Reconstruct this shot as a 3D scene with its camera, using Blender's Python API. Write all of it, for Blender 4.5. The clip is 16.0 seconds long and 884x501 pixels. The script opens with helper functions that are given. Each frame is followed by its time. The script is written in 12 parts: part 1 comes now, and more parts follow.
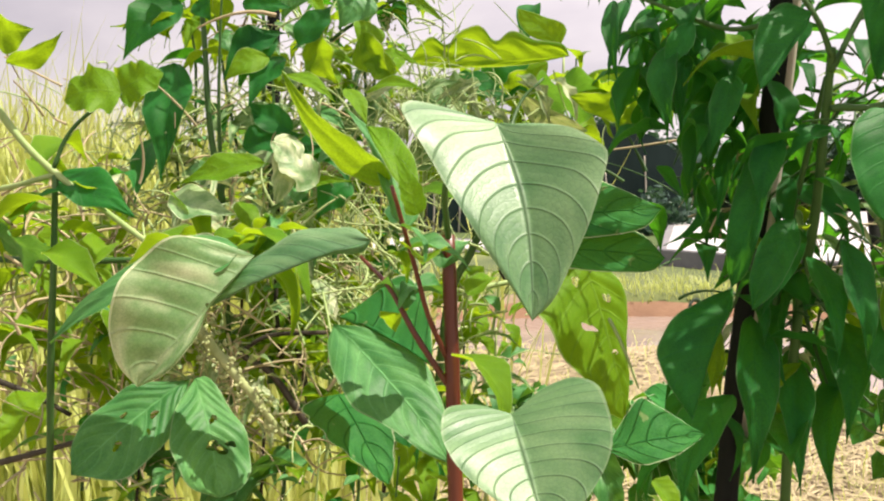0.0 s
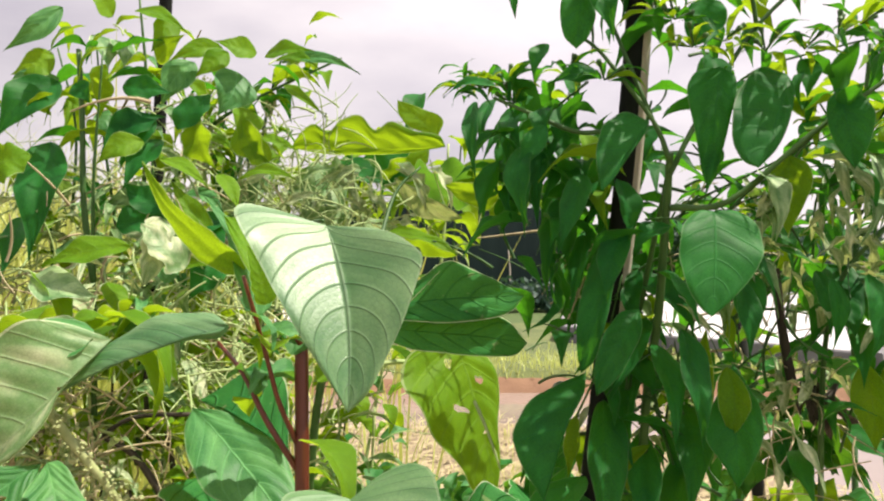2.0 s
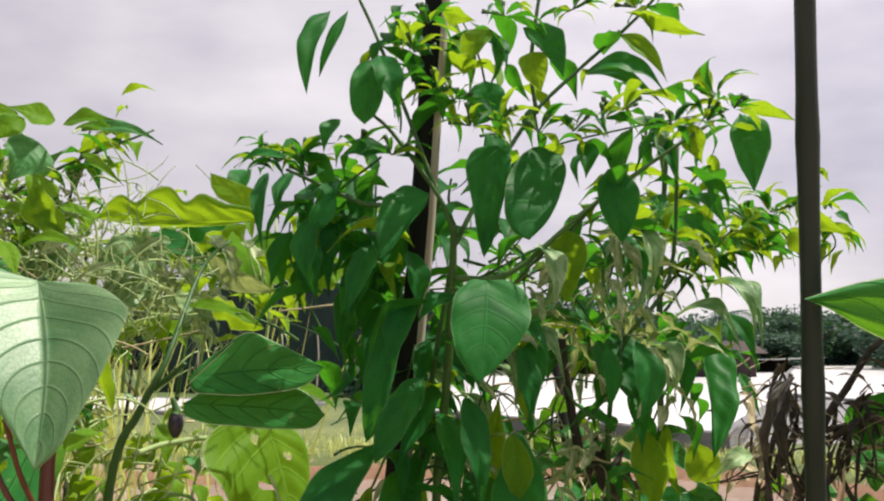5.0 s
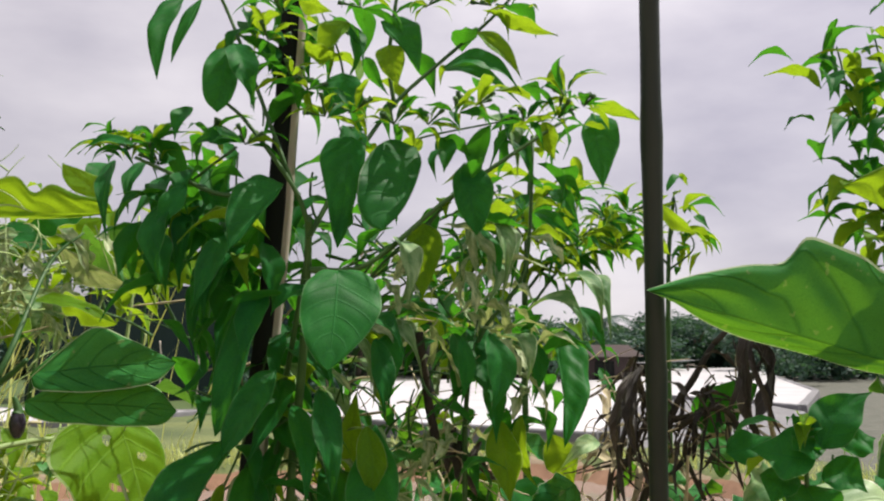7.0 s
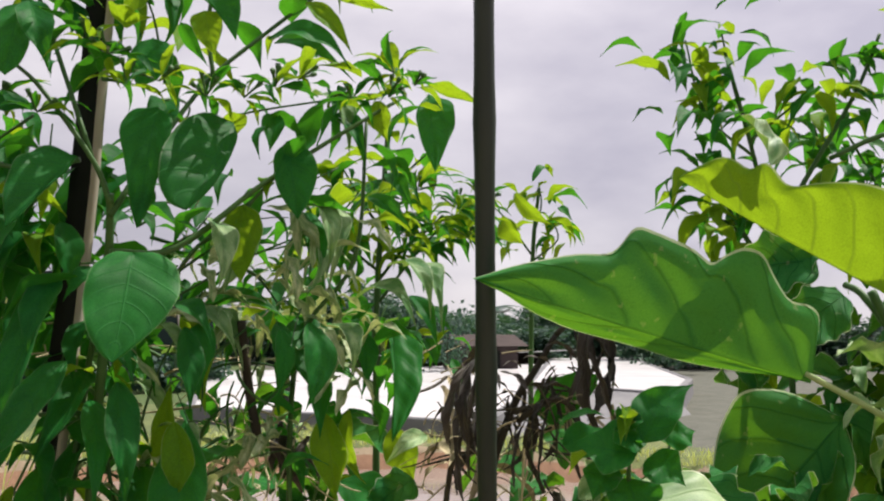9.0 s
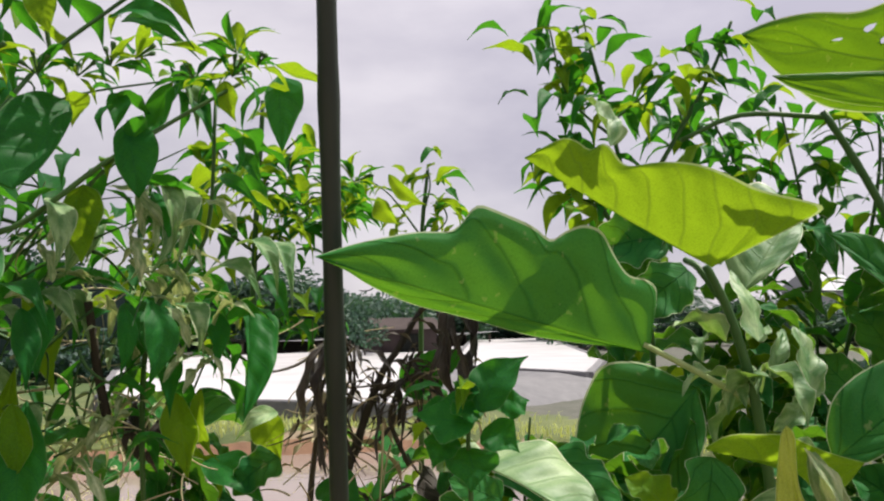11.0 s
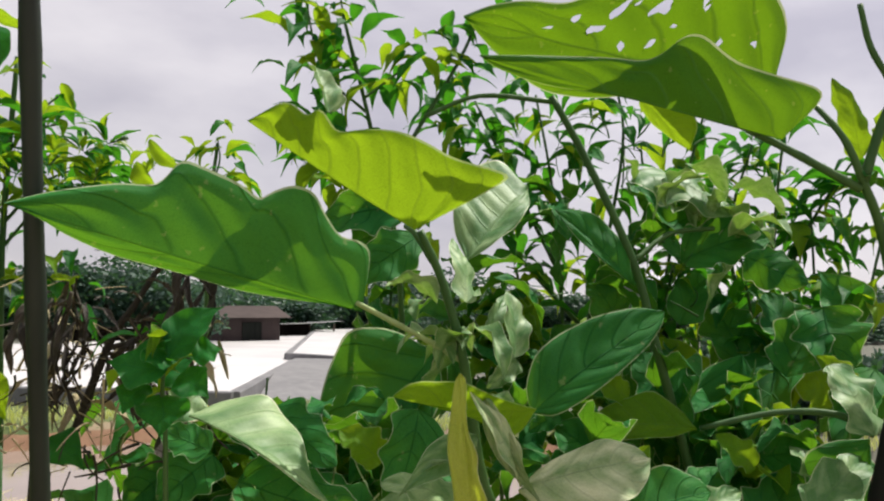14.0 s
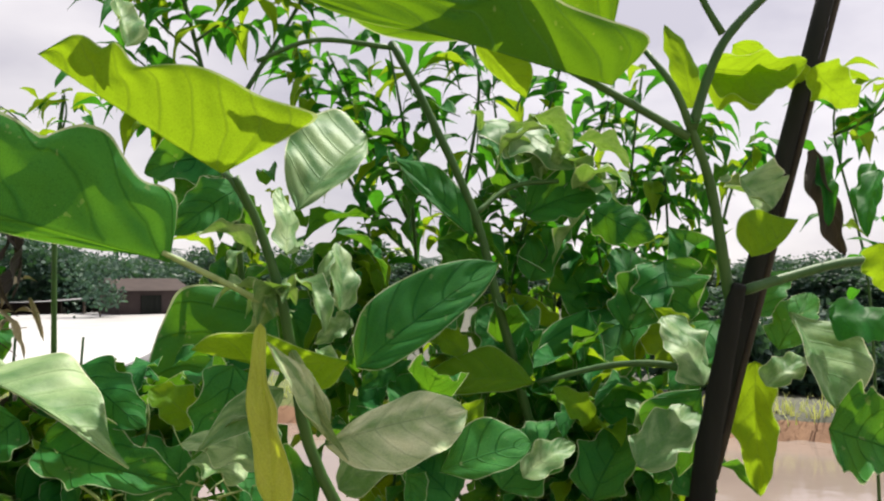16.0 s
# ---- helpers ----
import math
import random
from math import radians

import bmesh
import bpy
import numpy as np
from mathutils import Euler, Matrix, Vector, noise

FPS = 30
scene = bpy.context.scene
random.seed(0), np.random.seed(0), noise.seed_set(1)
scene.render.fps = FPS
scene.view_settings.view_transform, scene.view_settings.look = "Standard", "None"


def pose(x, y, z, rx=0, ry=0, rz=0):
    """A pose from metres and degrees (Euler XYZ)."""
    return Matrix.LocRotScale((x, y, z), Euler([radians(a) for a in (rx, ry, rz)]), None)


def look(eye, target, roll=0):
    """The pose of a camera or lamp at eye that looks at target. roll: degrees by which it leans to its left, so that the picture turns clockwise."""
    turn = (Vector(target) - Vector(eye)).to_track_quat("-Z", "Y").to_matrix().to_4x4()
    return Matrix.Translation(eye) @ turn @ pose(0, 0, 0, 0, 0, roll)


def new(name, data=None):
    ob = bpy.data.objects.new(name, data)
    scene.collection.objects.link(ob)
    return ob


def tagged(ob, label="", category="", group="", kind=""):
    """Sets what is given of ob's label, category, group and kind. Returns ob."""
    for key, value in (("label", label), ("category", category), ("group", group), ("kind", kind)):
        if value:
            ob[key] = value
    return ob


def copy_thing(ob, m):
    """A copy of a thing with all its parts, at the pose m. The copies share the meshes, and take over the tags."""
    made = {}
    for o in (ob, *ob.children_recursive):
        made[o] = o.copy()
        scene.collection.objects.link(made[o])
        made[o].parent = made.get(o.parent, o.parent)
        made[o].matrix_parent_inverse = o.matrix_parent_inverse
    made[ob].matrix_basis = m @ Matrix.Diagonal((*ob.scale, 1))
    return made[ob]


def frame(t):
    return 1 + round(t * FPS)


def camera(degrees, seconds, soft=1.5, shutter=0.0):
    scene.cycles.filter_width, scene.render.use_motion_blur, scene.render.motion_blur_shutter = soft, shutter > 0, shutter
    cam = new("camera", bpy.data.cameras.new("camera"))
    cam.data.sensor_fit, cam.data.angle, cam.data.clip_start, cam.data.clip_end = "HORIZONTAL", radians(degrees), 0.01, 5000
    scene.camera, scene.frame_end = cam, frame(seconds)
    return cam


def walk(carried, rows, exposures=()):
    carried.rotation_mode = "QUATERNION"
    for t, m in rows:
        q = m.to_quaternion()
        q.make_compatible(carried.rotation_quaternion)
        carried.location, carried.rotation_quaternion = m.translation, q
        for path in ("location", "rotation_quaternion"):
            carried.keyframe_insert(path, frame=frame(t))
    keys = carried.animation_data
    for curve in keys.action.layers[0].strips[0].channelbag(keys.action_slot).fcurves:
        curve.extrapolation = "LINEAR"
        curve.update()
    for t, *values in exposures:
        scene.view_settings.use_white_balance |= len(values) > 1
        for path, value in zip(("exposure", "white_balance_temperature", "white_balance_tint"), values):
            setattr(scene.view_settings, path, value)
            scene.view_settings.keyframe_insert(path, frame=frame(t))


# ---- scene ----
cam = camera(53.0, 16.0, soft=2.2)
PATH = [
    (0, (0.387, 0.19, 1.516), (0.133, 2.168, 1.365), -0.8),
    (0.5, (0.393, 0.192, 1.518), (0.179, 2.178, 1.411), -0.1),
    (1, (0.395, 0.186, 1.518), (0.246, 2.18, 1.473), -0.2),
    (1.5, (0.402, 0.186, 1.522), (0.292, 2.183, 1.49), 0.1),
    (2, (0.42, 0.168, 1.526), (0.378, 2.167, 1.541), 0.4),
    (2.5, (0.43, 0.163, 1.528), (0.447, 2.162, 1.582), 0.9),
    (3, (0.435, 0.162, 1.526), (0.528, 2.157, 1.621), 0.8),
    (3.5, (0.434, 0.16, 1.528), (0.587, 2.15, 1.657), 0.3),
    (4, (0.452, 0.16, 1.524), (0.624, 2.145, 1.699), 0.5),
    (6.5, (0.497, 0.148, 1.506), (0.944, 2.085, 1.72), -0.3),
    (7, (0.506, 0.151, 1.504), (1.008, 2.074, 1.722), -0.1),
    (7.5, (0.518, 0.152, 1.505), (1.056, 2.065, 1.727), -0.1),
    (8, (0.539, 0.158, 1.503), (1.153, 2.049, 1.718), 0.3),
    (8.5, (0.549, 0.163, 1.505), (1.225, 2.034, 1.713), 0.1),
    (9, (0.568, 0.171, 1.505), (1.304, 2.021, 1.699), 0.2),
    (9.5, (0.582, 0.168, 1.507), (1.357, 2.002, 1.695), 0.3),
    (10, (0.598, 0.164, 1.502), (1.41, 1.983, 1.681), -0.1),
    (12.5, (0.647, 0.085, 1.496), (1.696, 1.78, 1.652), -0.4),
    (13, (0.673, 0.081, 1.48), (1.764, 1.748, 1.651), -0.1),
    (13.5, (0.701, 0.054, 1.476), (1.826, 1.699, 1.639), 0.0),
    (14, (0.703, 0.04, 1.468), (1.893, 1.642, 1.602), 0.2),
    (14.5, (0.74, 0.031, 1.463), (1.97, 1.603, 1.581), 0.2),
    (15, (0.753, 0.029, 1.46), (2.027, 1.568, 1.567), 0.1),
    (15.5, (0.772, 0.021, 1.453), (2.08, 1.532, 1.531), -0.1),
    (16, (0.792, 0.019, 1.448), (2.144, 1.491, 1.518), -0.2),
]
walk(cam, [(t, look(eye, target, roll)) for t, eye, target, roll in PATH],
     exposures=[(0, 0.84, 6850, 15), (2, 0.78, 6750, 14), (4, 0.58, 6550, 13), (7, 0.31, 6350, 13), (10, 0.33, 6350, 13), (13, 0.25, 6350, 11), (14, 0.28, 6400, 10), (16, 0.51, 6500, 9)])

# ---- world, sun ----
world = bpy.data.worlds.new("world")
scene.world = world
world.use_nodes = True
SUN_EL, SUN_AZ = 61.0, 88.0      # degrees above the horizon, and from +y towards +x


def sky_world():
    nt = world.node_tree
    nt.nodes.clear()
    out = nt.nodes.new("ShaderNodeOutputWorld")
    bg = nt.nodes.new("ShaderNodeBackground")
    sky = nt.nodes.new("ShaderNodeTexSky")
    sky.sky_type, sky.sun_disc = "NISHITA", False
    sky.sun_elevation, sky.sun_rotation = radians(SUN_EL), radians(SUN_AZ)
    gain = nt.nodes.new("ShaderNodeMix")
    gain.data_type, gain.blend_type = "RGBA", "MULTIPLY"
    gain.inputs[0].default_value = 1.0
    gain.inputs[7].default_value = (0.1, 0.1, 0.1, 1)
    nt.links.new(sky.outputs[0], gain.inputs[6])
    co = nt.nodes.new("ShaderNodeTexCoord")
    mp = nt.nodes.new("ShaderNodeMapping")
    mp.inputs["Scale"].default_value = (1.0, 1.0, 2.4)
    nt.links.new(co.outputs["Generated"], mp.inputs[0])
    n1 = nt.nodes.new("ShaderNodeTexNoise")
    n1.inputs["Scale"].default_value, n1.inputs["Detail"].default_value = 2.6, 7.0
    n1.inputs["Roughness"].default_value = 0.5
    nt.links.new(mp.outputs[0], n1.inputs["Vector"])
    ramp = nt.nodes.new("ShaderNodeValToRGB")
    ramp.color_ramp.elements[0].position, ramp.color_ramp.elements[0].color = 0.32, (0.43, 0.40, 0.45, 1)
    ramp.color_ramp.elements[1].position, ramp.color_ramp.elements[1].color = 0.66, (0.765, 0.715, 0.72, 1)
    nt.links.new(n1.outputs["Fac"], ramp.inputs[0])
    # the clouds are brighter round the sun
    dot = nt.nodes.new("ShaderNodeVectorMath")
    dot.operation = "DOT_PRODUCT"
    dot.inputs[1].default_value = (math.sin(radians(SUN_AZ)) * math.cos(radians(SUN_EL)), math.cos(radians(SUN_AZ)) * math.cos(radians(SUN_EL)), math.sin(radians(SUN_EL)))
    nt.links.new(co.outputs["Generated"], dot.inputs[0])
    span = nt.nodes.new("ShaderNodeMapRange")
    span.inputs["From Min"].default_value, span.inputs["From Max"].default_value = -0.2, 0.75
    span.inputs["To Min"].default_value, span.inputs["To Max"].default_value = 0.68, 1.22
    nt.links.new(dot.outputs["Value"], span.inputs["Value"])
    lit = nt.nodes.new("ShaderNodeVectorMath")
    lit.operation = "SCALE"
    nt.links.new(ramp.outputs[0], lit.inputs[0])
    nt.links.new(span.outputs[0], lit.inputs["Scale"])
    mix = nt.nodes.new("ShaderNodeMix")
    mix.data_type = "RGBA"
    mix.inputs[0].default_value = 0.9
    nt.links.new(gain.outputs[2], mix.inputs[6])
    nt.links.new(lit.outputs[0], mix.inputs[7])
    nt.links.new(mix.outputs[2], bg.inputs[0])
    bg.inputs[1].default_value = 1.0
    nt.links.new(bg.outputs[0], out.inputs[0])


sky_world()
sun = new("sun", bpy.data.lights.new("sun", "SUN"))
sun.data.energy, sun.data.angle, sun.data.color = 5.0, radians(0.6), (1.0, 0.94, 0.81)
_e, _a = radians(SUN_EL), radians(SUN_AZ)
sun.matrix_world = look((math.sin(_a) * math.cos(_e) * 50, math.cos(_a) * math.cos(_e) * 50, math.sin(_e) * 50), (0, 0, 0))


# ---- materials ----
def base_mat(name):
    m = bpy.data.materials.new(name)
    m.use_nodes = True
    return m, m.node_tree, m.node_tree.nodes["Principled BSDF"], m.node_tree.nodes["Material Output"]


def nd(nt, kind, **inputs):
    n = nt.nodes.new(kind)
    for k, v in inputs.items():
        n.inputs[k.replace("_", " ")].default_value = v
    return n


def math_node(nt, op, a, b=None, c=None):
    n = nt.nodes.new("ShaderNodeMath")
    n.operation = op
    for i, v in enumerate((a, b, c)):
        if v is None:
            continue
        if isinstance(v, (int, float)):
            n.inputs[i].default_value = v
        else:
            nt.links.new(v, n.inputs[i])
    return n.outputs[0]


def mix_col(nt, fac, a, b, blend="MIX"):
    n = nt.nodes.new("ShaderNodeMix")
    n.data_type, n.blend_type = "RGBA", blend
    for i, v in ((0, fac), (6, a), (7, b)):
        if isinstance(v, (int, float)):
            n.inputs[i].default_value = v
        elif isinstance(v, tuple):
            n.inputs[i].default_value = (*v, 1)
        else:
            nt.links.new(v, n.inputs[i])
    return n.outputs[2]


VEINS = {}


def leaf_mat(name, dark, light, glow, gloss=0.36, through_part=0.42, veins=7.0, vein_col=None, slant=0.22, relief=0.35, spots=0.0, spec=0.5, rim=0.25, patch=0.0):
    """A leaf: blade colour between dark and light, light shining through as glow, side veins and a midrib by the blade's own grid."""
    m, nt, bsdf, out = base_mat(name)
    VEINS[name] = (veins, slant)
    uv = nt.nodes.new("ShaderNodeUVMap")
    uv.uv_map = "blade"
    sep = nt.nodes.new("ShaderNodeSeparateXYZ")
    nt.links.new(uv.outputs[0], sep.inputs[0])
    au = math_node(nt, "ABSOLUTE", math_node(nt, "SUBTRACT", math_node(nt, "MULTIPLY", sep.outputs[0], 2.0), 1.0))
    ph = math_node(nt, "MULTIPLY", math_node(nt, "SUBTRACT", sep.outputs[1], math_node(nt, "MULTIPLY", math_node(nt, "POWER", au, 1.4), slant)), veins)
    tc = nt.nodes.new("ShaderNodeTexCoord")
    sway = nd(nt, "ShaderNodeTexNoise", Scale=30.0, Detail=2.0)
    nt.links.new(tc.outputs["Object"], sway.inputs["Vector"])
    ph = math_node(nt, "ADD", ph, math_node(nt, "MULTIPLY", math_node(nt, "SUBTRACT", sway.outputs["Fac"], 0.5), 0.22))
    net = nd(nt, "ShaderNodeTexVoronoi", Scale=430.0)             # fine net of veins between the side veins
    net.feature = "DISTANCE_TO_EDGE"
    nt.links.new(tc.outputs["Object"], net.inputs["Vector"])
    mesh_line = math_node(nt, "SUBTRACT", 1.0, math_node(nt, "SMOOTH_MIN", math_node(nt, "MULTIPLY", net.outputs["Distance"], 9.0), 1.0, 0.3))
    tri = math_node(nt, "PINGPONG", ph, 0.5)                      # 0 on a side vein, 0.5 between two
    side = math_node(nt, "SUBTRACT", 1.0, math_node(nt, "SMOOTH_MIN", math_node(nt, "MULTIPLY", tri, 15.0), 1.0, 0.3))
    rib = math_node(nt, "SUBTRACT", 1.0, math_node(nt, "SMOOTH_MIN", math_node(nt, "MULTIPLY", au, 30.0), 1.0, 0.3))
    vein = math_node(nt, "MAXIMUM", math_node(nt, "MULTIPLY", side, 0.7), rib)
    big = nd(nt, "ShaderNodeTexNoise", Scale=38.0, Detail=4.0)
    fine = nd(nt, "ShaderNodeTexNoise", Scale=260.0, Detail=3.0)
    nt.links.new(tc.outputs["Object"], big.inputs["Vector"])
    nt.links.new(tc.outputs["Object"], fine.inputs["Vector"])
    info = nt.nodes.new("ShaderNodeObjectInfo")
    blend = math_node(nt, "ADD", math_node(nt, "MULTIPLY", big.outputs["Fac"], 0.7), math_node(nt, "MULTIPLY", math_node(nt, "SUBTRACT", info.outputs["Random"], 0.35), 0.7))
    if patch:                                                     # broad patches along the side veins, sheen painted as lighter blade colour
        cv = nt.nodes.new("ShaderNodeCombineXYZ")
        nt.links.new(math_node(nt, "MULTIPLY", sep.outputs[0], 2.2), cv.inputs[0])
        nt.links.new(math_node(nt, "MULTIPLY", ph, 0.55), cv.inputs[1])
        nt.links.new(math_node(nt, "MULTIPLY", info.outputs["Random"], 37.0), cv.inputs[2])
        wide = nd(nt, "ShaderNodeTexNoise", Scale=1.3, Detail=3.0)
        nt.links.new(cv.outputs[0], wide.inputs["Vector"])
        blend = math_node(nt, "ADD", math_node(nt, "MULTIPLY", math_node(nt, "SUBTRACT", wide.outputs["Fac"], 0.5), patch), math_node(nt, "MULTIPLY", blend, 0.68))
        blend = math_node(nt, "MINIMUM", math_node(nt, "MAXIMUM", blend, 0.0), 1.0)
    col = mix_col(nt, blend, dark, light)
    col = mix_col(nt, math_node(nt, "MULTIPLY", fine.outputs["Fac"], 0.3), col, light)
    pale = vein_col or tuple(min(1, c * 1.7 + 0.05) for c in light)
    col = mix_col(nt, math_node(nt, "MULTIPLY", vein, 0.55), col, pale)
    col = mix_col(nt, math_node(nt, "MULTIPLY", mesh_line, 0.18), col, tuple(c * 0.5 for c in dark))
    # pale margin: rim light on the edge hairs put into the colour
    margin = math_node(nt, "MULTIPLY", math_node(nt, "GREATER_THAN", math_node(nt, "ADD", au, math_node(nt, "MULTIPLY", math_node(nt, "SUBTRACT", big.outputs["Fac"], 0.5), 0.03)), 0.970), min(1.0, rim * 1.4))
    col = mix_col(nt, margin, col, (0.52, 0.58, 0.36))
    if spots:
        vor = nd(nt, "ShaderNodeTexNoise", Scale=95.0, Detail=2.0)
        nt.links.new(tc.outputs["Object"], vor.inputs["Vector"])
        sp = math_node(nt, "GREATER_THAN", vor.outputs["Fac"], 0.70)
        col = mix_col(nt, math_node(nt, "MULTIPLY", sp, spots), col, (0.42, 0.40, 0.2))
    nt.links.new(col, bsdf.inputs["Base Color"])
    rough = math_node(nt, "ADD", math_node(nt, "MULTIPLY", big.outputs["Fac"], 0.25), math_node(nt, "ADD", math_node(nt, "MULTIPLY", vein, 0.4), gloss - 0.1))
    nt.links.new(rough, bsdf.inputs["Roughness"])
    bsdf.inputs["Specular IOR Level"].default_value = spec
    h = math_node(nt, "ADD", math_node(nt, "MULTIPLY", vein, -1.0), math_node(nt, "ADD", math_node(nt, "MULTIPLY", tri, 0.6), math_node(nt, "SUBTRACT", math_node(nt, "MULTIPLY", fine.outputs["Fac"], 0.1), math_node(nt, "MULTIPLY", mesh_line, 0.06))))
    bump = nd(nt, "ShaderNodeBump", Strength=relief, Distance=0.002)
    nt.links.new(h, bump.inputs["Height"])
    nt.links.new(bump.outputs[0], bsdf.inputs["Normal"])
    tr = nt.nodes.new("ShaderNodeBsdfTranslucent")
    gcol = mix_col(nt, math_node(nt, "MULTIPLY", vein, 0.95), glow, tuple(c * 0.18 for c in glow))
    gcol = mix_col(nt, math_node(nt, "MULTIPLY", big.outputs["Fac"], 0.5), gcol, tuple(c * 0.6 for c in glow))
    gcol = mix_col(nt, math_node(nt, "MULTIPLY", mesh_line, 0.4), gcol, tuple(c * 0.3 for c in glow))
    gcol = mix_col(nt, margin, gcol, (0.72, 0.78, 0.5))
    nt.links.new(gcol, tr.inputs[0])
    ms = nt.nodes.new("ShaderNodeMixShader")
    ms.inputs[0].default_value = through_part
    nt.links.new(bsdf.outputs[0], ms.inputs[1])
    nt.links.new(tr.outputs[0], ms.inputs[2])
    nt.links.new(ms.outputs[0], out.inputs[0])
    return m


def rough_mat(name, c1, c2, scale=30.0, rough=0.8, bump_d=0.004, bump_s=0.5, stretch=(1, 1, 1), spec=0.3, detail=6.0):
    m, nt, bsdf, out = base_mat(name)
    tc = nt.nodes.new("ShaderNodeTexCoord")
    mp = nt.nodes.new("ShaderNodeMapping")
    mp.inputs["Scale"].default_value = stretch
    nt.links.new(tc.outputs["Object"], mp.inputs[0])
    n1 = nd(nt, "ShaderNodeTexNoise", Scale=scale, Detail=detail)
    n2 = nd(nt, "ShaderNodeTexNoise", Scale=scale * 0.13, Detail=3.0)
    nt.links.new(mp.outputs[0], n1.inputs["Vector"])
    nt.links.new(mp.outputs[0], n2.inputs["Vector"])
    info = nt.nodes.new("ShaderNodeObjectInfo")
    f = math_node(nt, "ADD", math_node(nt, "MULTIPLY", n1.outputs["Fac"], 0.75), math_node(nt, "MULTIPLY", n2.outputs["Fac"], 0.75))
    f = math_node(nt, "ADD", math_node(nt, "SUBTRACT", f, 0.35), math_node(nt, "MULTIPLY", math_node(nt, "SUBTRACT", info.outputs["Random"], 0.5), 0.3))
    nt.links.new(mix_col(nt, f, c1, c2), bsdf.inputs["Base Color"])
    bsdf.inputs["Roughness"].default_value = rough
    bsdf.inputs["Specular IOR Level"].default_value = spec
    bump = nd(nt, "ShaderNodeBump", Strength=bump_s, Distance=bump_d)
    nt.links.new(n1.outputs["Fac"], bump.inputs["Height"])
    nt.links.new(bump.outputs[0], bsdf.inputs["Normal"])
    return m


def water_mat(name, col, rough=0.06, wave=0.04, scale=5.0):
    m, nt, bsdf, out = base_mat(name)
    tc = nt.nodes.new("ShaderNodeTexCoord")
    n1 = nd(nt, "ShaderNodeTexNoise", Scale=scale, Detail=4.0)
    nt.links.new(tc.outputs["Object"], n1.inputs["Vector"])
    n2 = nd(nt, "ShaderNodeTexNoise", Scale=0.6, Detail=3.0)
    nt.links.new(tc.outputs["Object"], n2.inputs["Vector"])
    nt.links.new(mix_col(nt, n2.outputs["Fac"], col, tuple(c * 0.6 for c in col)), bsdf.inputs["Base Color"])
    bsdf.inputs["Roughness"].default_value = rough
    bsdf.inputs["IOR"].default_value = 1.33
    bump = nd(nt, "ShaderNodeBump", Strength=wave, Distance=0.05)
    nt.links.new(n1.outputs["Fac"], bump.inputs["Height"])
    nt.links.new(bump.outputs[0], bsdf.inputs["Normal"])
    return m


M_PEPPER = leaf_mat("pepper_leaf", (0.003, 0.056, 0.013), (0.021, 0.19, 0.033), (0.12, 0.50, 0.016), gloss=0.48, through_part=0.34, veins=6.0, relief=0.25, spec=0.13, rim=0.1, patch=1.6, vein_col=(0.05, 0.25, 0.06))
# young leaves; the yellow also stands in for sunlight on older ones
M_YOUNG_LIT = leaf_mat("young_lit_leaf", (0.06, 0.19, 0.010), (0.17, 0.33, 0.02), (0.40, 0.60, 0.014), gloss=0.45, through_part=0.48, veins=6.0, relief=0.4, spec=0.1, rim=0.3, patch=1.2)
# sunlit copy: paler light colour stands in for the white sheen
M_AMARANTH = leaf_mat("amaranth_leaf", (0.018, 0.12, 0.028), (0.16, 0.29, 0.12), (0.2, 0.44, 0.02), gloss=0.46, through_part=0.2, veins=8.0, slant=0.3, relief=0.28, vein_col=(0.006, 0.022, 0.008), spec=0.8, rim=0.1, patch=2.4)
M_EGG = leaf_mat("eggplant_leaf", (0.005, 0.10, 0.024), (0.045, 0.25, 0.05), (0.21, 0.50, 0.016), gloss=0.55, veins=5.0, slant=0.3, relief=0.9, through_part=0.3, spots=0.3, spec=0.12, rim=0.5, patch=2.0, vein_col=(0.016, 0.15, 0.033))
# green blade with whitish sheen put into its patches
M_PALE = leaf_mat("pale_sheen_leaf", (0.014, 0.135, 0.026), (0.40, 0.54, 0.27), (0.28, 0.48, 0.05), gloss=0.46, veins=6.0, vein_col=(0.2, 0.32, 0.14), through_part=0.28, spec=0.35, rim=0.9, patch=2.8)
# cream leaves; the cream patches also paint sheen on green ones
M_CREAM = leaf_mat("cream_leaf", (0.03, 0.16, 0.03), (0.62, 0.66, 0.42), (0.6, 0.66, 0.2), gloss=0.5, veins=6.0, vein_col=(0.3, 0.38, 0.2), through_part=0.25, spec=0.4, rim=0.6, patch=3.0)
M_YELLOW = leaf_mat("yellow_leaf", (0.26, 0.36, 0.035), (0.50, 0.56, 0.10), (0.6, 0.70, 0.03), gloss=0.5, veins=6.0, through_part=0.35, spec=0.3, rim=0.8)
# greener copy of the amaranth leaf for blades out of the sun
M_AMADULL = leaf_mat("amaranth_dull_leaf", (0.008, 0.11, 0.026), (0.11, 0.31, 0.09), (0.22, 0.5, 0.03), gloss=0.48, through_part=0.26, veins=8.0, slant=0.34, relief=0.3, spec=0.3, rim=0.15, patch=2.2)
# lit copy of the eggplant leaf: sunlit yellow put into colour and glow
M_LIT = leaf_mat("lit_eggplant_leaf", (0.016, 0.10, 0.012), (0.05, 0.175, 0.022), (0.27, 0.50, 0.010), gloss=0.55, veins=5.0, slant=0.3, relief=0.6, through_part=0.3, spots=0.3, spec=0.12, rim=0.5, patch=1.8)
M_WILT = leaf_mat("wilted_leaf", (0.010, 0.009, 0.009), (0.10, 0.085, 0.07), (0.08, 0.06, 0.03), gloss=0.7, through_part=0.1, veins=5.0, relief=0.8)
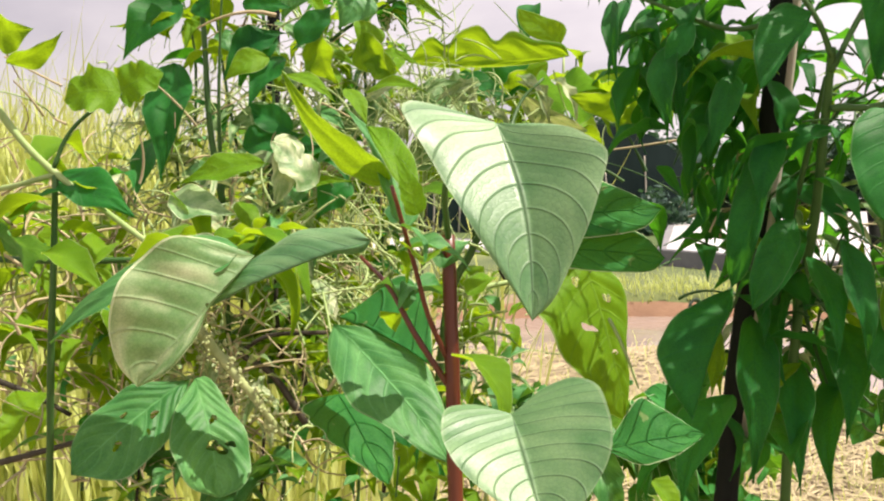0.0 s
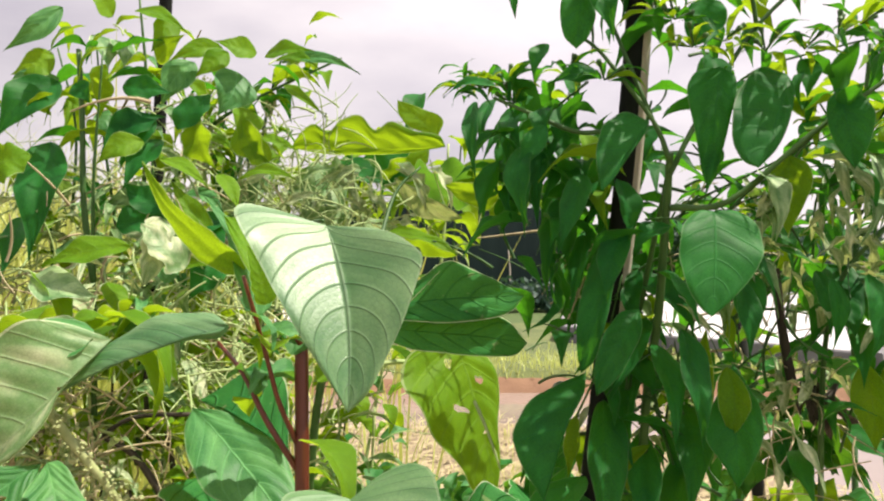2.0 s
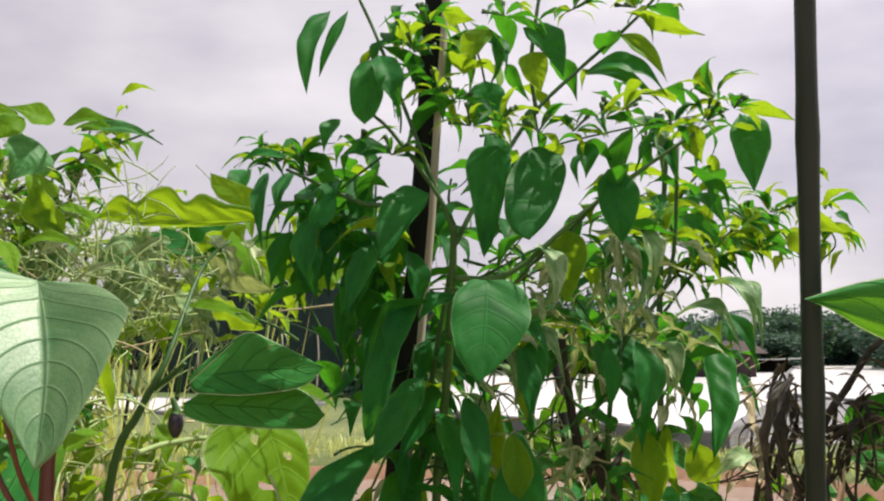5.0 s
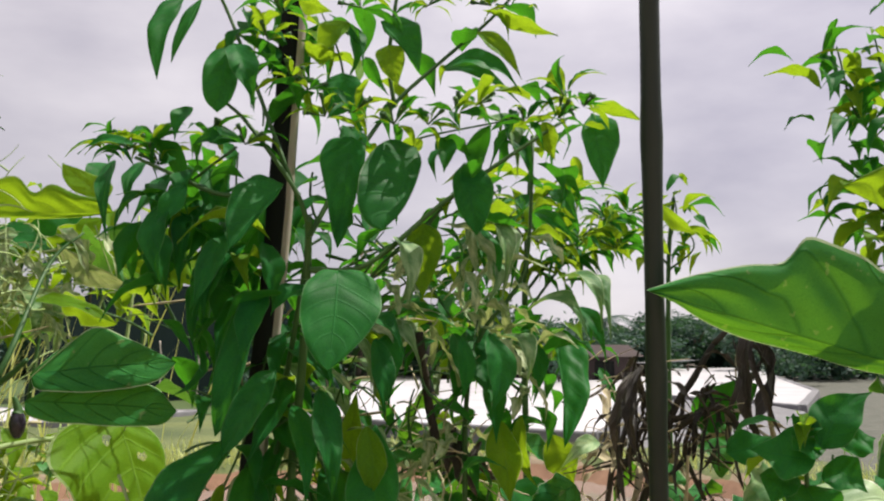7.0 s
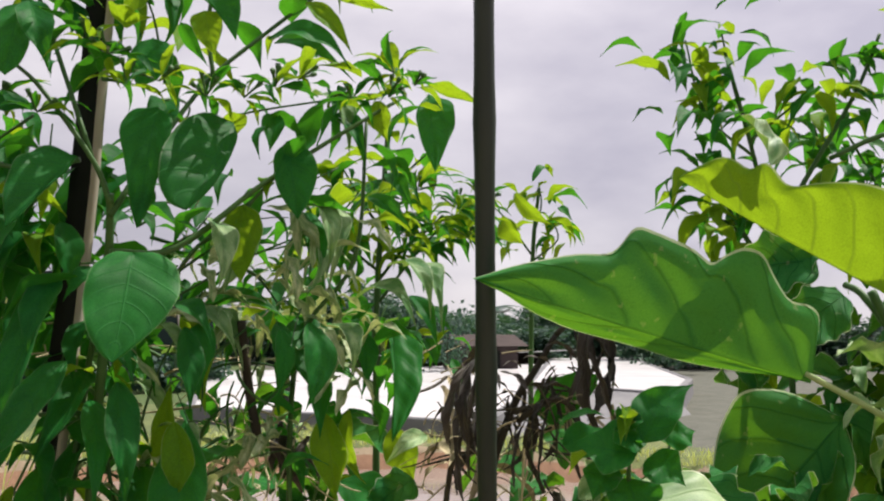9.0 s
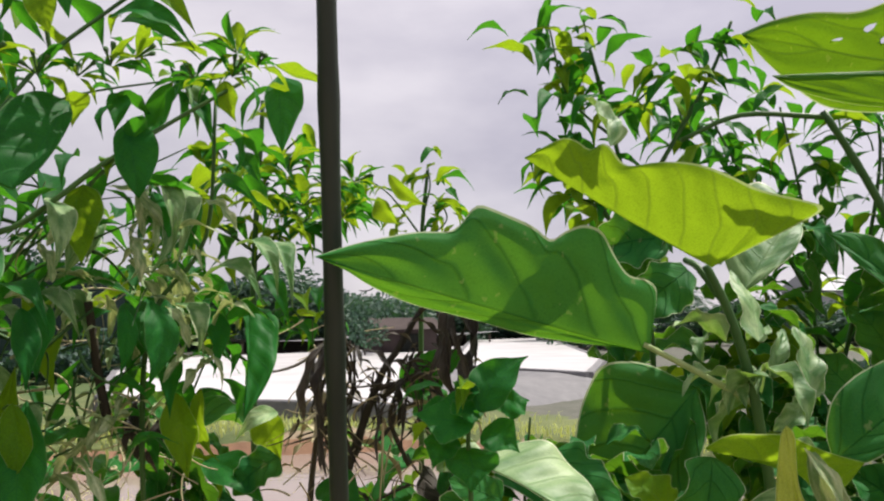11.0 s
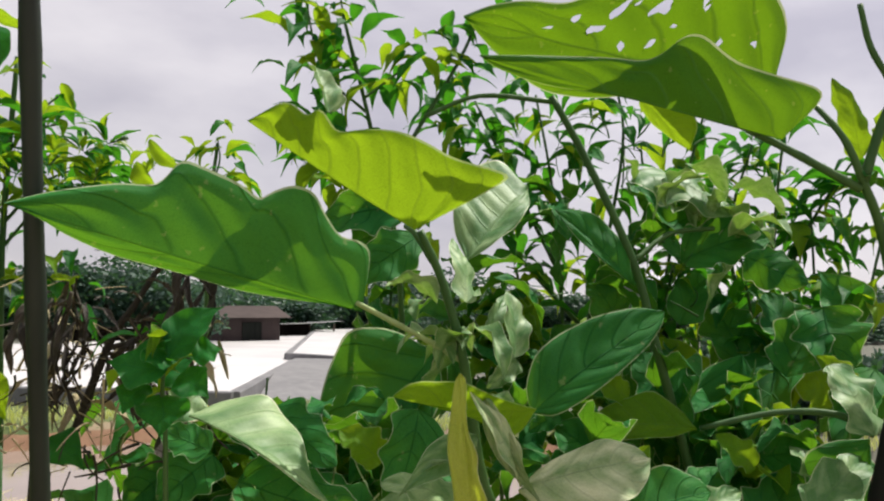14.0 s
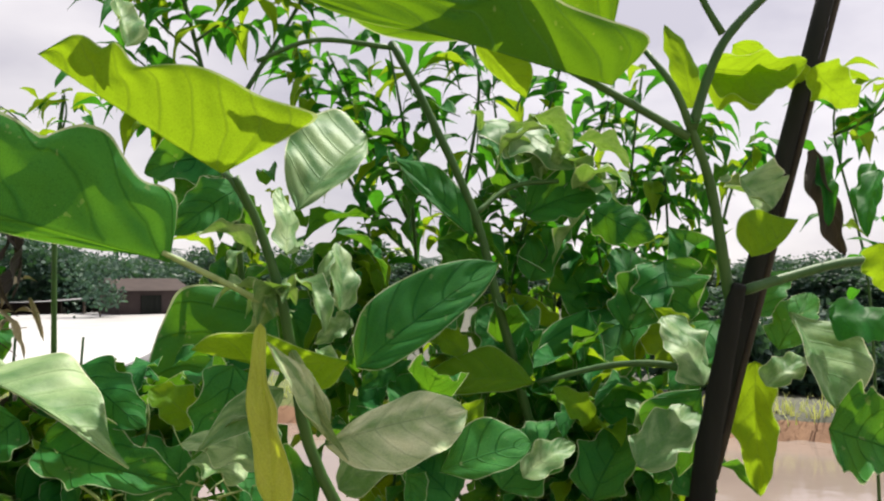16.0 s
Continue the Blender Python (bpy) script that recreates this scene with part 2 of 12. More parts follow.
M_STEM = rough_mat("green_stem", (0.018, 0.07, 0.015), (0.07, 0.15, 0.035), 120.0, 0.5, 0.0006, 0.4, (1, 1, 0.15))
M_STEMPALE = rough_mat("pale_stem", (0.20, 0.30, 0.09), (0.42, 0.50, 0.24), 120.0, 0.55, 0.0006, 0.4, (1, 1, 0.15))
M_STEMRED = rough_mat("red_stem", (0.05, 0.008, 0.003), (0.20, 0.045, 0.016), 90.0, 0.4, 0.0008, 0.5, (1, 1, 0.12), spec=0.5)
M_STEMDRY = rough_mat("dry_stem", (0.016, 0.014, 0.011), (0.085, 0.072, 0.05), 120.0, 0.85, 0.001, 0.6, (1, 1, 0.2))
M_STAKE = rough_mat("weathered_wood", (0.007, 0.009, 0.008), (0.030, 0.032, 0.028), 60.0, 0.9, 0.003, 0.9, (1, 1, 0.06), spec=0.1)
M_BAMBOO = rough_mat("pale_bamboo", (0.30, 0.27, 0.22), (0.58, 0.54, 0.46), 60.0, 0.65, 0.001, 0.5, (1, 1, 0.05))
M_CANE = rough_mat("bamboo_skin", (0.009, 0.015, 0.012), (0.058, 0.070, 0.052), 45.0, 0.5, 0.001, 0.4, (1, 1, 0.08))
M_STRAW = rough_mat("dry_straw", (0.28, 0.23, 0.13), (0.58, 0.51, 0.33), 20.0, 0.8, 0.001, 0.3)
M_GRASS = leaf_mat("grass_blade", (0.24, 0.32, 0.05), (0.58, 0.62, 0.22), (0.72, 0.78, 0.16), gloss=0.5, through_part=0.35, veins=1.0, relief=0.1)
M_CONC = rough_mat("grey_concrete", (0.11, 0.11, 0.12), (0.25, 0.245, 0.25), 5.0, 0.85, 0.01, 0.4)
M_NET = rough_mat("dark_netting", (0.006, 0.016, 0.014), (0.02, 0.04, 0.036), 4.0, 0.85, 0.02, 0.5, (1, 1, 0.15))
# near-white base colour stands in for the sky's reflection on the ponds
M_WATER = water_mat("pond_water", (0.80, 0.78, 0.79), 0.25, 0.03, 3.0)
M_CHANNEL = water_mat("muddy_water", (0.30, 0.24, 0.21), 0.07, 0.06, 4.0)
M_FAR = leaf_mat("far_foliage", (0.012, 0.048, 0.04), (0.036, 0.085, 0.06), (0.07, 0.17, 0.05), gloss=0.55, through_part=0.3, veins=1.0, relief=0.1)
M_BARK = rough_mat("bark", (0.06, 0.05, 0.04), (0.16, 0.13, 0.10), 12.0, 0.9, 0.02, 0.6, (1, 1, 0.3))
M_BRICK = rough_mat("brown_wall", (0.03, 0.022, 0.022), (0.08, 0.06, 0.055), 3.0, 0.9, 0.01, 0.4)
M_ROOF = rough_mat("pale_roof", (0.30, 0.31, 0.34), (0.50, 0.51, 0.54), 3.0, 0.6, 0.01, 0.3)
M_FRUIT = rough_mat("dark_fruit", (0.012, 0.008, 0.014), (0.03, 0.02, 0.035), 30.0, 0.25, 0.0005, 0.2, spec=0.6)
M_FLORET = rough_mat("cream_floret", (0.22, 0.27, 0.10), (0.50, 0.52, 0.28), 200.0, 0.8, 0.001, 0.4)


# ---- builders ----
def link_mesh(name, me, parent=None, label=""):
    ob = new(name, me)
    ob.parent = parent
    if label:
        ob["label"] = label
    return ob


def mesh_of(name, verts, faces, mat, uvs=None, smooth=True):
    me = bpy.data.meshes.new(name)
    me.from_pydata([tuple(v) for v in verts], [], faces)
    if uvs is not None:
        lay = me.uv_layers.new(name="blade")
        idx = np.zeros(len(me.loops), dtype=np.int32)
        me.loops.foreach_get("vertex_index", idx)
        lay.data.foreach_set("uv", np.asarray(uvs, dtype=np.float32)[idx].ravel())
    if smooth:
        me.polygons.foreach_set("use_smooth", [True] * len(me.polygons))
    me.materials.append(mat)
    me.update()
    return me


def thing(name, at, label, category, group="", kind=""):
    ob = new(name)
    ob.empty_display_size = 0.05
    ob.location = at
    tagged(ob, label, category, group, kind)
    return ob


def part(name, me, parent, label=""):
    """Links a mesh given in world metres under its thing."""
    ob = link_mesh(name, me, parent, label)
    ob.matrix_parent_inverse = Matrix.Translation(parent.location).inverted()
    return ob


def outline(kind, s):
    if kind == "pepper":
        return 1.06 * math.sin(math.pi * s ** 0.74) ** 0.95 * (1 - 0.6 * max(0, s - 0.5) / 0.5)
    if kind == "shoot":
        return math.sin(math.pi * s ** 0.8) * (1 - 0.35 * s)
    if kind == "amaranth":
        return (1 - s ** 2.2) ** 0.8 * (0.82 + 0.22 * math.sin(math.pi * min(1, s / 0.62))) * min(1.0, 0.35 + (s / 0.06) ** 0.5 * 0.65)
    if kind == "eggplant":
        return 1.62 * s ** 0.4 * (1 - s) ** 0.72 * (1 + 0.17 * (1 - 0.7 * s) * math.sin(2 * math.pi * (s - 0.05) / 0.33))
    return math.sin(math.pi * min(1, 0.04 + s * 0.96)) ** 0.5      # ribbon


def lobed(keys, s):
    """A half width along a lobed leaf, eased between the lobes and notches given."""
    ks, kw = [k[0] for k in keys], [k[1] for k in keys]
    return float(sum(np.interp(s + d, ks, kw) for d in (-0.012, 0.0, 0.012)) / 3)


def blade(kind, base, tip, wl, wr, normal, bend=0.1, fold=0.15, seed=0, nl=14, nw=4, hole=None, ripple=1.0, lobes=None):
    """Vertices, faces and grid of a leaf from base to tip; wl and wr are its half widths to the left and right of the midrib."""
    base, tip, normal = Vector(base), Vector(tip), Vector(normal)
    along = tip - base
    length = along.length
    along = along / length
    normal = (normal - along * normal.dot(along)).normalized()
    side = normal.cross(along)
    rnd = random.Random(seed)
    p1, p2, p3 = rnd.uniform(0, 6), rnd.uniform(0, 6), rnd.uniform(0, 6)
    verts, uvs, faces, edge = [], [], [], []
    wave = {"pepper": 0.09, "amaranth": 0.06, "eggplant": 0.2, "ribbon": 0.35, "shoot": 0.12}[kind] * ripple
    hook = rnd.uniform(-0.11, 0.11) if kind == "pepper" else rnd.uniform(-0.05, 0.05)
    wide = (wl + wr) / 2 / length
    for i in range(nl + 1):
      for j in range(-nw, nw + 1):
        s, u, rim = i / nl, j / nw, False
        for hs, hu, hr in hole or ():
            dx, dy = s - hs, (u - hu) * wide
            far = math.hypot(dx, dy)
            if 1e-6 < far < hr:                       # a bite: the grid is pushed back to its round edge
                s, u, rim = hs + dx * hr / far, hu + dy * hr / far / wide, True
            elif far <= 1e-6:
                s, rim = hs + hr, True
        edge.append(rim)
        w = outline(kind, min(1.0, max(0.0, s)))
        mid = base + along * (length * s) + normal * (bend * length * 4 * s * (1 - s)) + side * (hook * length * math.sin(3.1 * s))
        half = wl if u > 0 else wr
        if lobes:
            w = lobed(lobes[0 if u > 0 else 1], min(1.0, max(0.0, s)))
        rag = 1 + (0.055 * math.sin(s * 31 + p3 + (2 if u > 0 else 0)) * abs(u) if kind != "pepper" else 0.0)
        v = mid + side * (u * w * half * rag)
        v += normal * (w * half * (fold * abs(u) ** (1.0 if kind == "amaranth" else 1.3) + wave * abs(u) * math.sin(s * 13 + p1 + (p2 if u > 0 else 0))))
        # quilting between the side veins
        if kind in ("amaranth", "pepper", "eggplant"):
            v += normal * ((0.0015 if kind == "amaranth" else 0.013) * length * math.sin(math.pi * min(1, abs(u))) * math.sin((s - 0.3 * abs(u) ** 1.4) * 7 * math.pi) ** 2)
        v += normal * (0.022 * length * noise.noise((s * 3.1 + p1 * 7, u * 1.7, p2 * 5)))
        verts.append(v)
        uvs.append((0.5 + u / 2, s))
    m = 2 * nw + 1
    for i in range(nl):
        for j in range(2 * nw):
            if all(edge[k] for k in (i * m + j, i * m + j + 1, (i + 1) * m + j + 1, (i + 1) * m + j)):
                continue
            faces.append((i * m + j, i * m + j + 1, (i + 1) * m + j + 1, (i + 1) * m + j))
    return verts, faces, uvs


LEAF_SEED = [1]


def leaf(plant, kind, mat, base, tip, wl, wr, normal, bend=0.1, fold=0.15, hole=None, label="", ripple=1.0, lobes=None):
    LEAF_SEED[0] += 1
    v, f, uv = blade(kind, base, tip, wl, wr, normal, bend, fold, LEAF_SEED[0], hole=hole, nl=66 if hole else 60 if lobes else 28, nw=22 if hole else 8 if lobes else 7, ripple=ripple, lobes=lobes)
    return part("leaf", mesh_of("leaf", v, f, mat, uv), plant, label)


def margin(points, q):
    """A leaf's edge at the share q of its run from the base, past the given turns (share of the length, half width), to the tip."""
    pts = [(0.0, 0.0), *points, (1.0, 0.0)]
    for _ in range(2):                                            # round the turns
        pts = [pts[0]] + [(a[0] + (b[0] - a[0]) * k, a[1] + (b[1] - a[1]) * k) for a, b in zip(pts, pts[1:]) for k in (0.2, 0.8)] + [pts[-1]]
    run = [0.0]
    for a, b in zip(pts, pts[1:]):
        run.append(run[-1] + math.hypot(b[0] - a[0], b[1] - a[1]))
    run = [r / run[-1] for r in run]
    out = []
    for k in (0, 1):
        vals = [p[k] for p in pts]
        out.append(float(sum(np.interp(min(1.0, max(0.0, q + d)), run, vals) for d in (-0.007, 0.0, 0.007)) / 3))
    return out if 0 < q < 1 else ([0.0, 0.0] if q <= 0 else [1.0, 0.0])


def broad_leaf(plant, mat, base, tip, normal, left, right, sweep=0.0, bend=0.06, fold=0.12, ripple=0.8, label="", hole=(), quilt=0.012):
    """A large leaf from base to tip with its own left and right edge, a bowed midrib, puffed between the side veins, its rim waved and rolled."""
    LEAF_SEED[0] += 1
    rnd = random.Random(LEAF_SEED[0])
    base, tip, normal = Vector(base), Vector(tip), Vector(normal)
    along = tip - base
    length = along.length
    along = along / length
    normal = (normal - along * normal.dot(along)).normalized()
    side = normal.cross(along)
    veins, slant = VEINS[mat.name]
    nl, nw = (110, 34) if hole else (76, 20) if length > 0.15 else (48, 12)
    folds = fold if isinstance(fold, tuple) else (fold, fold)
    p1, p2, p3 = rnd.uniform(0, 6), rnd.uniform(0, 6), rnd.uniform(0, 6)
    wide = sum(p[1] for p in left) / len(left) + sum(p[1] for p in right) / len(right)
    verts, uvs, faces, rim = [], [], [], []
    edges = [[margin(left, i / (4 * nl)) for i in range(4 * nl + 1)], [margin(right, i / (4 * nl)) for i in range(4 * nl + 1)]]
    for i in range(nl + 1):
        for j in range(-nw, nw + 1):
            q, u, cut = i / nl, j / nw, False
            for hs, hu, hr in hole:
                dx, dy = q - hs, (u - hu) * wide / 2
                far = math.hypot(dx, dy)
                turn = math.atan2(dy, dx + 1e-9)
                ragged = hr * (0.85 + 0.3 * math.sin(2 * turn + hs * 40) + 0.16 * math.sin(3 * turn + hu * 50) + 0.1 * math.sin(7 * turn))
                if far < ragged:
                    far = max(far, 1e-5)
                    q, u, cut = hs + dx * ragged / far, hu + dy * ragged / far / (wide / 2), True
            rim.append(cut)
            q, u = min(1.0, max(0.0, q)), min(1.0, max(-1.0, u))
            au = abs(u)
            es, ew = edges[0 if u > 0 else 1][round(q * 4 * nl)]
            s, w = q + (es - q) * au, ew * u * (1 if u > 0 else 1)
            v = base + along * (s * length) + side * (length * (w + sweep * math.sin(math.pi * min(1, max(0, s)))))
            ph = (s - slant * au ** 1.4) * veins
            lean = folds[0 if u > 0 else 1]
            lift = bend * 4 * s * (1 - s) + lean * abs(w) * (1.0 if abs(lean) > 0.35 else 0.4 + 0.6 * au)
            lift += quilt * math.sin(math.pi * ph) ** 2 * math.sin(math.pi * min(1.0, 0.12 + 0.85 * au)) * min(1.0, 6 * ew)
            lift += ripple * 0.05 * au ** 2 * min(0.4, ew) * math.sin(s * 15 + p1 + (p2 if u > 0 else 0)) * 2.2
            lift += ripple * 0.022 * noise.noise((s * 3.3 + p1 * 7, u * 2.1, p3 * 5)) - 0.012 * max(0.0, au - 0.86) / 0.14
            verts.append(v + normal * (lift * length))
            uvs.append((0.5 + u / 2, s))
    m = 2 * nw + 1
    for i in range(nl):
        for j in range(2 * nw):
            f = (i * m + j, i * m + j + 1, (i + 1) * m + j + 1, (i + 1) * m + j)
            if not all(rim[k] for k in f):
                faces.append(f)
    return part("leaf", mesh_of("leaf", verts, faces, mat, uvs), plant, label)


def tube_mesh(points, r0, r1, mat, sides=8, knots=0.0, name="stem", sub=5):
    """A round, tapering stalk through the given points, smoothed between them."""
    pts = [Vector(p) for p in points]
    ext = [2 * pts[0] - pts[1], *pts, 2 * pts[-1] - pts[-2]]
    line = []
    for i in range(1, len(ext) - 2):
        a, b, c, d = ext[i - 1:i + 3]
        for k in range(sub):
            t = k / sub
            line.append(0.5 * ((2 * b) + (c - a) * t + (2 * a - 5 * b + 4 * c - d) * t * t + (3 * b - a - 3 * c + d) * t ** 3))
    line.append(pts[-1])
    verts, faces, n = [], [], len(line)
    ref = Vector((0.31, 0.77, 0.55)).normalized()
    for i, p in enumerate(line):
        d = (line[min(i + 1, n - 1)] - line[max(i - 1, 0)]).normalized()
        x = d.cross(ref).normalized()
        y = d.cross(x)
        r = r0 + (r1 - r0) * i / (n - 1)
        r *= 1 + knots * (0.5 + 0.5 * math.sin(i * 2.1)) * (1 if i % 3 else 0.2)
        for k in range(sides):
            a = 2 * math.pi * k / sides
            verts.append(p + x * (r * math.cos(a)) + y * (r * math.sin(a)))
    for i in range(n - 1):
        for k in range(sides):
            faces.append((i * sides + k, i * sides + (k + 1) % sides, (i + 1) * sides + (k + 1) % sides, (i + 1) * sides + k))
    faces.append(tuple(range(sides))[::-1])
    faces.append(tuple((n - 1) * sides + k for k in range(sides)))
    return mesh_of(name, verts, faces, mat)


def stem(plant, mat, points, r0, r1, name="stem", label=""):
    return part(name, tube_mesh(points, r0, r1, mat, knots=0.08), plant, label)


POOL = {}


def pool(kind, mat):
    """A few stock blades of length 1 along +y facing +z, shared by the small leaves."""
    key = (kind, mat.name)
    if key not in POOL:
        out = []
        for k in range(8):
            rnd = random.Random(k + 11)
            wid = {"pepper": 0.175, "amaranth": 0.25, "eggplant": 0.28, "ribbon": 0.07, "shoot": 0.125}[kind] * rnd.uniform(0.8, 1.2)
            v, f, uv = blade(kind, (0, 0, 0), (0, 1, -0.15), wid, wid, (0, 0.1, 1), rnd.uniform(0.06, 0.3), rnd.uniform(0.1, 0.75), k * 7 + 3, 10, 3, ripple=2.0)
            out.append(mesh_of("leaf", v, f, mat, uv))
        POOL[key] = out
    return POOL[key]


COUNT, REST = {}, {}


def join_rest():
    """The leaves past the first few hundred of a plant become one mesh a material."""
    for (plant_name, mat_name), items in REST.items():
        plant = bpy.data.objects[plant_name]
        verts, faces, uvs = [], [], []
        for me, m in items:
            n = len(me.vertices)
            co = np.zeros(n * 3, dtype=np.float32)
            me.vertices.foreach_get("co", co)
            mm = np.array(m)
            base = len(verts)
            verts += (co.reshape(-1, 3) @ mm[:3, :3].T + mm[:3, 3]).tolist()
            uv = [None] * n
            lay = me.uv_layers["blade"].data
            for p in me.polygons:
                faces.append(tuple(base + v for v in p.vertices))
                for li, v in zip(p.loop_indices, p.vertices):
                    uv[v] = tuple(lay[li].uv)
            uvs += [u or (0.5, 0.5) for u in uv]
        tagged(part("foliage", mesh_of("foliage", verts, faces, bpy.data.materials[mat_name], uvs), plant), kind="stuff")


def small_leaf(plant, kind, mat, at, aim, up, size, rnd):
    aim, up = Vector(aim).normalized(), Vector(up)
    side = aim.cross(up)
    if side.length < 1e-3:
        side = aim.cross(Vector((1, 0, 0.1)))
    side.normalize()
    n = side.cross(aim)
    m = Matrix((side, aim, n)).transposed().to_4x4()
    m.translation = Vector(at)
    me = rnd.choice(pool(kind, mat))
    COUNT[plant.name] = COUNT.get(plant.name, 0) + 1
    if COUNT[plant.name] > 280:
        REST.setdefault((plant.name, mat.name), []).append((me, m @ Matrix.Diagonal((size * rnd.uniform(0.8, 1.2), size, size, 1))))
        return None
    ob = link_mesh("leaf", me, plant)
    ob.matrix_parent_inverse = Matrix.Translation(plant.location).inverted()
    ob.matrix_basis = m @ Matrix.Diagonal((size * rnd.uniform(0.8, 1.2), size, size, 1))
    return ob


def sprig(plant, points, count, size, seed, kind="pepper", mat=None, droop=0.6, spread=1.0, young=0.0, start=0.15):
    """Small leaves set along a branch, drooping away from it, with a tuft at its tip."""
    rnd = random.Random(seed)
    pts = [Vector(p) for p in points]
    for k in range(count):
        t = (start + (1 - start) * rnd.random() ** 0.7) * (len(pts) - 1)
        i = min(int(t), len(pts) - 2)
        at = pts[i].lerp(pts[i + 1], t - i)
        at = at + Vector((rnd.gauss(0, 1), rnd.gauss(0, 1), rnd.gauss(0, 1))) * size * 0.32
        a = rnd.uniform(0, 2 * math.pi)
        aim = Vector((math.cos(a) * spread, math.sin(a) * spread, rnd.uniform(-1.0, 0.6) - droop * rnd.uniform(-0.3, 1.2)))
        up = Vector((rnd.uniform(-0.4, 0.4), rnd.uniform(-0.4, 0.4), 1))
        m = M_YOUNG_LIT if rnd.random() < young else (mat or M_PEPPER)
        small_leaf(plant, kind, m, at, aim, up, size * rnd.uniform(0.5, 1.25), rnd)


def tuft(plant, at, count, size, seed):
    """A shoot's end: small pointed leaves standing out all round, with a few buds on short stalks."""
    rnd = random.Random(seed)
    at = Vector(at)
    for k in range(count):
        a, up = k * 2.4 + rnd.random(), rnd.uniform(-0.5, 0.9)
        aim = Vector((math.cos(a), math.sin(a), up))
        small_leaf(plant, "shoot", M_YOUNG_LIT if rnd.random() < 0.45 else M_PEPPER, at + aim * size * 0.1, aim, (rnd.uniform(-0.5, 0.5), rnd.uniform(-0.5, 0.5), 1), size * rnd.uniform(0.5, 1.3), rnd)
    for _ in range(3):
        d = Vector((rnd.gauss(0, 1), rnd.gauss(0, 1), rnd.uniform(0.2, 1.4))).normalized() * size * 0.6
        part("bud", tube_mesh([at, at + d * 0.7, at + d * 0.78, at + d], 0.0006, 0.0021, M_STEM, sides=6, sub=2), plant)


def tangle(plant, at, reach, count, seed, mat, r=0.0012, rise=0.6, name="straw_tangle"):
    """Thin bent stalks crossing one another, too many to count, in one mesh."""
    rnd = random.Random(seed)
    verts, faces, sides, n = [], [], 4, 7
    for _ in range(count):
        p = Vector(at) + Vector((rnd.gauss(0, 1) * reach[0], rnd.gauss(0, 1) * reach[1], rnd.gauss(0, 1) * reach[2]))
        d = Vector((rnd.gauss(0, 1), rnd.gauss(0, 1), rnd.gauss(0, 1) + rise)).normalized()
        turn = Vector((rnd.gauss(0, 1), rnd.gauss(0, 1), rnd.gauss(0, 0.7) - 0.5)) * 0.3
        step, w = rnd.uniform(0.004, 0.014), r * rnd.uniform(0.5, 1.5)
        base = len(verts)
        for i in range(n):
            x = d.cross(Vector((0.3, 0.2, 0.9))).normalized()
            y = d.cross(x)
            k = w * (1 - 0.6 * i / n)
            verts += [p + x * (k * math.cos(1.5708 * j)) + y * (k * math.sin(1.5708 * j)) for j in range(sides)]
            p = p + d * step
            d = (d + turn * 0.5).normalized()
        faces += [(base + i * sides + j, base + i * sides + (j + 1) % sides, base + (i + 1) * sides + (j + 1) % sides, base + (i + 1) * sides + j) for i in range(n - 1) for j in range(sides)]
    tagged(part(name, mesh_of(name, verts, faces, mat), plant), kind="stuff")


def florets(plant, points, count, seed):
    """Small knobbly flower clusters along a spike, one mesh a cluster."""
    rnd = random.Random(seed)
    bm = bmesh.new()
    bmesh.ops.create_icosphere(bm, subdivisions=1, radius=1.0)
    me = bpy.data.meshes.new("floret")
    bm.to_mesh(me)
    bm.free()
    me.materials.append(M_FLORET)
    pts = [Vector(p) for p in points]
    for _ in range(count):
        t = rnd.random() * (len(pts) - 1)
        i = min(int(t), len(pts) - 2)
        p = pts[i].lerp(pts[i + 1], t - i) + Vector((rnd.gauss(0, 1), rnd.gauss(0, 1), rnd.gauss(0, 1))) * 0.005
        ob = link_mesh("floret", me, plant)
        ob.matrix_parent_inverse = Matrix.Translation(plant.location).inverted()
        r = rnd.uniform(0.0008, 0.0018)
        ob.matrix_basis = Matrix.LocRotScale(p, Euler((rnd.random() * 6, rnd.random() * 6, 0)), (r, r * rnd.uniform(0.6, 1), r * rnd.uniform(1, 2)))


def fruit(plant, at, r, h):
    """A small dark fruit with its green cap."""
    verts, faces, n, k = [], [], 10, 12
    for i in range(n + 1):
        s = i / n
        w = r * math.sin(math.pi * (0.05 + 0.9 * s)) ** 0.6
        verts += [(at[0] + w * math.cos(6.2832 * j / k), at[1] + w * math.sin(6.2832 * j / k), at[2] + h * (1 - 2 * s)) for j in range(k)]
    faces = [(i * k + j, i * k + (j + 1) % k, (i + 1) * k + (j + 1) % k, (i + 1) * k + j) for i in range(n) for j in range(k)]
    faces += [tuple(range(k)), tuple(n * k + j for j in range(k))[::-1]]
    ob = part("fruit", mesh_of("fruit", verts, faces, M_FRUIT), plant, "small glossy dark purple fruit")
    part("calyx", tube_mesh([(at[0], at[1], at[2] + h * 0.75), (at[0], at[1], at[2] + h), (at[0] - 0.004, at[1], at[2] + h * 1.9)], r * 0.75, 0.002, M_STEM), ob, "green cap and stalk")


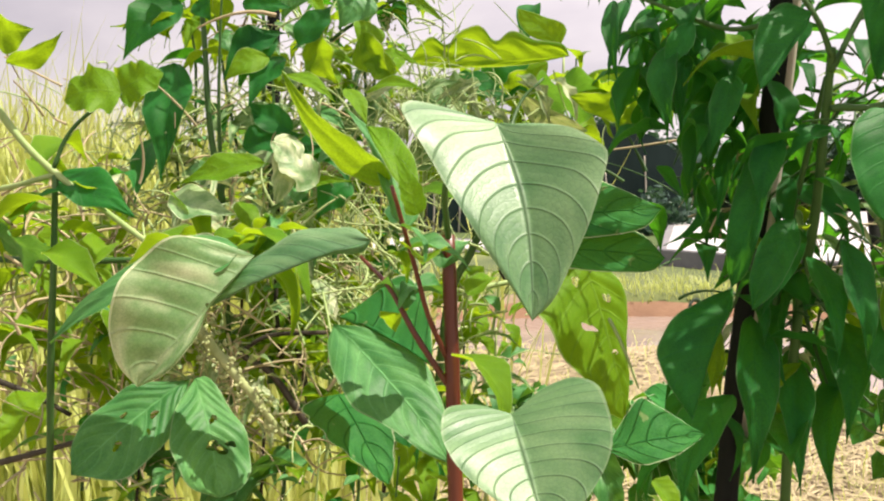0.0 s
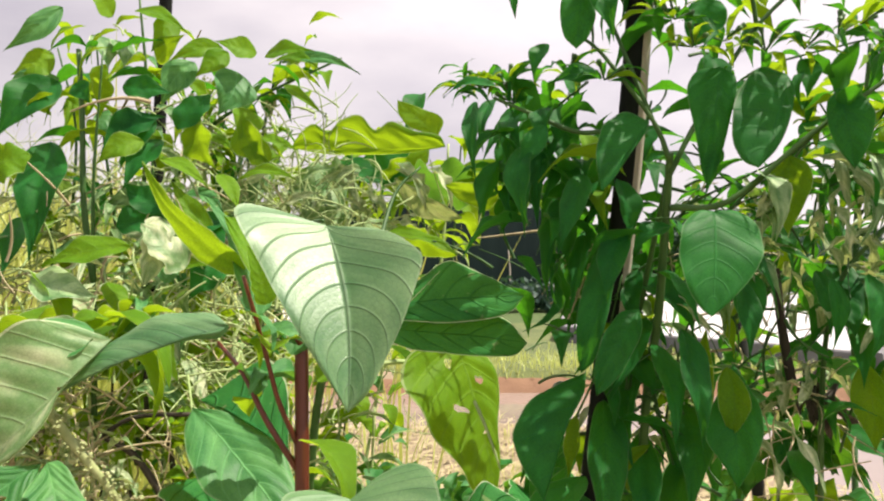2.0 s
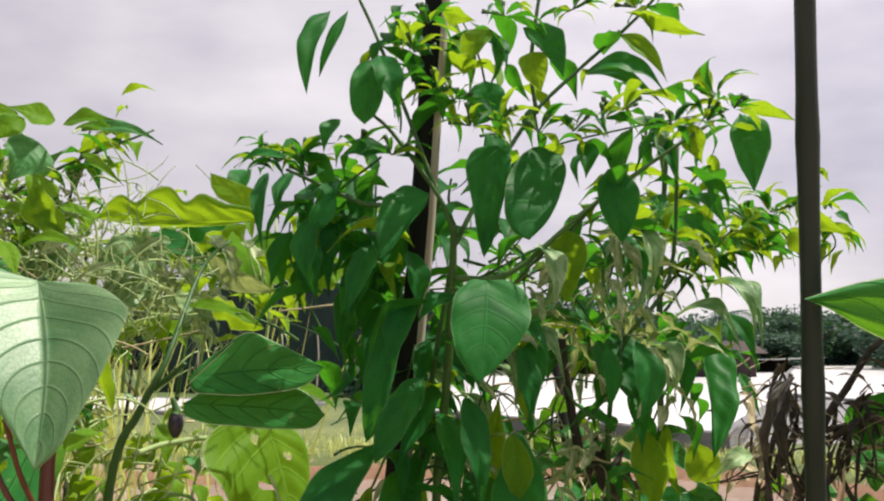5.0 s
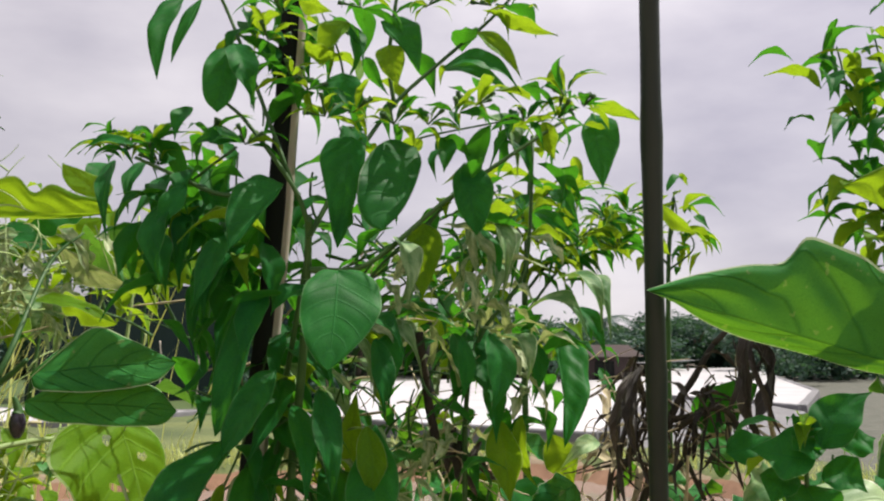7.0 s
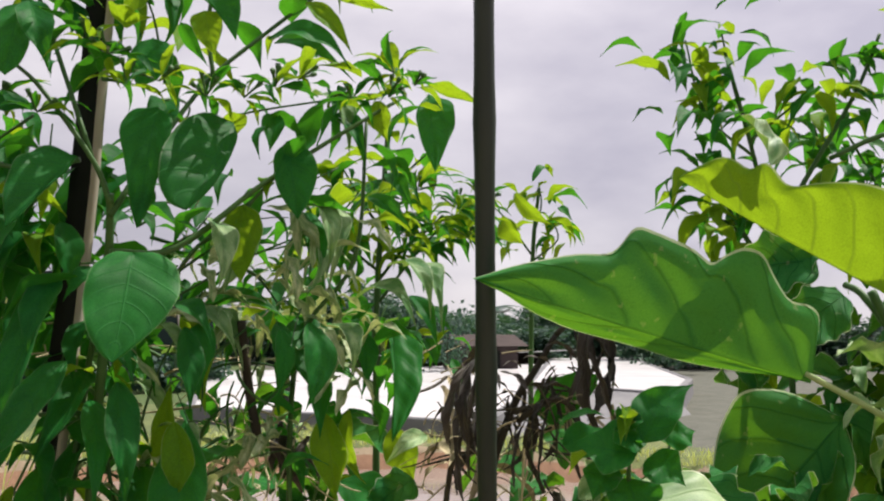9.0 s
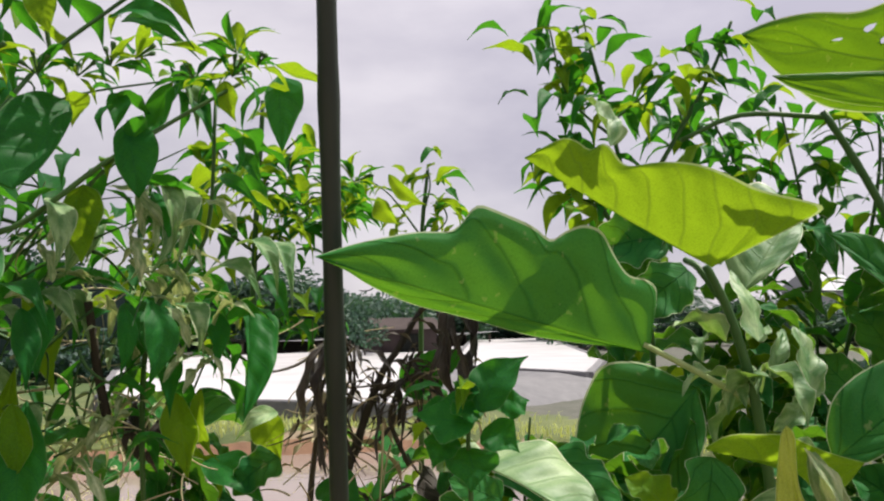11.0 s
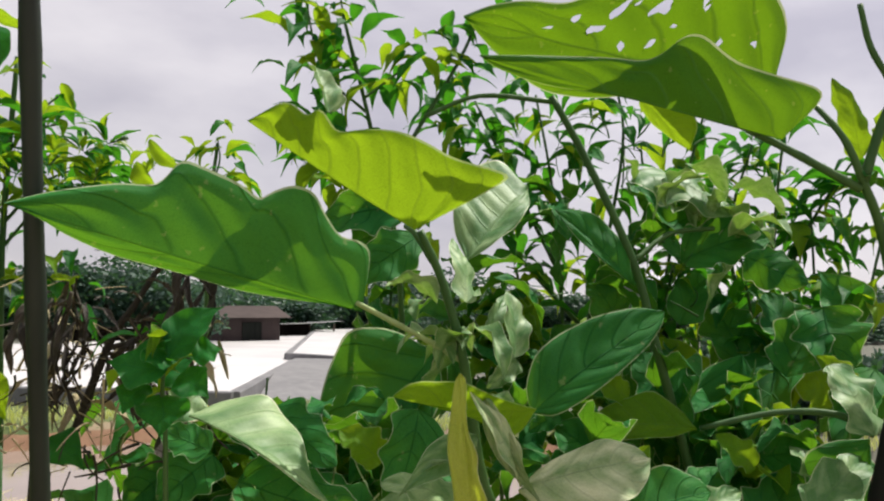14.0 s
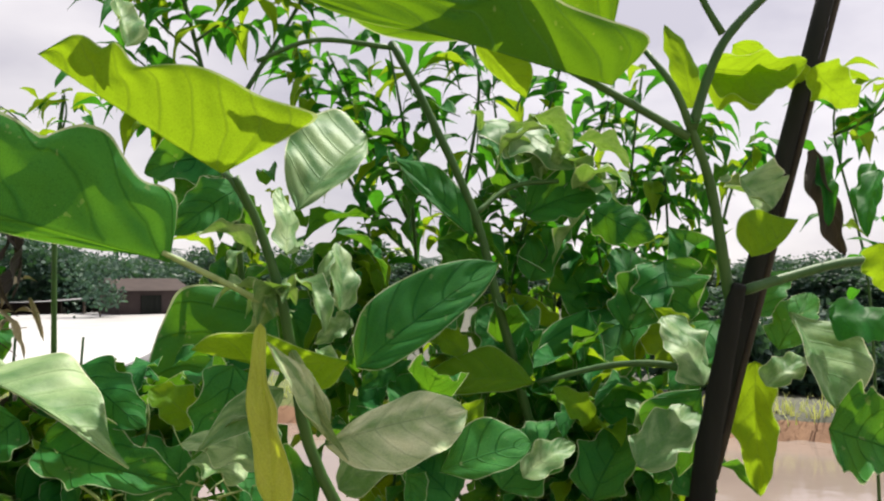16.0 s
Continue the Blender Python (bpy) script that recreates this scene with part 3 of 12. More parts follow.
def two_tone_stake(plant, low, high, r):
    """A rough stake: a dark weathered pole with a pale strip added as its sunlit side."""
    low, high = Vector(low), Vector(high)
    n = 14
    pts = [low.lerp(high, i / n) + Vector((0.002 * math.sin(i * 1.7), 0.002 * math.cos(i * 2.3), 0)) for i in range(n + 1)]
    part("pole", tube_mesh(pts, r * 1.1, r * 0.9, M_STAKE, sides=9, knots=0.1, sub=3), plant)
    # pale strip on the right paints sunlight on the upper stake
    off = Vector((0.9, -0.42, 0)).normalized() * r * 0.75
    part("split_face", tube_mesh([p + off for p in pts[10:]], r * 0.55, r * 0.5, M_BAMBOO, sides=6, knots=0.06, sub=3), plant, "pale strip standing for the stake's sunlit side")


def bamboo(plant, low, high, r):
    """A bamboo cane with raised rings at its joints."""
    low, high = Vector(low), Vector(high)
    d = (high - low)
    rows, sides, count = [], 14, 10
    for i in range(count * 6 + 1):
        k = i % 6
        rows.append((i / (count * 6), r * {0: 1.12, 1: 1.0, 5: 1.02}.get(k, 0.97)))
    verts, faces = [], []
    x = d.cross(Vector((0, 1, 0))).normalized()
    y = d.cross(x).normalized()
    for i, (t, w) in enumerate(rows):
        p = low + d * t + x * (0.0012 * math.sin(t * 9)) + y * (0.0012 * math.sin(t * 7 + 1))
        verts += [p + x * (w * math.cos(6.28319 * k / sides)) + y * (w * math.sin(6.28319 * k / sides)) for k in range(sides)]
    for i in range(len(rows) - 1):
        faces += [(i * sides + k, i * sides + (k + 1) % sides, (i + 1) * sides + (k + 1) % sides, (i + 1) * sides + k) for k in range(sides)]
    part("culm", mesh_of("culm", verts, faces, M_CANE), plant)


# ---- setting ----
def ground_sheet():
    """One sheet to the horizon: the garden plot, the muddy channel cut into it, the bank and the fields behind."""
    def height(x, y):
        bank = 0.05 * noise.noise((x * 1.3, y * 1.3, 0)) + 0.02 * noise.noise((x * 5, y * 5, 3))
        near = 8.3 + 0.15 * math.sin(x * 0.9) - 1.55 * max(0.0, x - 1.5)
        far = 12.0 + 0.2 * math.sin(x * 0.8) - (1.55 * (x - 5.2) if x > 5.2 else 0.0)
        cut = 0.0
        if near < y < far:
            cut = min(1.0, (y - near) / 0.35, (far - y) / 0.3)
        return bank * (1 if abs(x) < 40 and y < 60 else 0.3) - 0.42 * cut
    xs = sorted({*np.linspace(-14, 26, 121).round(3), *[-1500, -600, -250, -120, -60, -30, 40, 70, 130, 260, 700, 1500]})
    ys = sorted({*np.linspace(-4, 20, 121).round(3), *[-600, -200, -60, -20, 24, 30, 40, 60, 90, 150, 300, 800, 2500]})
    verts = [(x, y, height(x, y) if -20 < x < 35 and -6 < y < 35 else 0) for y in ys for x in xs]
    n = len(xs)
    faces = [(j * n + i, j * n + i + 1, (j + 1) * n + i + 1, (j + 1) * n + i) for j in range(len(ys) - 1) for i in range(n - 1)]
    ob = link_mesh("ground", mesh_of("ground", verts, faces, ground_mat()))
    tagged(ob, "bare brown garden soil with straw and a grassy bank", "ground", kind="structure")
    return height


def ground_mat():
    m, nt, bsdf, out = base_mat("ground_soil")
    tc = nt.nodes.new("ShaderNodeTexCoord")
    sep = nt.nodes.new("ShaderNodeSeparateXYZ")
    nt.links.new(tc.outputs["Object"], sep.inputs[0])
    n1 = nd(nt, "ShaderNodeTexNoise", Scale=3.0, Detail=8.0)
    n2 = nd(nt, "ShaderNodeTexNoise", Scale=0.5, Detail=4.0)
    n3 = nd(nt, "ShaderNodeTexNoise", Scale=40.0, Detail=4.0)
    for n in (n1, n2, n3):
        nt.links.new(tc.outputs["Object"], n.inputs["Vector"])
    far_off = math_node(nt, "GREATER_THAN", sep.outputs[1], 21.0)
    soil = mix_col(nt, n1.outputs["Fac"], (0.12, 0.085, 0.055), (0.36, 0.29, 0.19))
    grass = mix_col(nt, math_node(nt, "MULTIPLY", math_node(nt, "POWER", n2.outputs["Fac"], 1.5), math_node(nt, "MULTIPLY", n3.outputs["Fac"], 2.6)), (0.022, 0.05, 0.014), (0.17, 0.19, 0.06))
    mud = mix_col(nt, n1.outputs["Fac"], (0.11, 0.055, 0.032), (0.29, 0.17, 0.10))
    beyond = math_node(nt, "GREATER_THAN", math_node(nt, "ADD", sep.outputs[1], math_node(nt, "ADD", math_node(nt, "MULTIPLY", math_node(nt, "MAXIMUM", math_node(nt, "SUBTRACT", sep.outputs[0], 5.2), 0.0), 1.55), n1.outputs["Fac"])), 12.5)
    low = math_node(nt, "LESS_THAN", math_node(nt, "ADD", sep.outputs[2], math_node(nt, "MULTIPLY", n1.outputs["Fac"], 0.08)), -0.05)
    grass = mix_col(nt, far_off, grass, mix_col(nt, n3.outputs["Fac"], (0.02, 0.05, 0.012), (0.09, 0.13, 0.03)))
    grass = mix_col(nt, math_node(nt, "GREATER_THAN", math_node(nt, "ADD", sep.outputs[0], n1.outputs["Fac"]), 8.9), grass, mix_col(nt, n1.outputs["Fac"], (0.035, 0.045, 0.03), (0.14, 0.135, 0.11)))
    c = mix_col(nt, beyond, soil, grass)
    c = mix_col(nt, low, c, mud)
    nt.links.new(c, bsdf.inputs["Base Color"])
    bsdf.inputs["Roughness"].default_value = 0.95
    bump = nd(nt, "ShaderNodeBump", Strength=0.7, Distance=0.03)
    nt.links.new(math_node(nt, "ADD", n1.outputs["Fac"], math_node(nt, "MULTIPLY", n3.outputs["Fac"], 0.3)), bump.inputs["Height"])
    nt.links.new(bump.outputs[0], bsdf.inputs["Normal"])
    return m


GROUND = ground_sheet()


def flat_water(name, corners, z, mat, label, category="pond"):
    me = mesh_of(name, [(x, y, z) for x, y in corners], [tuple(range(len(corners)))], mat, smooth=False)
    return tagged(link_mesh(name, me), label, category, kind="structure")


flat_water("channel_water", [(-30, -30), (45, -30), (45, 13.5), (-30, 13.5)], -0.27, M_CHANNEL, "shallow brown muddy water in an earth channel", "water")


def box_mesh(name, x0, y0, z0, x1, y1, z1, mat, bev=0.01):
    bm = bmesh.new()
    bmesh.ops.create_cube(bm, size=1)
    for v in bm.verts:
        v.co = Vector((x0 + (v.co.x + 0.5) * (x1 - x0), y0 + (v.co.y + 0.5) * (y1 - y0), z0 + (v.co.z + 0.5) * (z1 - z0)))
    if bev:
        bmesh.ops.bevel(bm, geom=list(bm.edges), offset=bev, segments=1, affect="EDGES")
    me = bpy.data.meshes.new(name)
    bm.to_mesh(me)
    bm.free()
    me.materials.append(mat)
    return me


def pond(corners, top, level, label):
    """A raised fish pond: low concrete walls round a sheet of water."""
    th = thing("fish_pond", (*corners[0], 0), label, "pond", "fish ponds")
    n = len(corners)
    cx, cy = sum(c[0] for c in corners) / n, sum(c[1] for c in corners) / n
    for i in range(n):
        (ax, ay), (bx, by) = corners[i], corners[(i + 1) % n]
        d = Vector((bx - ax, by - ay, 0))
        o = Vector((-d.y, d.x, 0)).normalized() * 0.09
        steps = max(2, int(d.length / 0.8))
        verts, faces = [], []
        for k in range(steps + 1):
            p = Vector((ax, ay, 0)) + d * (k / steps)
            w = 0.02 * noise.noise((p.x * 1.7, p.y * 1.7, 5))
            for q, z in ((p - o * 1.25, -0.15), (p - o, top - 0.02 + w), (p - o * 0.8, top + w), (p + o * 0.8, top + w), (p + o, top - 0.02 + w), (p + o * 1.25, -0.15)):
                verts.append((q.x, q.y, z))
        for k in range(steps):
            faces += [(k * 6 + j, (k + 1) * 6 + j, (k + 1) * 6 + j + 1, k * 6 + j + 1) for j in range(5)]
        faces += [tuple(range(6)), tuple(steps * 6 + j for j in range(6))[::-1]]
        part("wall", mesh_of("wall", verts, faces, M_CONC, smooth=False), th)
    part("water", mesh_of("water", [(x, y, level) for x, y in corners], [tuple(range(n))], M_WATER, smooth=False), th, "still water coloured white in place of the sky's reflection")
    return th


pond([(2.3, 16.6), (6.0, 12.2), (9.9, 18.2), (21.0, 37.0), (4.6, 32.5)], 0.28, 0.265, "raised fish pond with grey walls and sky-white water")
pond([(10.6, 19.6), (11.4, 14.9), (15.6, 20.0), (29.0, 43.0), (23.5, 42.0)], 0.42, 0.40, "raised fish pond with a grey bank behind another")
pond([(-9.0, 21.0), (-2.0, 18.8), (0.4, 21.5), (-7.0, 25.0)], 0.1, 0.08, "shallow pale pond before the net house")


def earth_bank():
    """The grey sloping bank between the two raised ponds."""
    low = [(6.25, 12.25), (8.0, 12.9), (9.9, 13.6), (11.4, 14.3)]
    mid = [(8.2, 15.4), (9.2, 14.9), (10.2, 14.8), (11.35, 14.75)]
    high = [(10.0, 18.1), (10.4, 17.6), (10.7, 17.2), (11.15, 15.6)]
    verts = [(x, y, z) for row, z in ((low, -0.05), (mid, 0.3), (high, 0.38)) for x, y in row]
    faces = [(r * 4 + i, r * 4 + i + 1, r * 4 + i + 5, r * 4 + i + 4) for r in range(2) for i in range(3)]
    tagged(link_mesh("earth_bank", mesh_of("earth_bank", verts, faces, M_CONC)), "grey sloping bank of dried mud between two ponds", "bank", kind="structure")


earth_bank()


def net_house():
    """A low tunnel covered with dark netting, open weave hanging down its front."""
    th = thing("net_house", (-0.5, 27, 0), "dark green net tunnel house standing on the far bank", "shelter")
    verts, faces, n, m = [], [], 18, 10
    for j in range(m + 1):
        for i in range(n + 1):
            a = math.pi * i / n
            x = -0.1 - 4.3 * math.cos(a)
            z = 3.3 * math.sin(a) ** 0.35 + 0.05 * noise.noise((x, j * 0.8, 2))
            verts.append((x, 27 + j * 0.9, z))
    for j in range(m):
        for i in range(n):
            faces.append((j * (n + 1) + i, j * (n + 1) + i + 1, (j + 1) * (n + 1) + i + 1, (j + 1) * (n + 1) + i))
    part("cover", mesh_of("cover", verts, faces, M_NET), th)
    part("front_net", mesh_of("front_net", verts[:n + 1] + [(-0.1, 27.02, 0)], [(i, i + 1, n + 1) for i in range(n)], M_NET), th)
    rnd = random.Random(4)
    for k in range(7):
        x = rnd.uniform(-3.8, 3.6)
        part("pole", tube_mesh([(x, 26.9, 0), (x + 0.05, 26.9, 1.0), (x, 26.92, rnd.uniform(1.6, 2.4))], 0.03, 0.02, M_BAMBOO), th)


net_house()


def clump_mesh(name, count, rx, ry, rz, size, seed, mat):
    """A crown of many small folded leaf clumps, uneven with gaps."""
    rnd = random.Random(seed)
    verts, faces, uvs = [], [], []
    lobes = [(rnd.uniform(-0.6, 0.6) * rx, rnd.uniform(-0.6, 0.6) * ry, rnd.uniform(-0.5, 0.7) * rz, rnd.uniform(0.3, 0.6)) for _ in range(11)]
    for _ in range(count):
        lx, ly, lz, lr = rnd.choice(lobes)
        d = Vector((rnd.gauss(0, 1), rnd.gauss(0, 1), rnd.gauss(0, 0.8))).normalized() * rnd.random() ** 0.4
        p = Vector((lx + d.x * rx * lr, ly + d.y * ry * lr, lz + d.z * rz * lr))
        q = Vector((rnd.gauss(0, 1), rnd.gauss(0, 1), rnd.gauss(-0.2, 0.7))).normalized() * size * rnd.uniform(0.6, 1.5)
        s = q.cross(Vector((rnd.gauss(0, 1), rnd.gauss(0, 1), rnd.gauss(0, 1)))).normalized() * q.length * 0.32
        i = len(verts)
        verts += [p, p + q * 0.5 + s, p + q, p + q * 0.5 - s]
        uvs += [(0.5, 0), (1, 0.5), (0.5, 1), (0, 0.5)]
        faces.append((i, i + 1, i + 2, i + 3))
    return mesh_of(name, verts, faces, mat, uvs, smooth=False)


def tree(name, h, r, seed, label):
    th = thing(name, (0, 0, 0), label, "tree", "trees on the far bank")
    rnd = random.Random(seed)
    part("trunk", tube_mesh([(0, 0, -0.2), (0.1, 0, h * 0.3), (0.0, 0.1, h * 0.62)], 0.035 * h, 0.018 * h, M_BARK), th)
    for k in range(4):
        a = k * 1.6 + rnd.random()
        part("limb", tube_mesh([(0.03, 0.03, h * 0.4), (math.cos(a) * r * 0.4, math.sin(a) * r * 0.4, h * 0.6), (math.cos(a) * r * 0.7, math.sin(a) * r * 0.7, h * 0.75)], 0.014 * h, 0.006 * h, M_BARK), th)
    crown = part("crown", clump_mesh("crown", 7000, r * 1.15, r * 1.15, h * 0.62, 0.27, seed, M_FAR), th)
    crown.location = (0, 0, h * 0.48)
    return th


def palm(seed):
    th = thing("palm_tree", (0, 0, 0), "tall dark palm with a tuft of drooping fronds", "palm", "trees on the far bank")
    rnd = random.Random(seed)
    part("trunk", tube_mesh([(0, 0, -0.2), (0.15, 0, 3), (0.1, 0.1, 6.0)], 0.16, 0.1, M_BARK), th)
    for k in range(15):
        a, up = k * 2.4, rnd.uniform(-0.3, 1.0)
        verts, faces, uvs = [], [], []
        out, sd = Vector((math.cos(a), math.sin(a), 0)), Vector((-math.sin(a), math.cos(a), 0))
        for i in range(17):
            r = 2.3 * i / 16
            verts.append(Vector((0.1, 0.1, 6.0 + up * r - 0.42 * r * r)) + out * r)
            uvs.append((0.5, i / 16))
        for i in range(16):
            w = 0.55 * math.sin(math.pi * min(1, 0.1 + i / 16 * 0.88))
            for sg in (-1, 1):
                verts.append(verts[i] + sd * sg * w + out * 0.25 + Vector((0, 0, -0.4 * w)))
                uvs.append((0.5 + sg * 0.5, i / 16))
                faces.append((i, len(verts) - 1, i + 1))
        part("frond", mesh_of("frond", verts, faces, M_FAR, uvs, smooth=False), th)
    return th


def tree_line():
    rnd = random.Random(21)
    kinds = [tree("broadleaf_tree", 4.1, 3.0, 5, "dark green broadleaf tree in a far tree line"),
             tree("broadleaf_tree", 3.4, 3.4, 6, "low spreading dark tree in a far tree line"),
             tree("broadleaf_tree", 4.7, 2.6, 7, "tall uneven dark tree in a far tree line"), palm(8)]
    first = set()
    for k in range(110):
        az = radians(-46 + k * 1.28 + rnd.uniform(-0.8, 0.8))
        dist = rnd.uniform(46, 66)
        which = 3 if k % 13 == 4 else rnd.randrange(3)
        m = pose(math.sin(az) * dist, math.cos(az) * dist, 0, 0, 0, rnd.uniform(0, 360)) @ Matrix.Diagonal((1, 1, rnd.uniform(0.45, 1.05) * (1.0 if k < 52 else 0.78 if k < 66 else 0.6), 1))
        loc, rot, sc = m.decompose()
        if which not in first:
            first.add(which)
            kinds[which].matrix_basis = m
        else:
            kinds[which].scale = (1, 1, 1)
            t = copy_thing(kinds[which], Matrix.LocRotScale(loc, rot, None))
            t.scale = sc
    for which in range(4):
        if kinds[which].location.length > 1:
            kinds[which].scale = (1, 1, 0.85)


tree_line()


def bush(at, r, h, seed, label, mat=None):
    th = thing("bush", at, label, "bush", "bushes by the ponds")
    part("stem", tube_mesh([at, (at[0], at[1], at[2] + h * 0.5)], 0.03, 0.015, M_BARK), th)
    ob = link_mesh("crown", clump_mesh("crown", 900, r, r, h * 0.6, 0.16, seed, mat or M_FAR), th)
    ob.location = (0, 0, h * 0.5)
    return th


bush((3.6, 26.0, 0), 0.9, 1.3, 31, "ragged green bush beside the net house")
bush((2.4, 25.2, 0), 0.8, 0.9, 32, "low green bush in front of the net house")
bush((1.2, 24.6, 0), 0.9, 0.8, 33, "low green bush in front of the net house")
bush((12.8, 30.5, 0), 1.5, 2.4, 34, "rounded dark bush at the edge of the pond")
bush((23.0, 31.0, 0), 1.6, 1.9, 35, "low dark bush behind the ponds")


def crop_row():
    """Low leafy crops on the field beyond the bend of the channel."""
    rnd = random.Random(61)
    for k in range(34):
        az, r = radians(rnd.uniform(50, 84)), rnd.uniform(12.0, 19.0)
        bush((0.6 + math.sin(az) * r, math.cos(az) * r, 0), rnd.uniform(0.5, 0.8), rnd.uniform(0.5, 1.0), 70 + k, "low dark green leafy crop in the field")


crop_row()


def shed(at, w, d, h, wall, roof, name, label):
    x, y, z = at
    th = thing(name, at, label, "building")
    part("wall", box_mesh("wall", x - w / 2, y - d / 2, z - 0.1, x + w / 2, y + d / 2, z + h, wall, 0.02), th)
    verts = [(x - w / 2 - 0.3, y - d / 2 - 0.4, z + h), (x + w / 2 + 0.3, y - d / 2 - 0.4, z + h), (x + w / 2 + 0.3, y + d / 2 + 0.4, z + h), (x - w / 2 - 0.3, y + d / 2 + 0.4, z + h), (x - w / 2 - 0.3, y, z + h * 1.4), (x + w / 2 + 0.3, y, z + h * 1.4)]
    part("roof", mesh_of("roof", verts, [(0, 1, 5, 4), (2, 3, 4, 5), (0, 4, 3), (1, 2, 5), (0, 3, 2, 1)], roof, smooth=False), th)
    part("door", box_mesh("door", x - 0.4, y - d / 2 - 0.05, z, x + 0.4, y - d / 2 - 0.01, z + h * 0.85, M_STAKE, 0), th)


shed((15.3, 33.0, 0), 2.4, 2.0, 1.15, M_BRICK, M_BRICK, "shed", "small brown brick shed beside the fish ponds")
def hut(at, w, d, h, label):
    """A low dark shelter with a sagging sheet roof on short posts."""
    x, y, z = at
    th = thing("shelter", at, label, "shelter")
    for px in (x - w / 2, x + w / 2):
        for py in (y - d / 2, y + d / 2):
            part("post", tube_mesh([(px, py, -0.1), (px, py, h)], 0.06, 0.05, M_BARK), th)
    n = 8
    verts = [(x - w * 0.58 + w * 1.16 * i / n, y + sy * d * 0.6, h + 0.25 * (sy < 0.5) * 0.4 - 0.12 * math.sin(math.pi * i / n)) for sy in (-1, 0, 1) for i in range(n + 1)]
    faces = [(r * (n + 1) + i, r * (n + 1) + i + 1, (r + 1) * (n + 1) + i + 1, (r + 1) * (n + 1) + i) for r in range(2) for i in range(n)]
    part("roof", mesh_of("roof", verts, faces, M_CONC), th)
    part("back_wall", box_mesh("back_wall", x - w / 2, y + d / 2, 0, x + w / 2, y + d / 2 + 0.06, h * 0.9, M_BRICK, 0), th)


hut((11.6, 36.0, 0), 4.5, 2.5, 0.75, "low dark shelter with a pale sagging sheet roof")
hut((19.5, 39.5, 0), 6.0, 2.5, 0.8, "low dark shelter with a pale sagging sheet roof")
shed((60.0, 50.0, 0.0), 4.5, 4.0, 3.4, M_ROOF, M_ROOF, "house", "small pale house among far trees")


def blades_mesh(name, spots, mat, seed, h0, h1, w, lean=0.5, segs=4):
    rnd = random.Random(seed)
    verts, faces, uvs = [], [], []
    for x, y, z in spots:
        h, a = rnd.uniform(h0, h1), rnd.uniform(0, 6.28)
        d = Vector((math.cos(a), math.sin(a), 0)) * lean * rnd.uniform(0.2, 1.3) * h
        s = Vector((-math.sin(a), math.cos(a), 0)) * w * rnd.uniform(0.6, 1.3)
        i = len(verts)
        for k in range(segs + 1):
            t = k / segs
            p = Vector((x, y, z)) + d * t * t + Vector((0, 0, h * (t - 0.35 * lean * t * t * t)))
            q = s * (1 - t) ** 0.6
            verts += [p - q, p + q]
            uvs += [(0, t), (1, t)]
        faces += [(i + 2 * k, i + 2 * k + 1, i + 2 * k + 3, i + 2 * k + 2) for k in range(segs)]
    return mesh_of(name, verts, faces, mat, uvs)


def grasses():
    rnd = random.Random(77)
    # tall lit grass standing behind the plot
    spots = []
    for _ in range(15000):
        x, y = rnd.gauss(-2.35, 0.75), rnd.gauss(3.5, 0.65)
        spots.append((x, y, GROUND(x, y) - 0.02))
    tagged(link_mesh("tall_grass", blades_mesh("tall_grass", spots, M_GRASS, 3, 1.15, 2.3, 0.0085, 0.3, 5)), "tall yellow-green grass behind the plot", "grass", kind="stuff")
    spots = []
    for _ in range(9000):
        x = rnd.uniform(-9, 17)
        y = 12.1 - 1.55 * max(0.0, x - 5.2) + abs(rnd.gauss(0, 1.2))
        spots.append((x, y, GROUND(x, y) - 0.02))
    tagged(link_mesh("bank_grass", blades_mesh("bank_grass", spots, M_GRASS, 4, 0.06, 0.24, 0.008, 0.6, 3)), "short yellow-green grass on the channel bank", "grass", kind="stuff")
    spots = []
    for _ in range(9000):
        x, y = rnd.gauss(-0.3, 2.4), rnd.gauss(3.8, 2.6)
        if y > 8.2 - 1.55 * max(0.0, x - 1.5):
            continue
        spots.append((x, y, GROUND(x, y) - 0.01))
    tagged(link_mesh("ground_weeds", blades_mesh("ground_weeds", spots, M_GRASS, 5, 0.06, 0.3, 0.004, 0.8, 3)), "thin green and yellow weeds on the garden soil", "weeds", kind="stuff")
    verts, faces = [], []
    for _ in range(32000):
        x, y = rnd.gauss(-0.4, 2.6), rnd.gauss(3.4, 3.0)
        if y > 8.2 - 1.55 * max(0.0, x - 1.5):
            continue
        z = GROUND(x, y) + rnd.uniform(0.0, 0.07)
        a, l = rnd.uniform(0, 3.14), rnd.uniform(0.06, 0.3)
        d = Vector((math.cos(a), math.sin(a), rnd.uniform(-0.12, 0.2))) * l
        s = Vector((-math.sin(a), math.cos(a), 0)) * 0.005
        u = Vector((0, 0, 0.003))
        i = len(verts)
        p = Vector((x, y, z))
        verts += [p - s, p + s, p + u, p + d - s, p + d + s, p + d + u]
        faces += [(i, i + 1, i + 4, i + 3), (i + 1, i + 2, i + 5, i + 4), (i + 2, i, i + 3, i + 5)]
    tagged(link_mesh("straw_mulch", mesh_of("straw_mulch", verts, faces, M_STRAW, smooth=False)), "dry straw and stalks strewn over the soil", "straw", kind="stuff")


grasses()

# ---- plants ----
amaranth = thing("amaranth_plant", (0.3311, 0.6747, 0), "amaranth plant with a red stem and broad veined green leaves", "amaranth")
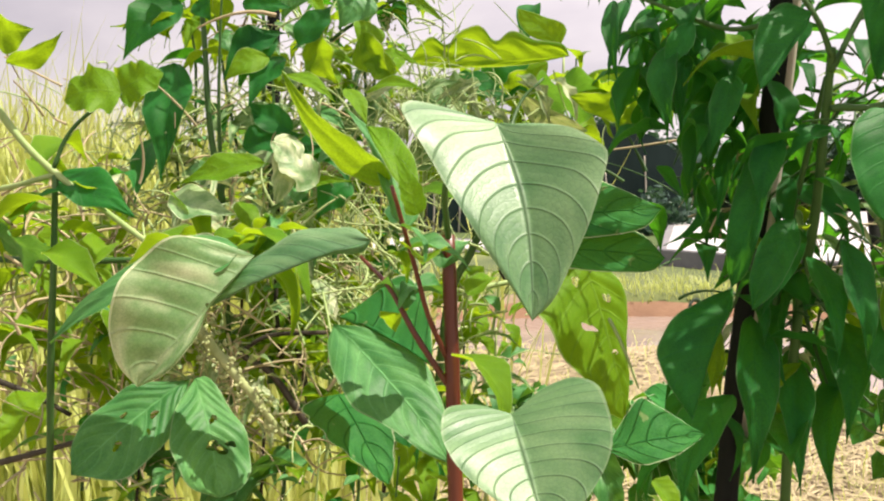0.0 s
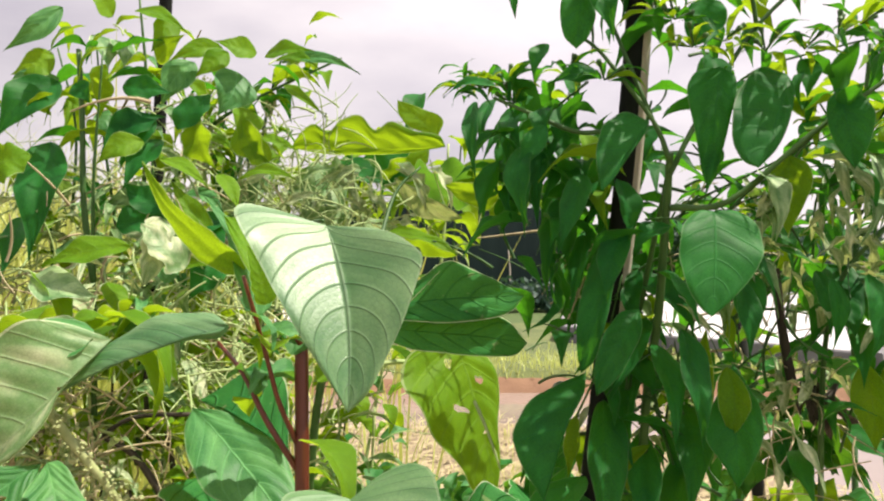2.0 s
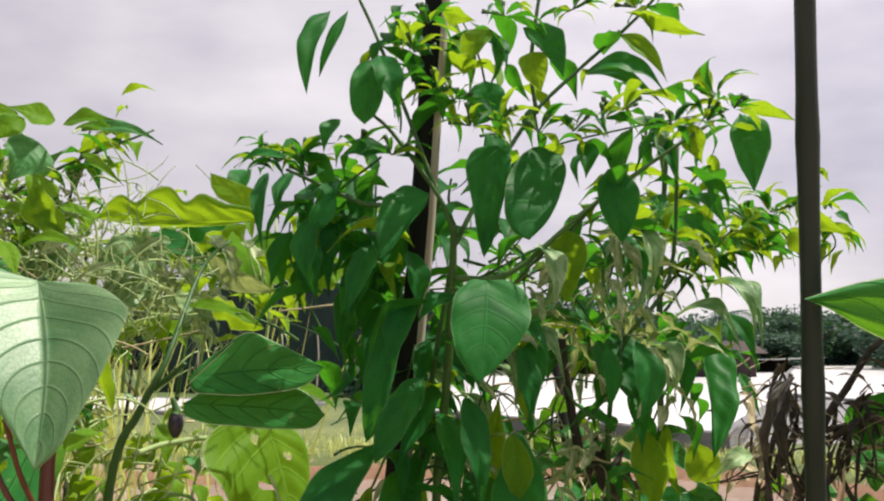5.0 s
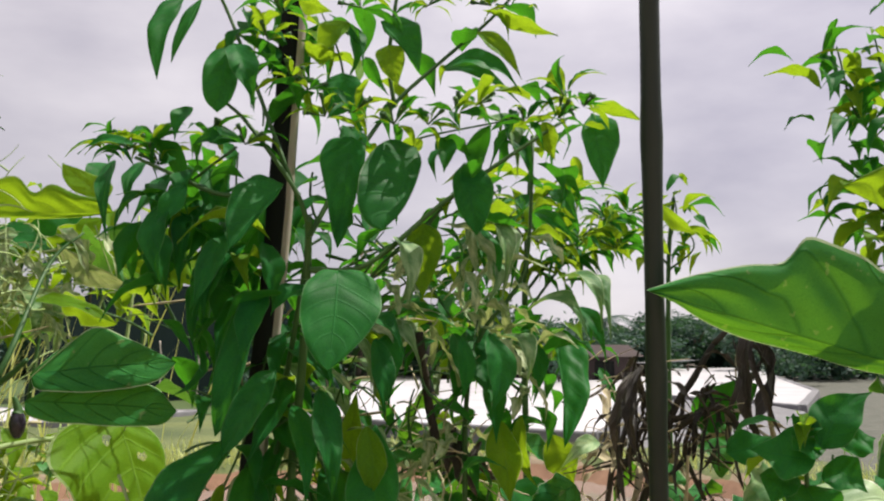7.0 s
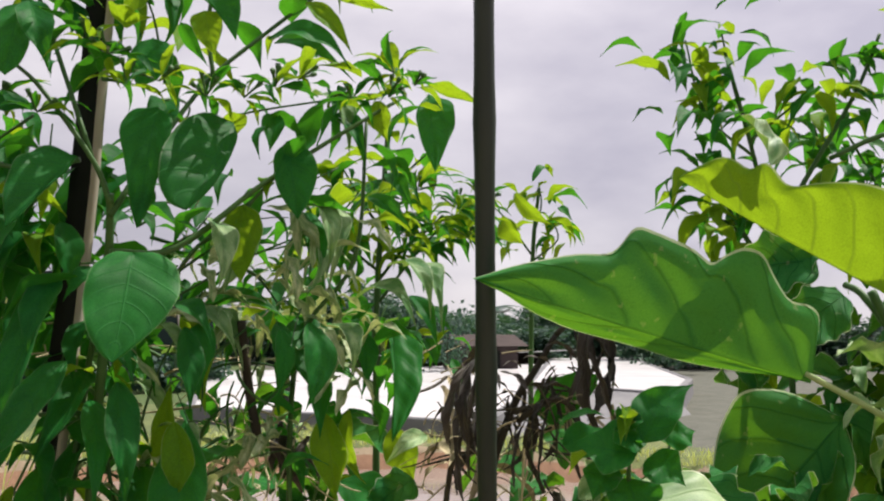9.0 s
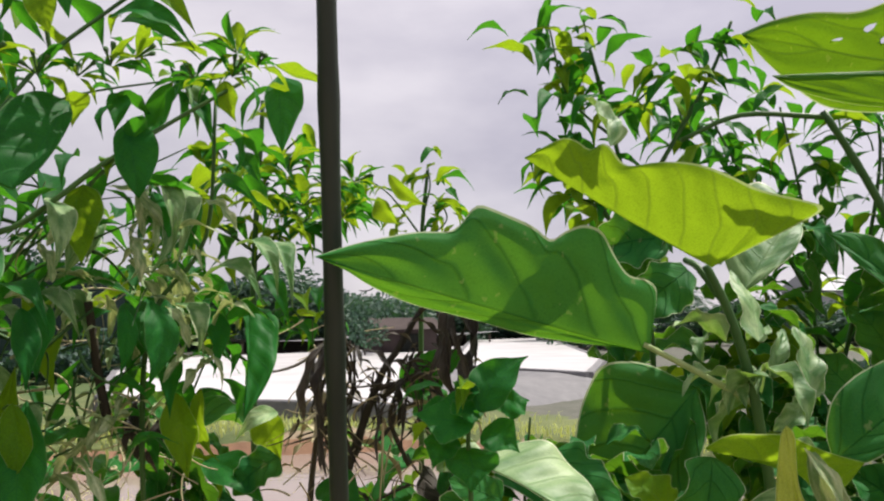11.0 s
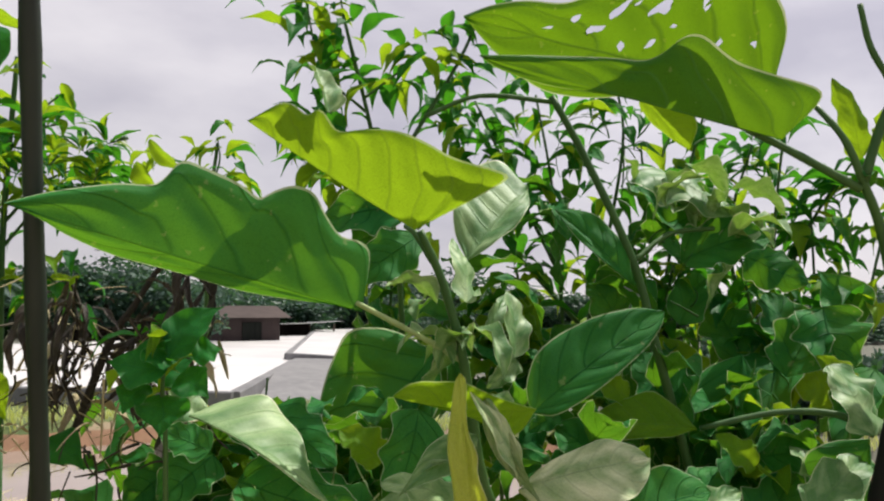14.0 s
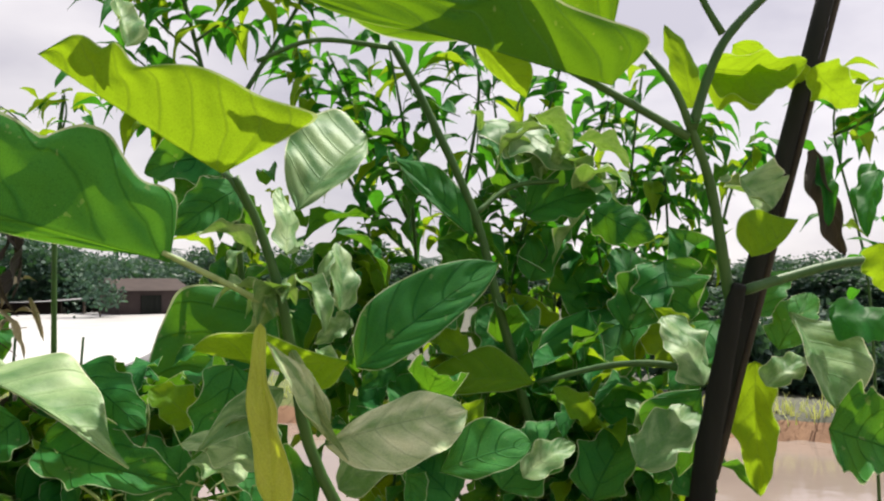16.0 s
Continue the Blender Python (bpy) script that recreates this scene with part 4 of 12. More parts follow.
stem(amaranth, M_STEMRED, [(0.3314, 0.6696, 1.27), (0.3305, 0.6747, 1.337), (0.3289, 0.6805, 1.416), (0.327, 0.6857, 1.487)], 0.0048, 0.0038, "stem", "thick dark red stem")
stem(amaranth, M_STEMRED, [(0.3311, 0.6747, -0.02), (0.3315, 0.6699, 1.273)], 0.007, 0.006)
stem(amaranth, M_STEMRED, [(0.3282, 0.6792, 1.4), (0.3078, 0.679, 1.432), (0.2919, 0.6889, 1.457), (0.2694, 0.7175, 1.472)], 0.0019, 0.0012, "petiole")
stem(amaranth, M_STEMRED, [(0.3267, 0.6802, 1.416), (0.3172, 0.6709, 1.443), (0.3112, 0.6622, 1.472), (0.3029, 0.6442, 1.515)], 0.0016, 0.0011, "petiole")
stem(amaranth, M_STEM, [(0.3294, 0.6657, 1.487), (0.3341, 0.6179, 1.515), (0.349, 0.5812, 1.539), (0.3584, 0.5624, 1.542)], 0.0018, 0.0009, "petiole")
broad_leaf(amaranth, M_AMARANTH, (0.3646, 0.532, 1.539), (0.3791, 0.4926, 1.469), (0.09595, -0.8569, 0.5064), [(0.08, 0.157), (0.17, 0.275), (0.30, 0.359), (0.36, 0.388), (0.50, 0.321), (0.68, 0.239), (0.80, 0.169), (0.95, 0.087)], [(-0.06, 0.214), (-0.08, 0.392), (-0.02, 0.441), (0.12, 0.428), (0.30, 0.374), (0.45, 0.330), (0.63, 0.246), (0.81, 0.131)], sweep=0.05, fold=0.5, bend=0.05, ripple=0.25, quilt=0.004)
broad_leaf(amaranth, M_AMARANTH, (0.3655, 0.6134, 1.404), (0.3819, 0.5669, 1.366), (-0.02805, -0.6333, 0.7734), [(-0.13, 0.257), (-0.11, 0.529), (0.07, 0.670), (0.44, 0.665), (0.71, 0.580), (0.96, 0.294)], [(-0.13, 0.245), (-0.08, 0.503), (0.22, 0.582), (0.50, 0.527), (0.79, 0.299)], sweep=0.0, fold=0.4, bend=0.05, ripple=0.25, quilt=0.004)
broad_leaf(amaranth, M_EGG, (0.4137, 0.6834, 1.366), (0.4714, 0.6994, 1.372), (0.1392, -0.7619, 0.6326), [(0.21, 0.218), (0.45, 0.441), (0.61, 0.325), (0.80, 0.131)], [(0.29, 0.251), (0.61, 0.196), (0.83, 0.102)], sweep=0.0, fold=0.15)
# cream colour stands in for the white sheen on this leaf's upper half
broad_leaf(amaranth, M_CREAM, (0.2008, 0.723, 1.473), (0.1443, 0.6732, 1.4), (0.3987, -0.8712, 0.2865), [(0.23, 0.007), (0.45, 0.011), (0.59, 0.076), (0.85, 0.086)], [(0.11, 0.248), (0.28, 0.422), (0.62, 0.456), (0.85, 0.341), (0.98, 0.164)], sweep=0.0, fold=0.3, bend=0.1, hole=[(0.35, 0.15, 0.03), (0.42, 0.05, 0.018)])
leaf(amaranth, "amaranth", M_AMADULL, (0.1909, 0.7177, 1.476), (0.0704, 0.7083, 1.418), 0.0192, 0.0192, (-0.2598, -0.707, 0.6578), 0.1, 0.12)
broad_leaf(amaranth, M_AMARANTH, (0.2739, 0.7241, 1.482), (0.1722, 0.709, 1.441), (-0.07497, -0.8578, 0.5086), [(0.06, 0.055), (0.22, 0.004), (0.48, 0.004), (0.72, 0.004)], [(0.06, 0.144), (0.28, 0.230), (0.48, 0.218), (0.65, 0.198), (0.84, 0.093)], sweep=0.0, fold=-0.2, bend=0.06)
broad_leaf(amaranth, M_AMADULL, (0.2376, 0.7702, 1.422), (0.3233, 0.7055, 1.35), (0.2185, -0.5786, 0.7858), [(0.14, 0.116), (0.35, 0.190), (0.55, 0.211), (0.79, 0.137)], [(0.11, 0.112), (0.33, 0.219), (0.54, 0.263), (0.66, 0.181), (0.89, 0.112)], sweep=0.0, fold=0.15)
broad_leaf(amaranth, M_EGG, (0.3098, 0.7375, 1.401), (0.2361, 0.7907, 1.424), (-0.1114, -0.5273, 0.8424), [(0.20, 0.004), (0.54, 0.013), (0.79, 0.014)], [(0.37, 0.390), (0.69, 0.530), (0.90, 0.367), (0.95, 0.123)], sweep=0.0, fold=0.2)
broad_leaf(amaranth, M_AMADULL, (0.141, 0.7551, 1.386), (0.0828, 0.7031, 1.336), (0.1733, -0.775, 0.6077), [(0.28, 0.257), (0.53, 0.356), (0.82, 0.307)], [(0.32, 0.228), (0.64, 0.220), (0.88, 0.171)], sweep=0.0, fold=0.2, hole=[(0.35, 0.25, 0.03), (0.5, -0.3, 0.025), (0.65, 0.25, 0.03), (0.45, 0.5, 0.02)])
broad_leaf(amaranth, M_AMADULL, (0.1446, 0.7557, 1.387), (0.1761, 0.7141, 1.32), (0.5395, -0.5775, 0.6127), [(-0.02, 0.102), (0.27, 0.185), (0.57, 0.281), (0.84, 0.271), (0.98, 0.165)], [(0.32, 0.265), (0.62, 0.338), (0.90, 0.263)], sweep=0.0, fold=0.2, hole=[(0.4, 0.2, 0.035), (0.62, 0.1, 0.06), (0.6, 0.5, 0.03)])
leaf(amaranth, "amaranth", M_EGG, (0.2286, 0.8151, 1.363), (0.2745, 0.7667, 1.313), 0.0344, 0.0344, (0.3514, -0.4852, 0.8007), 0.08, 0.12)
broad_leaf(amaranth, M_YOUNG_LIT, (0.3155, 0.6552, 1.505), (0.2813, 0.6845, 1.549), (0.3406, -0.6344, 0.6939), [(0.24, 0.132), (0.65, 0.104)], [(0.32, 0.149), (0.67, 0.188), (0.89, 0.130)], sweep=0.0, fold=0.3)
leaf(amaranth, "amaranth", M_YOUNG_LIT, (0.2964, 0.6713, 1.518), (0.2366, 0.6736, 1.58), 0.0112, 0.0112, (-0.4011, -0.8438, -0.3565), 0.08, 0.12)
leaf(amaranth, "amaranth", M_AMADULL, (0.3067, 0.6633, 1.493), (0.2642, 0.7035, 1.561), 0.0112, 0.0112, (0.5694, -0.5001, 0.6524), 0.08, 0.12)
leaf(amaranth, "amaranth", M_YOUNG_LIT, (0.3157, 0.6459, 1.5), (0.3046, 0.6446, 1.532), 0.0070, 0.0070, (0.4694, -0.8736, 0.128), 0.08, 0.12)
sprig(amaranth, [(0.3282, 0.6789, 1.397), (0.3158, 0.6807, 1.442), (0.3007, 0.663, 1.5)], 14, 0.045, 5, kind='amaranth', mat=M_AMADULL, young=0.4, droop=0.1)
flower_spike = part('flower_spike', tube_mesh([(0.1612, 0.711, 1.436), (0.1767, 0.7114, 1.415), (0.1974, 0.7122, 1.39), (0.2151, 0.7222, 1.359)], 0.004, 0.002, M_FLORET), amaranth)
florets(amaranth, [(0.1612, 0.711, 1.436), (0.1767, 0.7114, 1.415), (0.1974, 0.7122, 1.39), (0.2151, 0.7222, 1.359)], 210, 3)
herb = thing("green_herb", (0.0486, 0.7715, 0), "pale-stemmed green herb with forked stalks", "plant")
stem(herb, M_STEMPALE, [(-0.0135, 0.7713, 1.593), (0.0137, 0.7718, 1.554), (0.039, 0.7731, 1.528), (0.08, 0.7759, 1.496), (0.1238, 0.7594, 1.471)], 0.0028, 0.0019)
stem(herb, M_STEMPALE, [(-0.0348, 0.7827, 1.513), (0.0036, 0.7779, 1.518), (0.0402, 0.7731, 1.526)], 0.0020, 0.0020)
stem(herb, M_STEM, [(0.039, 0.7732, 1.53), (0.0489, 0.7763, 1.553), (0.0646, 0.7795, 1.569), (0.0862, 0.7833, 1.582)], 0.0016, 0.0012, "petiole")
stem(herb, M_STEM, [(0.0402, 0.7731, 1.526), (0.0387, 0.7678, 1.459), (0.0308, 0.7713, 1.386), (-0.0122, 0.8138, 1.087)], 0.0020, 0.0027)
leaf(herb, "eggplant", M_YOUNG_LIT, (0.091, 0.7739, 1.581), (0.0526, 0.7682, 1.576), 0.0224, 0.0224, (0.0863, -0.9276, 0.3636), 0.2, 0.12)
leaf(herb, "eggplant", M_YOUNG_LIT, (0.0744, 0.8023, 1.584), (0.1069, 0.8072, 1.598), 0.0211, 0.0211, (0.0279, -0.9613, 0.2742), 0.2, 0.12)
leaf(herb, "pepper", M_PEPPER, (0.0355, 0.7859, 1.525), (0.1038, 0.7653, 1.494), 0.0153, 0.0153, (0.0878, -0.7307, 0.677), 0.08, 0.22, ripple=1.8)
leaf(herb, "pepper", M_YOUNG_LIT, (0.0432, 0.7831, 1.518), (0.089, 0.7874, 1.5), 0.0117, 0.0117, (-0.1607, -0.7746, -0.6117), 0.08, 0.22, ripple=1.8)
leaf(herb, "pepper", M_YOUNG_LIT, (0.1859, 0.7918, 1.532), (0.1237, 0.7837, 1.517), 0.0109, 0.0109, (-0.0291, -0.8199, 0.5718), 0.08, 0.22, ripple=1.8)
leaf(herb, "pepper", M_PALE, (0.1646, 0.7672, 1.474), (0.1173, 0.7562, 1.471), 0.0139, 0.0139, (0.1653, -0.8654, 0.4731), 0.08, 0.22, ripple=1.8)
leaf(herb, "pepper", M_PALE, (0.1173, 0.786, 1.509), (0.1675, 0.7829, 1.496), 0.0145, 0.0145, (0.1328, -0.6809, 0.7203), 0.08, 0.22, ripple=1.8)
leaf(herb, "eggplant", M_CREAM, (0.1985, 0.877, 1.515), (0.1653, 0.8685, 1.551), 0.0203, 0.0203, (0.6456, -0.6166, 0.4506), 0.08, 0.12)
leaf(herb, "eggplant", M_AMADULL, (0.014, 0.7465, 1.484), (0.0501, 0.7501, 1.476), 0.0267, 0.0267, (-0.1031, -0.6508, -0.7522), 0.08, 0.12)
leaf(herb, "pepper", M_YOUNG_LIT, (0.0007, 0.7654, 1.623), (0.0317, 0.7694, 1.626), 0.0136, 0.0136, (0.1666, -0.8271, -0.5369), 0.08, 0.22, ripple=1.8)
leaf(herb, "pepper", M_YOUNG_LIT, (0.0127, 0.7646, 1.603), (0.0504, 0.7726, 1.624), 0.0095, 0.0095, (0.5051, -0.4507, -0.736), 0.08, 0.22, ripple=1.8)
stem(herb, M_STEM, [(-0.0481, 0.8377, 1.461), (0.0093, 0.8449, 1.459), (0.0755, 0.8534, 1.459)], 0.0027, 0.0022, "branch")
stem(herb, M_STEMDRY, [(-0.0938, 0.8746, 1.36), (-0.0513, 0.8788, 1.342), (-0.0206, 0.8814, 1.325)], 0.0029, 0.0019, "branch")
stem(herb, M_STEMDRY, [(-0.0488, 0.8254, 1.301), (-0.0134, 0.8306, 1.31), (0.0308, 0.8372, 1.322)], 0.0027, 0.0018, "branch")
sprig(herb, [(0.0195, 0.7898, 1.382), (0.0331, 0.7771, 1.458), (0.041, 0.7732, 1.526)], 14, 0.06, 6, young=0.7)
sprig(herb, [(0.1238, 0.7594, 1.471), (0.1552, 0.814, 1.471), (0.1992, 0.8705, 1.475)], 26, 0.06, 7, kind='amaranth', mat=M_AMADULL, young=0.7)
sprig(herb, [(0.1281, 0.852, 1.352), (0.0841, 0.8498, 1.397), (0.04, 0.8455, 1.415)], 22, 0.05, 8, kind='amaranth', mat=M_AMADULL, young=0.7)
left_pepper = thing("pepper_plant", (0.0892, 0.9579, 0), "upright young pepper plant with glossy dark leaves", "pepper plant", "pepper plants in the plot")
stem(left_pepper, M_STEM, [(0.0463, 1.067, 0.9919), (0.0755, 0.9983, 1.371), (0.0818, 0.9787, 1.501), (0.0861, 0.9661, 1.592), (0.0976, 0.9562, 1.709)], 0.0036, 0.0008)
stem(left_pepper, M_STEM, [(0.0818, 0.9787, 1.501), (0.0702, 0.9828, 1.573), (0.0654, 0.9886, 1.657), (0.0595, 0.9926, 1.719)], 0.0031, 0.0021)
stem(left_pepper, M_STEM, [(0.0995, 1.048, 1.316), (0.0989, 1.056, 1.43), (0.1016, 1.065, 1.533), (0.1036, 1.07, 1.595), (0.1, 1.075, 1.66)], 0.0034, 0.0007)
leaf(left_pepper, "pepper", M_PEPPER, (0.0416, 0.9933, 1.688), (0.0031, 0.9528, 1.629), 0.0193, 0.0193, (0.3866, -0.859, 0.3357), 0.12, 0.22, ripple=1.8)
leaf(left_pepper, "pepper", M_PEPPER, (0.1323, 0.9948, 1.655), (0.0889, 0.9702, 1.612), 0.0180, 0.0180, (0.2587, -0.9284, 0.2667), 0.12, 0.22, ripple=1.8)
leaf(left_pepper, "pepper", M_PEPPER, (0.1349, 1.002, 1.636), (0.1144, 0.9633, 1.586), 0.0158, 0.0158, (-0.0533, -0.7779, 0.6262), 0.12, 0.22, ripple=1.8)
leaf(left_pepper, "pepper", M_PEPPER, (0.0318, 0.9981, 1.632), (0.0407, 0.9391, 1.521), 0.0214, 0.0214, (0.0158, -0.8831, 0.469), 0.12, 0.22, ripple=1.8)
leaf(left_pepper, "pepper", M_PEPPER, (0.0134, 0.9895, 1.562), (0.017, 0.9354, 1.501), 0.0142, 0.0142, (-0.1455, -0.7427, 0.6536), 0.12, 0.22, ripple=1.8)
leaf(left_pepper, "pepper", M_PEPPER, (0.1037, 0.9869, 1.683), (0.1506, 0.9894, 1.677), 0.0126, 0.0126, (0.0972, -0.9318, 0.3498), 0.12, 0.22, ripple=1.8)
leaf(left_pepper, "pepper", M_PEPPER, (0.0594, 0.9833, 1.684), (0.0774, 0.977, 1.665), 0.0097, 0.0097, (-0.02, -0.9574, 0.2882), 0.12, 0.22, ripple=1.8)
leaf(left_pepper, "pepper", M_PEPPER, (0.1021, 0.9717, 1.628), (0.1422, 0.9974, 1.656), 0.0158, 0.0158, (0.1443, -0.8217, 0.5513), 0.12, 0.22, ripple=1.8)
leaf(left_pepper, "pepper", M_PEPPER, (0.1516, 0.9762, 1.566), (0.1068, 0.9853, 1.593), 0.0129, 0.0129, (0.0969, -0.8841, 0.4572), 0.12, 0.22, ripple=1.8)
leaf(left_pepper, "pepper", M_PEPPER, (0.1544, 1.003, 1.562), (0.2051, 0.9656, 1.515), 0.0196, 0.0196, (0.1984, -0.6628, 0.7221), 0.12, 0.22, ripple=1.8)
leaf(left_pepper, "pepper", M_PEPPER, (0.1048, 0.9723, 1.552), (0.159, 0.9864, 1.562), 0.0226, 0.0226, (0.0509, -0.6959, 0.7163), 0.12, 0.22, ripple=1.8)
leaf(left_pepper, "pepper", M_PEPPER, (0.1989, 0.9926, 1.52), (0.1718, 0.9715, 1.484), 0.0155, 0.0155, (0.1351, -0.8927, 0.4299), 0.12, 0.22, ripple=1.8)
leaf(left_pepper, "pepper", M_PEPPER, (0.1422, 0.9691, 1.531), (0.2089, 0.9987, 1.556), 0.0194, 0.0194, (-0.0664, -0.5572, 0.8277), 0.12, 0.22, ripple=1.8)
leaf(left_pepper, "pepper", M_YOUNG_LIT, (0.1903, 0.9867, 1.546), (0.15, 0.9841, 1.597), 0.0103, 0.0103, (0.4123, -0.8679, 0.277), 0.12, 0.22, ripple=1.8)
leaf(left_pepper, "pepper", M_YOUNG_LIT, (0.211, 0.9989, 1.653), (0.2422, 0.9956, 1.611), 0.0155, 0.0155, (-0.2532, -0.9607, -0.1137), 0.12, 0.22, ripple=1.8)
leaf(left_pepper, "pepper", M_YOUNG_LIT, (0.1704, 0.9921, 1.654), (0.1909, 0.9903, 1.607), 0.0205, 0.0205, (-0.5339, -0.8207, -0.2032), 0.12, 0.22, ripple=1.8)
leaf(left_pepper, "pepper", M_PEPPER, (0.1574, 0.9813, 1.642), (0.184, 1.003, 1.681), 0.0158, 0.0158, (-0.0559, -0.8483, 0.5265), 0.12, 0.22, ripple=1.8)
leaf(left_pepper, "pepper", M_YOUNG_LIT, (0.242, 0.9977, 1.617), (0.2112, 0.9952, 1.627), 0.0123, 0.0123, (0.1098, -0.9903, 0.0854), 0.12, 0.22, ripple=1.8)
sprig(left_pepper, [(0.0787, 0.9903, 1.568), (0.0758, 0.9918, 1.672), (0.0887, 0.9736, 1.745)], 13, 0.05, 11, young=0.7)
stem(left_pepper, M_STEM, [(0.1693, 1.171, 1.482), (0.1761, 1.18, 1.596), (0.1703, 1.188, 1.711)], 0.0025, 0.0013, "branch")
sprig(left_pepper, [(0.1693, 1.171, 1.482), (0.1761, 1.18, 1.596), (0.1703, 1.188, 1.711)], 18, 0.06, 12, young=0.7)
stem(left_pepper, M_STEM, [(0.0704, 1.138, 1.601), (0.0754, 1.131, 1.704), (0.0683, 1.125, 1.806)], 0.0024, 0.0012, "branch")
sprig(left_pepper, [(0.0704, 1.138, 1.601), (0.0754, 1.131, 1.704), (0.0683, 1.125, 1.806)], 16, 0.055, 13, young=0.7)
stem(left_pepper, M_STEM, [(0.0935, 1.156, 1.603), (0.1359, 1.149, 1.665), (0.1971, 1.142, 1.702), (0.2844, 1.162, 1.749)], 0.0025, 0.0013, "branch")
sprig(left_pepper, [(0.0935, 1.156, 1.603), (0.1359, 1.149, 1.665), (0.1971, 1.142, 1.702), (0.2844, 1.162, 1.749)], 20, 0.055, 14, young=0.7, droop=0.1)
stem(left_pepper, M_STEM, [(0.1843, 1.178, 1.619), (0.2024, 1.171, 1.708), (0.2209, 1.166, 1.765)], 0.0019, 0.0010, "branch")
sprig(left_pepper, [(0.1843, 1.178, 1.619), (0.2024, 1.171, 1.708), (0.2209, 1.166, 1.765)], 11, 0.05, 15, young=0.7, droop=0.1)
stem(left_pepper, M_STEMPALE, [(0.1276, 1.185, 1.587), (0.1206, 1.181, 1.65), (0.1074, 1.179, 1.701)], 0.0025, 0.0013, "branch")
sprig(left_pepper, [(0.1276, 1.185, 1.587), (0.1206, 1.181, 1.65), (0.1074, 1.179, 1.701)], 10, 0.05, 16, young=0.7)
stem(left_pepper, M_STAKE, [(0.0164, 1.314, 1.278), (0.0366, 1.285, 1.697), (0.0549, 1.267, 1.948)], 0.0084, 0.0077, "stake", "thin dark cane with a pale side")
undergrowth = thing("undergrowth_plant", (0.0802, 1.144, 0), "tangled green weeds and young shoots", "plant")
stem(undergrowth, M_STEM, [(0.0796, 1.134, 1.154), (0.0895, 1.143, 1.262), (0.0931, 1.151, 1.357)], 0.0025, 0.0013, "branch")
sprig(undergrowth, [(0.0796, 1.134, 1.154), (0.0895, 1.143, 1.262), (0.0931, 1.151, 1.357)], 14, 0.06, 100, kind='pepper', mat=M_PEPPER, young=0.7)
stem(undergrowth, M_STEMPALE, [(0.1177, 1.196, 1.242), (0.1281, 1.206, 1.355), (0.1318, 1.214, 1.454)], 0.0027, 0.0013, "branch")
sprig(undergrowth, [(0.1177, 1.196, 1.242), (0.1281, 1.206, 1.355), (0.1318, 1.214, 1.454)], 14, 0.06, 101, kind='amaranth', mat=M_AMADULL, young=0.7)
stem(undergrowth, M_STEMDRY, [(0.0413, 1.084, 1.221), (0.0507, 1.093, 1.323), (0.0541, 1.1, 1.413)], 0.0024, 0.0012, "branch")
sprig(undergrowth, [(0.0413, 1.084, 1.221), (0.0507, 1.093, 1.323), (0.0541, 1.1, 1.413)], 14, 0.06, 102, kind='pepper', mat=M_PALE, young=0.7)
stem(undergrowth, M_STEM, [(0.1605, 1.254, 1.263), (0.1714, 1.264, 1.381), (0.1754, 1.273, 1.486)], 0.0028, 0.0014, "branch")
sprig(undergrowth, [(0.1605, 1.254, 1.263), (0.1714, 1.264, 1.381), (0.1754, 1.273, 1.486)], 14, 0.06, 103, kind='pepper', mat=M_PEPPER, young=0.7)
stem(undergrowth, M_STEMPALE, [(0.0774, 1.246, 1.299), (0.0883, 1.256, 1.417), (0.0922, 1.265, 1.522)], 0.0028, 0.0014, "branch")
sprig(undergrowth, [(0.0774, 1.246, 1.299), (0.0883, 1.256, 1.417), (0.0922, 1.265, 1.522)], 14, 0.06, 104, kind='amaranth', mat=M_AMADULL, young=0.7)
stem(undergrowth, M_STEMDRY, [(0.1932, 1.149, 1.165), (0.2031, 1.159, 1.273), (0.2067, 1.167, 1.368)], 0.0025, 0.0013, "branch")
sprig(undergrowth, [(0.1932, 1.149, 1.165), (0.2031, 1.159, 1.273), (0.2067, 1.167, 1.368)], 14, 0.06, 105, kind='pepper', mat=M_PALE, young=0.7)
stem(undergrowth, M_STEM, [(-0.0145, 1.025, 1.203), (-0.0056, 1.033, 1.3), (-0.0024, 1.04, 1.386)], 0.0023, 0.0011, "branch")
sprig(undergrowth, [(-0.0145, 1.025, 1.203), (-0.0056, 1.033, 1.3), (-0.0024, 1.04, 1.386)], 14, 0.06, 106, kind='pepper', mat=M_PEPPER, young=0.7)
stem(undergrowth, M_STEMPALE, [(0.2987, 1.26, 1.114), (0.3096, 1.271, 1.233), (0.3135, 1.279, 1.337)], 0.0028, 0.0014, "branch")
sprig(undergrowth, [(0.2987, 1.26, 1.114), (0.3096, 1.271, 1.233), (0.3135, 1.279, 1.337)], 14, 0.06, 107, kind='amaranth', mat=M_AMADULL, young=0.7)
stem(undergrowth, M_STEMDRY, [(0.0817, 1.031, 1.122), (0.0906, 1.039, 1.219), (0.0938, 1.046, 1.304)], 0.0023, 0.0011, "branch")
sprig(undergrowth, [(0.0817, 1.031, 1.122), (0.0906, 1.039, 1.219), (0.0938, 1.046, 1.304)], 14, 0.06, 108, kind='pepper', mat=M_PALE, young=0.7)
stem(undergrowth, M_STEM, [(0.2802, 1.053, 1.085), (0.2892, 1.062, 1.182), (0.2924, 1.069, 1.267)], 0.0023, 0.0011, "branch")
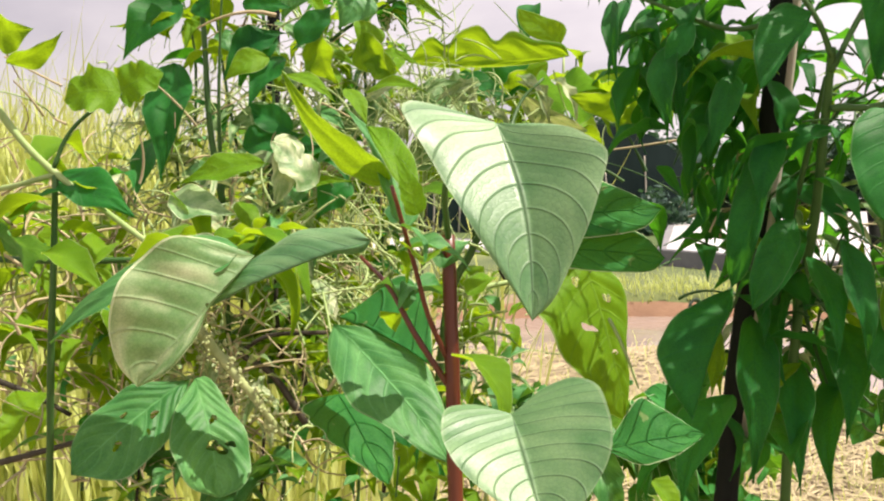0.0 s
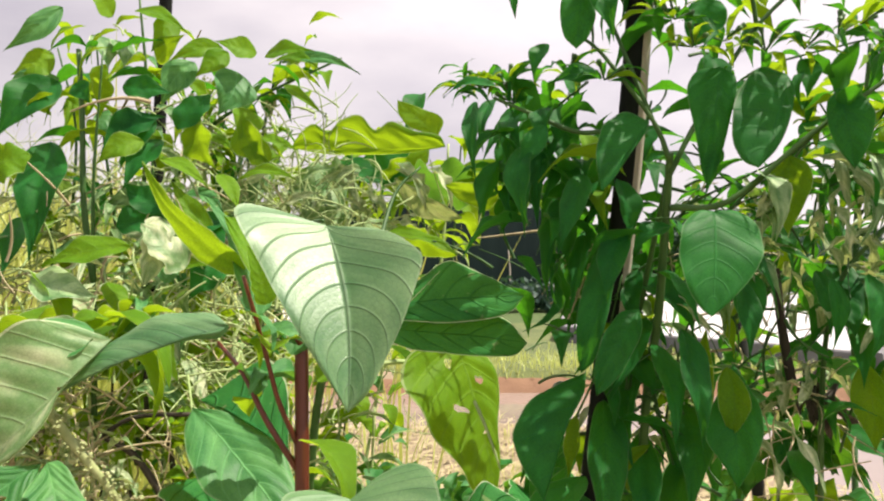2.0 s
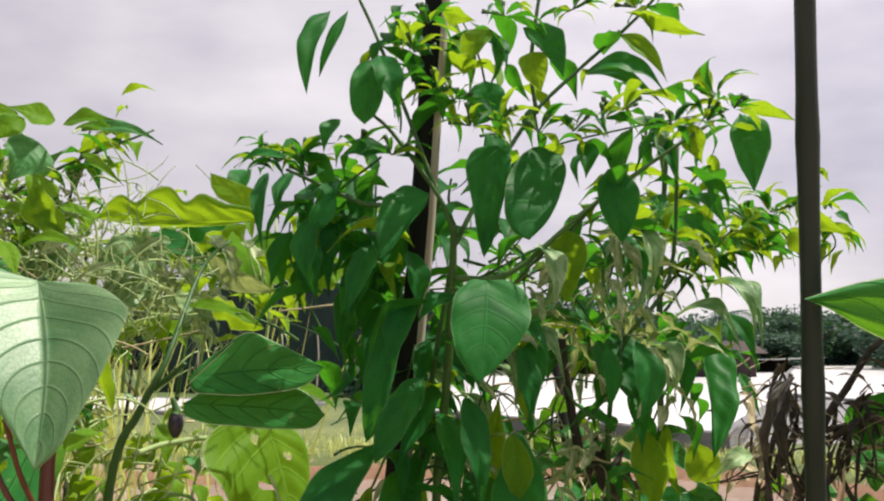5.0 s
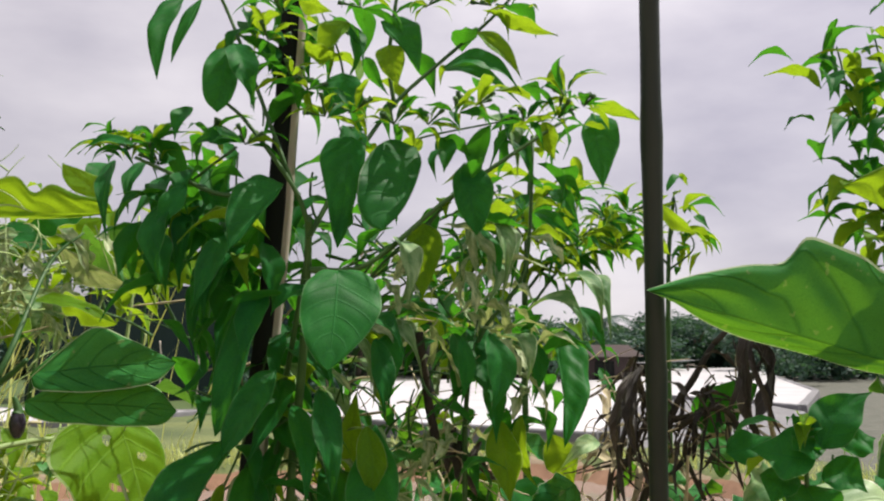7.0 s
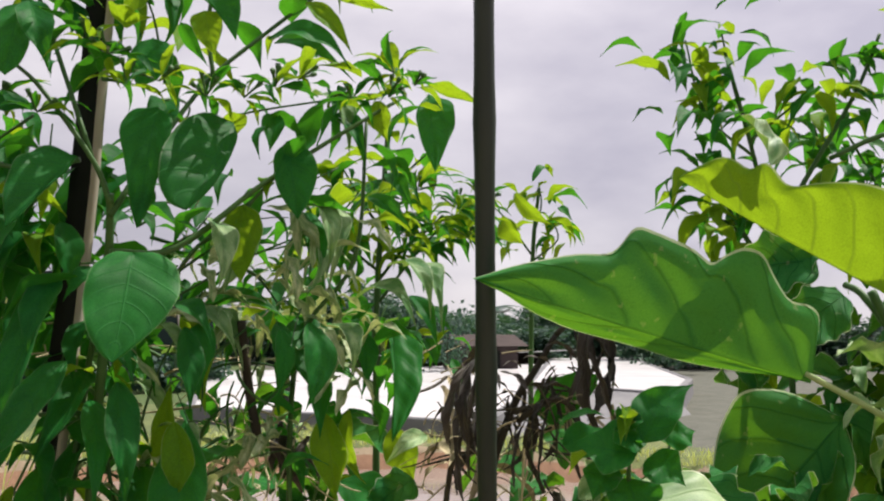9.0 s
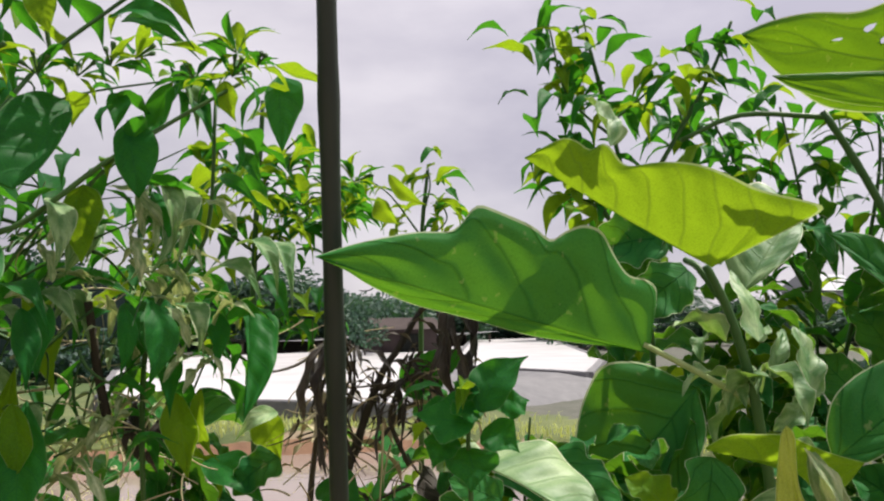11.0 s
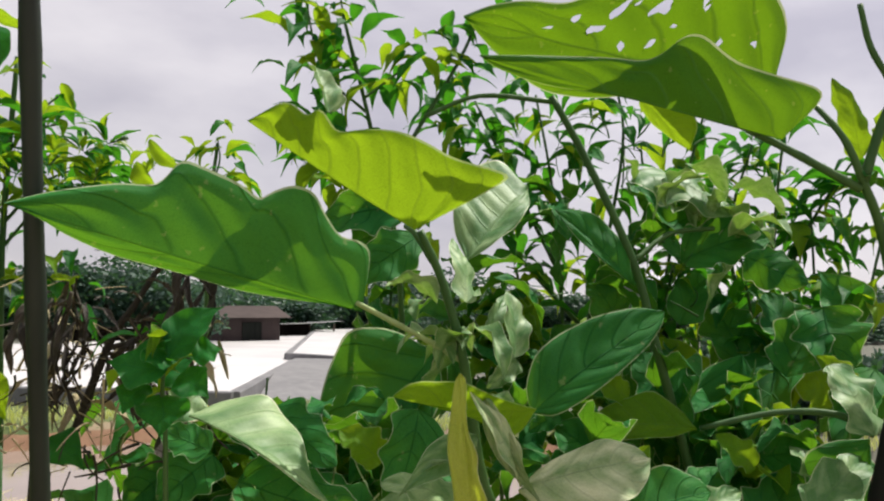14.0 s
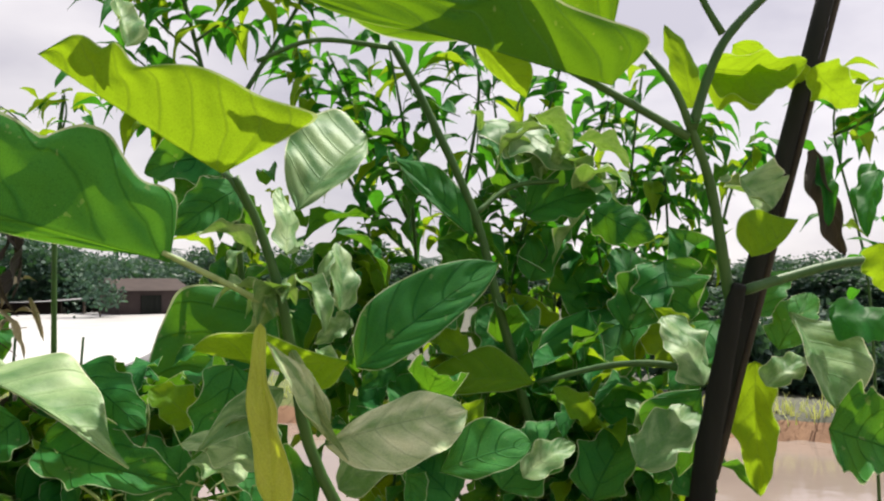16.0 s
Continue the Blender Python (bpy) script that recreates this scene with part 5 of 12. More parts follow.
sprig(undergrowth, [(0.2802, 1.053, 1.085), (0.2892, 1.062, 1.182), (0.2924, 1.069, 1.267)], 14, 0.06, 109, kind='pepper', mat=M_PEPPER, young=0.7)
stem(undergrowth, M_STEMPALE, [(0.0636, 1.298, 1.347), (0.075, 1.309, 1.471), (0.0791, 1.318, 1.58)], 0.0029, 0.0015, "branch")
sprig(undergrowth, [(0.0636, 1.298, 1.347), (0.075, 1.309, 1.471), (0.0791, 1.318, 1.58)], 14, 0.06, 110, kind='amaranth', mat=M_AMADULL, young=0.7)
stem(undergrowth, M_STEMDRY, [(0.3252, 1.489, 1.42), (0.3381, 1.502, 1.56), (0.3428, 1.512, 1.683)], 0.0033, 0.0017, "branch")
sprig(undergrowth, [(0.3252, 1.489, 1.42), (0.3381, 1.502, 1.56), (0.3428, 1.512, 1.683)], 14, 0.06, 111, kind='pepper', mat=M_PALE, young=0.7)
stem(undergrowth, M_STEM, [(0.1897, 0.9939, 1.121), (0.1981, 1.002, 1.213), (0.2012, 1.009, 1.293)], 0.0022, 0.0011, "branch")
sprig(undergrowth, [(0.1897, 0.9939, 1.121), (0.1981, 1.002, 1.213), (0.2012, 1.009, 1.293)], 14, 0.06, 112, kind='pepper', mat=M_PEPPER, young=0.7)
stem(undergrowth, M_STEMPALE, [(-0.1219, 1.115, 1.246), (-0.1119, 1.125, 1.353), (-0.1084, 1.132, 1.448)], 0.0025, 0.0013, "branch")
sprig(undergrowth, [(-0.1219, 1.115, 1.246), (-0.1119, 1.125, 1.353), (-0.1084, 1.132, 1.448)], 14, 0.06, 113, kind='amaranth', mat=M_AMADULL, young=0.7)
stem(undergrowth, M_STEMDRY, [(-0.061, 1.176, 1.284), (-0.0505, 1.186, 1.397), (-0.0468, 1.194, 1.497)], 0.0027, 0.0013, "branch")
sprig(undergrowth, [(-0.061, 1.176, 1.284), (-0.0505, 1.186, 1.397), (-0.0468, 1.194, 1.497)], 14, 0.06, 114, kind='pepper', mat=M_PALE, young=0.7)
stem(undergrowth, M_STEM, [(0.2679, 1.482, 1.429), (0.2808, 1.495, 1.569), (0.2854, 1.505, 1.692)], 0.0033, 0.0017, "branch")
sprig(undergrowth, [(0.2679, 1.482, 1.429), (0.2808, 1.495, 1.569), (0.2854, 1.505, 1.692)], 14, 0.06, 115, kind='pepper', mat=M_PEPPER, young=0.7)
stem(undergrowth, M_STEMPALE, [(0.3827, 1.498, 1.435), (0.3956, 1.51, 1.575), (0.4002, 1.52, 1.699)], 0.0033, 0.0017, "branch")
sprig(undergrowth, [(0.3827, 1.498, 1.435), (0.3956, 1.51, 1.575), (0.4002, 1.52, 1.699)], 14, 0.06, 116, kind='amaranth', mat=M_AMADULL, young=0.7)
mid_eggplant = thing("eggplant_plant", (0.3096, 1.029, 0), "eggplant bush with lobed leaves and one dark fruit", "eggplant", "eggplant bushes")
stem(mid_eggplant, M_STEM, [(0.2488, 1.107, 1.096), (0.2771, 1.056, 1.375), (0.3054, 1.039, 1.448), (0.3294, 1.034, 1.497), (0.3475, 1.117, 1.59), (0.375, 1.142, 1.625)], 0.0052, 0.0012)
stem(mid_eggplant, M_STEMPALE, [(0.2988, 1.053, 1.406), (0.3254, 1.08, 1.413), (0.3748, 1.107, 1.413), (0.4221, 1.126, 1.374)], 0.0028, 0.0024, "petiole")
stem(mid_eggplant, M_STEM, [(0.3188, 1.037, 1.47), (0.3374, 1.015, 1.482), (0.3526, 0.9926, 1.494)], 0.0033, 0.0021, "petiole")
broad_leaf(mid_eggplant, M_EGG, (0.3575, 0.9815, 1.482), (0.478, 0.9746, 1.492), (-0.09044, -0.8614, 0.4998), [(0.18, 0.180), (0.44, 0.360), (0.68, 0.215), (0.91, 0.065)], [(0.04, 0.135), (0.27, 0.180), (0.60, 0.206), (0.89, 0.153)], sweep=0.0, fold=0.06, bend=0.02, ripple=0.4)
broad_leaf(mid_eggplant, M_EGG, (0.3534, 0.9867, 1.459), (0.4801, 0.9637, 1.45), (-0.1176, -0.8429, 0.5251), [(0.14, 0.128), (0.50, 0.191), (0.83, 0.188)], [(0.03, 0.100), (0.24, 0.157), (0.56, 0.150), (0.80, 0.142), (0.94, 0.110)], sweep=0.0, fold=0.06, bend=0.02, ripple=0.4)
broad_leaf(mid_eggplant, M_YOUNG_LIT, (0.4101, 1.142, 1.437), (0.4594, 1.14, 1.262), (0.6876, -0.6969, 0.204), [(0.14, 0.211), (0.42, 0.247), (0.60, 0.112), (0.83, 0.112)], [(-0.02, 0.373), (0.16, 0.540), (0.38, 0.454), (0.67, 0.306), (0.88, 0.188)], sweep=0.0, fold=0.1, hole=[(0.3, 0.3, 0.035), (0.45, -0.3, 0.03), (0.6, 0.1, 0.025), (0.2, -0.35, 0.03)])
broad_leaf(mid_eggplant, M_YOUNG_LIT, (0.4025, 1.149, 1.648), (0.2301, 1.153, 1.647), (-0.02232, -0.9138, -0.4056), [(0.19, 0.034), (0.47, 0.048), (0.76, 0.044), (0.90, 0.027)], [(0.03, 0.088), (0.21, 0.112), (0.35, 0.193), (0.45, 0.101), (0.53, 0.239), (0.67, 0.188), (0.75, 0.092), (0.84, 0.180), (0.94, 0.095)], sweep=0.0, fold=0.05, bend=0.02, ripple=0.6, label="thin yellow-green lobed leaf")
broad_leaf(mid_eggplant, M_YOUNG_LIT, (0.3926, 1.163, 1.66), (0.348, 1.16, 1.702), (0.1463, -0.9865, 0.07315), [(0.54, 0.262), (0.83, 0.180)], [(0.12, 0.370), (0.55, 0.199)], sweep=0.0, fold=0.1)
leaf(mid_eggplant, "eggplant", M_PEPPER, (0.3611, 1.267, 1.65), (0.2819, 1.267, 1.628), 0.0335, 0.0335, (-0.0585, -0.9746, 0.216), 0.08, 0.12)
broad_leaf(mid_eggplant, M_CREAM, (0.3458, 1.159, 1.614), (0.421, 1.153, 1.569), (-0.4341, -0.6282, -0.6457), [(0.31, 0.132), (0.63, 0.145), (0.87, 0.088)], [(0.31, 0.261), (0.64, 0.216), (0.86, 0.126)], sweep=0.0, fold=0.3)
broad_leaf(mid_eggplant, M_YOUNG_LIT, (0.4862, 1.206, 1.623), (0.4078, 1.209, 1.619), (-0.0531, -0.9638, 0.2613), [(0.27, 0.181), (0.66, 0.207), (0.88, 0.148)], [(0.33, 0.261), (0.66, 0.240), (0.91, 0.135)], sweep=0.0, fold=0.15)
broad_leaf(mid_eggplant, M_YOUNG_LIT, (0.5055, 1.207, 1.594), (0.4403, 1.212, 1.585), (-0.1446, -0.7999, 0.5824), [(0.33, 0.220), (0.72, 0.227)], [(0.26, 0.492), (0.67, 0.422), (0.92, 0.271)], sweep=0.0, fold=0.15)
leaf(mid_eggplant, "eggplant", M_YOUNG_LIT, (0.36, 1.119, 1.555), (0.4161, 1.096, 1.528), 0.0195, 0.0195, (-0.513, -0.725, -0.4595), 0.08, 0.12)
leaf(mid_eggplant, "eggplant", M_PALE, (0.292, 1.173, 1.607), (0.2229, 1.175, 1.6), 0.0404, 0.0404, (-0.071, -0.9077, 0.4136), 0.08, 0.12)
leaf(mid_eggplant, "eggplant", M_AMADULL, (0.365, 1.214, 1.618), (0.4581, 1.208, 1.625), 0.0668, 0.0668, (0.0385, -0.4188, -0.9073), 0.08, 0.12)
fruit(mid_eggplant, (0.3393, 1.038, 1.436), 0.0075, 0.013)
pepper = thing("pepper_plant", (0.5773, 0.8853, 0), "tall staked pepper plant with large drooping green leaves", "pepper plant", "pepper plants in the plot")
stem(pepper, M_STEM, [(0.5783, 0.965, 1.128), (0.5747, 0.9168, 1.377), (0.579, 0.8828, 1.484), (0.5803, 0.8628, 1.565), (0.5794, 0.848, 1.607)], 0.0043, 0.0027)
stem(pepper, M_STEM, [(0.5596, 0.932, 1.37), (0.5666, 0.9205, 1.455), (0.5735, 0.9019, 1.512), (0.5821, 0.8701, 1.589)], 0.0029, 0.0018)
stem(pepper, M_STEM, [(0.5796, 0.8487, 1.6), (0.5667, 0.8486, 1.631), (0.531, 0.8524, 1.68), (0.5133, 0.855, 1.697)], 0.0022, 0.0013, "branch")
stem(pepper, M_STEM, [(0.5798, 0.8496, 1.591), (0.6039, 0.8592, 1.635), (0.6479, 0.8711, 1.704), (0.6932, 0.8748, 1.75), (0.7379, 0.8689, 1.791), (0.7658, 0.858, 1.823)], 0.0022, 0.0012, "branch")
stem(pepper, M_STEM, [(0.5805, 0.8525, 1.565), (0.6277, 0.8602, 1.571), (0.689, 0.8593, 1.622), (0.749, 0.8594, 1.666), (0.8049, 0.8612, 1.704)], 0.0027, 0.0015, "branch")
stem(pepper, M_STEM, [(0.6524, 0.8696, 1.706), (0.6468, 0.8668, 1.744), (0.6503, 0.861, 1.787), (0.6542, 0.8568, 1.815)], 0.0019, 0.0014, "branch")
stem(pepper, M_STEM, [(0.5667, 0.8486, 1.631), (0.5216, 0.8968, 1.768), (0.502, 0.897, 1.811)], 0.0018, 0.0014, "branch")
stem(pepper, M_STEM, [(0.5581, 0.8508, 1.631), (0.5152, 0.8627, 1.624), (0.476, 0.8712, 1.64), (0.4455, 0.8776, 1.654)], 0.0022, 0.0013, "branch")
broad_leaf(pepper, M_PEPPER, (0.6077, 0.8165, 1.666), (0.5965, 0.8081, 1.578), (-0.1625, -0.9801, 0.1144), [(0.05, 0.127), (0.19, 0.150), (0.51, 0.113), (0.86, 0.068)], [(0.04, 0.193), (0.23, 0.258), (0.54, 0.150), (0.85, 0.071)], sweep=0.0, fold=0.12)
broad_leaf(pepper, M_PEPPER, (0.5567, 0.8148, 1.626), (0.5174, 0.785, 1.573), (0.01671, -0.8773, 0.4796), [(0.22, 0.046), (0.57, 0.039), (0.89, 0.045)], [(0.07, 0.284), (0.38, 0.354), (0.74, 0.234)], sweep=0.0, fold=0.15)
broad_leaf(pepper, M_PEPPER, (0.5141, 0.8626, 1.745), (0.5074, 0.8452, 1.686), (-0.04985, -0.9575, 0.2842), [(0.26, 0.116), (0.58, 0.214), (0.87, 0.130)], [(0.14, 0.206), (0.50, 0.260), (0.88, 0.195)], sweep=0.0, fold=0.2)
leaf(pepper, "pepper", M_PEPPER, (0.5188, 0.8616, 1.747), (0.5355, 0.8423, 1.69), 0.0118, 0.0118, (0.1211, -0.9288, 0.3503), 0.18, 0.30000000000000004, ripple=1.8)
broad_leaf(pepper, M_PEPPER, (0.4786, 0.8903, 1.794), (0.4611, 0.8552, 1.711), (-0.226, -0.8802, 0.4174), [(0.25, 0.037), (0.53, 0.004), (0.81, 0.004)], [(0.12, 0.139), (0.47, 0.179), (0.75, 0.116)], sweep=0.0, fold=0.25, bend=0.1)
broad_leaf(pepper, M_PEPPER, (0.4934, 0.8759, 1.79), (0.4707, 0.8645, 1.728), (-0.1493, -0.9611, 0.2324), [(0.29, 0.067), (0.74, 0.021)], [(0.33, 0.106), (0.75, 0.080)], sweep=0.0, fold=0.25)
broad_leaf(pepper, M_PEPPER, (0.6355, 0.8456, 1.771), (0.6606, 0.8138, 1.721), (-0.3296, -0.861, 0.3873), [(0.11, 0.237), (0.40, 0.370), (0.73, 0.217)], [(0.22, 0.063), (0.56, 0.009), (0.80, 0.004)], sweep=0.0, fold=0.15)
broad_leaf(pepper, M_YOUNG_LIT, (0.6402, 0.8386, 1.749), (0.6489, 0.8402, 1.716), (-0.1564, -0.9838, -0.08794), [(0.09, 0.334), (0.46, 0.326)], [(0.10, 0.382), (0.59, 0.309)], sweep=0.0, fold=0.15)
broad_leaf(pepper, M_PEPPER, (0.6047, 0.8505, 1.727), (0.5944, 0.8419, 1.687), (-0.1692, -0.9528, 0.2522), [(0.06, 0.374), (0.48, 0.519), (0.85, 0.343)], [(0.27, 0.256), (0.72, 0.219)], sweep=0.0, fold=0.2)
leaf(pepper, "pepper", M_YOUNG_LIT, (0.7208, 0.8557, 1.773), (0.7585, 0.8479, 1.732), 0.0077, 0.0077, (-0.0475, -0.988, 0.1469), 0.22499999999999998, 0.30000000000000004, ripple=1.8)
leaf(pepper, "pepper", M_YOUNG_LIT, (0.7399, 0.8591, 1.797), (0.7929, 0.8483, 1.774), 0.0089, 0.0089, (-0.431, -0.3858, -0.8157), 0.15000000000000002, 0.30000000000000004, ripple=1.8)
leaf(pepper, "pepper", M_PEPPER, (0.6932, 0.8651, 1.742), (0.7566, 0.8431, 1.717), 0.0116, 0.0116, (-0.0385, -0.8022, 0.5959), 0.27, 0.30000000000000004, ripple=1.8)
leaf(pepper, "pepper", M_YOUNG_LIT, (0.7939, 0.8582, 1.751), (0.8054, 0.858, 1.719), 0.0081, 0.0081, (-0.5637, -0.8025, -0.1958), 0.15000000000000002, 0.30000000000000004, ripple=1.8)
broad_leaf(pepper, M_YOUNG_LIT, (0.8267, 0.8566, 1.717), (0.8699, 0.8466, 1.703), (-0.3577, -0.4369, -0.8253), [(0.23, 0.361), (0.60, 0.325)], [(0.38, 0.064), (0.71, 0.004)], sweep=0.0, fold=0.25)
broad_leaf(pepper, M_PEPPER, (0.835, 0.8749, 1.715), (0.826, 0.835, 1.639), (-0.3085, -0.8257, 0.4723), [(0.14, 0.227), (0.50, 0.240), (0.82, 0.090)], [(0.30, 0.163), (0.70, 0.118)], sweep=0.0, fold=0.2)
leaf(pepper, "pepper", M_YOUNG_LIT, (0.7849, 0.8642, 1.701), (0.7955, 0.8657, 1.667), 0.0097, 0.0097, (-0.5296, -0.8249, -0.1978), 0.15000000000000002, 0.30000000000000004, ripple=1.8)
broad_leaf(pepper, M_PEPPER, (0.7069, 0.8489, 1.657), (0.7139, 0.8355, 1.594), (-0.1971, -0.963, 0.1836), [(0.15, 0.267), (0.46, 0.326), (0.81, 0.167)], [(0.18, 0.194), (0.58, 0.214), (0.84, 0.102)], sweep=0.0, fold=0.15)
broad_leaf(pepper, M_YOUNG_LIT, (0.677, 0.8678, 1.608), (0.6772, 0.871, 1.546), (-0.4202, -0.9062, -0.04733), [(0.10, 0.239), (0.34, 0.312), (0.71, 0.164)], [(0.12, 0.211), (0.48, 0.249), (0.78, 0.116)], sweep=0.0, fold=0.15)
leaf(pepper, "pepper", M_PEPPER, (0.733, 0.8908, 1.608), (0.7421, 0.865, 1.543), 0.0078, 0.0078, (0.1258, -0.9172, 0.378), 0.22499999999999998, 0.30000000000000004, ripple=1.8)
broad_leaf(pepper, M_PEPPER, (0.7366, 0.9403, 1.522), (0.7367, 0.8846, 1.465), (-0.08248, -0.7107, 0.6987), [(0.10, 0.224), (0.44, 0.242), (0.76, 0.147)], [(0.21, 0.149), (0.55, 0.209), (0.79, 0.125)], sweep=0.0, fold=0.25)
leaf(pepper, "pepper", M_YOUNG_LIT, (0.758, 0.9161, 1.44), (0.7697, 0.9215, 1.364), 0.0151, 0.0151, (-0.5224, -0.8407, -0.1425), 0.12, 0.30000000000000004, ripple=1.8)
leaf(pepper, "pepper", M_YOUNG_LIT, (0.7775, 0.9106, 1.444), (0.7957, 0.9187, 1.379), 0.0085, 0.0085, (-0.7001, -0.6593, -0.2742), 0.15000000000000002, 0.30000000000000004, ripple=1.8)
broad_leaf(pepper, M_PEPPER, (0.8328, 0.9604, 1.518), (0.8092, 0.8887, 1.417), (0.05957, -0.8195, 0.57), [(0.13, 0.183), (0.43, 0.207), (0.74, 0.139)], [(0.28, 0.054), (0.48, 0.023), (0.62, 0.004), (0.87, 0.016)], sweep=0.0, fold=0.3, ripple=1.6)
leaf(pepper, "pepper", M_PEPPER, (0.6518, 0.8861, 1.516), (0.6475, 0.863, 1.456), 0.0122, 0.0122, (-0.1829, -0.9132, 0.3641), 0.15000000000000002, 0.30000000000000004, ripple=1.8)
leaf(pepper, "pepper", M_YOUNG_LIT, (0.6312, 0.8747, 1.441), (0.6319, 0.8758, 1.378), 0.0118, 0.0118, (-0.3382, -0.9409, -0.0205), 0.12, 0.30000000000000004, ripple=1.8)
broad_leaf(pepper, M_PEPPER, (0.6415, 0.8913, 1.441), (0.635, 0.8566, 1.349), (-0.3263, -0.8757, 0.356), [(0.16, 0.096), (0.38, 0.206), (0.61, 0.218), (0.86, 0.102)], [(0.24, 0.115), (0.49, 0.232), (0.66, 0.230), (0.83, 0.097)], sweep=0.0, fold=0.2)
broad_leaf(pepper, M_PEPPER, (0.5534, 0.8588, 1.552), (0.5114, 0.841, 1.439), (-0.4502, -0.8411, 0.2999), [(0.14, 0.012), (0.42, 0.039), (0.67, 0.085), (0.90, 0.082)], [(0.14, 0.137), (0.39, 0.151), (0.69, 0.113), (0.90, 0.053)], sweep=0.0, fold=0.2, bend=0.08)
broad_leaf(pepper, M_PEPPER, (0.5561, 0.8455, 1.488), (0.5156, 0.7912, 1.43), (-0.1172, -0.6802, 0.7236), [(0.29, 0.138), (0.70, 0.141), (0.91, 0.070)], [(0.14, 0.134), (0.49, 0.149), (0.80, 0.104)], sweep=0.0, fold=0.25)
leaf(pepper, "pepper", M_PEPPER, (0.5894, 0.8529, 1.472), (0.5959, 0.8121, 1.386), 0.0116, 0.0116, (0.2757, -0.8592, 0.4309), 0.15000000000000002, 0.30000000000000004, ripple=1.8)
leaf(pepper, "pepper", M_PEPPER, (0.5717, 0.8726, 1.458), (0.5751, 0.8083, 1.388), 0.0105, 0.0105, (0.2031, -0.7162, 0.6677), 0.15000000000000002, 0.30000000000000004, ripple=1.8)
leaf(pepper, "pepper", M_PEPPER, (0.715, 0.9106, 1.517), (0.7149, 0.8804, 1.462), 0.0084, 0.0084, (-0.1311, -0.8694, 0.4765), 0.15000000000000002, 0.30000000000000004, ripple=1.8)
leaf(pepper, "pepper", M_PEPPER, (0.473, 0.86, 1.616), (0.4719, 0.8394, 1.549), 0.0102, 0.0102, (-0.3685, -0.8866, 0.2795), 0.18, 0.30000000000000004, ripple=1.8)
leaf(pepper, "pepper", M_PEPPER, (0.4311, 0.8758, 1.65), (0.4317, 0.835, 1.581), 0.0064, 0.0064, (-0.3847, -0.7965, 0.4665), 0.18, 0.30000000000000004, ripple=1.8)
leaf(pepper, "pepper", M_PEPPER, (0.4466, 0.8507, 1.658), (0.4058, 0.8583, 1.65), 0.0058, 0.0058, (-0.2605, -0.676, 0.6893), 0.15000000000000002, 0.30000000000000004, ripple=1.8)
leaf(pepper, "pepper", M_PEPPER, (0.4853, 0.8548, 1.629), (0.4619, 0.8517, 1.588), 0.0085, 0.0085, (-0.1683, -0.9704, 0.1732), 0.15000000000000002, 0.30000000000000004, ripple=1.8)
leaf(pepper, "pepper", M_PEPPER, (0.5474, 0.8641, 1.547), (0.5303, 0.8367, 1.49), 0.0114, 0.0114, (-0.2545, -0.8384, 0.4819), 0.15000000000000002, 0.30000000000000004, ripple=1.8)
leaf(pepper, "pepper", M_PALE, (0.6529, 0.8697, 1.596), (0.6561, 0.8397, 1.538), 0.0115, 0.0115, (0.4113, -0.7988, 0.439), 0.22499999999999998, 0.30000000000000004, ripple=1.8)
leaf(pepper, "pepper", M_PEPPER, (0.6095, 0.8583, 1.52), (0.6531, 0.8252, 1.49), 0.0109, 0.0109, (0.2098, -0.5062, 0.8365), 0.375, 0.30000000000000004, ripple=1.8)
leaf(pepper, "pepper", M_PEPPER, (0.5815, 0.852, 1.551), (0.5512, 0.8498, 1.529), 0.0095, 0.0095, (-0.4299, -0.6339, 0.643), 0.15000000000000002, 0.30000000000000004, ripple=1.8)
leaf(pepper, "pepper", M_PEPPER, (0.5269, 0.85, 1.665), (0.4885, 0.8589, 1.661), 0.0080, 0.0080, (-0.253, -0.8673, 0.4286), 0.30000000000000004, 0.30000000000000004, ripple=1.8)
leaf(pepper, "pepper", M_PEPPER, (0.4874, 0.8694, 1.695), (0.4758, 0.8573, 1.664), 0.0066, 0.0066, (-0.0799, -0.9174, 0.3898), 0.15000000000000002, 0.30000000000000004, ripple=1.8)
leaf(pepper, "pepper", M_YOUNG_LIT, (0.6086, 0.8382, 1.765), (0.5832, 0.8499, 1.734), 0.0101, 0.0101, (-0.4684, -0.8819, 0.0535), 0.15000000000000002, 0.30000000000000004, ripple=1.8)
leaf(pepper, "pepper", M_YOUNG_LIT, (0.5726, 0.8358, 1.744), (0.6029, 0.8282, 1.735), 0.0107, 0.0107, (-0.3467, -0.3235, -0.8804), 0.15000000000000002, 0.30000000000000004, ripple=1.8)
leaf(pepper, "pepper", M_YOUNG_LIT, (0.5673, 0.8324, 1.777), (0.5934, 0.8266, 1.768), 0.0079, 0.0079, (-0.3751, -0.591, -0.7142), 0.15000000000000002, 0.30000000000000004, ripple=1.8)
leaf(pepper, "pepper", M_PEPPER, (0.6026, 0.8174, 1.61), (0.5978, 0.8114, 1.583), 0.0080, 0.0080, (-0.2504, -0.9342, 0.254), 0.15000000000000002, 0.30000000000000004, ripple=1.8)
leaf(pepper, "pepper", M_PEPPER, (0.516, 0.8609, 1.591), (0.4928, 0.8299, 1.528), 0.0106, 0.0106, (-0.3134, -0.8007, 0.5105), 0.15000000000000002, 0.30000000000000004, ripple=1.8)
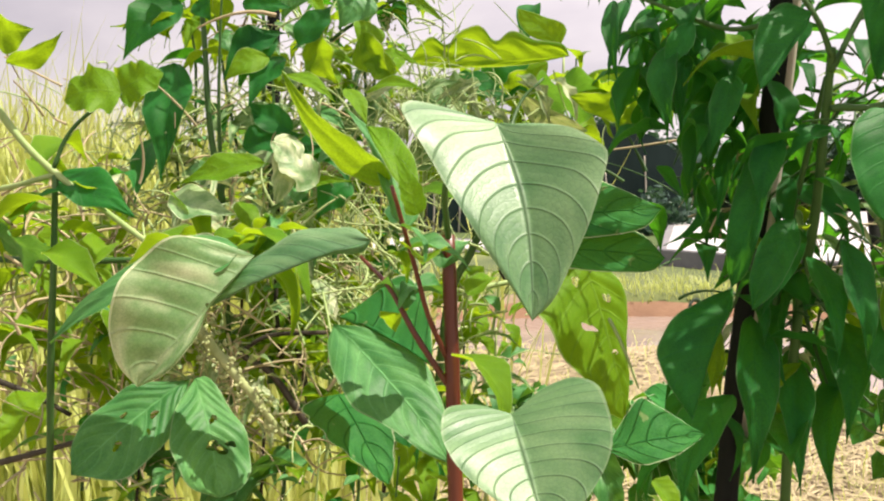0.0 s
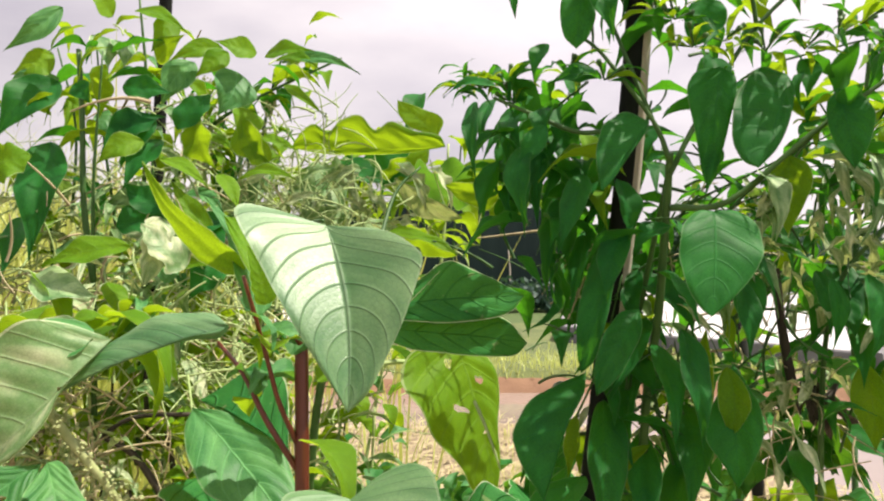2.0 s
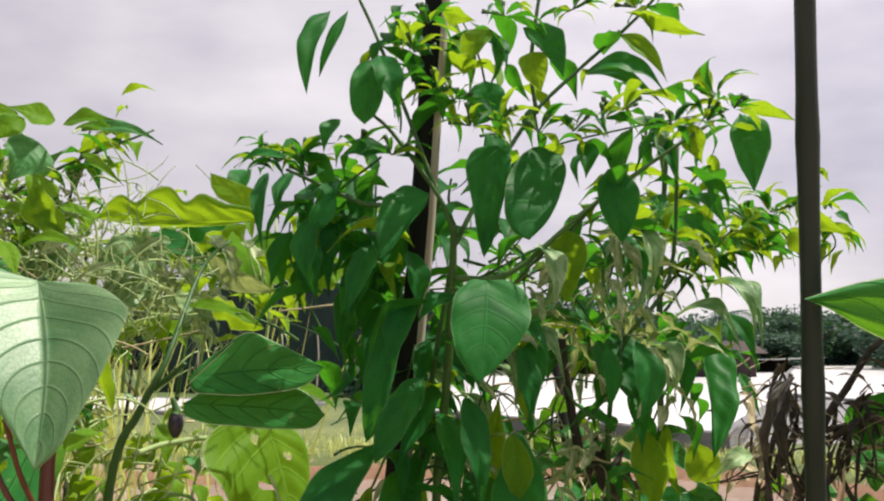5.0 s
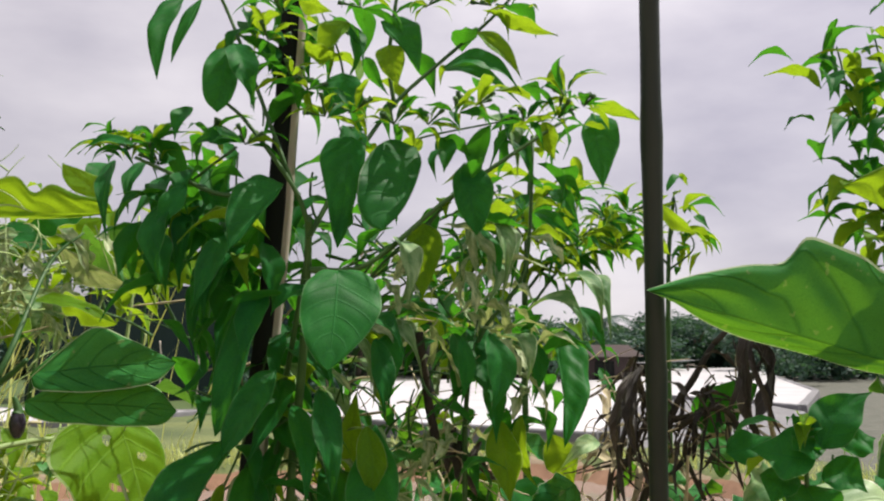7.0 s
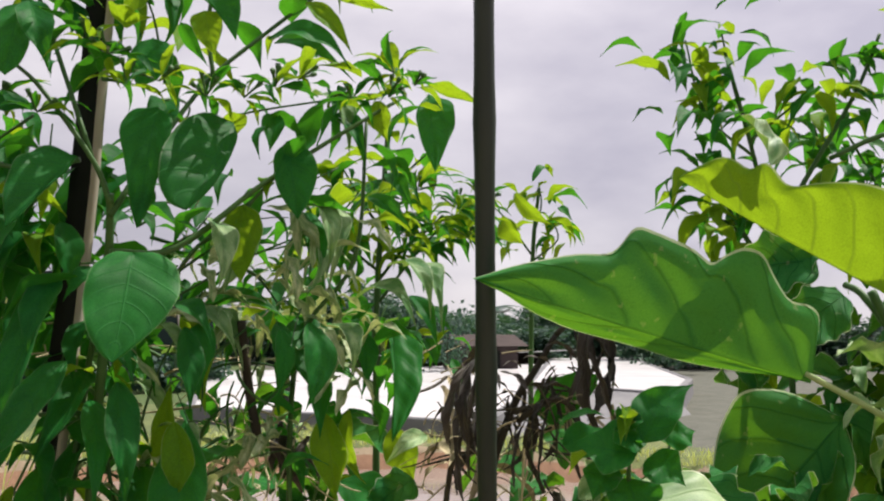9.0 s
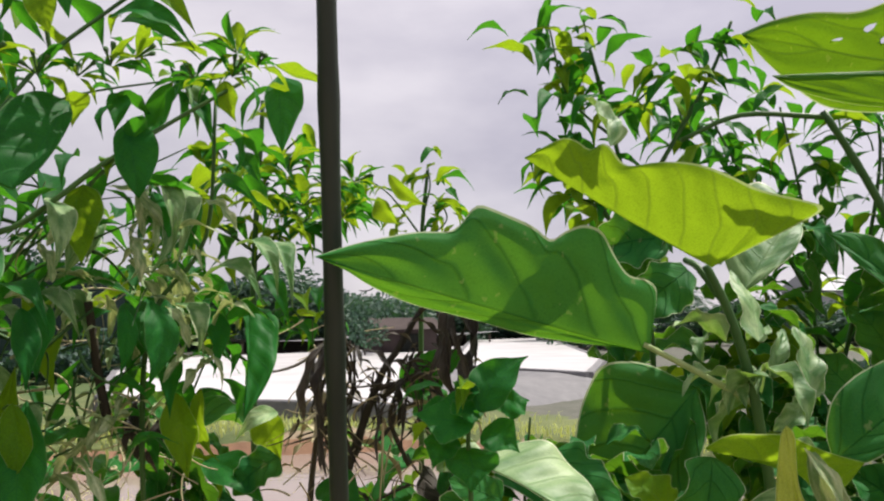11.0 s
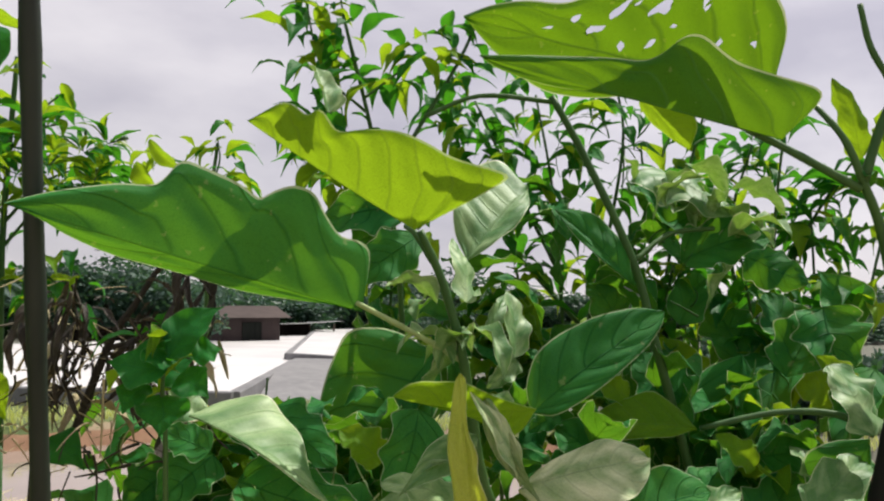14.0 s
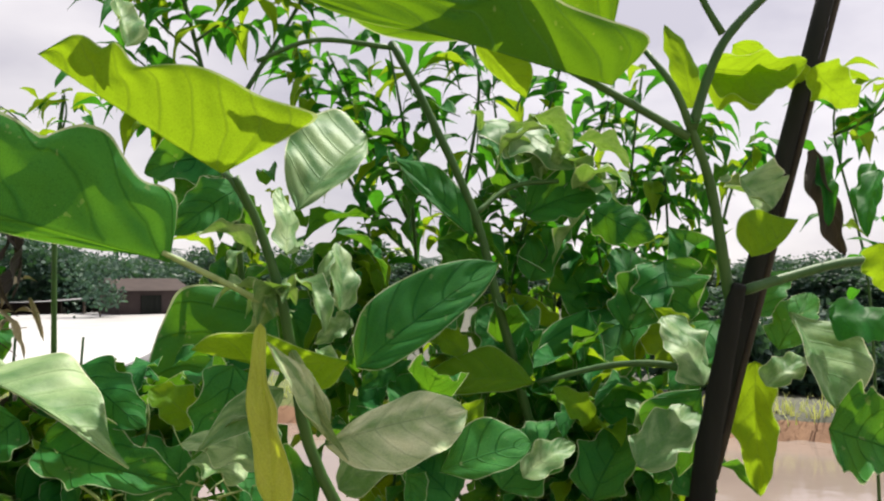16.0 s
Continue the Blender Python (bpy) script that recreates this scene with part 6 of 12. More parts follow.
sprig(pepper, [(0.5596, 0.8708, 1.635), (0.5155, 0.8831, 1.628), (0.4438, 0.8983, 1.659)], 5, 0.035, 200, young=0.12)
sprig(pepper, [(0.5317, 0.8724, 1.685), (0.5494, 0.8827, 1.736), (0.5581, 0.8856, 1.782)], 5, 0.04, 201, young=0.24)
sprig(pepper, [(0.6479, 0.8711, 1.704), (0.6932, 0.8748, 1.75), (0.752, 0.8639, 1.803)], 4, 0.04, 202, young=0.3)
sprig(pepper, [(0.6053, 0.8691, 1.636), (0.6284, 0.869, 1.675), (0.6827, 0.8732, 1.697)], 5, 0.045, 203, young=0.18)
sprig(pepper, [(0.6277, 0.8602, 1.571), (0.689, 0.8593, 1.622), (0.8049, 0.8612, 1.704)], 9, 0.045, 204, young=0.24)
sprig(pepper, [(0.5813, 0.8729, 1.566), (0.58, 0.8929, 1.484), (0.5747, 0.9168, 1.377)], 18, 0.06, 205, young=0.09)
sprig(pepper, [(0.6524, 0.8696, 1.706), (0.6468, 0.8668, 1.744), (0.6501, 0.86, 1.796)], 4, 0.04, 206, young=0.24)
sprig(pepper, [(0.7283, 0.8739, 1.677), (0.7546, 0.8749, 1.699), (0.7831, 0.8658, 1.714)], 6, 0.035, 207, young=0.3)
sprig(pepper, [(0.7269, 0.9253, 1.502), (0.7337, 0.9316, 1.431), (0.7306, 0.9404, 1.361)], 7, 0.07, 208, young=0.12)
sprig(pepper, [(0.7911, 0.9211, 1.575), (0.7829, 0.9315, 1.502), (0.7595, 0.9458, 1.429)], 16, 0.06, 209, young=0.12)
stem(pepper, M_STEM, [(0.7439, 0.9699, 1.253), (0.734, 0.942, 1.431), (0.7414, 0.9204, 1.512), (0.7792, 0.9036, 1.573), (0.7836, 0.8893, 1.689)], 0.0026, 0.0015, "branch")
stake = thing("wooden_stake", (0.57, 1.062, 0), "dark weathered wooden stake with a pale strip as its sunlit side", "stake")
two_tone_stake(stake, (0.4467, 1.139, -0.1), (0.5733, 0.8835, 1.858), 0.0102)
pole = thing("bamboo_pole", (1.008, 1.112, 0), "upright slim grey-brown bamboo pole", "pole")
bamboo(pole, (1.0171, 1.1301, -0.1), (0.8379, 0.7660, 1.874), 0.0084)
short_post = thing("wooden_post", (0.8571, 1.579, 0), "short weathered grey wooden post", "post")
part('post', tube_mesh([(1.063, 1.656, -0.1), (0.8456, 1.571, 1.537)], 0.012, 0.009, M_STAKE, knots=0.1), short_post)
back_pepper = thing("pepper_plant", (0.9317, 1.322, 0), "slender pepper plant with small pale lit leaves", "pepper plant", "pepper plants in the plot")
far_pepper = thing("pepper_plant", (1.382, 1.717, 0), "small-leaved pepper plant behind the bamboo pole", "pepper plant", "pepper plants in the plot")
stem(back_pepper, M_STEM, [(0.9454, 1.361, 1.28), (0.9354, 1.337, 1.517), (0.9357, 1.322, 1.651), (0.9395, 1.304, 1.801)], 0.0048, 0.0032)
stem(back_pepper, M_STEM, [(0.9345, 1.334, 1.548), (0.979, 1.315, 1.612), (1.031, 1.294, 1.675)], 0.0024, 0.0012, "branch")
sprig(back_pepper, [(0.9345, 1.334, 1.548), (0.979, 1.315, 1.612), (1.031, 1.294, 1.675)], 24, 0.06, 240, young=0.35)
stem(back_pepper, M_STEM, [(0.9357, 1.322, 1.651), (0.9078, 1.325, 1.691), (0.8837, 1.326, 1.73)], 0.0024, 0.0012, "branch")
sprig(back_pepper, [(0.9357, 1.322, 1.651), (0.9078, 1.325, 1.691), (0.8837, 1.326, 1.73)], 24, 0.06, 241, young=0.35)
stem(back_pepper, M_STEM, [(0.9351, 1.319, 1.675), (0.9683, 1.304, 1.73), (0.9907, 1.296, 1.754)], 0.0024, 0.0012, "branch")
sprig(back_pepper, [(0.9351, 1.319, 1.675), (0.9683, 1.304, 1.73), (0.9907, 1.296, 1.754)], 24, 0.06, 242, young=0.35)
stem(back_pepper, M_STEM, [(0.9337, 1.33, 1.58), (0.9859, 1.31, 1.643), (1.084, 1.332, 1.681)], 0.0024, 0.0012, "branch")
sprig(back_pepper, [(0.9337, 1.33, 1.58), (0.9859, 1.31, 1.643), (1.084, 1.332, 1.681)], 24, 0.06, 243, young=0.35)
stem(back_pepper, M_STEM, [(0.9358, 1.339, 1.501), (0.9815, 1.325, 1.517), (1.013, 1.32, 1.485)], 0.0024, 0.0012, "branch")
sprig(back_pepper, [(0.9358, 1.339, 1.501), (0.9815, 1.325, 1.517), (1.013, 1.32, 1.485)], 24, 0.06, 244, young=0.35)
stem(back_pepper, M_STEM, [(0.9374, 1.345, 1.438), (0.8823, 1.355, 1.485), (0.8354, 1.363, 1.517)], 0.0024, 0.0012, "branch")
sprig(back_pepper, [(0.9374, 1.345, 1.438), (0.8823, 1.355, 1.485), (0.8354, 1.363, 1.517)], 24, 0.06, 245, young=0.35)
stem(back_pepper, M_STEM, [(0.9333, 1.329, 1.596), (0.8707, 1.341, 1.635), (0.7865, 1.364, 1.62)], 0.0024, 0.0012, "branch")
sprig(back_pepper, [(0.9333, 1.329, 1.596), (0.8707, 1.341, 1.635), (0.7865, 1.364, 1.62)], 24, 0.06, 246, young=0.35)
stem(back_pepper, M_STEM, [(0.9133, 1.347, 1.477), (0.8192, 1.364, 1.549), (0.756, 1.373, 1.612)], 0.0024, 0.0012, "branch")
sprig(back_pepper, [(0.9133, 1.347, 1.477), (0.8192, 1.364, 1.549), (0.756, 1.373, 1.612)], 24, 0.06, 247, young=0.35)
stem(far_pepper, M_STEM, [(1.396, 1.774, 1.19), (1.379, 1.728, 1.632), (1.385, 1.708, 1.798)], 0.0056, 0.0033)
stem(far_pepper, M_STEM, [(1.378, 1.725, 1.665), (1.317, 1.732, 1.743), (1.273, 1.74, 1.776)], 0.0022, 0.0011, "branch")
sprig(far_pepper, [(1.378, 1.725, 1.665), (1.317, 1.732, 1.743), (1.273, 1.74, 1.776)], 16, 0.06, 260, young=0.6)
stem(far_pepper, M_STEM, [(1.382, 1.717, 1.721), (1.391, 1.71, 1.765), (1.385, 1.707, 1.804)], 0.0022, 0.0011, "branch")
sprig(far_pepper, [(1.382, 1.717, 1.721), (1.391, 1.71, 1.765), (1.385, 1.707, 1.804)], 16, 0.06, 261, young=0.6)
stem(far_pepper, M_STEM, [(1.378, 1.726, 1.654), (1.426, 1.708, 1.698), (1.408, 1.708, 1.743)], 0.0022, 0.0011, "branch")
sprig(far_pepper, [(1.378, 1.726, 1.654), (1.426, 1.708, 1.698), (1.408, 1.708, 1.743)], 16, 0.06, 262, young=0.6)
wilted = thing("wilted_plant", (0.9566, 0.981, 0), "dead brown plant with curled hanging leaves", "dead plant")
stem(wilted, M_STEMDRY, [(0.9192, 1.077, 1.093), (0.9233, 1.048, 1.341), (0.9355, 1.026, 1.418), (0.9405, 0.9962, 1.485)], 0.0036, 0.0023)
stem(wilted, M_STEMDRY, [(0.9488, 1.046, 1.303), (0.9865, 1.022, 1.429), (1.009, 1.011, 1.471), (1.028, 1.002, 1.507)], 0.0048, 0.0030)
stem(wilted, M_STEMDRY, [(0.9926, 1.022, 1.417), (1.016, 0.992, 1.44), (1.039, 0.987, 1.431), (1.058, 0.9875, 1.384), (1.062, 0.9912, 1.343)], 0.0036, 0.0024, "branch")
stem(wilted, M_STEMDRY, [(0.9866, 1.022, 1.426), (1.01, 1.016, 1.429), (1.002, 1.022, 1.393), (1.024, 1.022, 1.341)], 0.0030, 0.0024, "branch")
stem(wilted, M_STEMDRY, [(1.028, 1.002, 1.507), (1.06, 0.9904, 1.537), (1.078, 0.9884, 1.513)], 0.0030, 0.0024, "branch")
leaf(wilted, "ribbon", M_WILT, (1.058, 0.9779, 1.531), (1.065, 0.9766, 1.402), 0.0076, 0.0076, (-0.8057, -0.5912, -0.0354), 0.16, 0.9, ripple=2.4)
leaf(wilted, "ribbon", M_WILT, (1.082, 1.001, 1.527), (1.053, 0.9798, 1.419), 0.0077, 0.0077, (-0.9565, -0.0953, 0.2759), -0.2, 0.9, ripple=2.5)
leaf(wilted, "ribbon", M_WILT, (1.057, 0.9831, 1.513), (1.082, 0.9675, 1.414), 0.0035, 0.0035, (-0.7919, -0.6015, -0.1055), 0.16, 0.9, ripple=2.4)
leaf(wilted, "ribbon", M_WILT, (1.068, 0.9877, 1.508), (1.084, 0.9897, 1.43), 0.0035, 0.0035, (-0.9744, -0.1127, -0.1947), -0.2, 0.9, ripple=2.5)
leaf(wilted, "ribbon", M_WILT, (1.07, 0.9821, 1.519), (1.043, 0.9726, 1.432), 0.0028, 0.0028, (-0.7496, -0.5918, 0.2965), 0.16, 0.9, ripple=2.4)
leaf(wilted, "ribbon", M_WILT, (1.081, 0.9864, 1.514), (1.044, 0.9952, 1.448), 0.0028, 0.0028, (-0.8683, -0.174, 0.4645), -0.2, 0.9, ripple=2.5)
leaf(wilted, "ribbon", M_WILT, (0.9435, 1.026, 1.478), (0.9375, 0.9997, 1.386), 0.0028, 0.0028, (-0.7241, -0.6497, 0.2315), 0.16, 0.9, ripple=2.4)
leaf(wilted, "ribbon", M_WILT, (0.9528, 1.028, 1.473), (0.9364, 1.025, 1.401), 0.0028, 0.0028, (-0.947, -0.2266, 0.2275), -0.2, 0.9, ripple=2.5)
leaf(wilted, "ribbon", M_WILT, (0.9451, 1.009, 1.481), (0.9367, 1.018, 1.361), 0.0024, 0.0024, (-0.7353, -0.6778, -0.0003), 0.16, 0.9, ripple=2.4)
leaf(wilted, "ribbon", M_WILT, (0.9651, 1.033, 1.475), (0.925, 1.022, 1.378), 0.0024, 0.0024, (-0.8915, -0.2279, 0.3916), -0.2, 0.9, ripple=2.5)
leaf(wilted, "ribbon", M_WILT, (0.9509, 1.016, 1.454), (0.9236, 1.019, 1.345), 0.0028, 0.0028, (-0.7156, -0.6801, 0.1594), 0.16, 0.9, ripple=2.4)
leaf(wilted, "ribbon", M_WILT, (0.961, 1.02, 1.449), (0.921, 1.042, 1.359), 0.0028, 0.0028, (-0.9092, -0.2273, 0.3489), -0.2, 0.9, ripple=2.5)
leaf(wilted, "ribbon", M_WILT, (0.9475, 1.022, 1.442), (0.9669, 1.004, 1.339), 0.0025, 0.0025, (-0.7247, -0.689, -0.0099), 0.16, 0.9, ripple=2.4)
leaf(wilted, "ribbon", M_WILT, (0.9573, 1.026, 1.437), (0.9659, 1.028, 1.353), 0.0025, 0.0025, (-0.9683, -0.2278, -0.1025), -0.2, 0.9, ripple=2.5)
leaf(wilted, "ribbon", M_WILT, (0.997, 1.012, 1.418), (0.9783, 1, 1.351), 0.0021, 0.0021, (-0.7166, -0.6275, 0.3045), 0.16, 0.9, ripple=2.4)
leaf(wilted, "ribbon", M_WILT, (1.008, 1.017, 1.413), (0.9768, 1.022, 1.365), 0.0021, 0.0021, (-0.831, -0.205, 0.517), -0.2, 0.9, ripple=2.5)
leaf(wilted, "ribbon", M_WILT, (1.016, 0.9923, 1.437), (1.01, 1.004, 1.349), 0.0021, 0.0021, (-0.7891, -0.6137, -0.0247), 0.16, 0.9, ripple=2.4)
leaf(wilted, "ribbon", M_WILT, (1.036, 1.012, 1.43), (1, 1.012, 1.365), 0.0021, 0.0021, (-0.8623, -0.1704, 0.4768), -0.2, 0.9, ripple=2.5)
leaf(wilted, "ribbon", M_WILT, (1.036, 0.9917, 1.428), (1.051, 0.9892, 1.355), 0.0021, 0.0021, (-0.7614, -0.6332, -0.139), 0.16, 0.9, ripple=2.4)
leaf(wilted, "ribbon", M_WILT, (1.054, 1.009, 1.421), (1.043, 0.999, 1.371), 0.0021, 0.0021, (-0.9646, -0.1103, 0.2397), -0.2, 0.9, ripple=2.5)
leaf(wilted, "ribbon", M_WILT, (0.9981, 0.9956, 1.428), (1.034, 0.9881, 1.454), 0.0014, 0.0014, (-0.149, -0.9858, -0.0778), 0.16, 0.9, ripple=2.4)
leaf(wilted, "ribbon", M_WILT, (1.014, 1.01, 1.422), (1.028, 1.001, 1.472), 0.0014, 0.0014, (0.2737, -0.9319, -0.2381), -0.2, 0.9, ripple=2.5)
leaf(wilted, "ribbon", M_WILT, (0.9314, 1.029, 1.454), (0.9258, 1.01, 1.34), 0.0028, 0.0028, (-0.7145, -0.6841, 0.1468), 0.16, 0.9, ripple=2.4)
leaf(wilted, "ribbon", M_WILT, (0.9404, 1.032, 1.449), (0.9244, 1.036, 1.353), 0.0028, 0.0028, (-0.9605, -0.2345, 0.1501), -0.2, 0.9, ripple=2.5)
leaf(wilted, "ribbon", M_WILT, (1.041, 0.984, 1.513), (1.06, 0.9695, 1.478), 0.0021, 0.0021, (-0.7668, -0.6212, -0.1616), 0.16, 0.9, ripple=2.4)
leaf(wilted, "ribbon", M_WILT, (1.054, 0.9914, 1.508), (1.059, 0.9889, 1.495), 0.0021, 0.0021, (-0.9269, -0.1605, -0.3391), -0.2, 0.9, ripple=2.5)
sprig(wilted, [(0.9233, 1.048, 1.341), (0.9452, 1.005, 1.485), (0.9868, 1.023, 1.417), (1.054, 0.9737, 1.513)], 40, 0.04, 301, 'ribbon', M_WILT, droop=1.5)
basil = thing("leafy_herb", (0.9549, 0.7535, 0), "small fresh green herb with rounded leaves", "plant")
stem(basil, M_STEM, [(0.9795, 0.8047, 1.053), (0.9606, 0.7656, 1.348), (0.9526, 0.7541, 1.399), (0.9531, 0.75, 1.44)], 0.0024, 0.0014)
leaf(basil, "pepper", M_PEPPER, (0.951, 0.7398, 1.419), (0.9123, 0.7664, 1.426), 0.0208, 0.0208, (-0.3777, -0.7033, 0.6023), 0.08, 0.22, ripple=1.8)
leaf(basil, "pepper", M_PEPPER, (0.9461, 0.7346, 1.42), (0.9408, 0.7556, 1.441), 0.0166, 0.0166, (0.0775, -0.6959, 0.714), 0.08, 0.22, ripple=1.8)
leaf(basil, "pepper", M_PEPPER, (0.9484, 0.7291, 1.429), (0.9916, 0.7248, 1.47), 0.0184, 0.0184, (-0.5712, -0.6225, 0.5351), 0.08, 0.22, ripple=1.8)
leaf(basil, "pepper", M_PEPPER, (0.9668, 0.7262, 1.428), (0.9894, 0.7208, 1.436), 0.0166, 0.0166, (-0.394, -0.5725, 0.719), 0.08, 0.22, ripple=1.8)
leaf(basil, "pepper", M_PEPPER, (0.9513, 0.7566, 1.399), (0.9448, 0.7366, 1.367), 0.0202, 0.0202, (-0.3728, -0.7541, 0.5406), 0.08, 0.22, ripple=1.8)
leaf(basil, "pepper", M_PEPPER, (0.9417, 0.741, 1.437), (0.9539, 0.741, 1.454), 0.0111, 0.0111, (-0.7264, -0.4584, 0.5121), 0.08, 0.22, ripple=1.8)
leaf(basil, "pepper", M_PEPPER, (0.9605, 0.7442, 1.413), (0.978, 0.7187, 1.397), 0.0158, 0.0158, (-0.4464, -0.6791, 0.5827), 0.08, 0.22, ripple=1.8)
leaf(basil, "pepper", M_PEPPER, (0.9415, 0.7569, 1.409), (0.9212, 0.7545, 1.384), 0.0147, 0.0147, (-0.592, -0.5975, 0.5409), 0.08, 0.22, ripple=1.8)
sprig(basil, [(0.9592, 0.7628, 1.389), (0.952, 0.7528, 1.418), (0.95, 0.7519, 1.44)], 14, 0.035, 310, young=0.4, droop=-0.2)
eggplant = thing("eggplant_plant", (1.613, 0.4995, 0), "eggplant bush with large lobed leaves full of holes", "eggplant", "eggplant bushes")
stem(eggplant, M_STEM, [(1.425, 0.6986, 1.018), (1.302, 0.7516, 1.256), (1.271, 0.7542, 1.371), (1.254, 0.7503, 1.433), (1.23, 0.7511, 1.5), (1.206, 0.7542, 1.546)], 0.0064, 0.0038)
stem(eggplant, M_STEMPALE, [(1.267, 0.7541, 1.413), (1.22, 0.764, 1.439), (1.158, 0.772, 1.469)], 0.0034, 0.0027, "petiole")
broad_leaf(eggplant, M_EGG, (1.152, 0.7741, 1.466), (0.8352, 0.7777, 1.548), (-0.06621, -0.9747, -0.2137), [(0.10, 0.004), (0.21, 0.024), (0.39, 0.044), (0.56, 0.041), (0.72, 0.049), (0.84, 0.033), (0.92, 0.009)], [(0.01, 0.080), (0.04, 0.183), (0.09, 0.197), (0.15, 0.185), (0.22, 0.237), (0.27, 0.283), (0.34, 0.281), (0.40, 0.240), (0.42, 0.207), (0.49, 0.233), (0.58, 0.239), (0.65, 0.243), (0.67, 0.183), (0.69, 0.153), (0.78, 0.130), (0.91, 0.063)], sweep=0.0, fold=(-0.6, 0.0), bend=0.03, ripple=0.4, quilt=0.009, label="broad lobed leaf folded along its midrib")
broad_leaf(eggplant, M_YOUNG_LIT, (1.165, 0.7039, 1.541), (1.05, 0.8183, 1.647), (-0.7866, -0.5699, -0.2377), [(0.11, 0.004), (0.30, 0.004), (0.45, 0.004), (0.70, 0.004), (0.86, 0.004)], [(-0.08, 0.131), (-0.17, 0.280), (-0.26, 0.440), (-0.26, 0.471), (-0.01, 0.396), (0.14, 0.397), (0.30, 0.367), (0.44, 0.292), (0.55, 0.199), (0.65, 0.253), (0.70, 0.251), (0.72, 0.185), (0.82, 0.203), (0.88, 0.173), (0.94, 0.087)], sweep=0.0, fold=0.06, bend=0.02, ripple=0.3, quilt=0.02, label="thin yellow-green lobed leaf")
leaf(eggplant, "eggplant", M_PALE, (1.106, 0.7622, 1.652), (1.103, 0.7958, 1.704), 0.0206, 0.0206, (0.2998, -0.7906, 0.5339), 0.08, 0.6)
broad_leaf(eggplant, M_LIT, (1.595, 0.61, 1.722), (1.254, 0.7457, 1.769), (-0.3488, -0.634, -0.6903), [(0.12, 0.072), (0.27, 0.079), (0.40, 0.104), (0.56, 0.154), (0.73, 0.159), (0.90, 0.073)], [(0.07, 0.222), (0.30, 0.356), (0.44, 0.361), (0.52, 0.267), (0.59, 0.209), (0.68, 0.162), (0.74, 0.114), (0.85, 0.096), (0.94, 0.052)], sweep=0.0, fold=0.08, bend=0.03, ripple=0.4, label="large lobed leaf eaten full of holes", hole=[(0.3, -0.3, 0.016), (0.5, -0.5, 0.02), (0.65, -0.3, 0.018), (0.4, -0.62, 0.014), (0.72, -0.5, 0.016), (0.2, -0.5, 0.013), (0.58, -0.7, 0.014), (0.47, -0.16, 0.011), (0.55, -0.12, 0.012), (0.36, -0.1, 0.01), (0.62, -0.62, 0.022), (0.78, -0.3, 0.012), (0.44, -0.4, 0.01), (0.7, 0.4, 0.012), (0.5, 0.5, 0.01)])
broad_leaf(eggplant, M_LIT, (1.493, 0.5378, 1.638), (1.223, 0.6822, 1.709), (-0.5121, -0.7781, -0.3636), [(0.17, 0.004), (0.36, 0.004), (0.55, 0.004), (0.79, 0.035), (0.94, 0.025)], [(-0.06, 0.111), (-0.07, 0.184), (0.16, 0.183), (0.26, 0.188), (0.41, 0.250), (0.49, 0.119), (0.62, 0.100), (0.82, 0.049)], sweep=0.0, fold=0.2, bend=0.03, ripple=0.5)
stem(eggplant, M_STEM, [(1.627, 0.4857, 1.406), (1.618, 0.4896, 1.451), (1.592, 0.4903, 1.542), (1.565, 0.4947, 1.597), (1.548, 0.5048, 1.641), (1.542, 0.5317, 1.679)], 0.0069, 0.0029)
stem(eggplant, M_STEM, [(1.565, 0.4947, 1.597), (1.578, 0.4799, 1.658), (1.594, 0.4644, 1.697), (1.632, 0.4311, 1.748)], 0.0050, 0.0039, "branch")
stem(eggplant, M_STEM, [(1.563, 0.4967, 1.59), (1.504, 0.5398, 1.63), (1.443, 0.5846, 1.669)], 0.0045, 0.0034, "petiole")
stem(eggplant, M_STEM, [(1.586, 0.4715, 1.692), (1.566, 0.4836, 1.731), (1.556, 0.4885, 1.775)], 0.0039, 0.0028, "branch")
stem(eggplant, M_STEM, [(1.651, 0.5362, 1.336), (1.647, 0.5762, 1.354), (1.61, 0.6303, 1.353), (1.546, 0.6821, 1.335)], 0.0042, 0.0032, "petiole")
broad_leaf(eggplant, M_EGG, (1.319, 0.717, 1.364), (1.46, 0.6595, 1.468), (-0.5986, -0.6706, 0.4381), [(0.07, 0.137), (0.22, 0.239), (0.43, 0.253), (0.66, 0.197), (0.89, 0.114)], [(0.09, 0.113), (0.30, 0.139), (0.54, 0.139), (0.77, 0.113), (0.92, 0.061)], sweep=0.0, fold=0.15, bend=0.04, ripple=0.4)
broad_leaf(eggplant, M_YOUNG_LIT, (1.238, 0.6203, 1.381), (1.124, 0.6753, 1.394), (-0.4003, -0.6894, -0.6037), [(0.06, 0.208), (0.27, 0.217), (0.41, 0.077), (0.64, 0.021), (0.84, 0.004)], [(0.20, 0.085), (0.42, 0.188), (0.63, 0.250), (0.82, 0.219), (0.93, 0.131)], sweep=0.0, fold=0.1, ripple=0.5)
# cream blade in place of sunlight that doesn't reach this leaf
broad_leaf(eggplant, M_CREAM, (1.21, 0.6132, 1.316), (1.322, 0.5645, 1.338), (-0.4046, -0.64, 0.6532), [(0.18, 0.102), (0.44, 0.168), (0.75, 0.201), (0.94, 0.130)], [(0.14, 0.294), (0.42, 0.371), (0.73, 0.290), (0.91, 0.152)], sweep=0.0, fold=0.15)
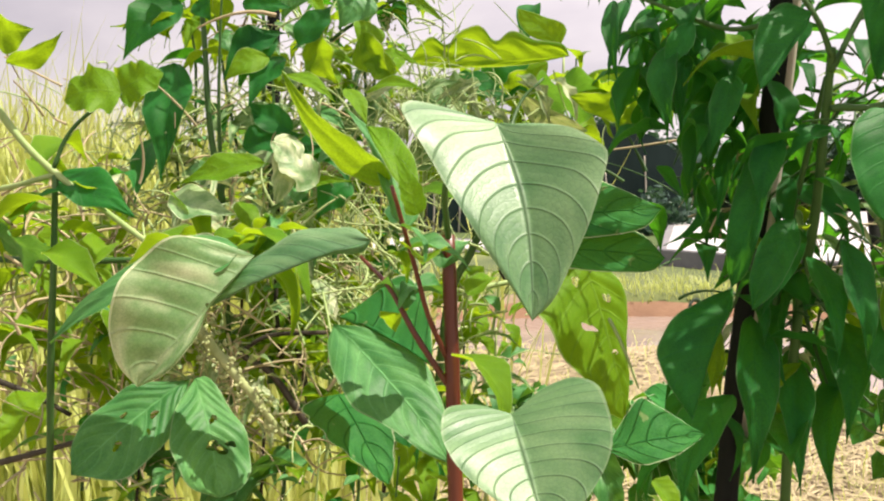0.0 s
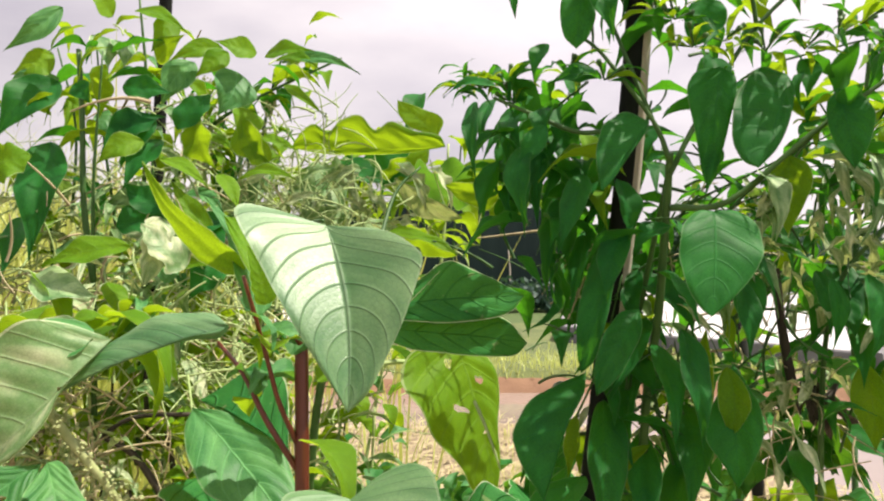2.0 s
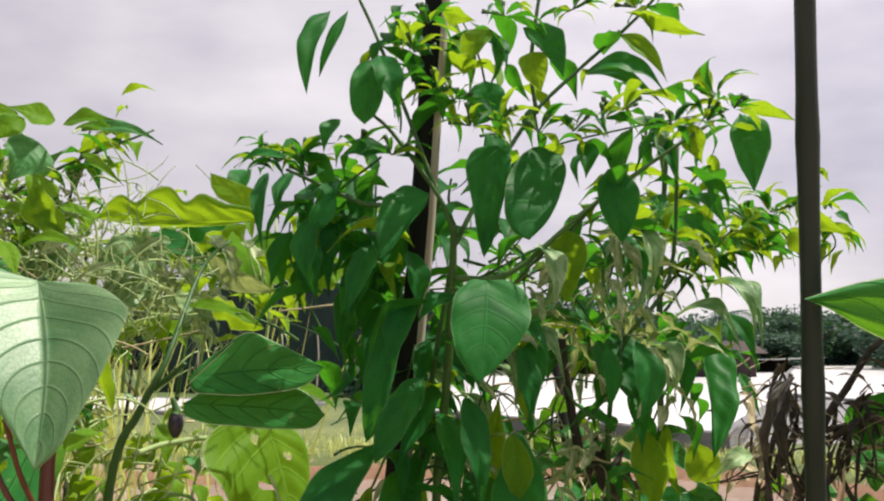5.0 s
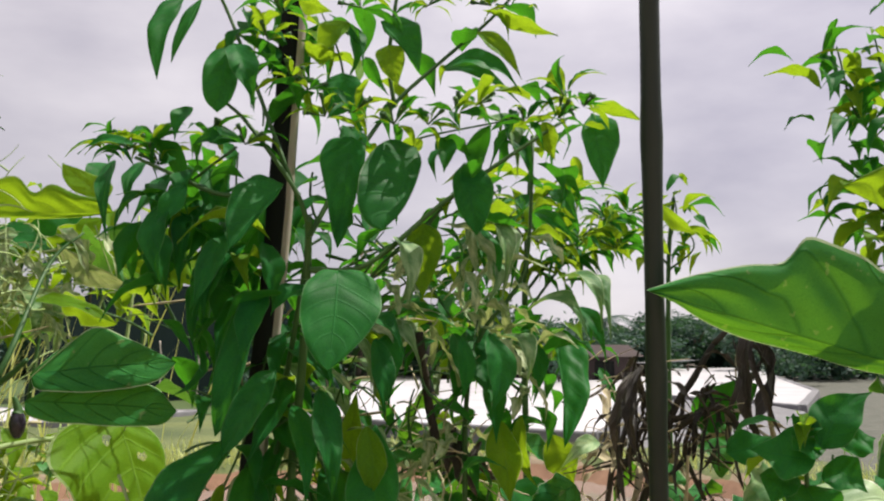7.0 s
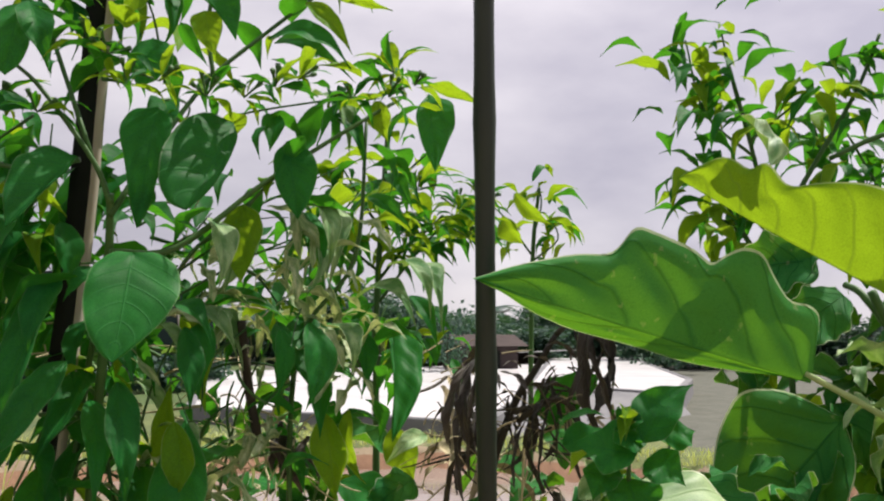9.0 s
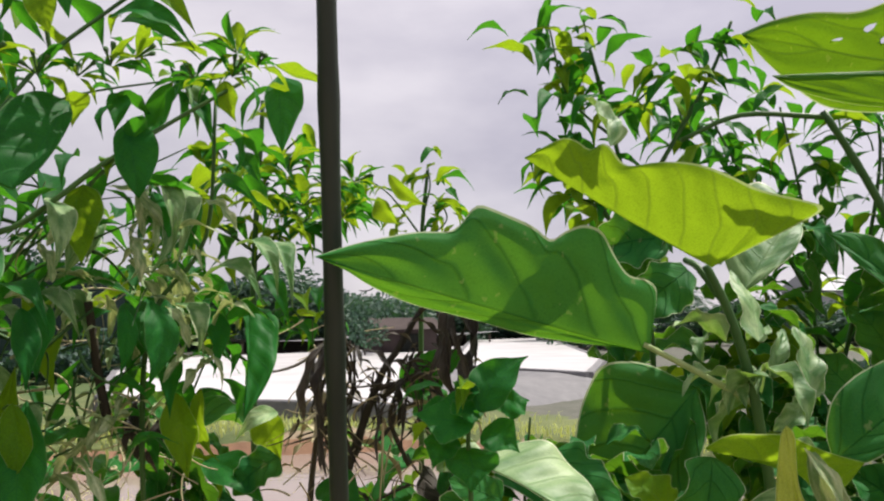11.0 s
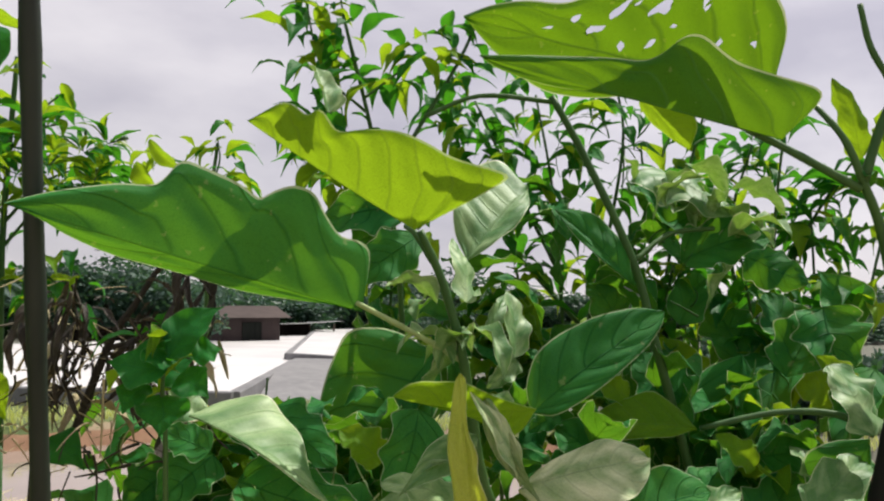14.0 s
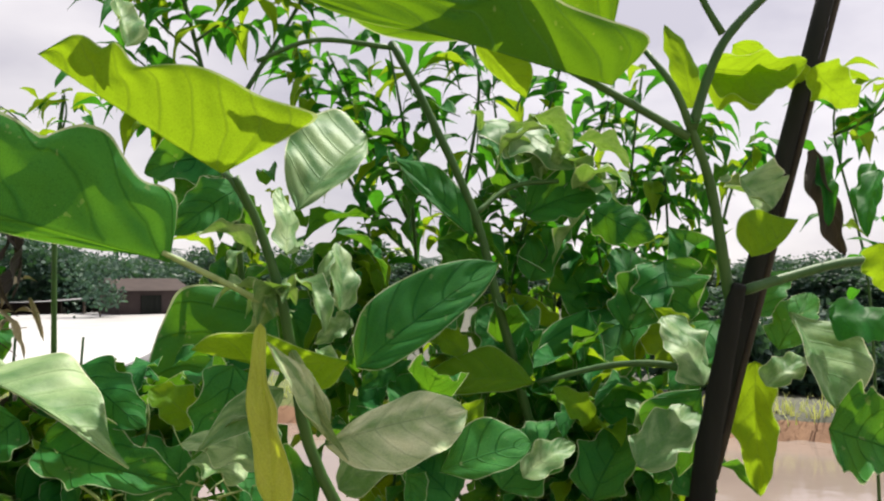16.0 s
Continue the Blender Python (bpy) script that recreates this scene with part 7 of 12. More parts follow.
broad_leaf(eggplant, M_EGG, (1.316, 0.5938, 1.282), (1.388, 0.5503, 1.304), (-0.5389, -0.5871, 0.6041), [(0.41, 0.413), (0.71, 0.353), (0.95, 0.164)], [(0.29, 0.235), (0.67, 0.220), (0.88, 0.133)], sweep=0.0, fold=0.15)
broad_leaf(eggplant, M_PALE, (1.015, 0.8584, 1.368), (1.101, 0.7394, 1.295), (0.09301, -0.4724, 0.8765), [(0.03, 0.279), (0.23, 0.387), (0.45, 0.361), (0.66, 0.189), (0.83, 0.048)], [(0.27, 0.033), (0.51, 0.046), (0.76, 0.075)], sweep=0.0, fold=0.25)
leaf(eggplant, "eggplant", M_EGG, (1.109, 0.8688, 1.37), (1.146, 0.8088, 1.314), 0.0356, 0.0356, (-0.4934, -0.737, 0.4619), 0.08, -0.2)
leaf(eggplant, "eggplant", M_EGG, (1.079, 0.888, 1.295), (1.167, 0.7801, 1.264), 0.0413, 0.0413, (-0.4807, -0.5825, 0.6554), 0.08, 0.5)
broad_leaf(eggplant, M_EGG, (1.376, 0.9562, 1.414), (1.242, 1.028, 1.229), (-0.707, -0.6599, 0.2541), [(0.15, 0.186), (0.37, 0.267), (0.60, 0.294), (0.85, 0.204)], [(0.05, 0.281), (0.20, 0.427), (0.41, 0.405), (0.59, 0.292), (0.79, 0.171)], sweep=0.0, fold=0.2, bend=0.04)
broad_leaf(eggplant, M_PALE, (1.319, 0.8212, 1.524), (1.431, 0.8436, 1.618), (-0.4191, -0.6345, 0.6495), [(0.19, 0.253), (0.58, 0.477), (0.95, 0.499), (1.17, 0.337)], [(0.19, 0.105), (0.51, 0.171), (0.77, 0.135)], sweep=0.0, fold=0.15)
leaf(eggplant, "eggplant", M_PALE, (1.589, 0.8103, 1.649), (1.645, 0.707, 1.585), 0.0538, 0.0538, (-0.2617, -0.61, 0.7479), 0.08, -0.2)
leaf(eggplant, "eggplant", M_EGG, (1.613, 0.7592, 1.53), (1.713, 0.6927, 1.563), 0.0421, 0.0421, (-0.5962, -0.6932, 0.405), 0.08, 0.5)
leaf(eggplant, "eggplant", M_EGG, (1.624, 0.7703, 1.581), (1.693, 0.734, 1.605), 0.0448, 0.0448, (-0.5224, -0.8086, 0.2706), 0.08, 0.2)
broad_leaf(eggplant, M_EGG, (1.512, 0.7471, 1.498), (1.468, 0.835, 1.593), (-0.4819, -0.7418, 0.4664), [(0.23, 0.068), (0.55, 0.105), (0.81, 0.063)], [(0.27, 0.179), (0.60, 0.226), (0.87, 0.141)], sweep=0.0, fold=0.2)
broad_leaf(eggplant, M_YOUNG_LIT, (1.543, 0.6846, 1.335), (1.437, 0.771, 1.335), (-0.4839, -0.5919, 0.6446), [(0.28, 0.143), (0.65, 0.155), (0.88, 0.121)], [(0.11, 0.180), (0.38, 0.321), (0.68, 0.197)], sweep=0.0, fold=0.15)
broad_leaf(eggplant, M_EGG, (1.707, 0.7369, 1.413), (1.648, 0.7375, 1.173), (-0.8457, -0.4913, 0.2084), [(0.16, 0.116), (0.45, 0.166), (0.77, 0.115)], [(0.11, 0.193), (0.34, 0.264), (0.63, 0.238), (0.87, 0.135)], sweep=0.0, fold=0.1)
leaf(eggplant, "eggplant", M_EGG, (1.696, 0.8134, 1.39), (1.651, 0.7959, 1.247), 0.0546, 0.0546, (-0.8615, -0.3935, 0.321), 0.08, 0.2)
leaf(eggplant, "eggplant", M_EGG, (1.842, 0.77, 1.435), (1.718, 0.7216, 1.293), 0.0514, 0.0514, (-0.6732, -0.2842, 0.6827), 0.08, 0.35)
leaf(eggplant, "eggplant", M_PALE, (1.621, 0.519, 1.339), (1.631, 0.5755, 1.409), 0.0315, 0.0315, (-0.1962, -0.7443, 0.6384), 0.08, -0.2)
broad_leaf(eggplant, M_EGG, (1.671, 0.5513, 1.328), (1.635, 0.5883, 1.223), (-0.8243, -0.5596, 0.0856), [(0.26, 0.126), (0.62, 0.231), (0.86, 0.149)], [(0.17, 0.295), (0.40, 0.477), (0.68, 0.321), (0.88, 0.112)], sweep=0.0, fold=0.15)
leaf(eggplant, "eggplant", M_YOUNG_LIT, (1.813, 0.7793, 1.388), (1.824, 0.7664, 1.499), 0.0282, 0.0282, (-0.5195, -0.8531, -0.0483), 0.08, 0.2)
leaf(eggplant, "eggplant", M_PALE, (1.313, 0.7358, 1.419), (1.333, 0.7712, 1.489), 0.0206, 0.0206, (0.0674, -0.8972, 0.4365), 0.08, 0.35)
leaf(eggplant, "eggplant", M_PALE, (1.253, 0.7399, 1.475), (1.281, 0.8006, 1.545), 0.0197, 0.0197, (0.1995, -0.7753, 0.5992), 0.08, -0.2)
leaf(eggplant, "eggplant", M_EGG, (1.28, 0.8911, 1.586), (1.202, 0.9425, 1.566), 0.0402, 0.0402, (-0.5744, -0.7901, 0.214), 0.08, 0.5)
leaf(eggplant, "eggplant", M_EGG, (1.277, 0.9102, 1.607), (1.227, 0.9084, 1.508), 0.0329, 0.0329, (-0.6216, -0.7118, 0.3269), 0.08, 0.2)
broad_leaf(eggplant, M_YOUNG_LIT, (1.46, 0.6892, 1.709), (1.501, 0.6566, 1.645), (-0.8467, -0.4126, -0.336), [(0.22, 0.249), (0.53, 0.383), (0.82, 0.350)], [(0.11, 0.134), (0.41, 0.135), (0.75, 0.068)], sweep=0.0, fold=0.1)
leaf(eggplant, "eggplant", M_YOUNG_LIT, (1.6, 0.5151, 1.626), (1.571, 0.5283, 1.711), 0.0194, 0.0194, (-0.5916, -0.8025, -0.0771), 0.08, -0.2)
leaf(eggplant, "eggplant", M_YOUNG_LIT, (1.625, 0.5136, 1.673), (1.71, 0.4438, 1.681), 0.0347, 0.0347, (-0.4583, -0.6232, -0.6337), 0.08, 0.5)
broad_leaf(eggplant, M_YOUNG_LIT, (1.633, 0.469, 1.472), (1.669, 0.4364, 1.51), (-0.674, -0.7387, 0.001626), [(-0.04, 0.386), (0.21, 0.685), (0.54, 0.614), (0.67, 0.316)], [(0.27, 0.127), (0.60, 0.106)], sweep=0.0, fold=0.1)
leaf(eggplant, "eggplant", M_EGG, (1.738, 0.6423, 1.473), (1.712, 0.6051, 1.386), 0.0538, 0.0538, (-0.6403, -0.618, 0.4562), 0.08, 0.35)
leaf(eggplant, "eggplant", M_EGG, (1.825, 0.6246, 1.395), (1.722, 0.6199, 1.304), 0.0432, 0.0432, (-0.6079, -0.3571, 0.7092), 0.08, -0.2)
leaf(eggplant, "eggplant", M_EGG, (1.682, 0.6419, 1.213), (1.694, 0.6638, 1.315), 0.0350, 0.0350, (-0.5725, -0.7856, 0.2347), 0.08, 0.5)
leaf(eggplant, "eggplant", M_EGG, (1.416, 0.7554, 1.391), (1.495, 0.7458, 1.44), 0.0357, 0.0357, (-0.4244, -0.72, 0.5491), 0.08, 0.2)
leaf(eggplant, "eggplant", M_EGG, (1.422, 0.7008, 1.299), (1.396, 0.7606, 1.342), 0.0393, 0.0393, (-0.4996, -0.6441, 0.5793), 0.08, 0.35)
leaf(eggplant, "eggplant", M_EGG, (1.265, 0.8614, 1.319), (1.284, 0.8021, 1.242), 0.0437, 0.0437, (-0.3662, -0.7764, 0.5129), 0.08, -0.2)
leaf(eggplant, "eggplant", M_EGG, (1.083, 0.9626, 1.312), (1.023, 0.963, 1.268), 0.0386, 0.0386, (-0.3389, -0.8235, 0.455), 0.08, 0.5)
leaf(eggplant, "eggplant", M_PEPPER, (1.021, 1.031, 1.422), (1.082, 1.005, 1.464), 0.0272, 0.0272, (-0.4907, -0.8482, 0.1992), 0.08, 0.2)
leaf(eggplant, "eggplant", M_PALE, (1.73, 0.5413, 1.563), (1.718, 0.497, 1.522), 0.0481, 0.0481, (-0.2124, -0.6383, 0.7399), 0.08, 0.35)
leaf(eggplant, "eggplant", M_EGG, (1.76, 0.7664, 1.544), (1.804, 0.6993, 1.505), 0.0386, 0.0386, (-0.7545, -0.6201, 0.2151), 0.08, -0.2)
stem(eggplant, M_STEM, [(1.595, 0.7143, 1.212), (1.547, 0.7403, 1.412), (1.52, 0.755, 1.526), (1.471, 0.7861, 1.652), (1.438, 0.8087, 1.726)], 0.0060, 0.0040)
stem(eggplant, M_STEM, [(1.441, 0.8068, 1.719), (1.371, 0.864, 1.727), (1.32, 0.9076, 1.702)], 0.0033, 0.0027, "petiole")
stem(eggplant, M_STEM, [(1.52, 0.755, 1.526), (1.575, 0.7459, 1.562), (1.633, 0.7232, 1.571)], 0.0033, 0.0028, "petiole")
broad_leaf(eggplant, M_PALE, (1.741, 0.4829, 1.413), (1.718, 0.4217, 1.312), (-0.2292, -0.8095, 0.5406), [(0.11, 0.200), (0.18, 0.474), (0.47, 0.619), (0.86, 0.362)], [(0.31, 0.107), (0.65, 0.201), (0.89, 0.146)], sweep=0.0, fold=0.2)
leaf(eggplant, "eggplant", M_PEPPER, (1.746, 0.4419, 1.41), (1.794, 0.3854, 1.398), 0.0355, 0.0355, (-0.5197, -0.58, 0.6274), 0.08, -0.2)
leaf(eggplant, "eggplant", M_EGG, (1.7, 0.4239, 1.296), (1.738, 0.3725, 1.276), 0.0609, 0.0609, (-0.6578, -0.6399, 0.3972), 0.08, 0.5)
leaf(eggplant, "eggplant", M_YOUNG_LIT, (1.724, 0.5157, 1.358), (1.746, 0.5231, 1.203), 0.0321, 0.0321, (-0.9795, -0.1405, -0.1442), 0.08, 0.2)
leaf(eggplant, "eggplant", M_PEPPER, (1.802, 0.4081, 1.569), (1.746, 0.3993, 1.493), 0.0161, 0.0161, (-0.8019, -0.0604, 0.5944), 0.08, 0.35)
leaf(eggplant, "eggplant", M_PALE, (1.677, 0.5133, 1.557), (1.679, 0.47, 1.523), 0.0544, 0.0544, (-0.2856, -0.5956, 0.7508), 0.08, 0.5)
leaf(eggplant, "eggplant", M_YOUNG_LIT, (1.727, 0.3807, 1.486), (1.737, 0.3746, 1.434), 0.0244, 0.0244, (-0.9819, -0.0363, -0.1861), 0.08, 0.2)
leaf(eggplant, "eggplant", M_EGG, (1.669, 0.5554, 1.21), (1.665, 0.6102, 1.304), 0.0404, 0.0404, (-0.4447, -0.7814, 0.4378), 0.08, 0.35)
leaf(eggplant, "eggplant", M_YOUNG_LIT, (1.723, 0.445, 1.676), (1.758, 0.4129, 1.633), 0.0355, 0.0355, (-0.7339, 0.095, -0.6726), 0.08, -0.2)
leaf(eggplant, "eggplant", M_YOUNG_LIT, (1.638, 0.5229, 1.664), (1.713, 0.4525, 1.681), 0.0376, 0.0376, (-0.2367, -0.4638, -0.8537), 0.08, 0.5)
leaf(eggplant, "eggplant", M_YOUNG_LIT, (1.706, 0.5273, 1.714), (1.788, 0.4496, 1.674), 0.0346, 0.0346, (-0.4632, -0.0429, -0.8852), 0.08, 0.2)
stem(eggplant, M_STEM, [(1.627, 0.4751, 1.438), (1.68, 0.4532, 1.452), (1.743, 0.4217, 1.467), (1.808, 0.389, 1.469)], 0.0052, 0.0049, "branch")
sprig(eggplant, [(1.277, 0.7624, 1.37), (1.254, 0.7503, 1.433), (1.241, 0.7562, 1.495)], 12, 0.06, 320, kind='eggplant', mat=M_PALE, droop=0)
sprig(eggplant, [(1.619, 0.4889, 1.451), (1.602, 0.4954, 1.543), (1.582, 0.507, 1.6)], 8, 0.05, 321, kind='eggplant', mat=M_EGG, young=0.4)
stem(eggplant, M_STAKE, [(1.615, 0.5357, 0.9788), (1.618, 0.521, 1.22), (1.619, 0.5006, 1.337), (1.62, 0.4825, 1.421), (1.619, 0.4755, 1.444)], 0.0155, 0.0066, "trunk", "thick dark woody trunk")
dark_stake = thing("wooden_stake", (1.712, 0.5359, 0), "dark leaning wooden stake behind the eggplant", "stake")
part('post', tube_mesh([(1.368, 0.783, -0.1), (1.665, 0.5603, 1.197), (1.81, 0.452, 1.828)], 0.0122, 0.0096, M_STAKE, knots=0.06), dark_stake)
# made-up strip, added for the stake's slightly lighter edge
part('bark_strip', tube_mesh([(1.683, 0.5449, 1.229), (1.741, 0.5016, 1.481), (1.816, 0.4453, 1.809)], 0.0045, 0.003, M_STEMDRY, knots=0.15), dark_stake, 'loose strip of dry bark')
right_pepper = thing("pepper_plant", (1.292, 1.004, 0), "tall leggy pepper plant against the sky", "pepper plant", "pepper plants in the plot")
stem(right_pepper, M_STEM, [(1.401, 1.058, 1.226), (1.363, 1.023, 1.505), (1.324, 1.004, 1.625), (1.288, 0.9956, 1.737), (1.256, 0.9973, 1.843)], 0.0042, 0.0020)
stem(right_pepper, M_STEM, [(1.324, 1.004, 1.625), (1.357, 0.9714, 1.704), (1.403, 0.9434, 1.797), (1.426, 0.9275, 1.864)], 0.0034, 0.0020)
stem(right_pepper, M_STEM, [(1.339, 1.005, 1.558), (1.28, 1.01, 1.637), (1.24, 1.018, 1.704)], 0.0034, 0.0020)
stem(right_pepper, M_STEM, [(1.288, 0.9956, 1.737), (1.267, 0.9971, 1.803), (1.252, 0.9967, 1.863)], 0.0020, 0.0010, "branch")
sprig(right_pepper, [(1.288, 0.9956, 1.737), (1.267, 0.9971, 1.803), (1.252, 0.9967, 1.863)], 26, 0.055, 400, young=0.35)
stem(right_pepper, M_STEM, [(1.295, 0.9949, 1.717), (1.237, 1.012, 1.77), (1.212, 1.013, 1.856)], 0.0020, 0.0010, "branch")
sprig(right_pepper, [(1.295, 0.9949, 1.717), (1.237, 1.012, 1.77), (1.212, 1.013, 1.856)], 26, 0.055, 401, young=0.35)
stem(right_pepper, M_STEM, [(1.324, 1.004, 1.625), (1.259, 1.013, 1.684), (1.22, 1.025, 1.717)], 0.0020, 0.0010, "branch")
sprig(right_pepper, [(1.324, 1.004, 1.625), (1.259, 1.013, 1.684), (1.22, 1.025, 1.717)], 26, 0.055, 402, young=0.35)
stem(right_pepper, M_STEM, [(1.357, 0.9714, 1.704), (1.403, 0.9434, 1.797), (1.426, 0.9275, 1.864)], 0.0020, 0.0010, "branch")
sprig(right_pepper, [(1.357, 0.9714, 1.704), (1.403, 0.9434, 1.797), (1.426, 0.9275, 1.864)], 26, 0.055, 403, young=0.35)
stem(right_pepper, M_STEM, [(1.288, 0.9956, 1.737), (1.324, 0.9778, 1.77), (1.354, 0.9631, 1.797)], 0.0020, 0.0010, "branch")
sprig(right_pepper, [(1.288, 0.9956, 1.737), (1.324, 0.9778, 1.77), (1.354, 0.9631, 1.797)], 26, 0.055, 404, young=0.35)
stem(right_pepper, M_STEM, [(1.339, 1.004, 1.572), (1.273, 1.012, 1.637), (1.229, 1.028, 1.65)], 0.0020, 0.0010, "branch")
sprig(right_pepper, [(1.339, 1.004, 1.572), (1.273, 1.012, 1.637), (1.229, 1.028, 1.65)], 26, 0.055, 405, young=0.35)
thicket_pepper = thing("pepper_plant", (1.666, 0.9747, 0), "dense leafy pepper plant standing behind the eggplant", "pepper plant", "pepper plants in the plot")
stem(thicket_pepper, M_STEM, [(1.698, 1.038, 1.104), (1.665, 1.024, 1.447), (1.629, 1.007, 1.646), (1.607, 1.02, 1.794)], 0.0034, 0.0017, "branch")
sprig(thicket_pepper, [(1.698, 1.038, 1.104), (1.665, 1.024, 1.447), (1.629, 1.007, 1.646), (1.607, 1.02, 1.794)], 49, 0.068, 420, young=0.25)
stem(thicket_pepper, M_STEM, [(1.679, 1.015, 1.363), (1.712, 0.9751, 1.574), (1.727, 0.9532, 1.743), (1.706, 0.9672, 1.853)], 0.0034, 0.0017, "branch")
sprig(thicket_pepper, [(1.679, 1.015, 1.363), (1.712, 0.9751, 1.574), (1.727, 0.9532, 1.743), (1.706, 0.9672, 1.853)], 49, 0.068, 421, young=0.25)
stem(thicket_pepper, M_STEM, [(1.683, 1.007, 1.447), (1.6, 1.078, 1.574), (1.547, 1.12, 1.702), (1.503, 1.115, 1.812)], 0.0034, 0.0017, "branch")
sprig(thicket_pepper, [(1.683, 1.007, 1.447), (1.6, 1.078, 1.574), (1.547, 1.12, 1.702), (1.503, 1.115, 1.812)], 49, 0.068, 422, young=0.25)
stem(thicket_pepper, M_STEM, [(1.783, 0.9515, 1.275), (1.791, 0.9338, 1.49), (1.812, 0.9058, 1.661), (1.835, 0.8789, 1.79)], 0.0034, 0.0017, "branch")
sprig(thicket_pepper, [(1.783, 0.9515, 1.275), (1.791, 0.9338, 1.49), (1.812, 0.9058, 1.661), (1.835, 0.8789, 1.79)], 49, 0.068, 423, young=0.25)
stem(thicket_pepper, M_STEM, [(1.663, 1.022, 1.515), (1.611, 1.065, 1.651), (1.558, 1.106, 1.794)], 0.0034, 0.0017, "branch")
sprig(thicket_pepper, [(1.663, 1.022, 1.515), (1.611, 1.065, 1.651), (1.558, 1.106, 1.794)], 49, 0.068, 424, young=0.25)
stem(thicket_pepper, M_STEM, [(1.941, 0.8826, 1.09), (1.949, 0.8631, 1.357), (1.956, 0.8435, 1.624), (1.966, 0.827, 1.784)], 0.0036, 0.0018, "branch")
sprig(thicket_pepper, [(1.941, 0.8826, 1.09), (1.949, 0.8631, 1.357), (1.956, 0.8435, 1.624), (1.966, 0.827, 1.784)], 49, 0.068, 425, young=0.25)
stem(thicket_pepper, M_STEM, [(1.947, 0.8606, 1.446), (1.996, 0.8079, 1.606), (2.046, 0.7567, 1.713)], 0.0036, 0.0018, "branch")
sprig(thicket_pepper, [(1.947, 0.8606, 1.446), (1.996, 0.8079, 1.606), (2.046, 0.7567, 1.713)], 49, 0.068, 426, young=0.25)
stem(thicket_pepper, M_STEM, [(1.921, 0.8847, 1.446), (1.904, 0.8924, 1.598), (1.928, 0.8646, 1.731)], 0.0036, 0.0018, "branch")
sprig(thicket_pepper, [(1.921, 0.8847, 1.446), (1.904, 0.8924, 1.598), (1.928, 0.8646, 1.731)], 49, 0.068, 427, young=0.25)
stem(thicket_pepper, M_STEM, [(2.007, 0.8224, 1.09), (2.008, 0.8089, 1.357), (1.995, 0.8074, 1.624)], 0.0036, 0.0018, "branch")
sprig(thicket_pepper, [(2.007, 0.8224, 1.09), (2.008, 0.8089, 1.357), (1.995, 0.8074, 1.624)], 49, 0.068, 428, young=0.25)
stem(thicket_pepper, M_STEM, [(1.871, 0.8095, 1.124), (1.867, 0.8042, 1.314), (1.87, 0.7944, 1.463)], 0.0033, 0.0017, "branch")
sprig(thicket_pepper, [(1.871, 0.8095, 1.124), (1.867, 0.8042, 1.314), (1.87, 0.7944, 1.463)], 30, 0.08, 440, young=0.3, kind='eggplant', mat=M_EGG)
stem(thicket_pepper, M_STEM, [(1.875, 0.9416, 1.135), (1.87, 0.9358, 1.34), (1.873, 0.9253, 1.5)], 0.0036, 0.0018, "branch")
sprig(thicket_pepper, [(1.875, 0.9416, 1.135), (1.87, 0.9358, 1.34), (1.873, 0.9253, 1.5)], 30, 0.08, 441, young=0.3, kind='eggplant', mat=M_EGG)
stem(thicket_pepper, M_STEM, [(1.665, 0.8631, 1.119), (1.661, 0.8582, 1.294), (1.664, 0.8492, 1.432)], 0.0031, 0.0015, "branch")
sprig(thicket_pepper, [(1.665, 0.8631, 1.119), (1.661, 0.8582, 1.294), (1.664, 0.8492, 1.432)], 30, 0.08, 442, young=0.3, kind='eggplant', mat=M_EGG)
stem(thicket_pepper, M_STEM, [(1.666, 0.7285, 1.076), (1.663, 0.724, 1.237), (1.665, 0.7157, 1.363)], 0.0028, 0.0014, "branch")
sprig(thicket_pepper, [(1.666, 0.7285, 1.076), (1.663, 0.724, 1.237), (1.665, 0.7157, 1.363)], 30, 0.08, 443, young=0.3, kind='eggplant', mat=M_EGG)
stem(thicket_pepper, M_STEM, [(1.454, 1.187, 1.242), (1.45, 1.181, 1.432), (1.454, 1.171, 1.58)], 0.0033, 0.0017, "branch")
sprig(thicket_pepper, [(1.454, 1.187, 1.242), (1.45, 1.181, 1.432), (1.454, 1.171, 1.58)], 30, 0.08, 444, young=0.3, kind='eggplant', mat=M_EGG)
stem(thicket_pepper, M_STEM, [(1.518, 0.9956, 1.181), (1.514, 0.9907, 1.356), (1.517, 0.9816, 1.494)], 0.0031, 0.0015, "branch")
sprig(thicket_pepper, [(1.518, 0.9956, 1.181), (1.514, 0.9907, 1.356), (1.517, 0.9816, 1.494)], 30, 0.08, 445, young=0.3, kind='eggplant', mat=M_EGG)
edge_pepper = thing("pepper_plant", (1.953, 0.5083, 0), "sparse pepper plant with curled withering leaves", "pepper plant", "pepper plants in the plot")
stem(edge_pepper, M_STEM, [(2.047, 0.5115, 1.14), (2.009, 0.505, 1.445), (1.941, 0.517, 1.636), (1.95, 0.505, 1.709)], 0.0023, 0.0011, "branch")
sprig(edge_pepper, [(2.047, 0.5115, 1.14), (2.009, 0.505, 1.445), (1.941, 0.517, 1.636), (1.95, 0.505, 1.709)], 22, 0.06, 460, young=0.4)
stem(edge_pepper, M_STEM, [(1.941, 0.517, 1.636), (1.984, 0.4766, 1.665), (2.015, 0.4453, 1.723)], 0.0022, 0.0011, "branch")
sprig(edge_pepper, [(1.941, 0.517, 1.636), (1.984, 0.4766, 1.665), (2.015, 0.4453, 1.723)], 22, 0.06, 461, young=0.4)
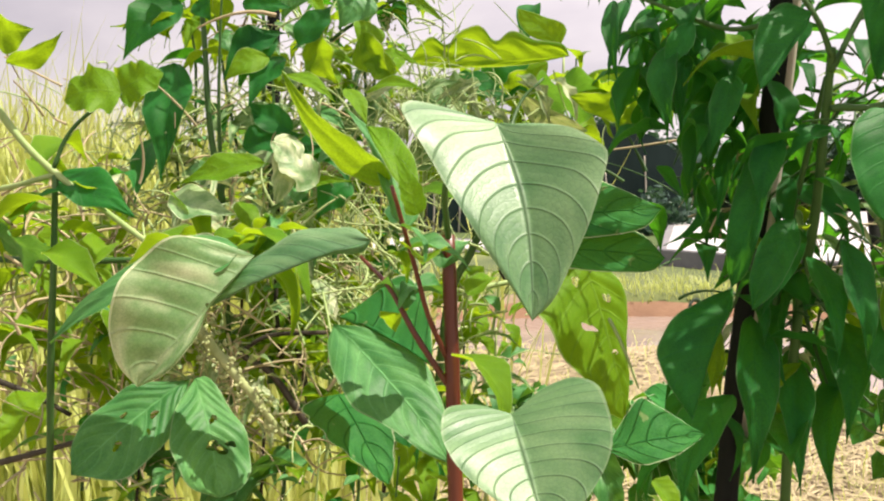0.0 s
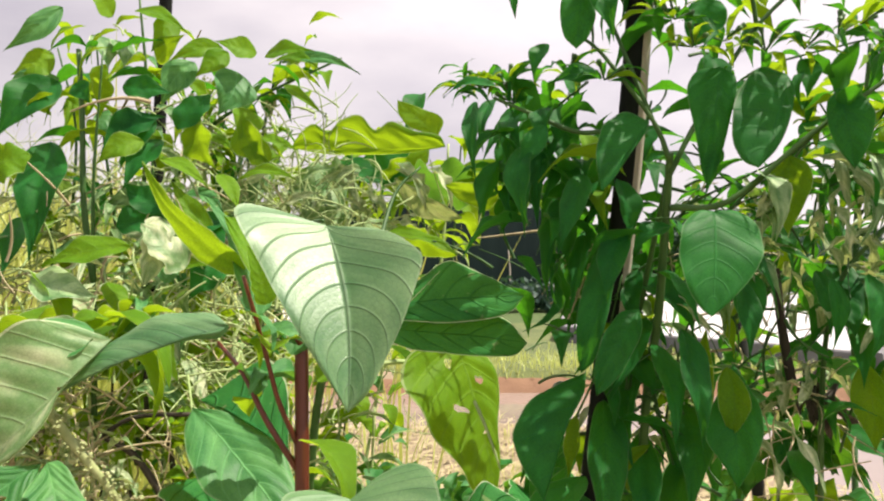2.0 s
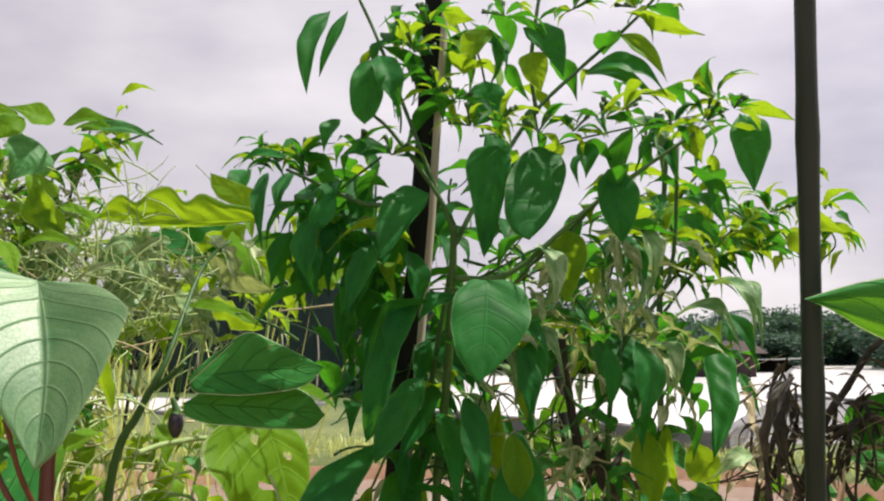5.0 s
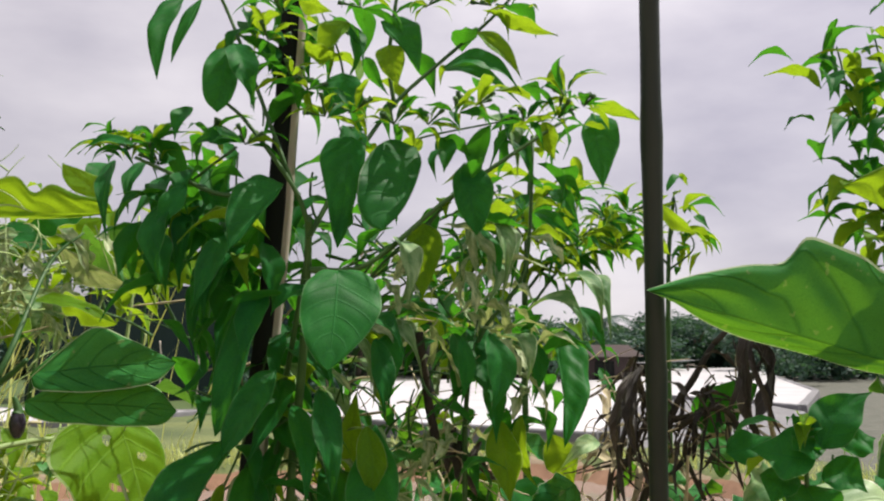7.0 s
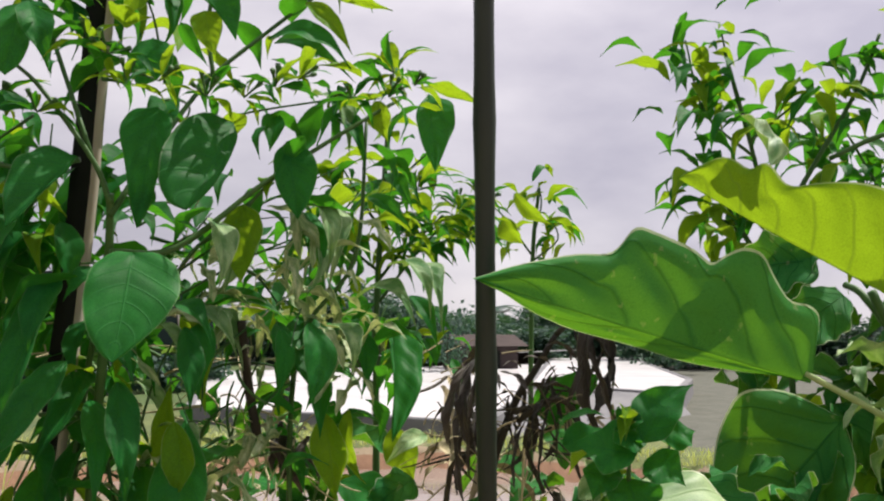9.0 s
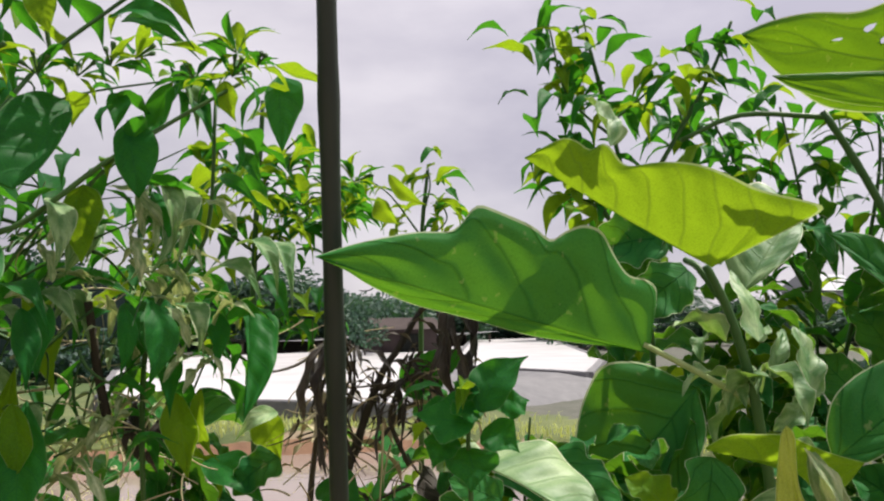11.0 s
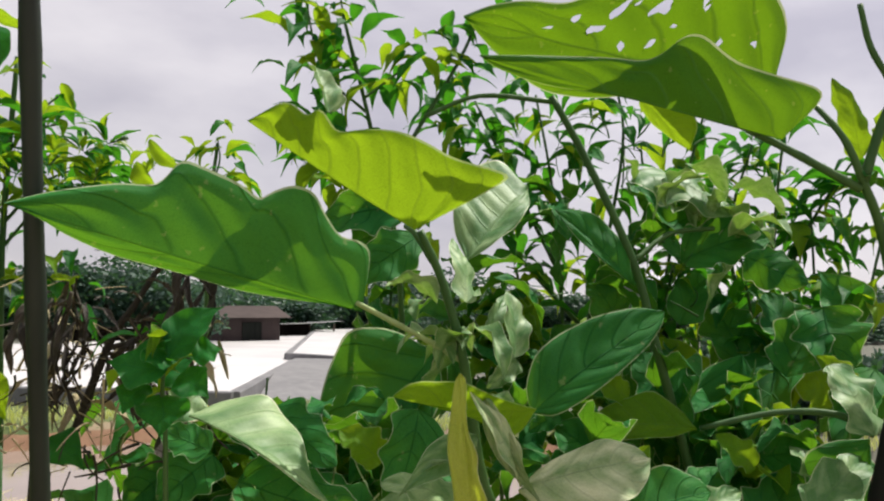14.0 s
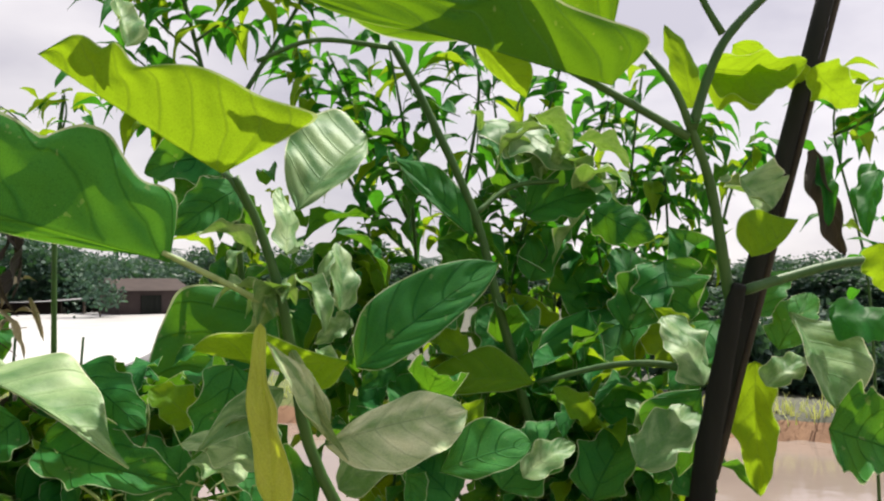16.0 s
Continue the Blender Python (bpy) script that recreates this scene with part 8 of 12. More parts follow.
stem(edge_pepper, M_STEM, [(1.962, 0.711, 1.446), (1.983, 0.6847, 1.586), (2.018, 0.649, 1.66)], 0.0025, 0.0012, "branch")
sprig(edge_pepper, [(1.962, 0.711, 1.446), (1.983, 0.6847, 1.586), (2.018, 0.649, 1.66)], 22, 0.06, 462, young=0.4)
broad_leaf(pepper, M_PEPPER, (0.5226, 0.891, 1.433), (0.4828, 0.8236, 1.347), (-0.1874, -0.7272, 0.6604), [(0.18, 0.044), (0.44, 0.004), (0.64, 0.004), (0.82, 0.004)], [(0.16, 0.160), (0.40, 0.287), (0.63, 0.340), (0.82, 0.218), (0.94, 0.071)], sweep=0.0, fold=0.2)
leaf(pepper, "pepper", M_PEPPER, (0.5704, 0.9192, 1.479), (0.5341, 0.8574, 1.412), 0.0138, 0.0138, (-0.3137, -0.6067, 0.7304), 0.13999999999999999, 0.35, ripple=1.8)
leaf(pepper, "pepper", M_PEPPER, (0.5404, 0.9159, 1.407), (0.5282, 0.8417, 1.295), 0.0166, 0.0166, (0.2473, -0.8215, 0.5138), 0.11199999999999999, 0.35, ripple=1.8)
leaf(pepper, "pepper", M_PEPPER, (0.6147, 0.9566, 1.401), (0.5981, 0.8614, 1.32), 0.0168, 0.0168, (-0.0032, -0.6516, 0.7585), 0.13999999999999999, 0.35, ripple=1.8)
leaf(pepper, "pepper", M_PEPPER, (0.4959, 0.8964, 1.405), (0.4672, 0.852, 1.353), 0.0121, 0.0121, (-0.3283, -0.6221, 0.7108), 0.13999999999999999, 0.35, ripple=1.8)
leaf(pepper, "pepper", M_PEPPER, (0.5199, 0.874, 1.353), (0.4766, 0.8287, 1.281), 0.0170, 0.0170, (-0.3253, -0.7005, 0.6352), 0.13999999999999999, 0.35, ripple=1.8)
leaf(pepper, "pepper", M_YOUNG_LIT, (0.5199, 0.927, 1.392), (0.5119, 0.9192, 1.34), 0.0070, 0.0070, (-0.4962, -0.8442, 0.203), 0.13999999999999999, 0.35, ripple=1.8)
broad_leaf(pepper, M_YOUNG_LIT, (0.634, 0.9453, 1.465), (0.6306, 0.9413, 1.386), (-0.6144, -0.7862, 0.06621), [(0.35, 0.120), (0.70, 0.163), (0.90, 0.092)], [(0.37, 0.133), (0.68, 0.159), (0.91, 0.064)], sweep=0.0, fold=0.2)
leaf(pepper, "pepper", M_PEPPER, (0.5999, 0.9622, 1.439), (0.5585, 0.8645, 1.356), 0.0139, 0.0139, (-0.5954, -0.3566, 0.72), 0.13999999999999999, 0.35, ripple=1.8)
leaf(pepper, "pepper", M_PEPPER, (0.5779, 0.943, 1.375), (0.5669, 0.8613, 1.28), 0.0135, 0.0135, (0.1165, -0.7587, 0.6409), 0.13999999999999999, 0.35, ripple=1.8)
leaf(pepper, "pepper", M_PEPPER, (0.6352, 0.9421, 1.367), (0.5972, 0.8821, 1.27), 0.0142, 0.0142, (-0.5692, -0.5811, 0.5817), 0.13999999999999999, 0.35, ripple=1.8)
leaf(pepper, "pepper", M_PEPPER, (0.4505, 0.955, 1.666), (0.4385, 0.9147, 1.614), 0.0070, 0.0070, (-0.2551, -0.7309, 0.6331), 0.13999999999999999, 0.35, ripple=1.8)
leaf(pepper, "pepper", M_PEPPER, (0.4781, 0.9555, 1.66), (0.4609, 0.9192, 1.601), 0.0089, 0.0089, (-0.3527, -0.7488, 0.5611), 0.13999999999999999, 0.35, ripple=1.8)
leaf(pepper, "pepper", M_PEPPER, (0.5036, 0.943, 1.634), (0.4822, 0.8812, 1.55), 0.0122, 0.0122, (-0.4999, -0.6345, 0.5894), 0.13999999999999999, 0.35, ripple=1.8)
leaf(pepper, "pepper", M_PEPPER, (0.5295, 0.9348, 1.551), (0.5099, 0.8948, 1.48), 0.0082, 0.0082, (-0.5457, -0.6561, 0.5213), 0.13999999999999999, 0.35, ripple=1.8)
sprig(pepper, [(0.4797, 0.9664, 1.597), (0.4893, 0.9709, 1.639), (0.5037, 0.9756, 1.677)], 18, 0.05, 500, young=0.2, droop=1.3, spread=0.7)
sprig(pepper, [(0.5301, 0.9352, 1.501), (0.544, 0.9422, 1.57), (0.5761, 0.9512, 1.633)], 15, 0.05, 501, young=0.2, droop=1.3, spread=0.7)
sprig(pepper, [(0.5971, 0.965, 1.381), (0.5928, 0.9735, 1.5), (0.6076, 0.9852, 1.628)], 19, 0.055, 502, young=0.2, droop=1.3, spread=0.7)
sprig(pepper, [(0.5444, 0.9478, 1.245), (0.5637, 0.9571, 1.334), (0.5783, 0.9662, 1.429)], 16, 0.06, 503, young=0.2, droop=1.3, spread=0.7)
sprig(pepper, [(0.6357, 1.009, 1.225), (0.6463, 1.019, 1.346), (0.6618, 1.029, 1.447)], 14, 0.06, 504, young=0.2, droop=1.3, spread=0.7)
sprig(pepper, [(0.5163, 0.9738, 1.234), (0.5313, 0.9809, 1.302), (0.5414, 0.9871, 1.367)], 14, 0.06, 505, young=0.2, droop=1.3, spread=0.7)
stem(pepper, M_STEM, [(0.6281, 0.8937, 1.642), (0.6592, 0.9021, 1.68), (0.7413, 0.8986, 1.704), (0.8176, 0.8978, 1.72)], 0.0012, 0.0007, "branch")
sprig(pepper, [(0.6281, 0.8937, 1.642), (0.6592, 0.9021, 1.68), (0.7413, 0.8986, 1.704), (0.8176, 0.8978, 1.72)], 15, 0.045, 520, young=0.18, droop=1.2, spread=0.8)
stem(pepper, M_STEM, [(0.6168, 0.946, 1.573), (0.675, 0.9274, 1.603), (0.7625, 0.8994, 1.649)], 0.0013, 0.0006, "branch")
sprig(pepper, [(0.6168, 0.946, 1.573), (0.675, 0.9274, 1.603), (0.7625, 0.8994, 1.649)], 11, 0.045, 521, young=0.15, droop=1.2, spread=0.8)
stem(pepper, M_STEM, [(0.6277, 0.9478, 1.533), (0.6955, 0.9255, 1.573), (0.7539, 0.9074, 1.598)], 0.0013, 0.0006, "branch")
sprig(pepper, [(0.6277, 0.9478, 1.533), (0.6955, 0.9255, 1.573), (0.7539, 0.9074, 1.598)], 9, 0.05, 522, young=0.12, droop=1.2, spread=0.8)
stem(pepper, M_STEM, [(0.6026, 0.9738, 1.361), (0.6197, 0.9579, 1.462), (0.6569, 0.939, 1.543)], 0.0013, 0.0006, "branch")
sprig(pepper, [(0.6026, 0.9738, 1.361), (0.6197, 0.9579, 1.462), (0.6569, 0.939, 1.543)], 5, 0.055, 523, young=0.12, droop=1.2, spread=0.8)
stem(pepper, M_STEM, [(0.6798, 0.996, 1.353), (0.698, 0.9805, 1.449), (0.7221, 0.9462, 1.512)], 0.0013, 0.0007, "branch")
sprig(pepper, [(0.6798, 0.996, 1.353), (0.698, 0.9805, 1.449), (0.7221, 0.9462, 1.512)], 4, 0.055, 524, young=0.12, droop=1.2, spread=0.8)
stem(pepper, M_STEM, [(0.7625, 0.9745, 1.353), (0.781, 0.96, 1.438), (0.8198, 0.9391, 1.534)], 0.0013, 0.0007, "branch")
sprig(pepper, [(0.7625, 0.9745, 1.353), (0.781, 0.96, 1.438), (0.8198, 0.9391, 1.534)], 4, 0.055, 525, young=0.12, droop=1.2, spread=0.8)
stem(pepper, M_STEM, [(0.5238, 0.8968, 1.671), (0.4837, 0.911, 1.638), (0.4529, 0.9238, 1.596)], 0.0012, 0.0006, "branch")
sprig(pepper, [(0.5238, 0.8968, 1.671), (0.4837, 0.911, 1.638), (0.4529, 0.9238, 1.596)], 30, 0.055, 526, young=0.12, droop=1.2, spread=0.8)
stem(pepper, M_STEM, [(0.552, 0.8932, 1.638), (0.5168, 0.9076, 1.591), (0.491, 0.9213, 1.531)], 0.0012, 0.0006, "branch")
sprig(pepper, [(0.552, 0.8932, 1.638), (0.5168, 0.9076, 1.591), (0.491, 0.9213, 1.531)], 30, 0.06, 527, young=0.12, droop=1.2, spread=0.8)
stem(pepper, M_STEM, [(0.5703, 0.9017, 1.704), (0.5457, 0.9027, 1.752), (0.5258, 0.9029, 1.796)], 0.0012, 0.0006, "branch")
sprig(pepper, [(0.5703, 0.9017, 1.704), (0.5457, 0.9027, 1.752), (0.5258, 0.9029, 1.796)], 13, 0.05, 528, young=0.21, droop=1.2, spread=0.8)
stem(pepper, M_STEM, [(0.6171, 0.8895, 1.704), (0.6063, 0.8863, 1.757), (0.5865, 0.8866, 1.8)], 0.0012, 0.0006, "branch")
sprig(pepper, [(0.6171, 0.8895, 1.704), (0.6063, 0.8863, 1.757), (0.5865, 0.8866, 1.8)], 15, 0.05, 529, young=0.21, droop=1.2, spread=0.8)
stem(pepper, M_STEM, [(0.5135, 0.944, 1.37), (0.5394, 0.9297, 1.436), (0.5559, 0.9168, 1.512)], 0.0012, 0.0006, "branch")
sprig(pepper, [(0.5135, 0.944, 1.37), (0.5394, 0.9297, 1.436), (0.5559, 0.9168, 1.512)], 12, 0.055, 530, young=0.072, droop=1.2, spread=0.8)
stem(pepper, M_STEM, [(0.7821, 1.089, 1.521), (0.7873, 1.083, 1.599), (0.8349, 1.075, 1.66)], 0.0015, 0.0008, "branch")
sprig(pepper, [(0.7821, 1.089, 1.521), (0.7873, 1.083, 1.599), (0.8349, 1.075, 1.66)], 16, 0.06, 540, young=0.3, droop=1.2, spread=0.8)
stem(pepper, M_STEM, [(0.7585, 1.094, 1.466), (0.764, 1.09, 1.521), (0.7936, 1.084, 1.575)], 0.0015, 0.0008, "branch")
sprig(pepper, [(0.7585, 1.094, 1.466), (0.764, 1.09, 1.521), (0.7936, 1.084, 1.575)], 20, 0.07, 541, young=0.2, droop=1.2, spread=0.8)
stem(undergrowth, M_STEMPALE, [(-0.2665, 1.194, 1.199), (-0.2591, 1.202, 1.296), (-0.2497, 1.212, 1.408)], 0.0021, 0.0010, "branch")
sprig(undergrowth, [(-0.2665, 1.194, 1.199), (-0.2591, 1.202, 1.296), (-0.2497, 1.212, 1.408)], 12, 0.05, 600, kind='amaranth', mat=M_AMADULL, young=0.7, droop=0.3)
stem(undergrowth, M_STEM, [(-0.1442, 1.107, 1.176), (-0.1375, 1.115, 1.265), (-0.1289, 1.123, 1.366)], 0.0019, 0.0010, "branch")
sprig(undergrowth, [(-0.1442, 1.107, 1.176), (-0.1375, 1.115, 1.265), (-0.1289, 1.123, 1.366)], 12, 0.05, 601, kind='pepper', mat=M_PEPPER, young=0.7, droop=0.3)
stem(undergrowth, M_STEMDRY, [(-0.0166, 0.9706, 1.162), (-0.0109, 0.977, 1.237), (-0.0035, 0.9846, 1.323)], 0.0016, 0.0008, "branch")
sprig(undergrowth, [(-0.0166, 0.9706, 1.162), (-0.0109, 0.977, 1.237), (-0.0035, 0.9846, 1.323)], 12, 0.05, 602, kind='amaranth', mat=M_PALE, young=0.7, droop=0.3)
stem(undergrowth, M_STEMPALE, [(0.1634, 0.9407, 1.13), (0.1687, 0.9468, 1.2), (0.1757, 0.9538, 1.282)], 0.0015, 0.0008, "branch")
sprig(undergrowth, [(0.1634, 0.9407, 1.13), (0.1687, 0.9468, 1.2), (0.1757, 0.9538, 1.282)], 12, 0.05, 603, kind='pepper', mat=M_AMADULL, young=0.7, droop=0.3)
stem(undergrowth, M_STEMPALE, [(0.2265, 1.05, 1.126), (0.2325, 1.056, 1.206), (0.2403, 1.064, 1.297)], 0.0017, 0.0009, "branch")
sprig(undergrowth, [(0.2265, 1.05, 1.126), (0.2325, 1.056, 1.206), (0.2403, 1.064, 1.297)], 12, 0.05, 604, kind='amaranth', mat=M_PEPPER, young=0.7, droop=0.3)
stem(undergrowth, M_STEM, [(0.2436, 0.9015, 1.143), (0.2486, 0.9072, 1.21), (0.2551, 0.9138, 1.286)], 0.0014, 0.0007, "branch")
sprig(undergrowth, [(0.2436, 0.9015, 1.143), (0.2486, 0.9072, 1.21), (0.2551, 0.9138, 1.286)], 12, 0.05, 605, kind='pepper', mat=M_PALE, young=0.7, droop=0.3)
stem(undergrowth, M_STEMDRY, [(0.322, 1.156, 1.03), (0.3287, 1.163, 1.119), (0.3373, 1.172, 1.22)], 0.0019, 0.0010, "branch")
sprig(undergrowth, [(0.322, 1.156, 1.03), (0.3287, 1.163, 1.119), (0.3373, 1.172, 1.22)], 12, 0.05, 606, kind='amaranth', mat=M_AMADULL, young=0.7, droop=0.3)
stem(undergrowth, M_STEMPALE, [(0.3738, 1.064, 1.067), (0.3799, 1.071, 1.146), (0.3876, 1.079, 1.238)], 0.0017, 0.0009, "branch")
sprig(undergrowth, [(0.3738, 1.064, 1.067), (0.3799, 1.071, 1.146), (0.3876, 1.079, 1.238)], 12, 0.05, 607, kind='pepper', mat=M_PEPPER, young=0.7, droop=0.3)
stem(undergrowth, M_STEMPALE, [(0.4751, 1.273, 0.9861), (0.4824, 1.282, 1.084), (0.4919, 1.291, 1.195)], 0.0021, 0.0010, "branch")
sprig(undergrowth, [(0.4751, 1.273, 0.9861), (0.4824, 1.282, 1.084), (0.4919, 1.291, 1.195)], 12, 0.05, 608, kind='amaranth', mat=M_PALE, young=0.7, droop=0.3)
stem(undergrowth, M_STEM, [(0.1747, 1.31, 1.146), (0.1807, 1.303, 1.244), (0.1886, 1.296, 1.356)], 0.0021, 0.0010, "branch")
sprig(undergrowth, [(0.1747, 1.31, 1.146), (0.1807, 1.303, 1.244), (0.1886, 1.296, 1.356)], 12, 0.05, 609, kind='pepper', mat=M_AMADULL, young=0.7, droop=0.3)
stem(undergrowth, M_STEMDRY, [(0.25, 1.407, 1.12), (0.2565, 1.399, 1.226), (0.2651, 1.391, 1.348)], 0.0023, 0.0011, "branch")
sprig(undergrowth, [(0.25, 1.407, 1.12), (0.2565, 1.399, 1.226), (0.2651, 1.391, 1.348)], 12, 0.05, 610, kind='amaranth', mat=M_PEPPER, young=0.7, droop=0.3)
stem(undergrowth, M_STEMPALE, [(-0.0075, 1.334, 1.272), (0.0005, 1.343, 1.379), (0.0108, 1.354, 1.5)], 0.0023, 0.0011, "branch")
sprig(undergrowth, [(-0.0075, 1.334, 1.272), (0.0005, 1.343, 1.379), (0.0108, 1.354, 1.5)], 12, 0.05, 611, kind='pepper', mat=M_PALE, young=0.7, droop=0.3)
stem(undergrowth, M_STEMPALE, [(-0.122, 1.427, 1.352), (-0.1133, 1.436, 1.467), (-0.1021, 1.448, 1.599)], 0.0025, 0.0012, "branch")
sprig(undergrowth, [(-0.122, 1.427, 1.352), (-0.1133, 1.436, 1.467), (-0.1021, 1.448, 1.599)], 12, 0.05, 612, kind='amaranth', mat=M_AMADULL, young=0.7, droop=0.3)
stem(undergrowth, M_STEM, [(0.098, 1.339, 1.164), (0.106, 1.349, 1.27), (0.1164, 1.359, 1.392)], 0.0023, 0.0011, "branch")
sprig(undergrowth, [(0.098, 1.339, 1.164), (0.106, 1.349, 1.27), (0.1164, 1.359, 1.392)], 12, 0.05, 613, kind='pepper', mat=M_PEPPER, young=0.7, droop=0.3)
stem(undergrowth, M_STEMDRY, [(0.1744, 1.564, 1.334), (0.1838, 1.575, 1.459), (0.1959, 1.587, 1.601)], 0.0027, 0.0013, "branch")
sprig(undergrowth, [(0.1744, 1.564, 1.334), (0.1838, 1.575, 1.459), (0.1959, 1.587, 1.601)], 12, 0.05, 614, kind='amaranth', mat=M_PALE, young=0.7, droop=0.3)
stem(undergrowth, M_STEMPALE, [(0.0411, 1.5, 1.472), (0.0482, 1.492, 1.588), (0.0575, 1.483, 1.72)], 0.0025, 0.0012, "branch")
sprig(undergrowth, [(0.0411, 1.5, 1.472), (0.0482, 1.492, 1.588), (0.0575, 1.483, 1.72)], 12, 0.05, 615, kind='pepper', mat=M_AMADULL, young=0.7, droop=0.3)
stem(undergrowth, M_STEMPALE, [(0.1898, 1.491, 1.44), (0.1969, 1.483, 1.556), (0.2062, 1.474, 1.688)], 0.0025, 0.0012, "branch")
sprig(undergrowth, [(0.1898, 1.491, 1.44), (0.1969, 1.483, 1.556), (0.2062, 1.474, 1.688)], 12, 0.05, 616, kind='amaranth', mat=M_PEPPER, young=0.7, droop=0.3)
stem(undergrowth, M_STEM, [(0.4018, 1.576, 1.435), (0.4094, 1.567, 1.559), (0.4195, 1.557, 1.701)], 0.0027, 0.0013, "branch")
sprig(undergrowth, [(0.4018, 1.576, 1.435), (0.4094, 1.567, 1.559), (0.4195, 1.557, 1.701)], 12, 0.05, 617, kind='pepper', mat=M_PALE, young=0.7, droop=0.3)
stem(undergrowth, M_STEMDRY, [(0.0049, 1.308, 1.383), (0.0109, 1.301, 1.48), (0.0188, 1.293, 1.592)], 0.0021, 0.0010, "branch")
sprig(undergrowth, [(0.0049, 1.308, 1.383), (0.0109, 1.301, 1.48), (0.0188, 1.293, 1.592)], 12, 0.05, 618, kind='amaranth', mat=M_AMADULL, young=0.7, droop=0.3)
stem(undergrowth, M_STEMPALE, [(0.0891, 1.205, 1.32), (0.0945, 1.199, 1.409), (0.1017, 1.192, 1.51)], 0.0019, 0.0010, "branch")
sprig(undergrowth, [(0.0891, 1.205, 1.32), (0.0945, 1.199, 1.409), (0.1017, 1.192, 1.51)], 12, 0.05, 619, kind='pepper', mat=M_PEPPER, young=0.7, droop=0.3)
stem(thicket_pepper, M_STEM, [(1.132, 1.152, 1.082), (1.133, 1.144, 1.18), (1.136, 1.132, 1.306)], 0.0028, 0.0014, "branch")
sprig(thicket_pepper, [(1.132, 1.152, 1.082), (1.133, 1.144, 1.18), (1.136, 1.132, 1.306)], 40, 0.09, 640, kind='eggplant', mat=M_EGG, young=0.15, droop=0.2)
stem(thicket_pepper, M_STEM, [(1.276, 0.9728, 1.121), (1.278, 0.9646, 1.214), (1.28, 0.9539, 1.334)], 0.0027, 0.0013, "branch")
sprig(thicket_pepper, [(1.276, 0.9728, 1.121), (1.278, 0.9646, 1.214), (1.28, 0.9539, 1.334)], 40, 0.09, 641, kind='eggplant', mat=M_EGG, young=0.15, droop=0.2)
stem(thicket_pepper, M_STEM, [(1.422, 0.7958, 1.112), (1.423, 0.7879, 1.201), (1.425, 0.7778, 1.315)], 0.0025, 0.0013, "branch")
sprig(thicket_pepper, [(1.422, 0.7958, 1.112), (1.423, 0.7879, 1.201), (1.425, 0.7778, 1.315)], 40, 0.09, 642, kind='eggplant', mat=M_EGG, young=0.15, droop=0.2)
stem(thicket_pepper, M_STEM, [(1.57, 0.8051, 1.133), (1.572, 0.7965, 1.231), (1.574, 0.7853, 1.357)], 0.0028, 0.0014, "branch")
sprig(thicket_pepper, [(1.57, 0.8051, 1.133), (1.572, 0.7965, 1.231), (1.574, 0.7853, 1.357)], 40, 0.09, 643, kind='eggplant', mat=M_EGG, young=0.15, droop=0.2)
stem(thicket_pepper, M_STEM, [(1.656, 0.7436, 1.064), (1.657, 0.7349, 1.162), (1.66, 0.7237, 1.287)], 0.0028, 0.0014, "branch")
sprig(thicket_pepper, [(1.656, 0.7436, 1.064), (1.657, 0.7349, 1.162), (1.66, 0.7237, 1.287)], 40, 0.09, 644, kind='eggplant', mat=M_EGG, young=0.15, droop=0.2)
stem(thicket_pepper, M_STEM, [(1.727, 0.6869, 1.078), (1.728, 0.6782, 1.176), (1.731, 0.667, 1.302)], 0.0028, 0.0014, "branch")
sprig(thicket_pepper, [(1.727, 0.6869, 1.078), (1.728, 0.6782, 1.176), (1.731, 0.667, 1.302)], 40, 0.09, 645, kind='eggplant', mat=M_EGG, young=0.15, droop=0.2)
stem(thicket_pepper, M_STEM, [(1.333, 1.173, 1.029), (1.336, 1.165, 1.136), (1.34, 1.154, 1.273)], 0.0031, 0.0015, "branch")
sprig(thicket_pepper, [(1.333, 1.173, 1.029), (1.336, 1.165, 1.136), (1.34, 1.154, 1.273)], 40, 0.09, 646, kind='eggplant', mat=M_EGG, young=0.15, droop=0.2)
stem(thicket_pepper, M_STEM, [(1.648, 0.7455, 1.062), (1.651, 0.738, 1.16), (1.655, 0.7283, 1.286)], 0.0028, 0.0014, "branch")
sprig(thicket_pepper, [(1.648, 0.7455, 1.062), (1.651, 0.738, 1.16), (1.655, 0.7283, 1.286)], 40, 0.09, 647, kind='eggplant', mat=M_EGG, young=0.15, droop=0.2)
stem(thicket_pepper, M_STEM, [(1.726, 0.6753, 1.034), (1.729, 0.6678, 1.132), (1.733, 0.6581, 1.258)], 0.0028, 0.0014, "branch")
sprig(thicket_pepper, [(1.726, 0.6753, 1.034), (1.729, 0.6678, 1.132), (1.733, 0.6581, 1.258)], 40, 0.09, 648, kind='eggplant', mat=M_EGG, young=0.15, droop=0.2)
stem(thicket_pepper, M_STEM, [(0.7859, 1.208, 1.18), (0.7882, 1.198, 1.269), (0.7912, 1.186, 1.383)], 0.0025, 0.0013, "branch")
sprig(thicket_pepper, [(0.7859, 1.208, 1.18), (0.7882, 1.198, 1.269), (0.7912, 1.186, 1.383)], 40, 0.09, 649, kind='eggplant', mat=M_EGG, young=0.15, droop=0.2)
stem(thicket_pepper, M_STEM, [(1.478, 0.8997, 1.157), (1.48, 0.8892, 1.255), (1.483, 0.8756, 1.38)], 0.0028, 0.0014, "branch")
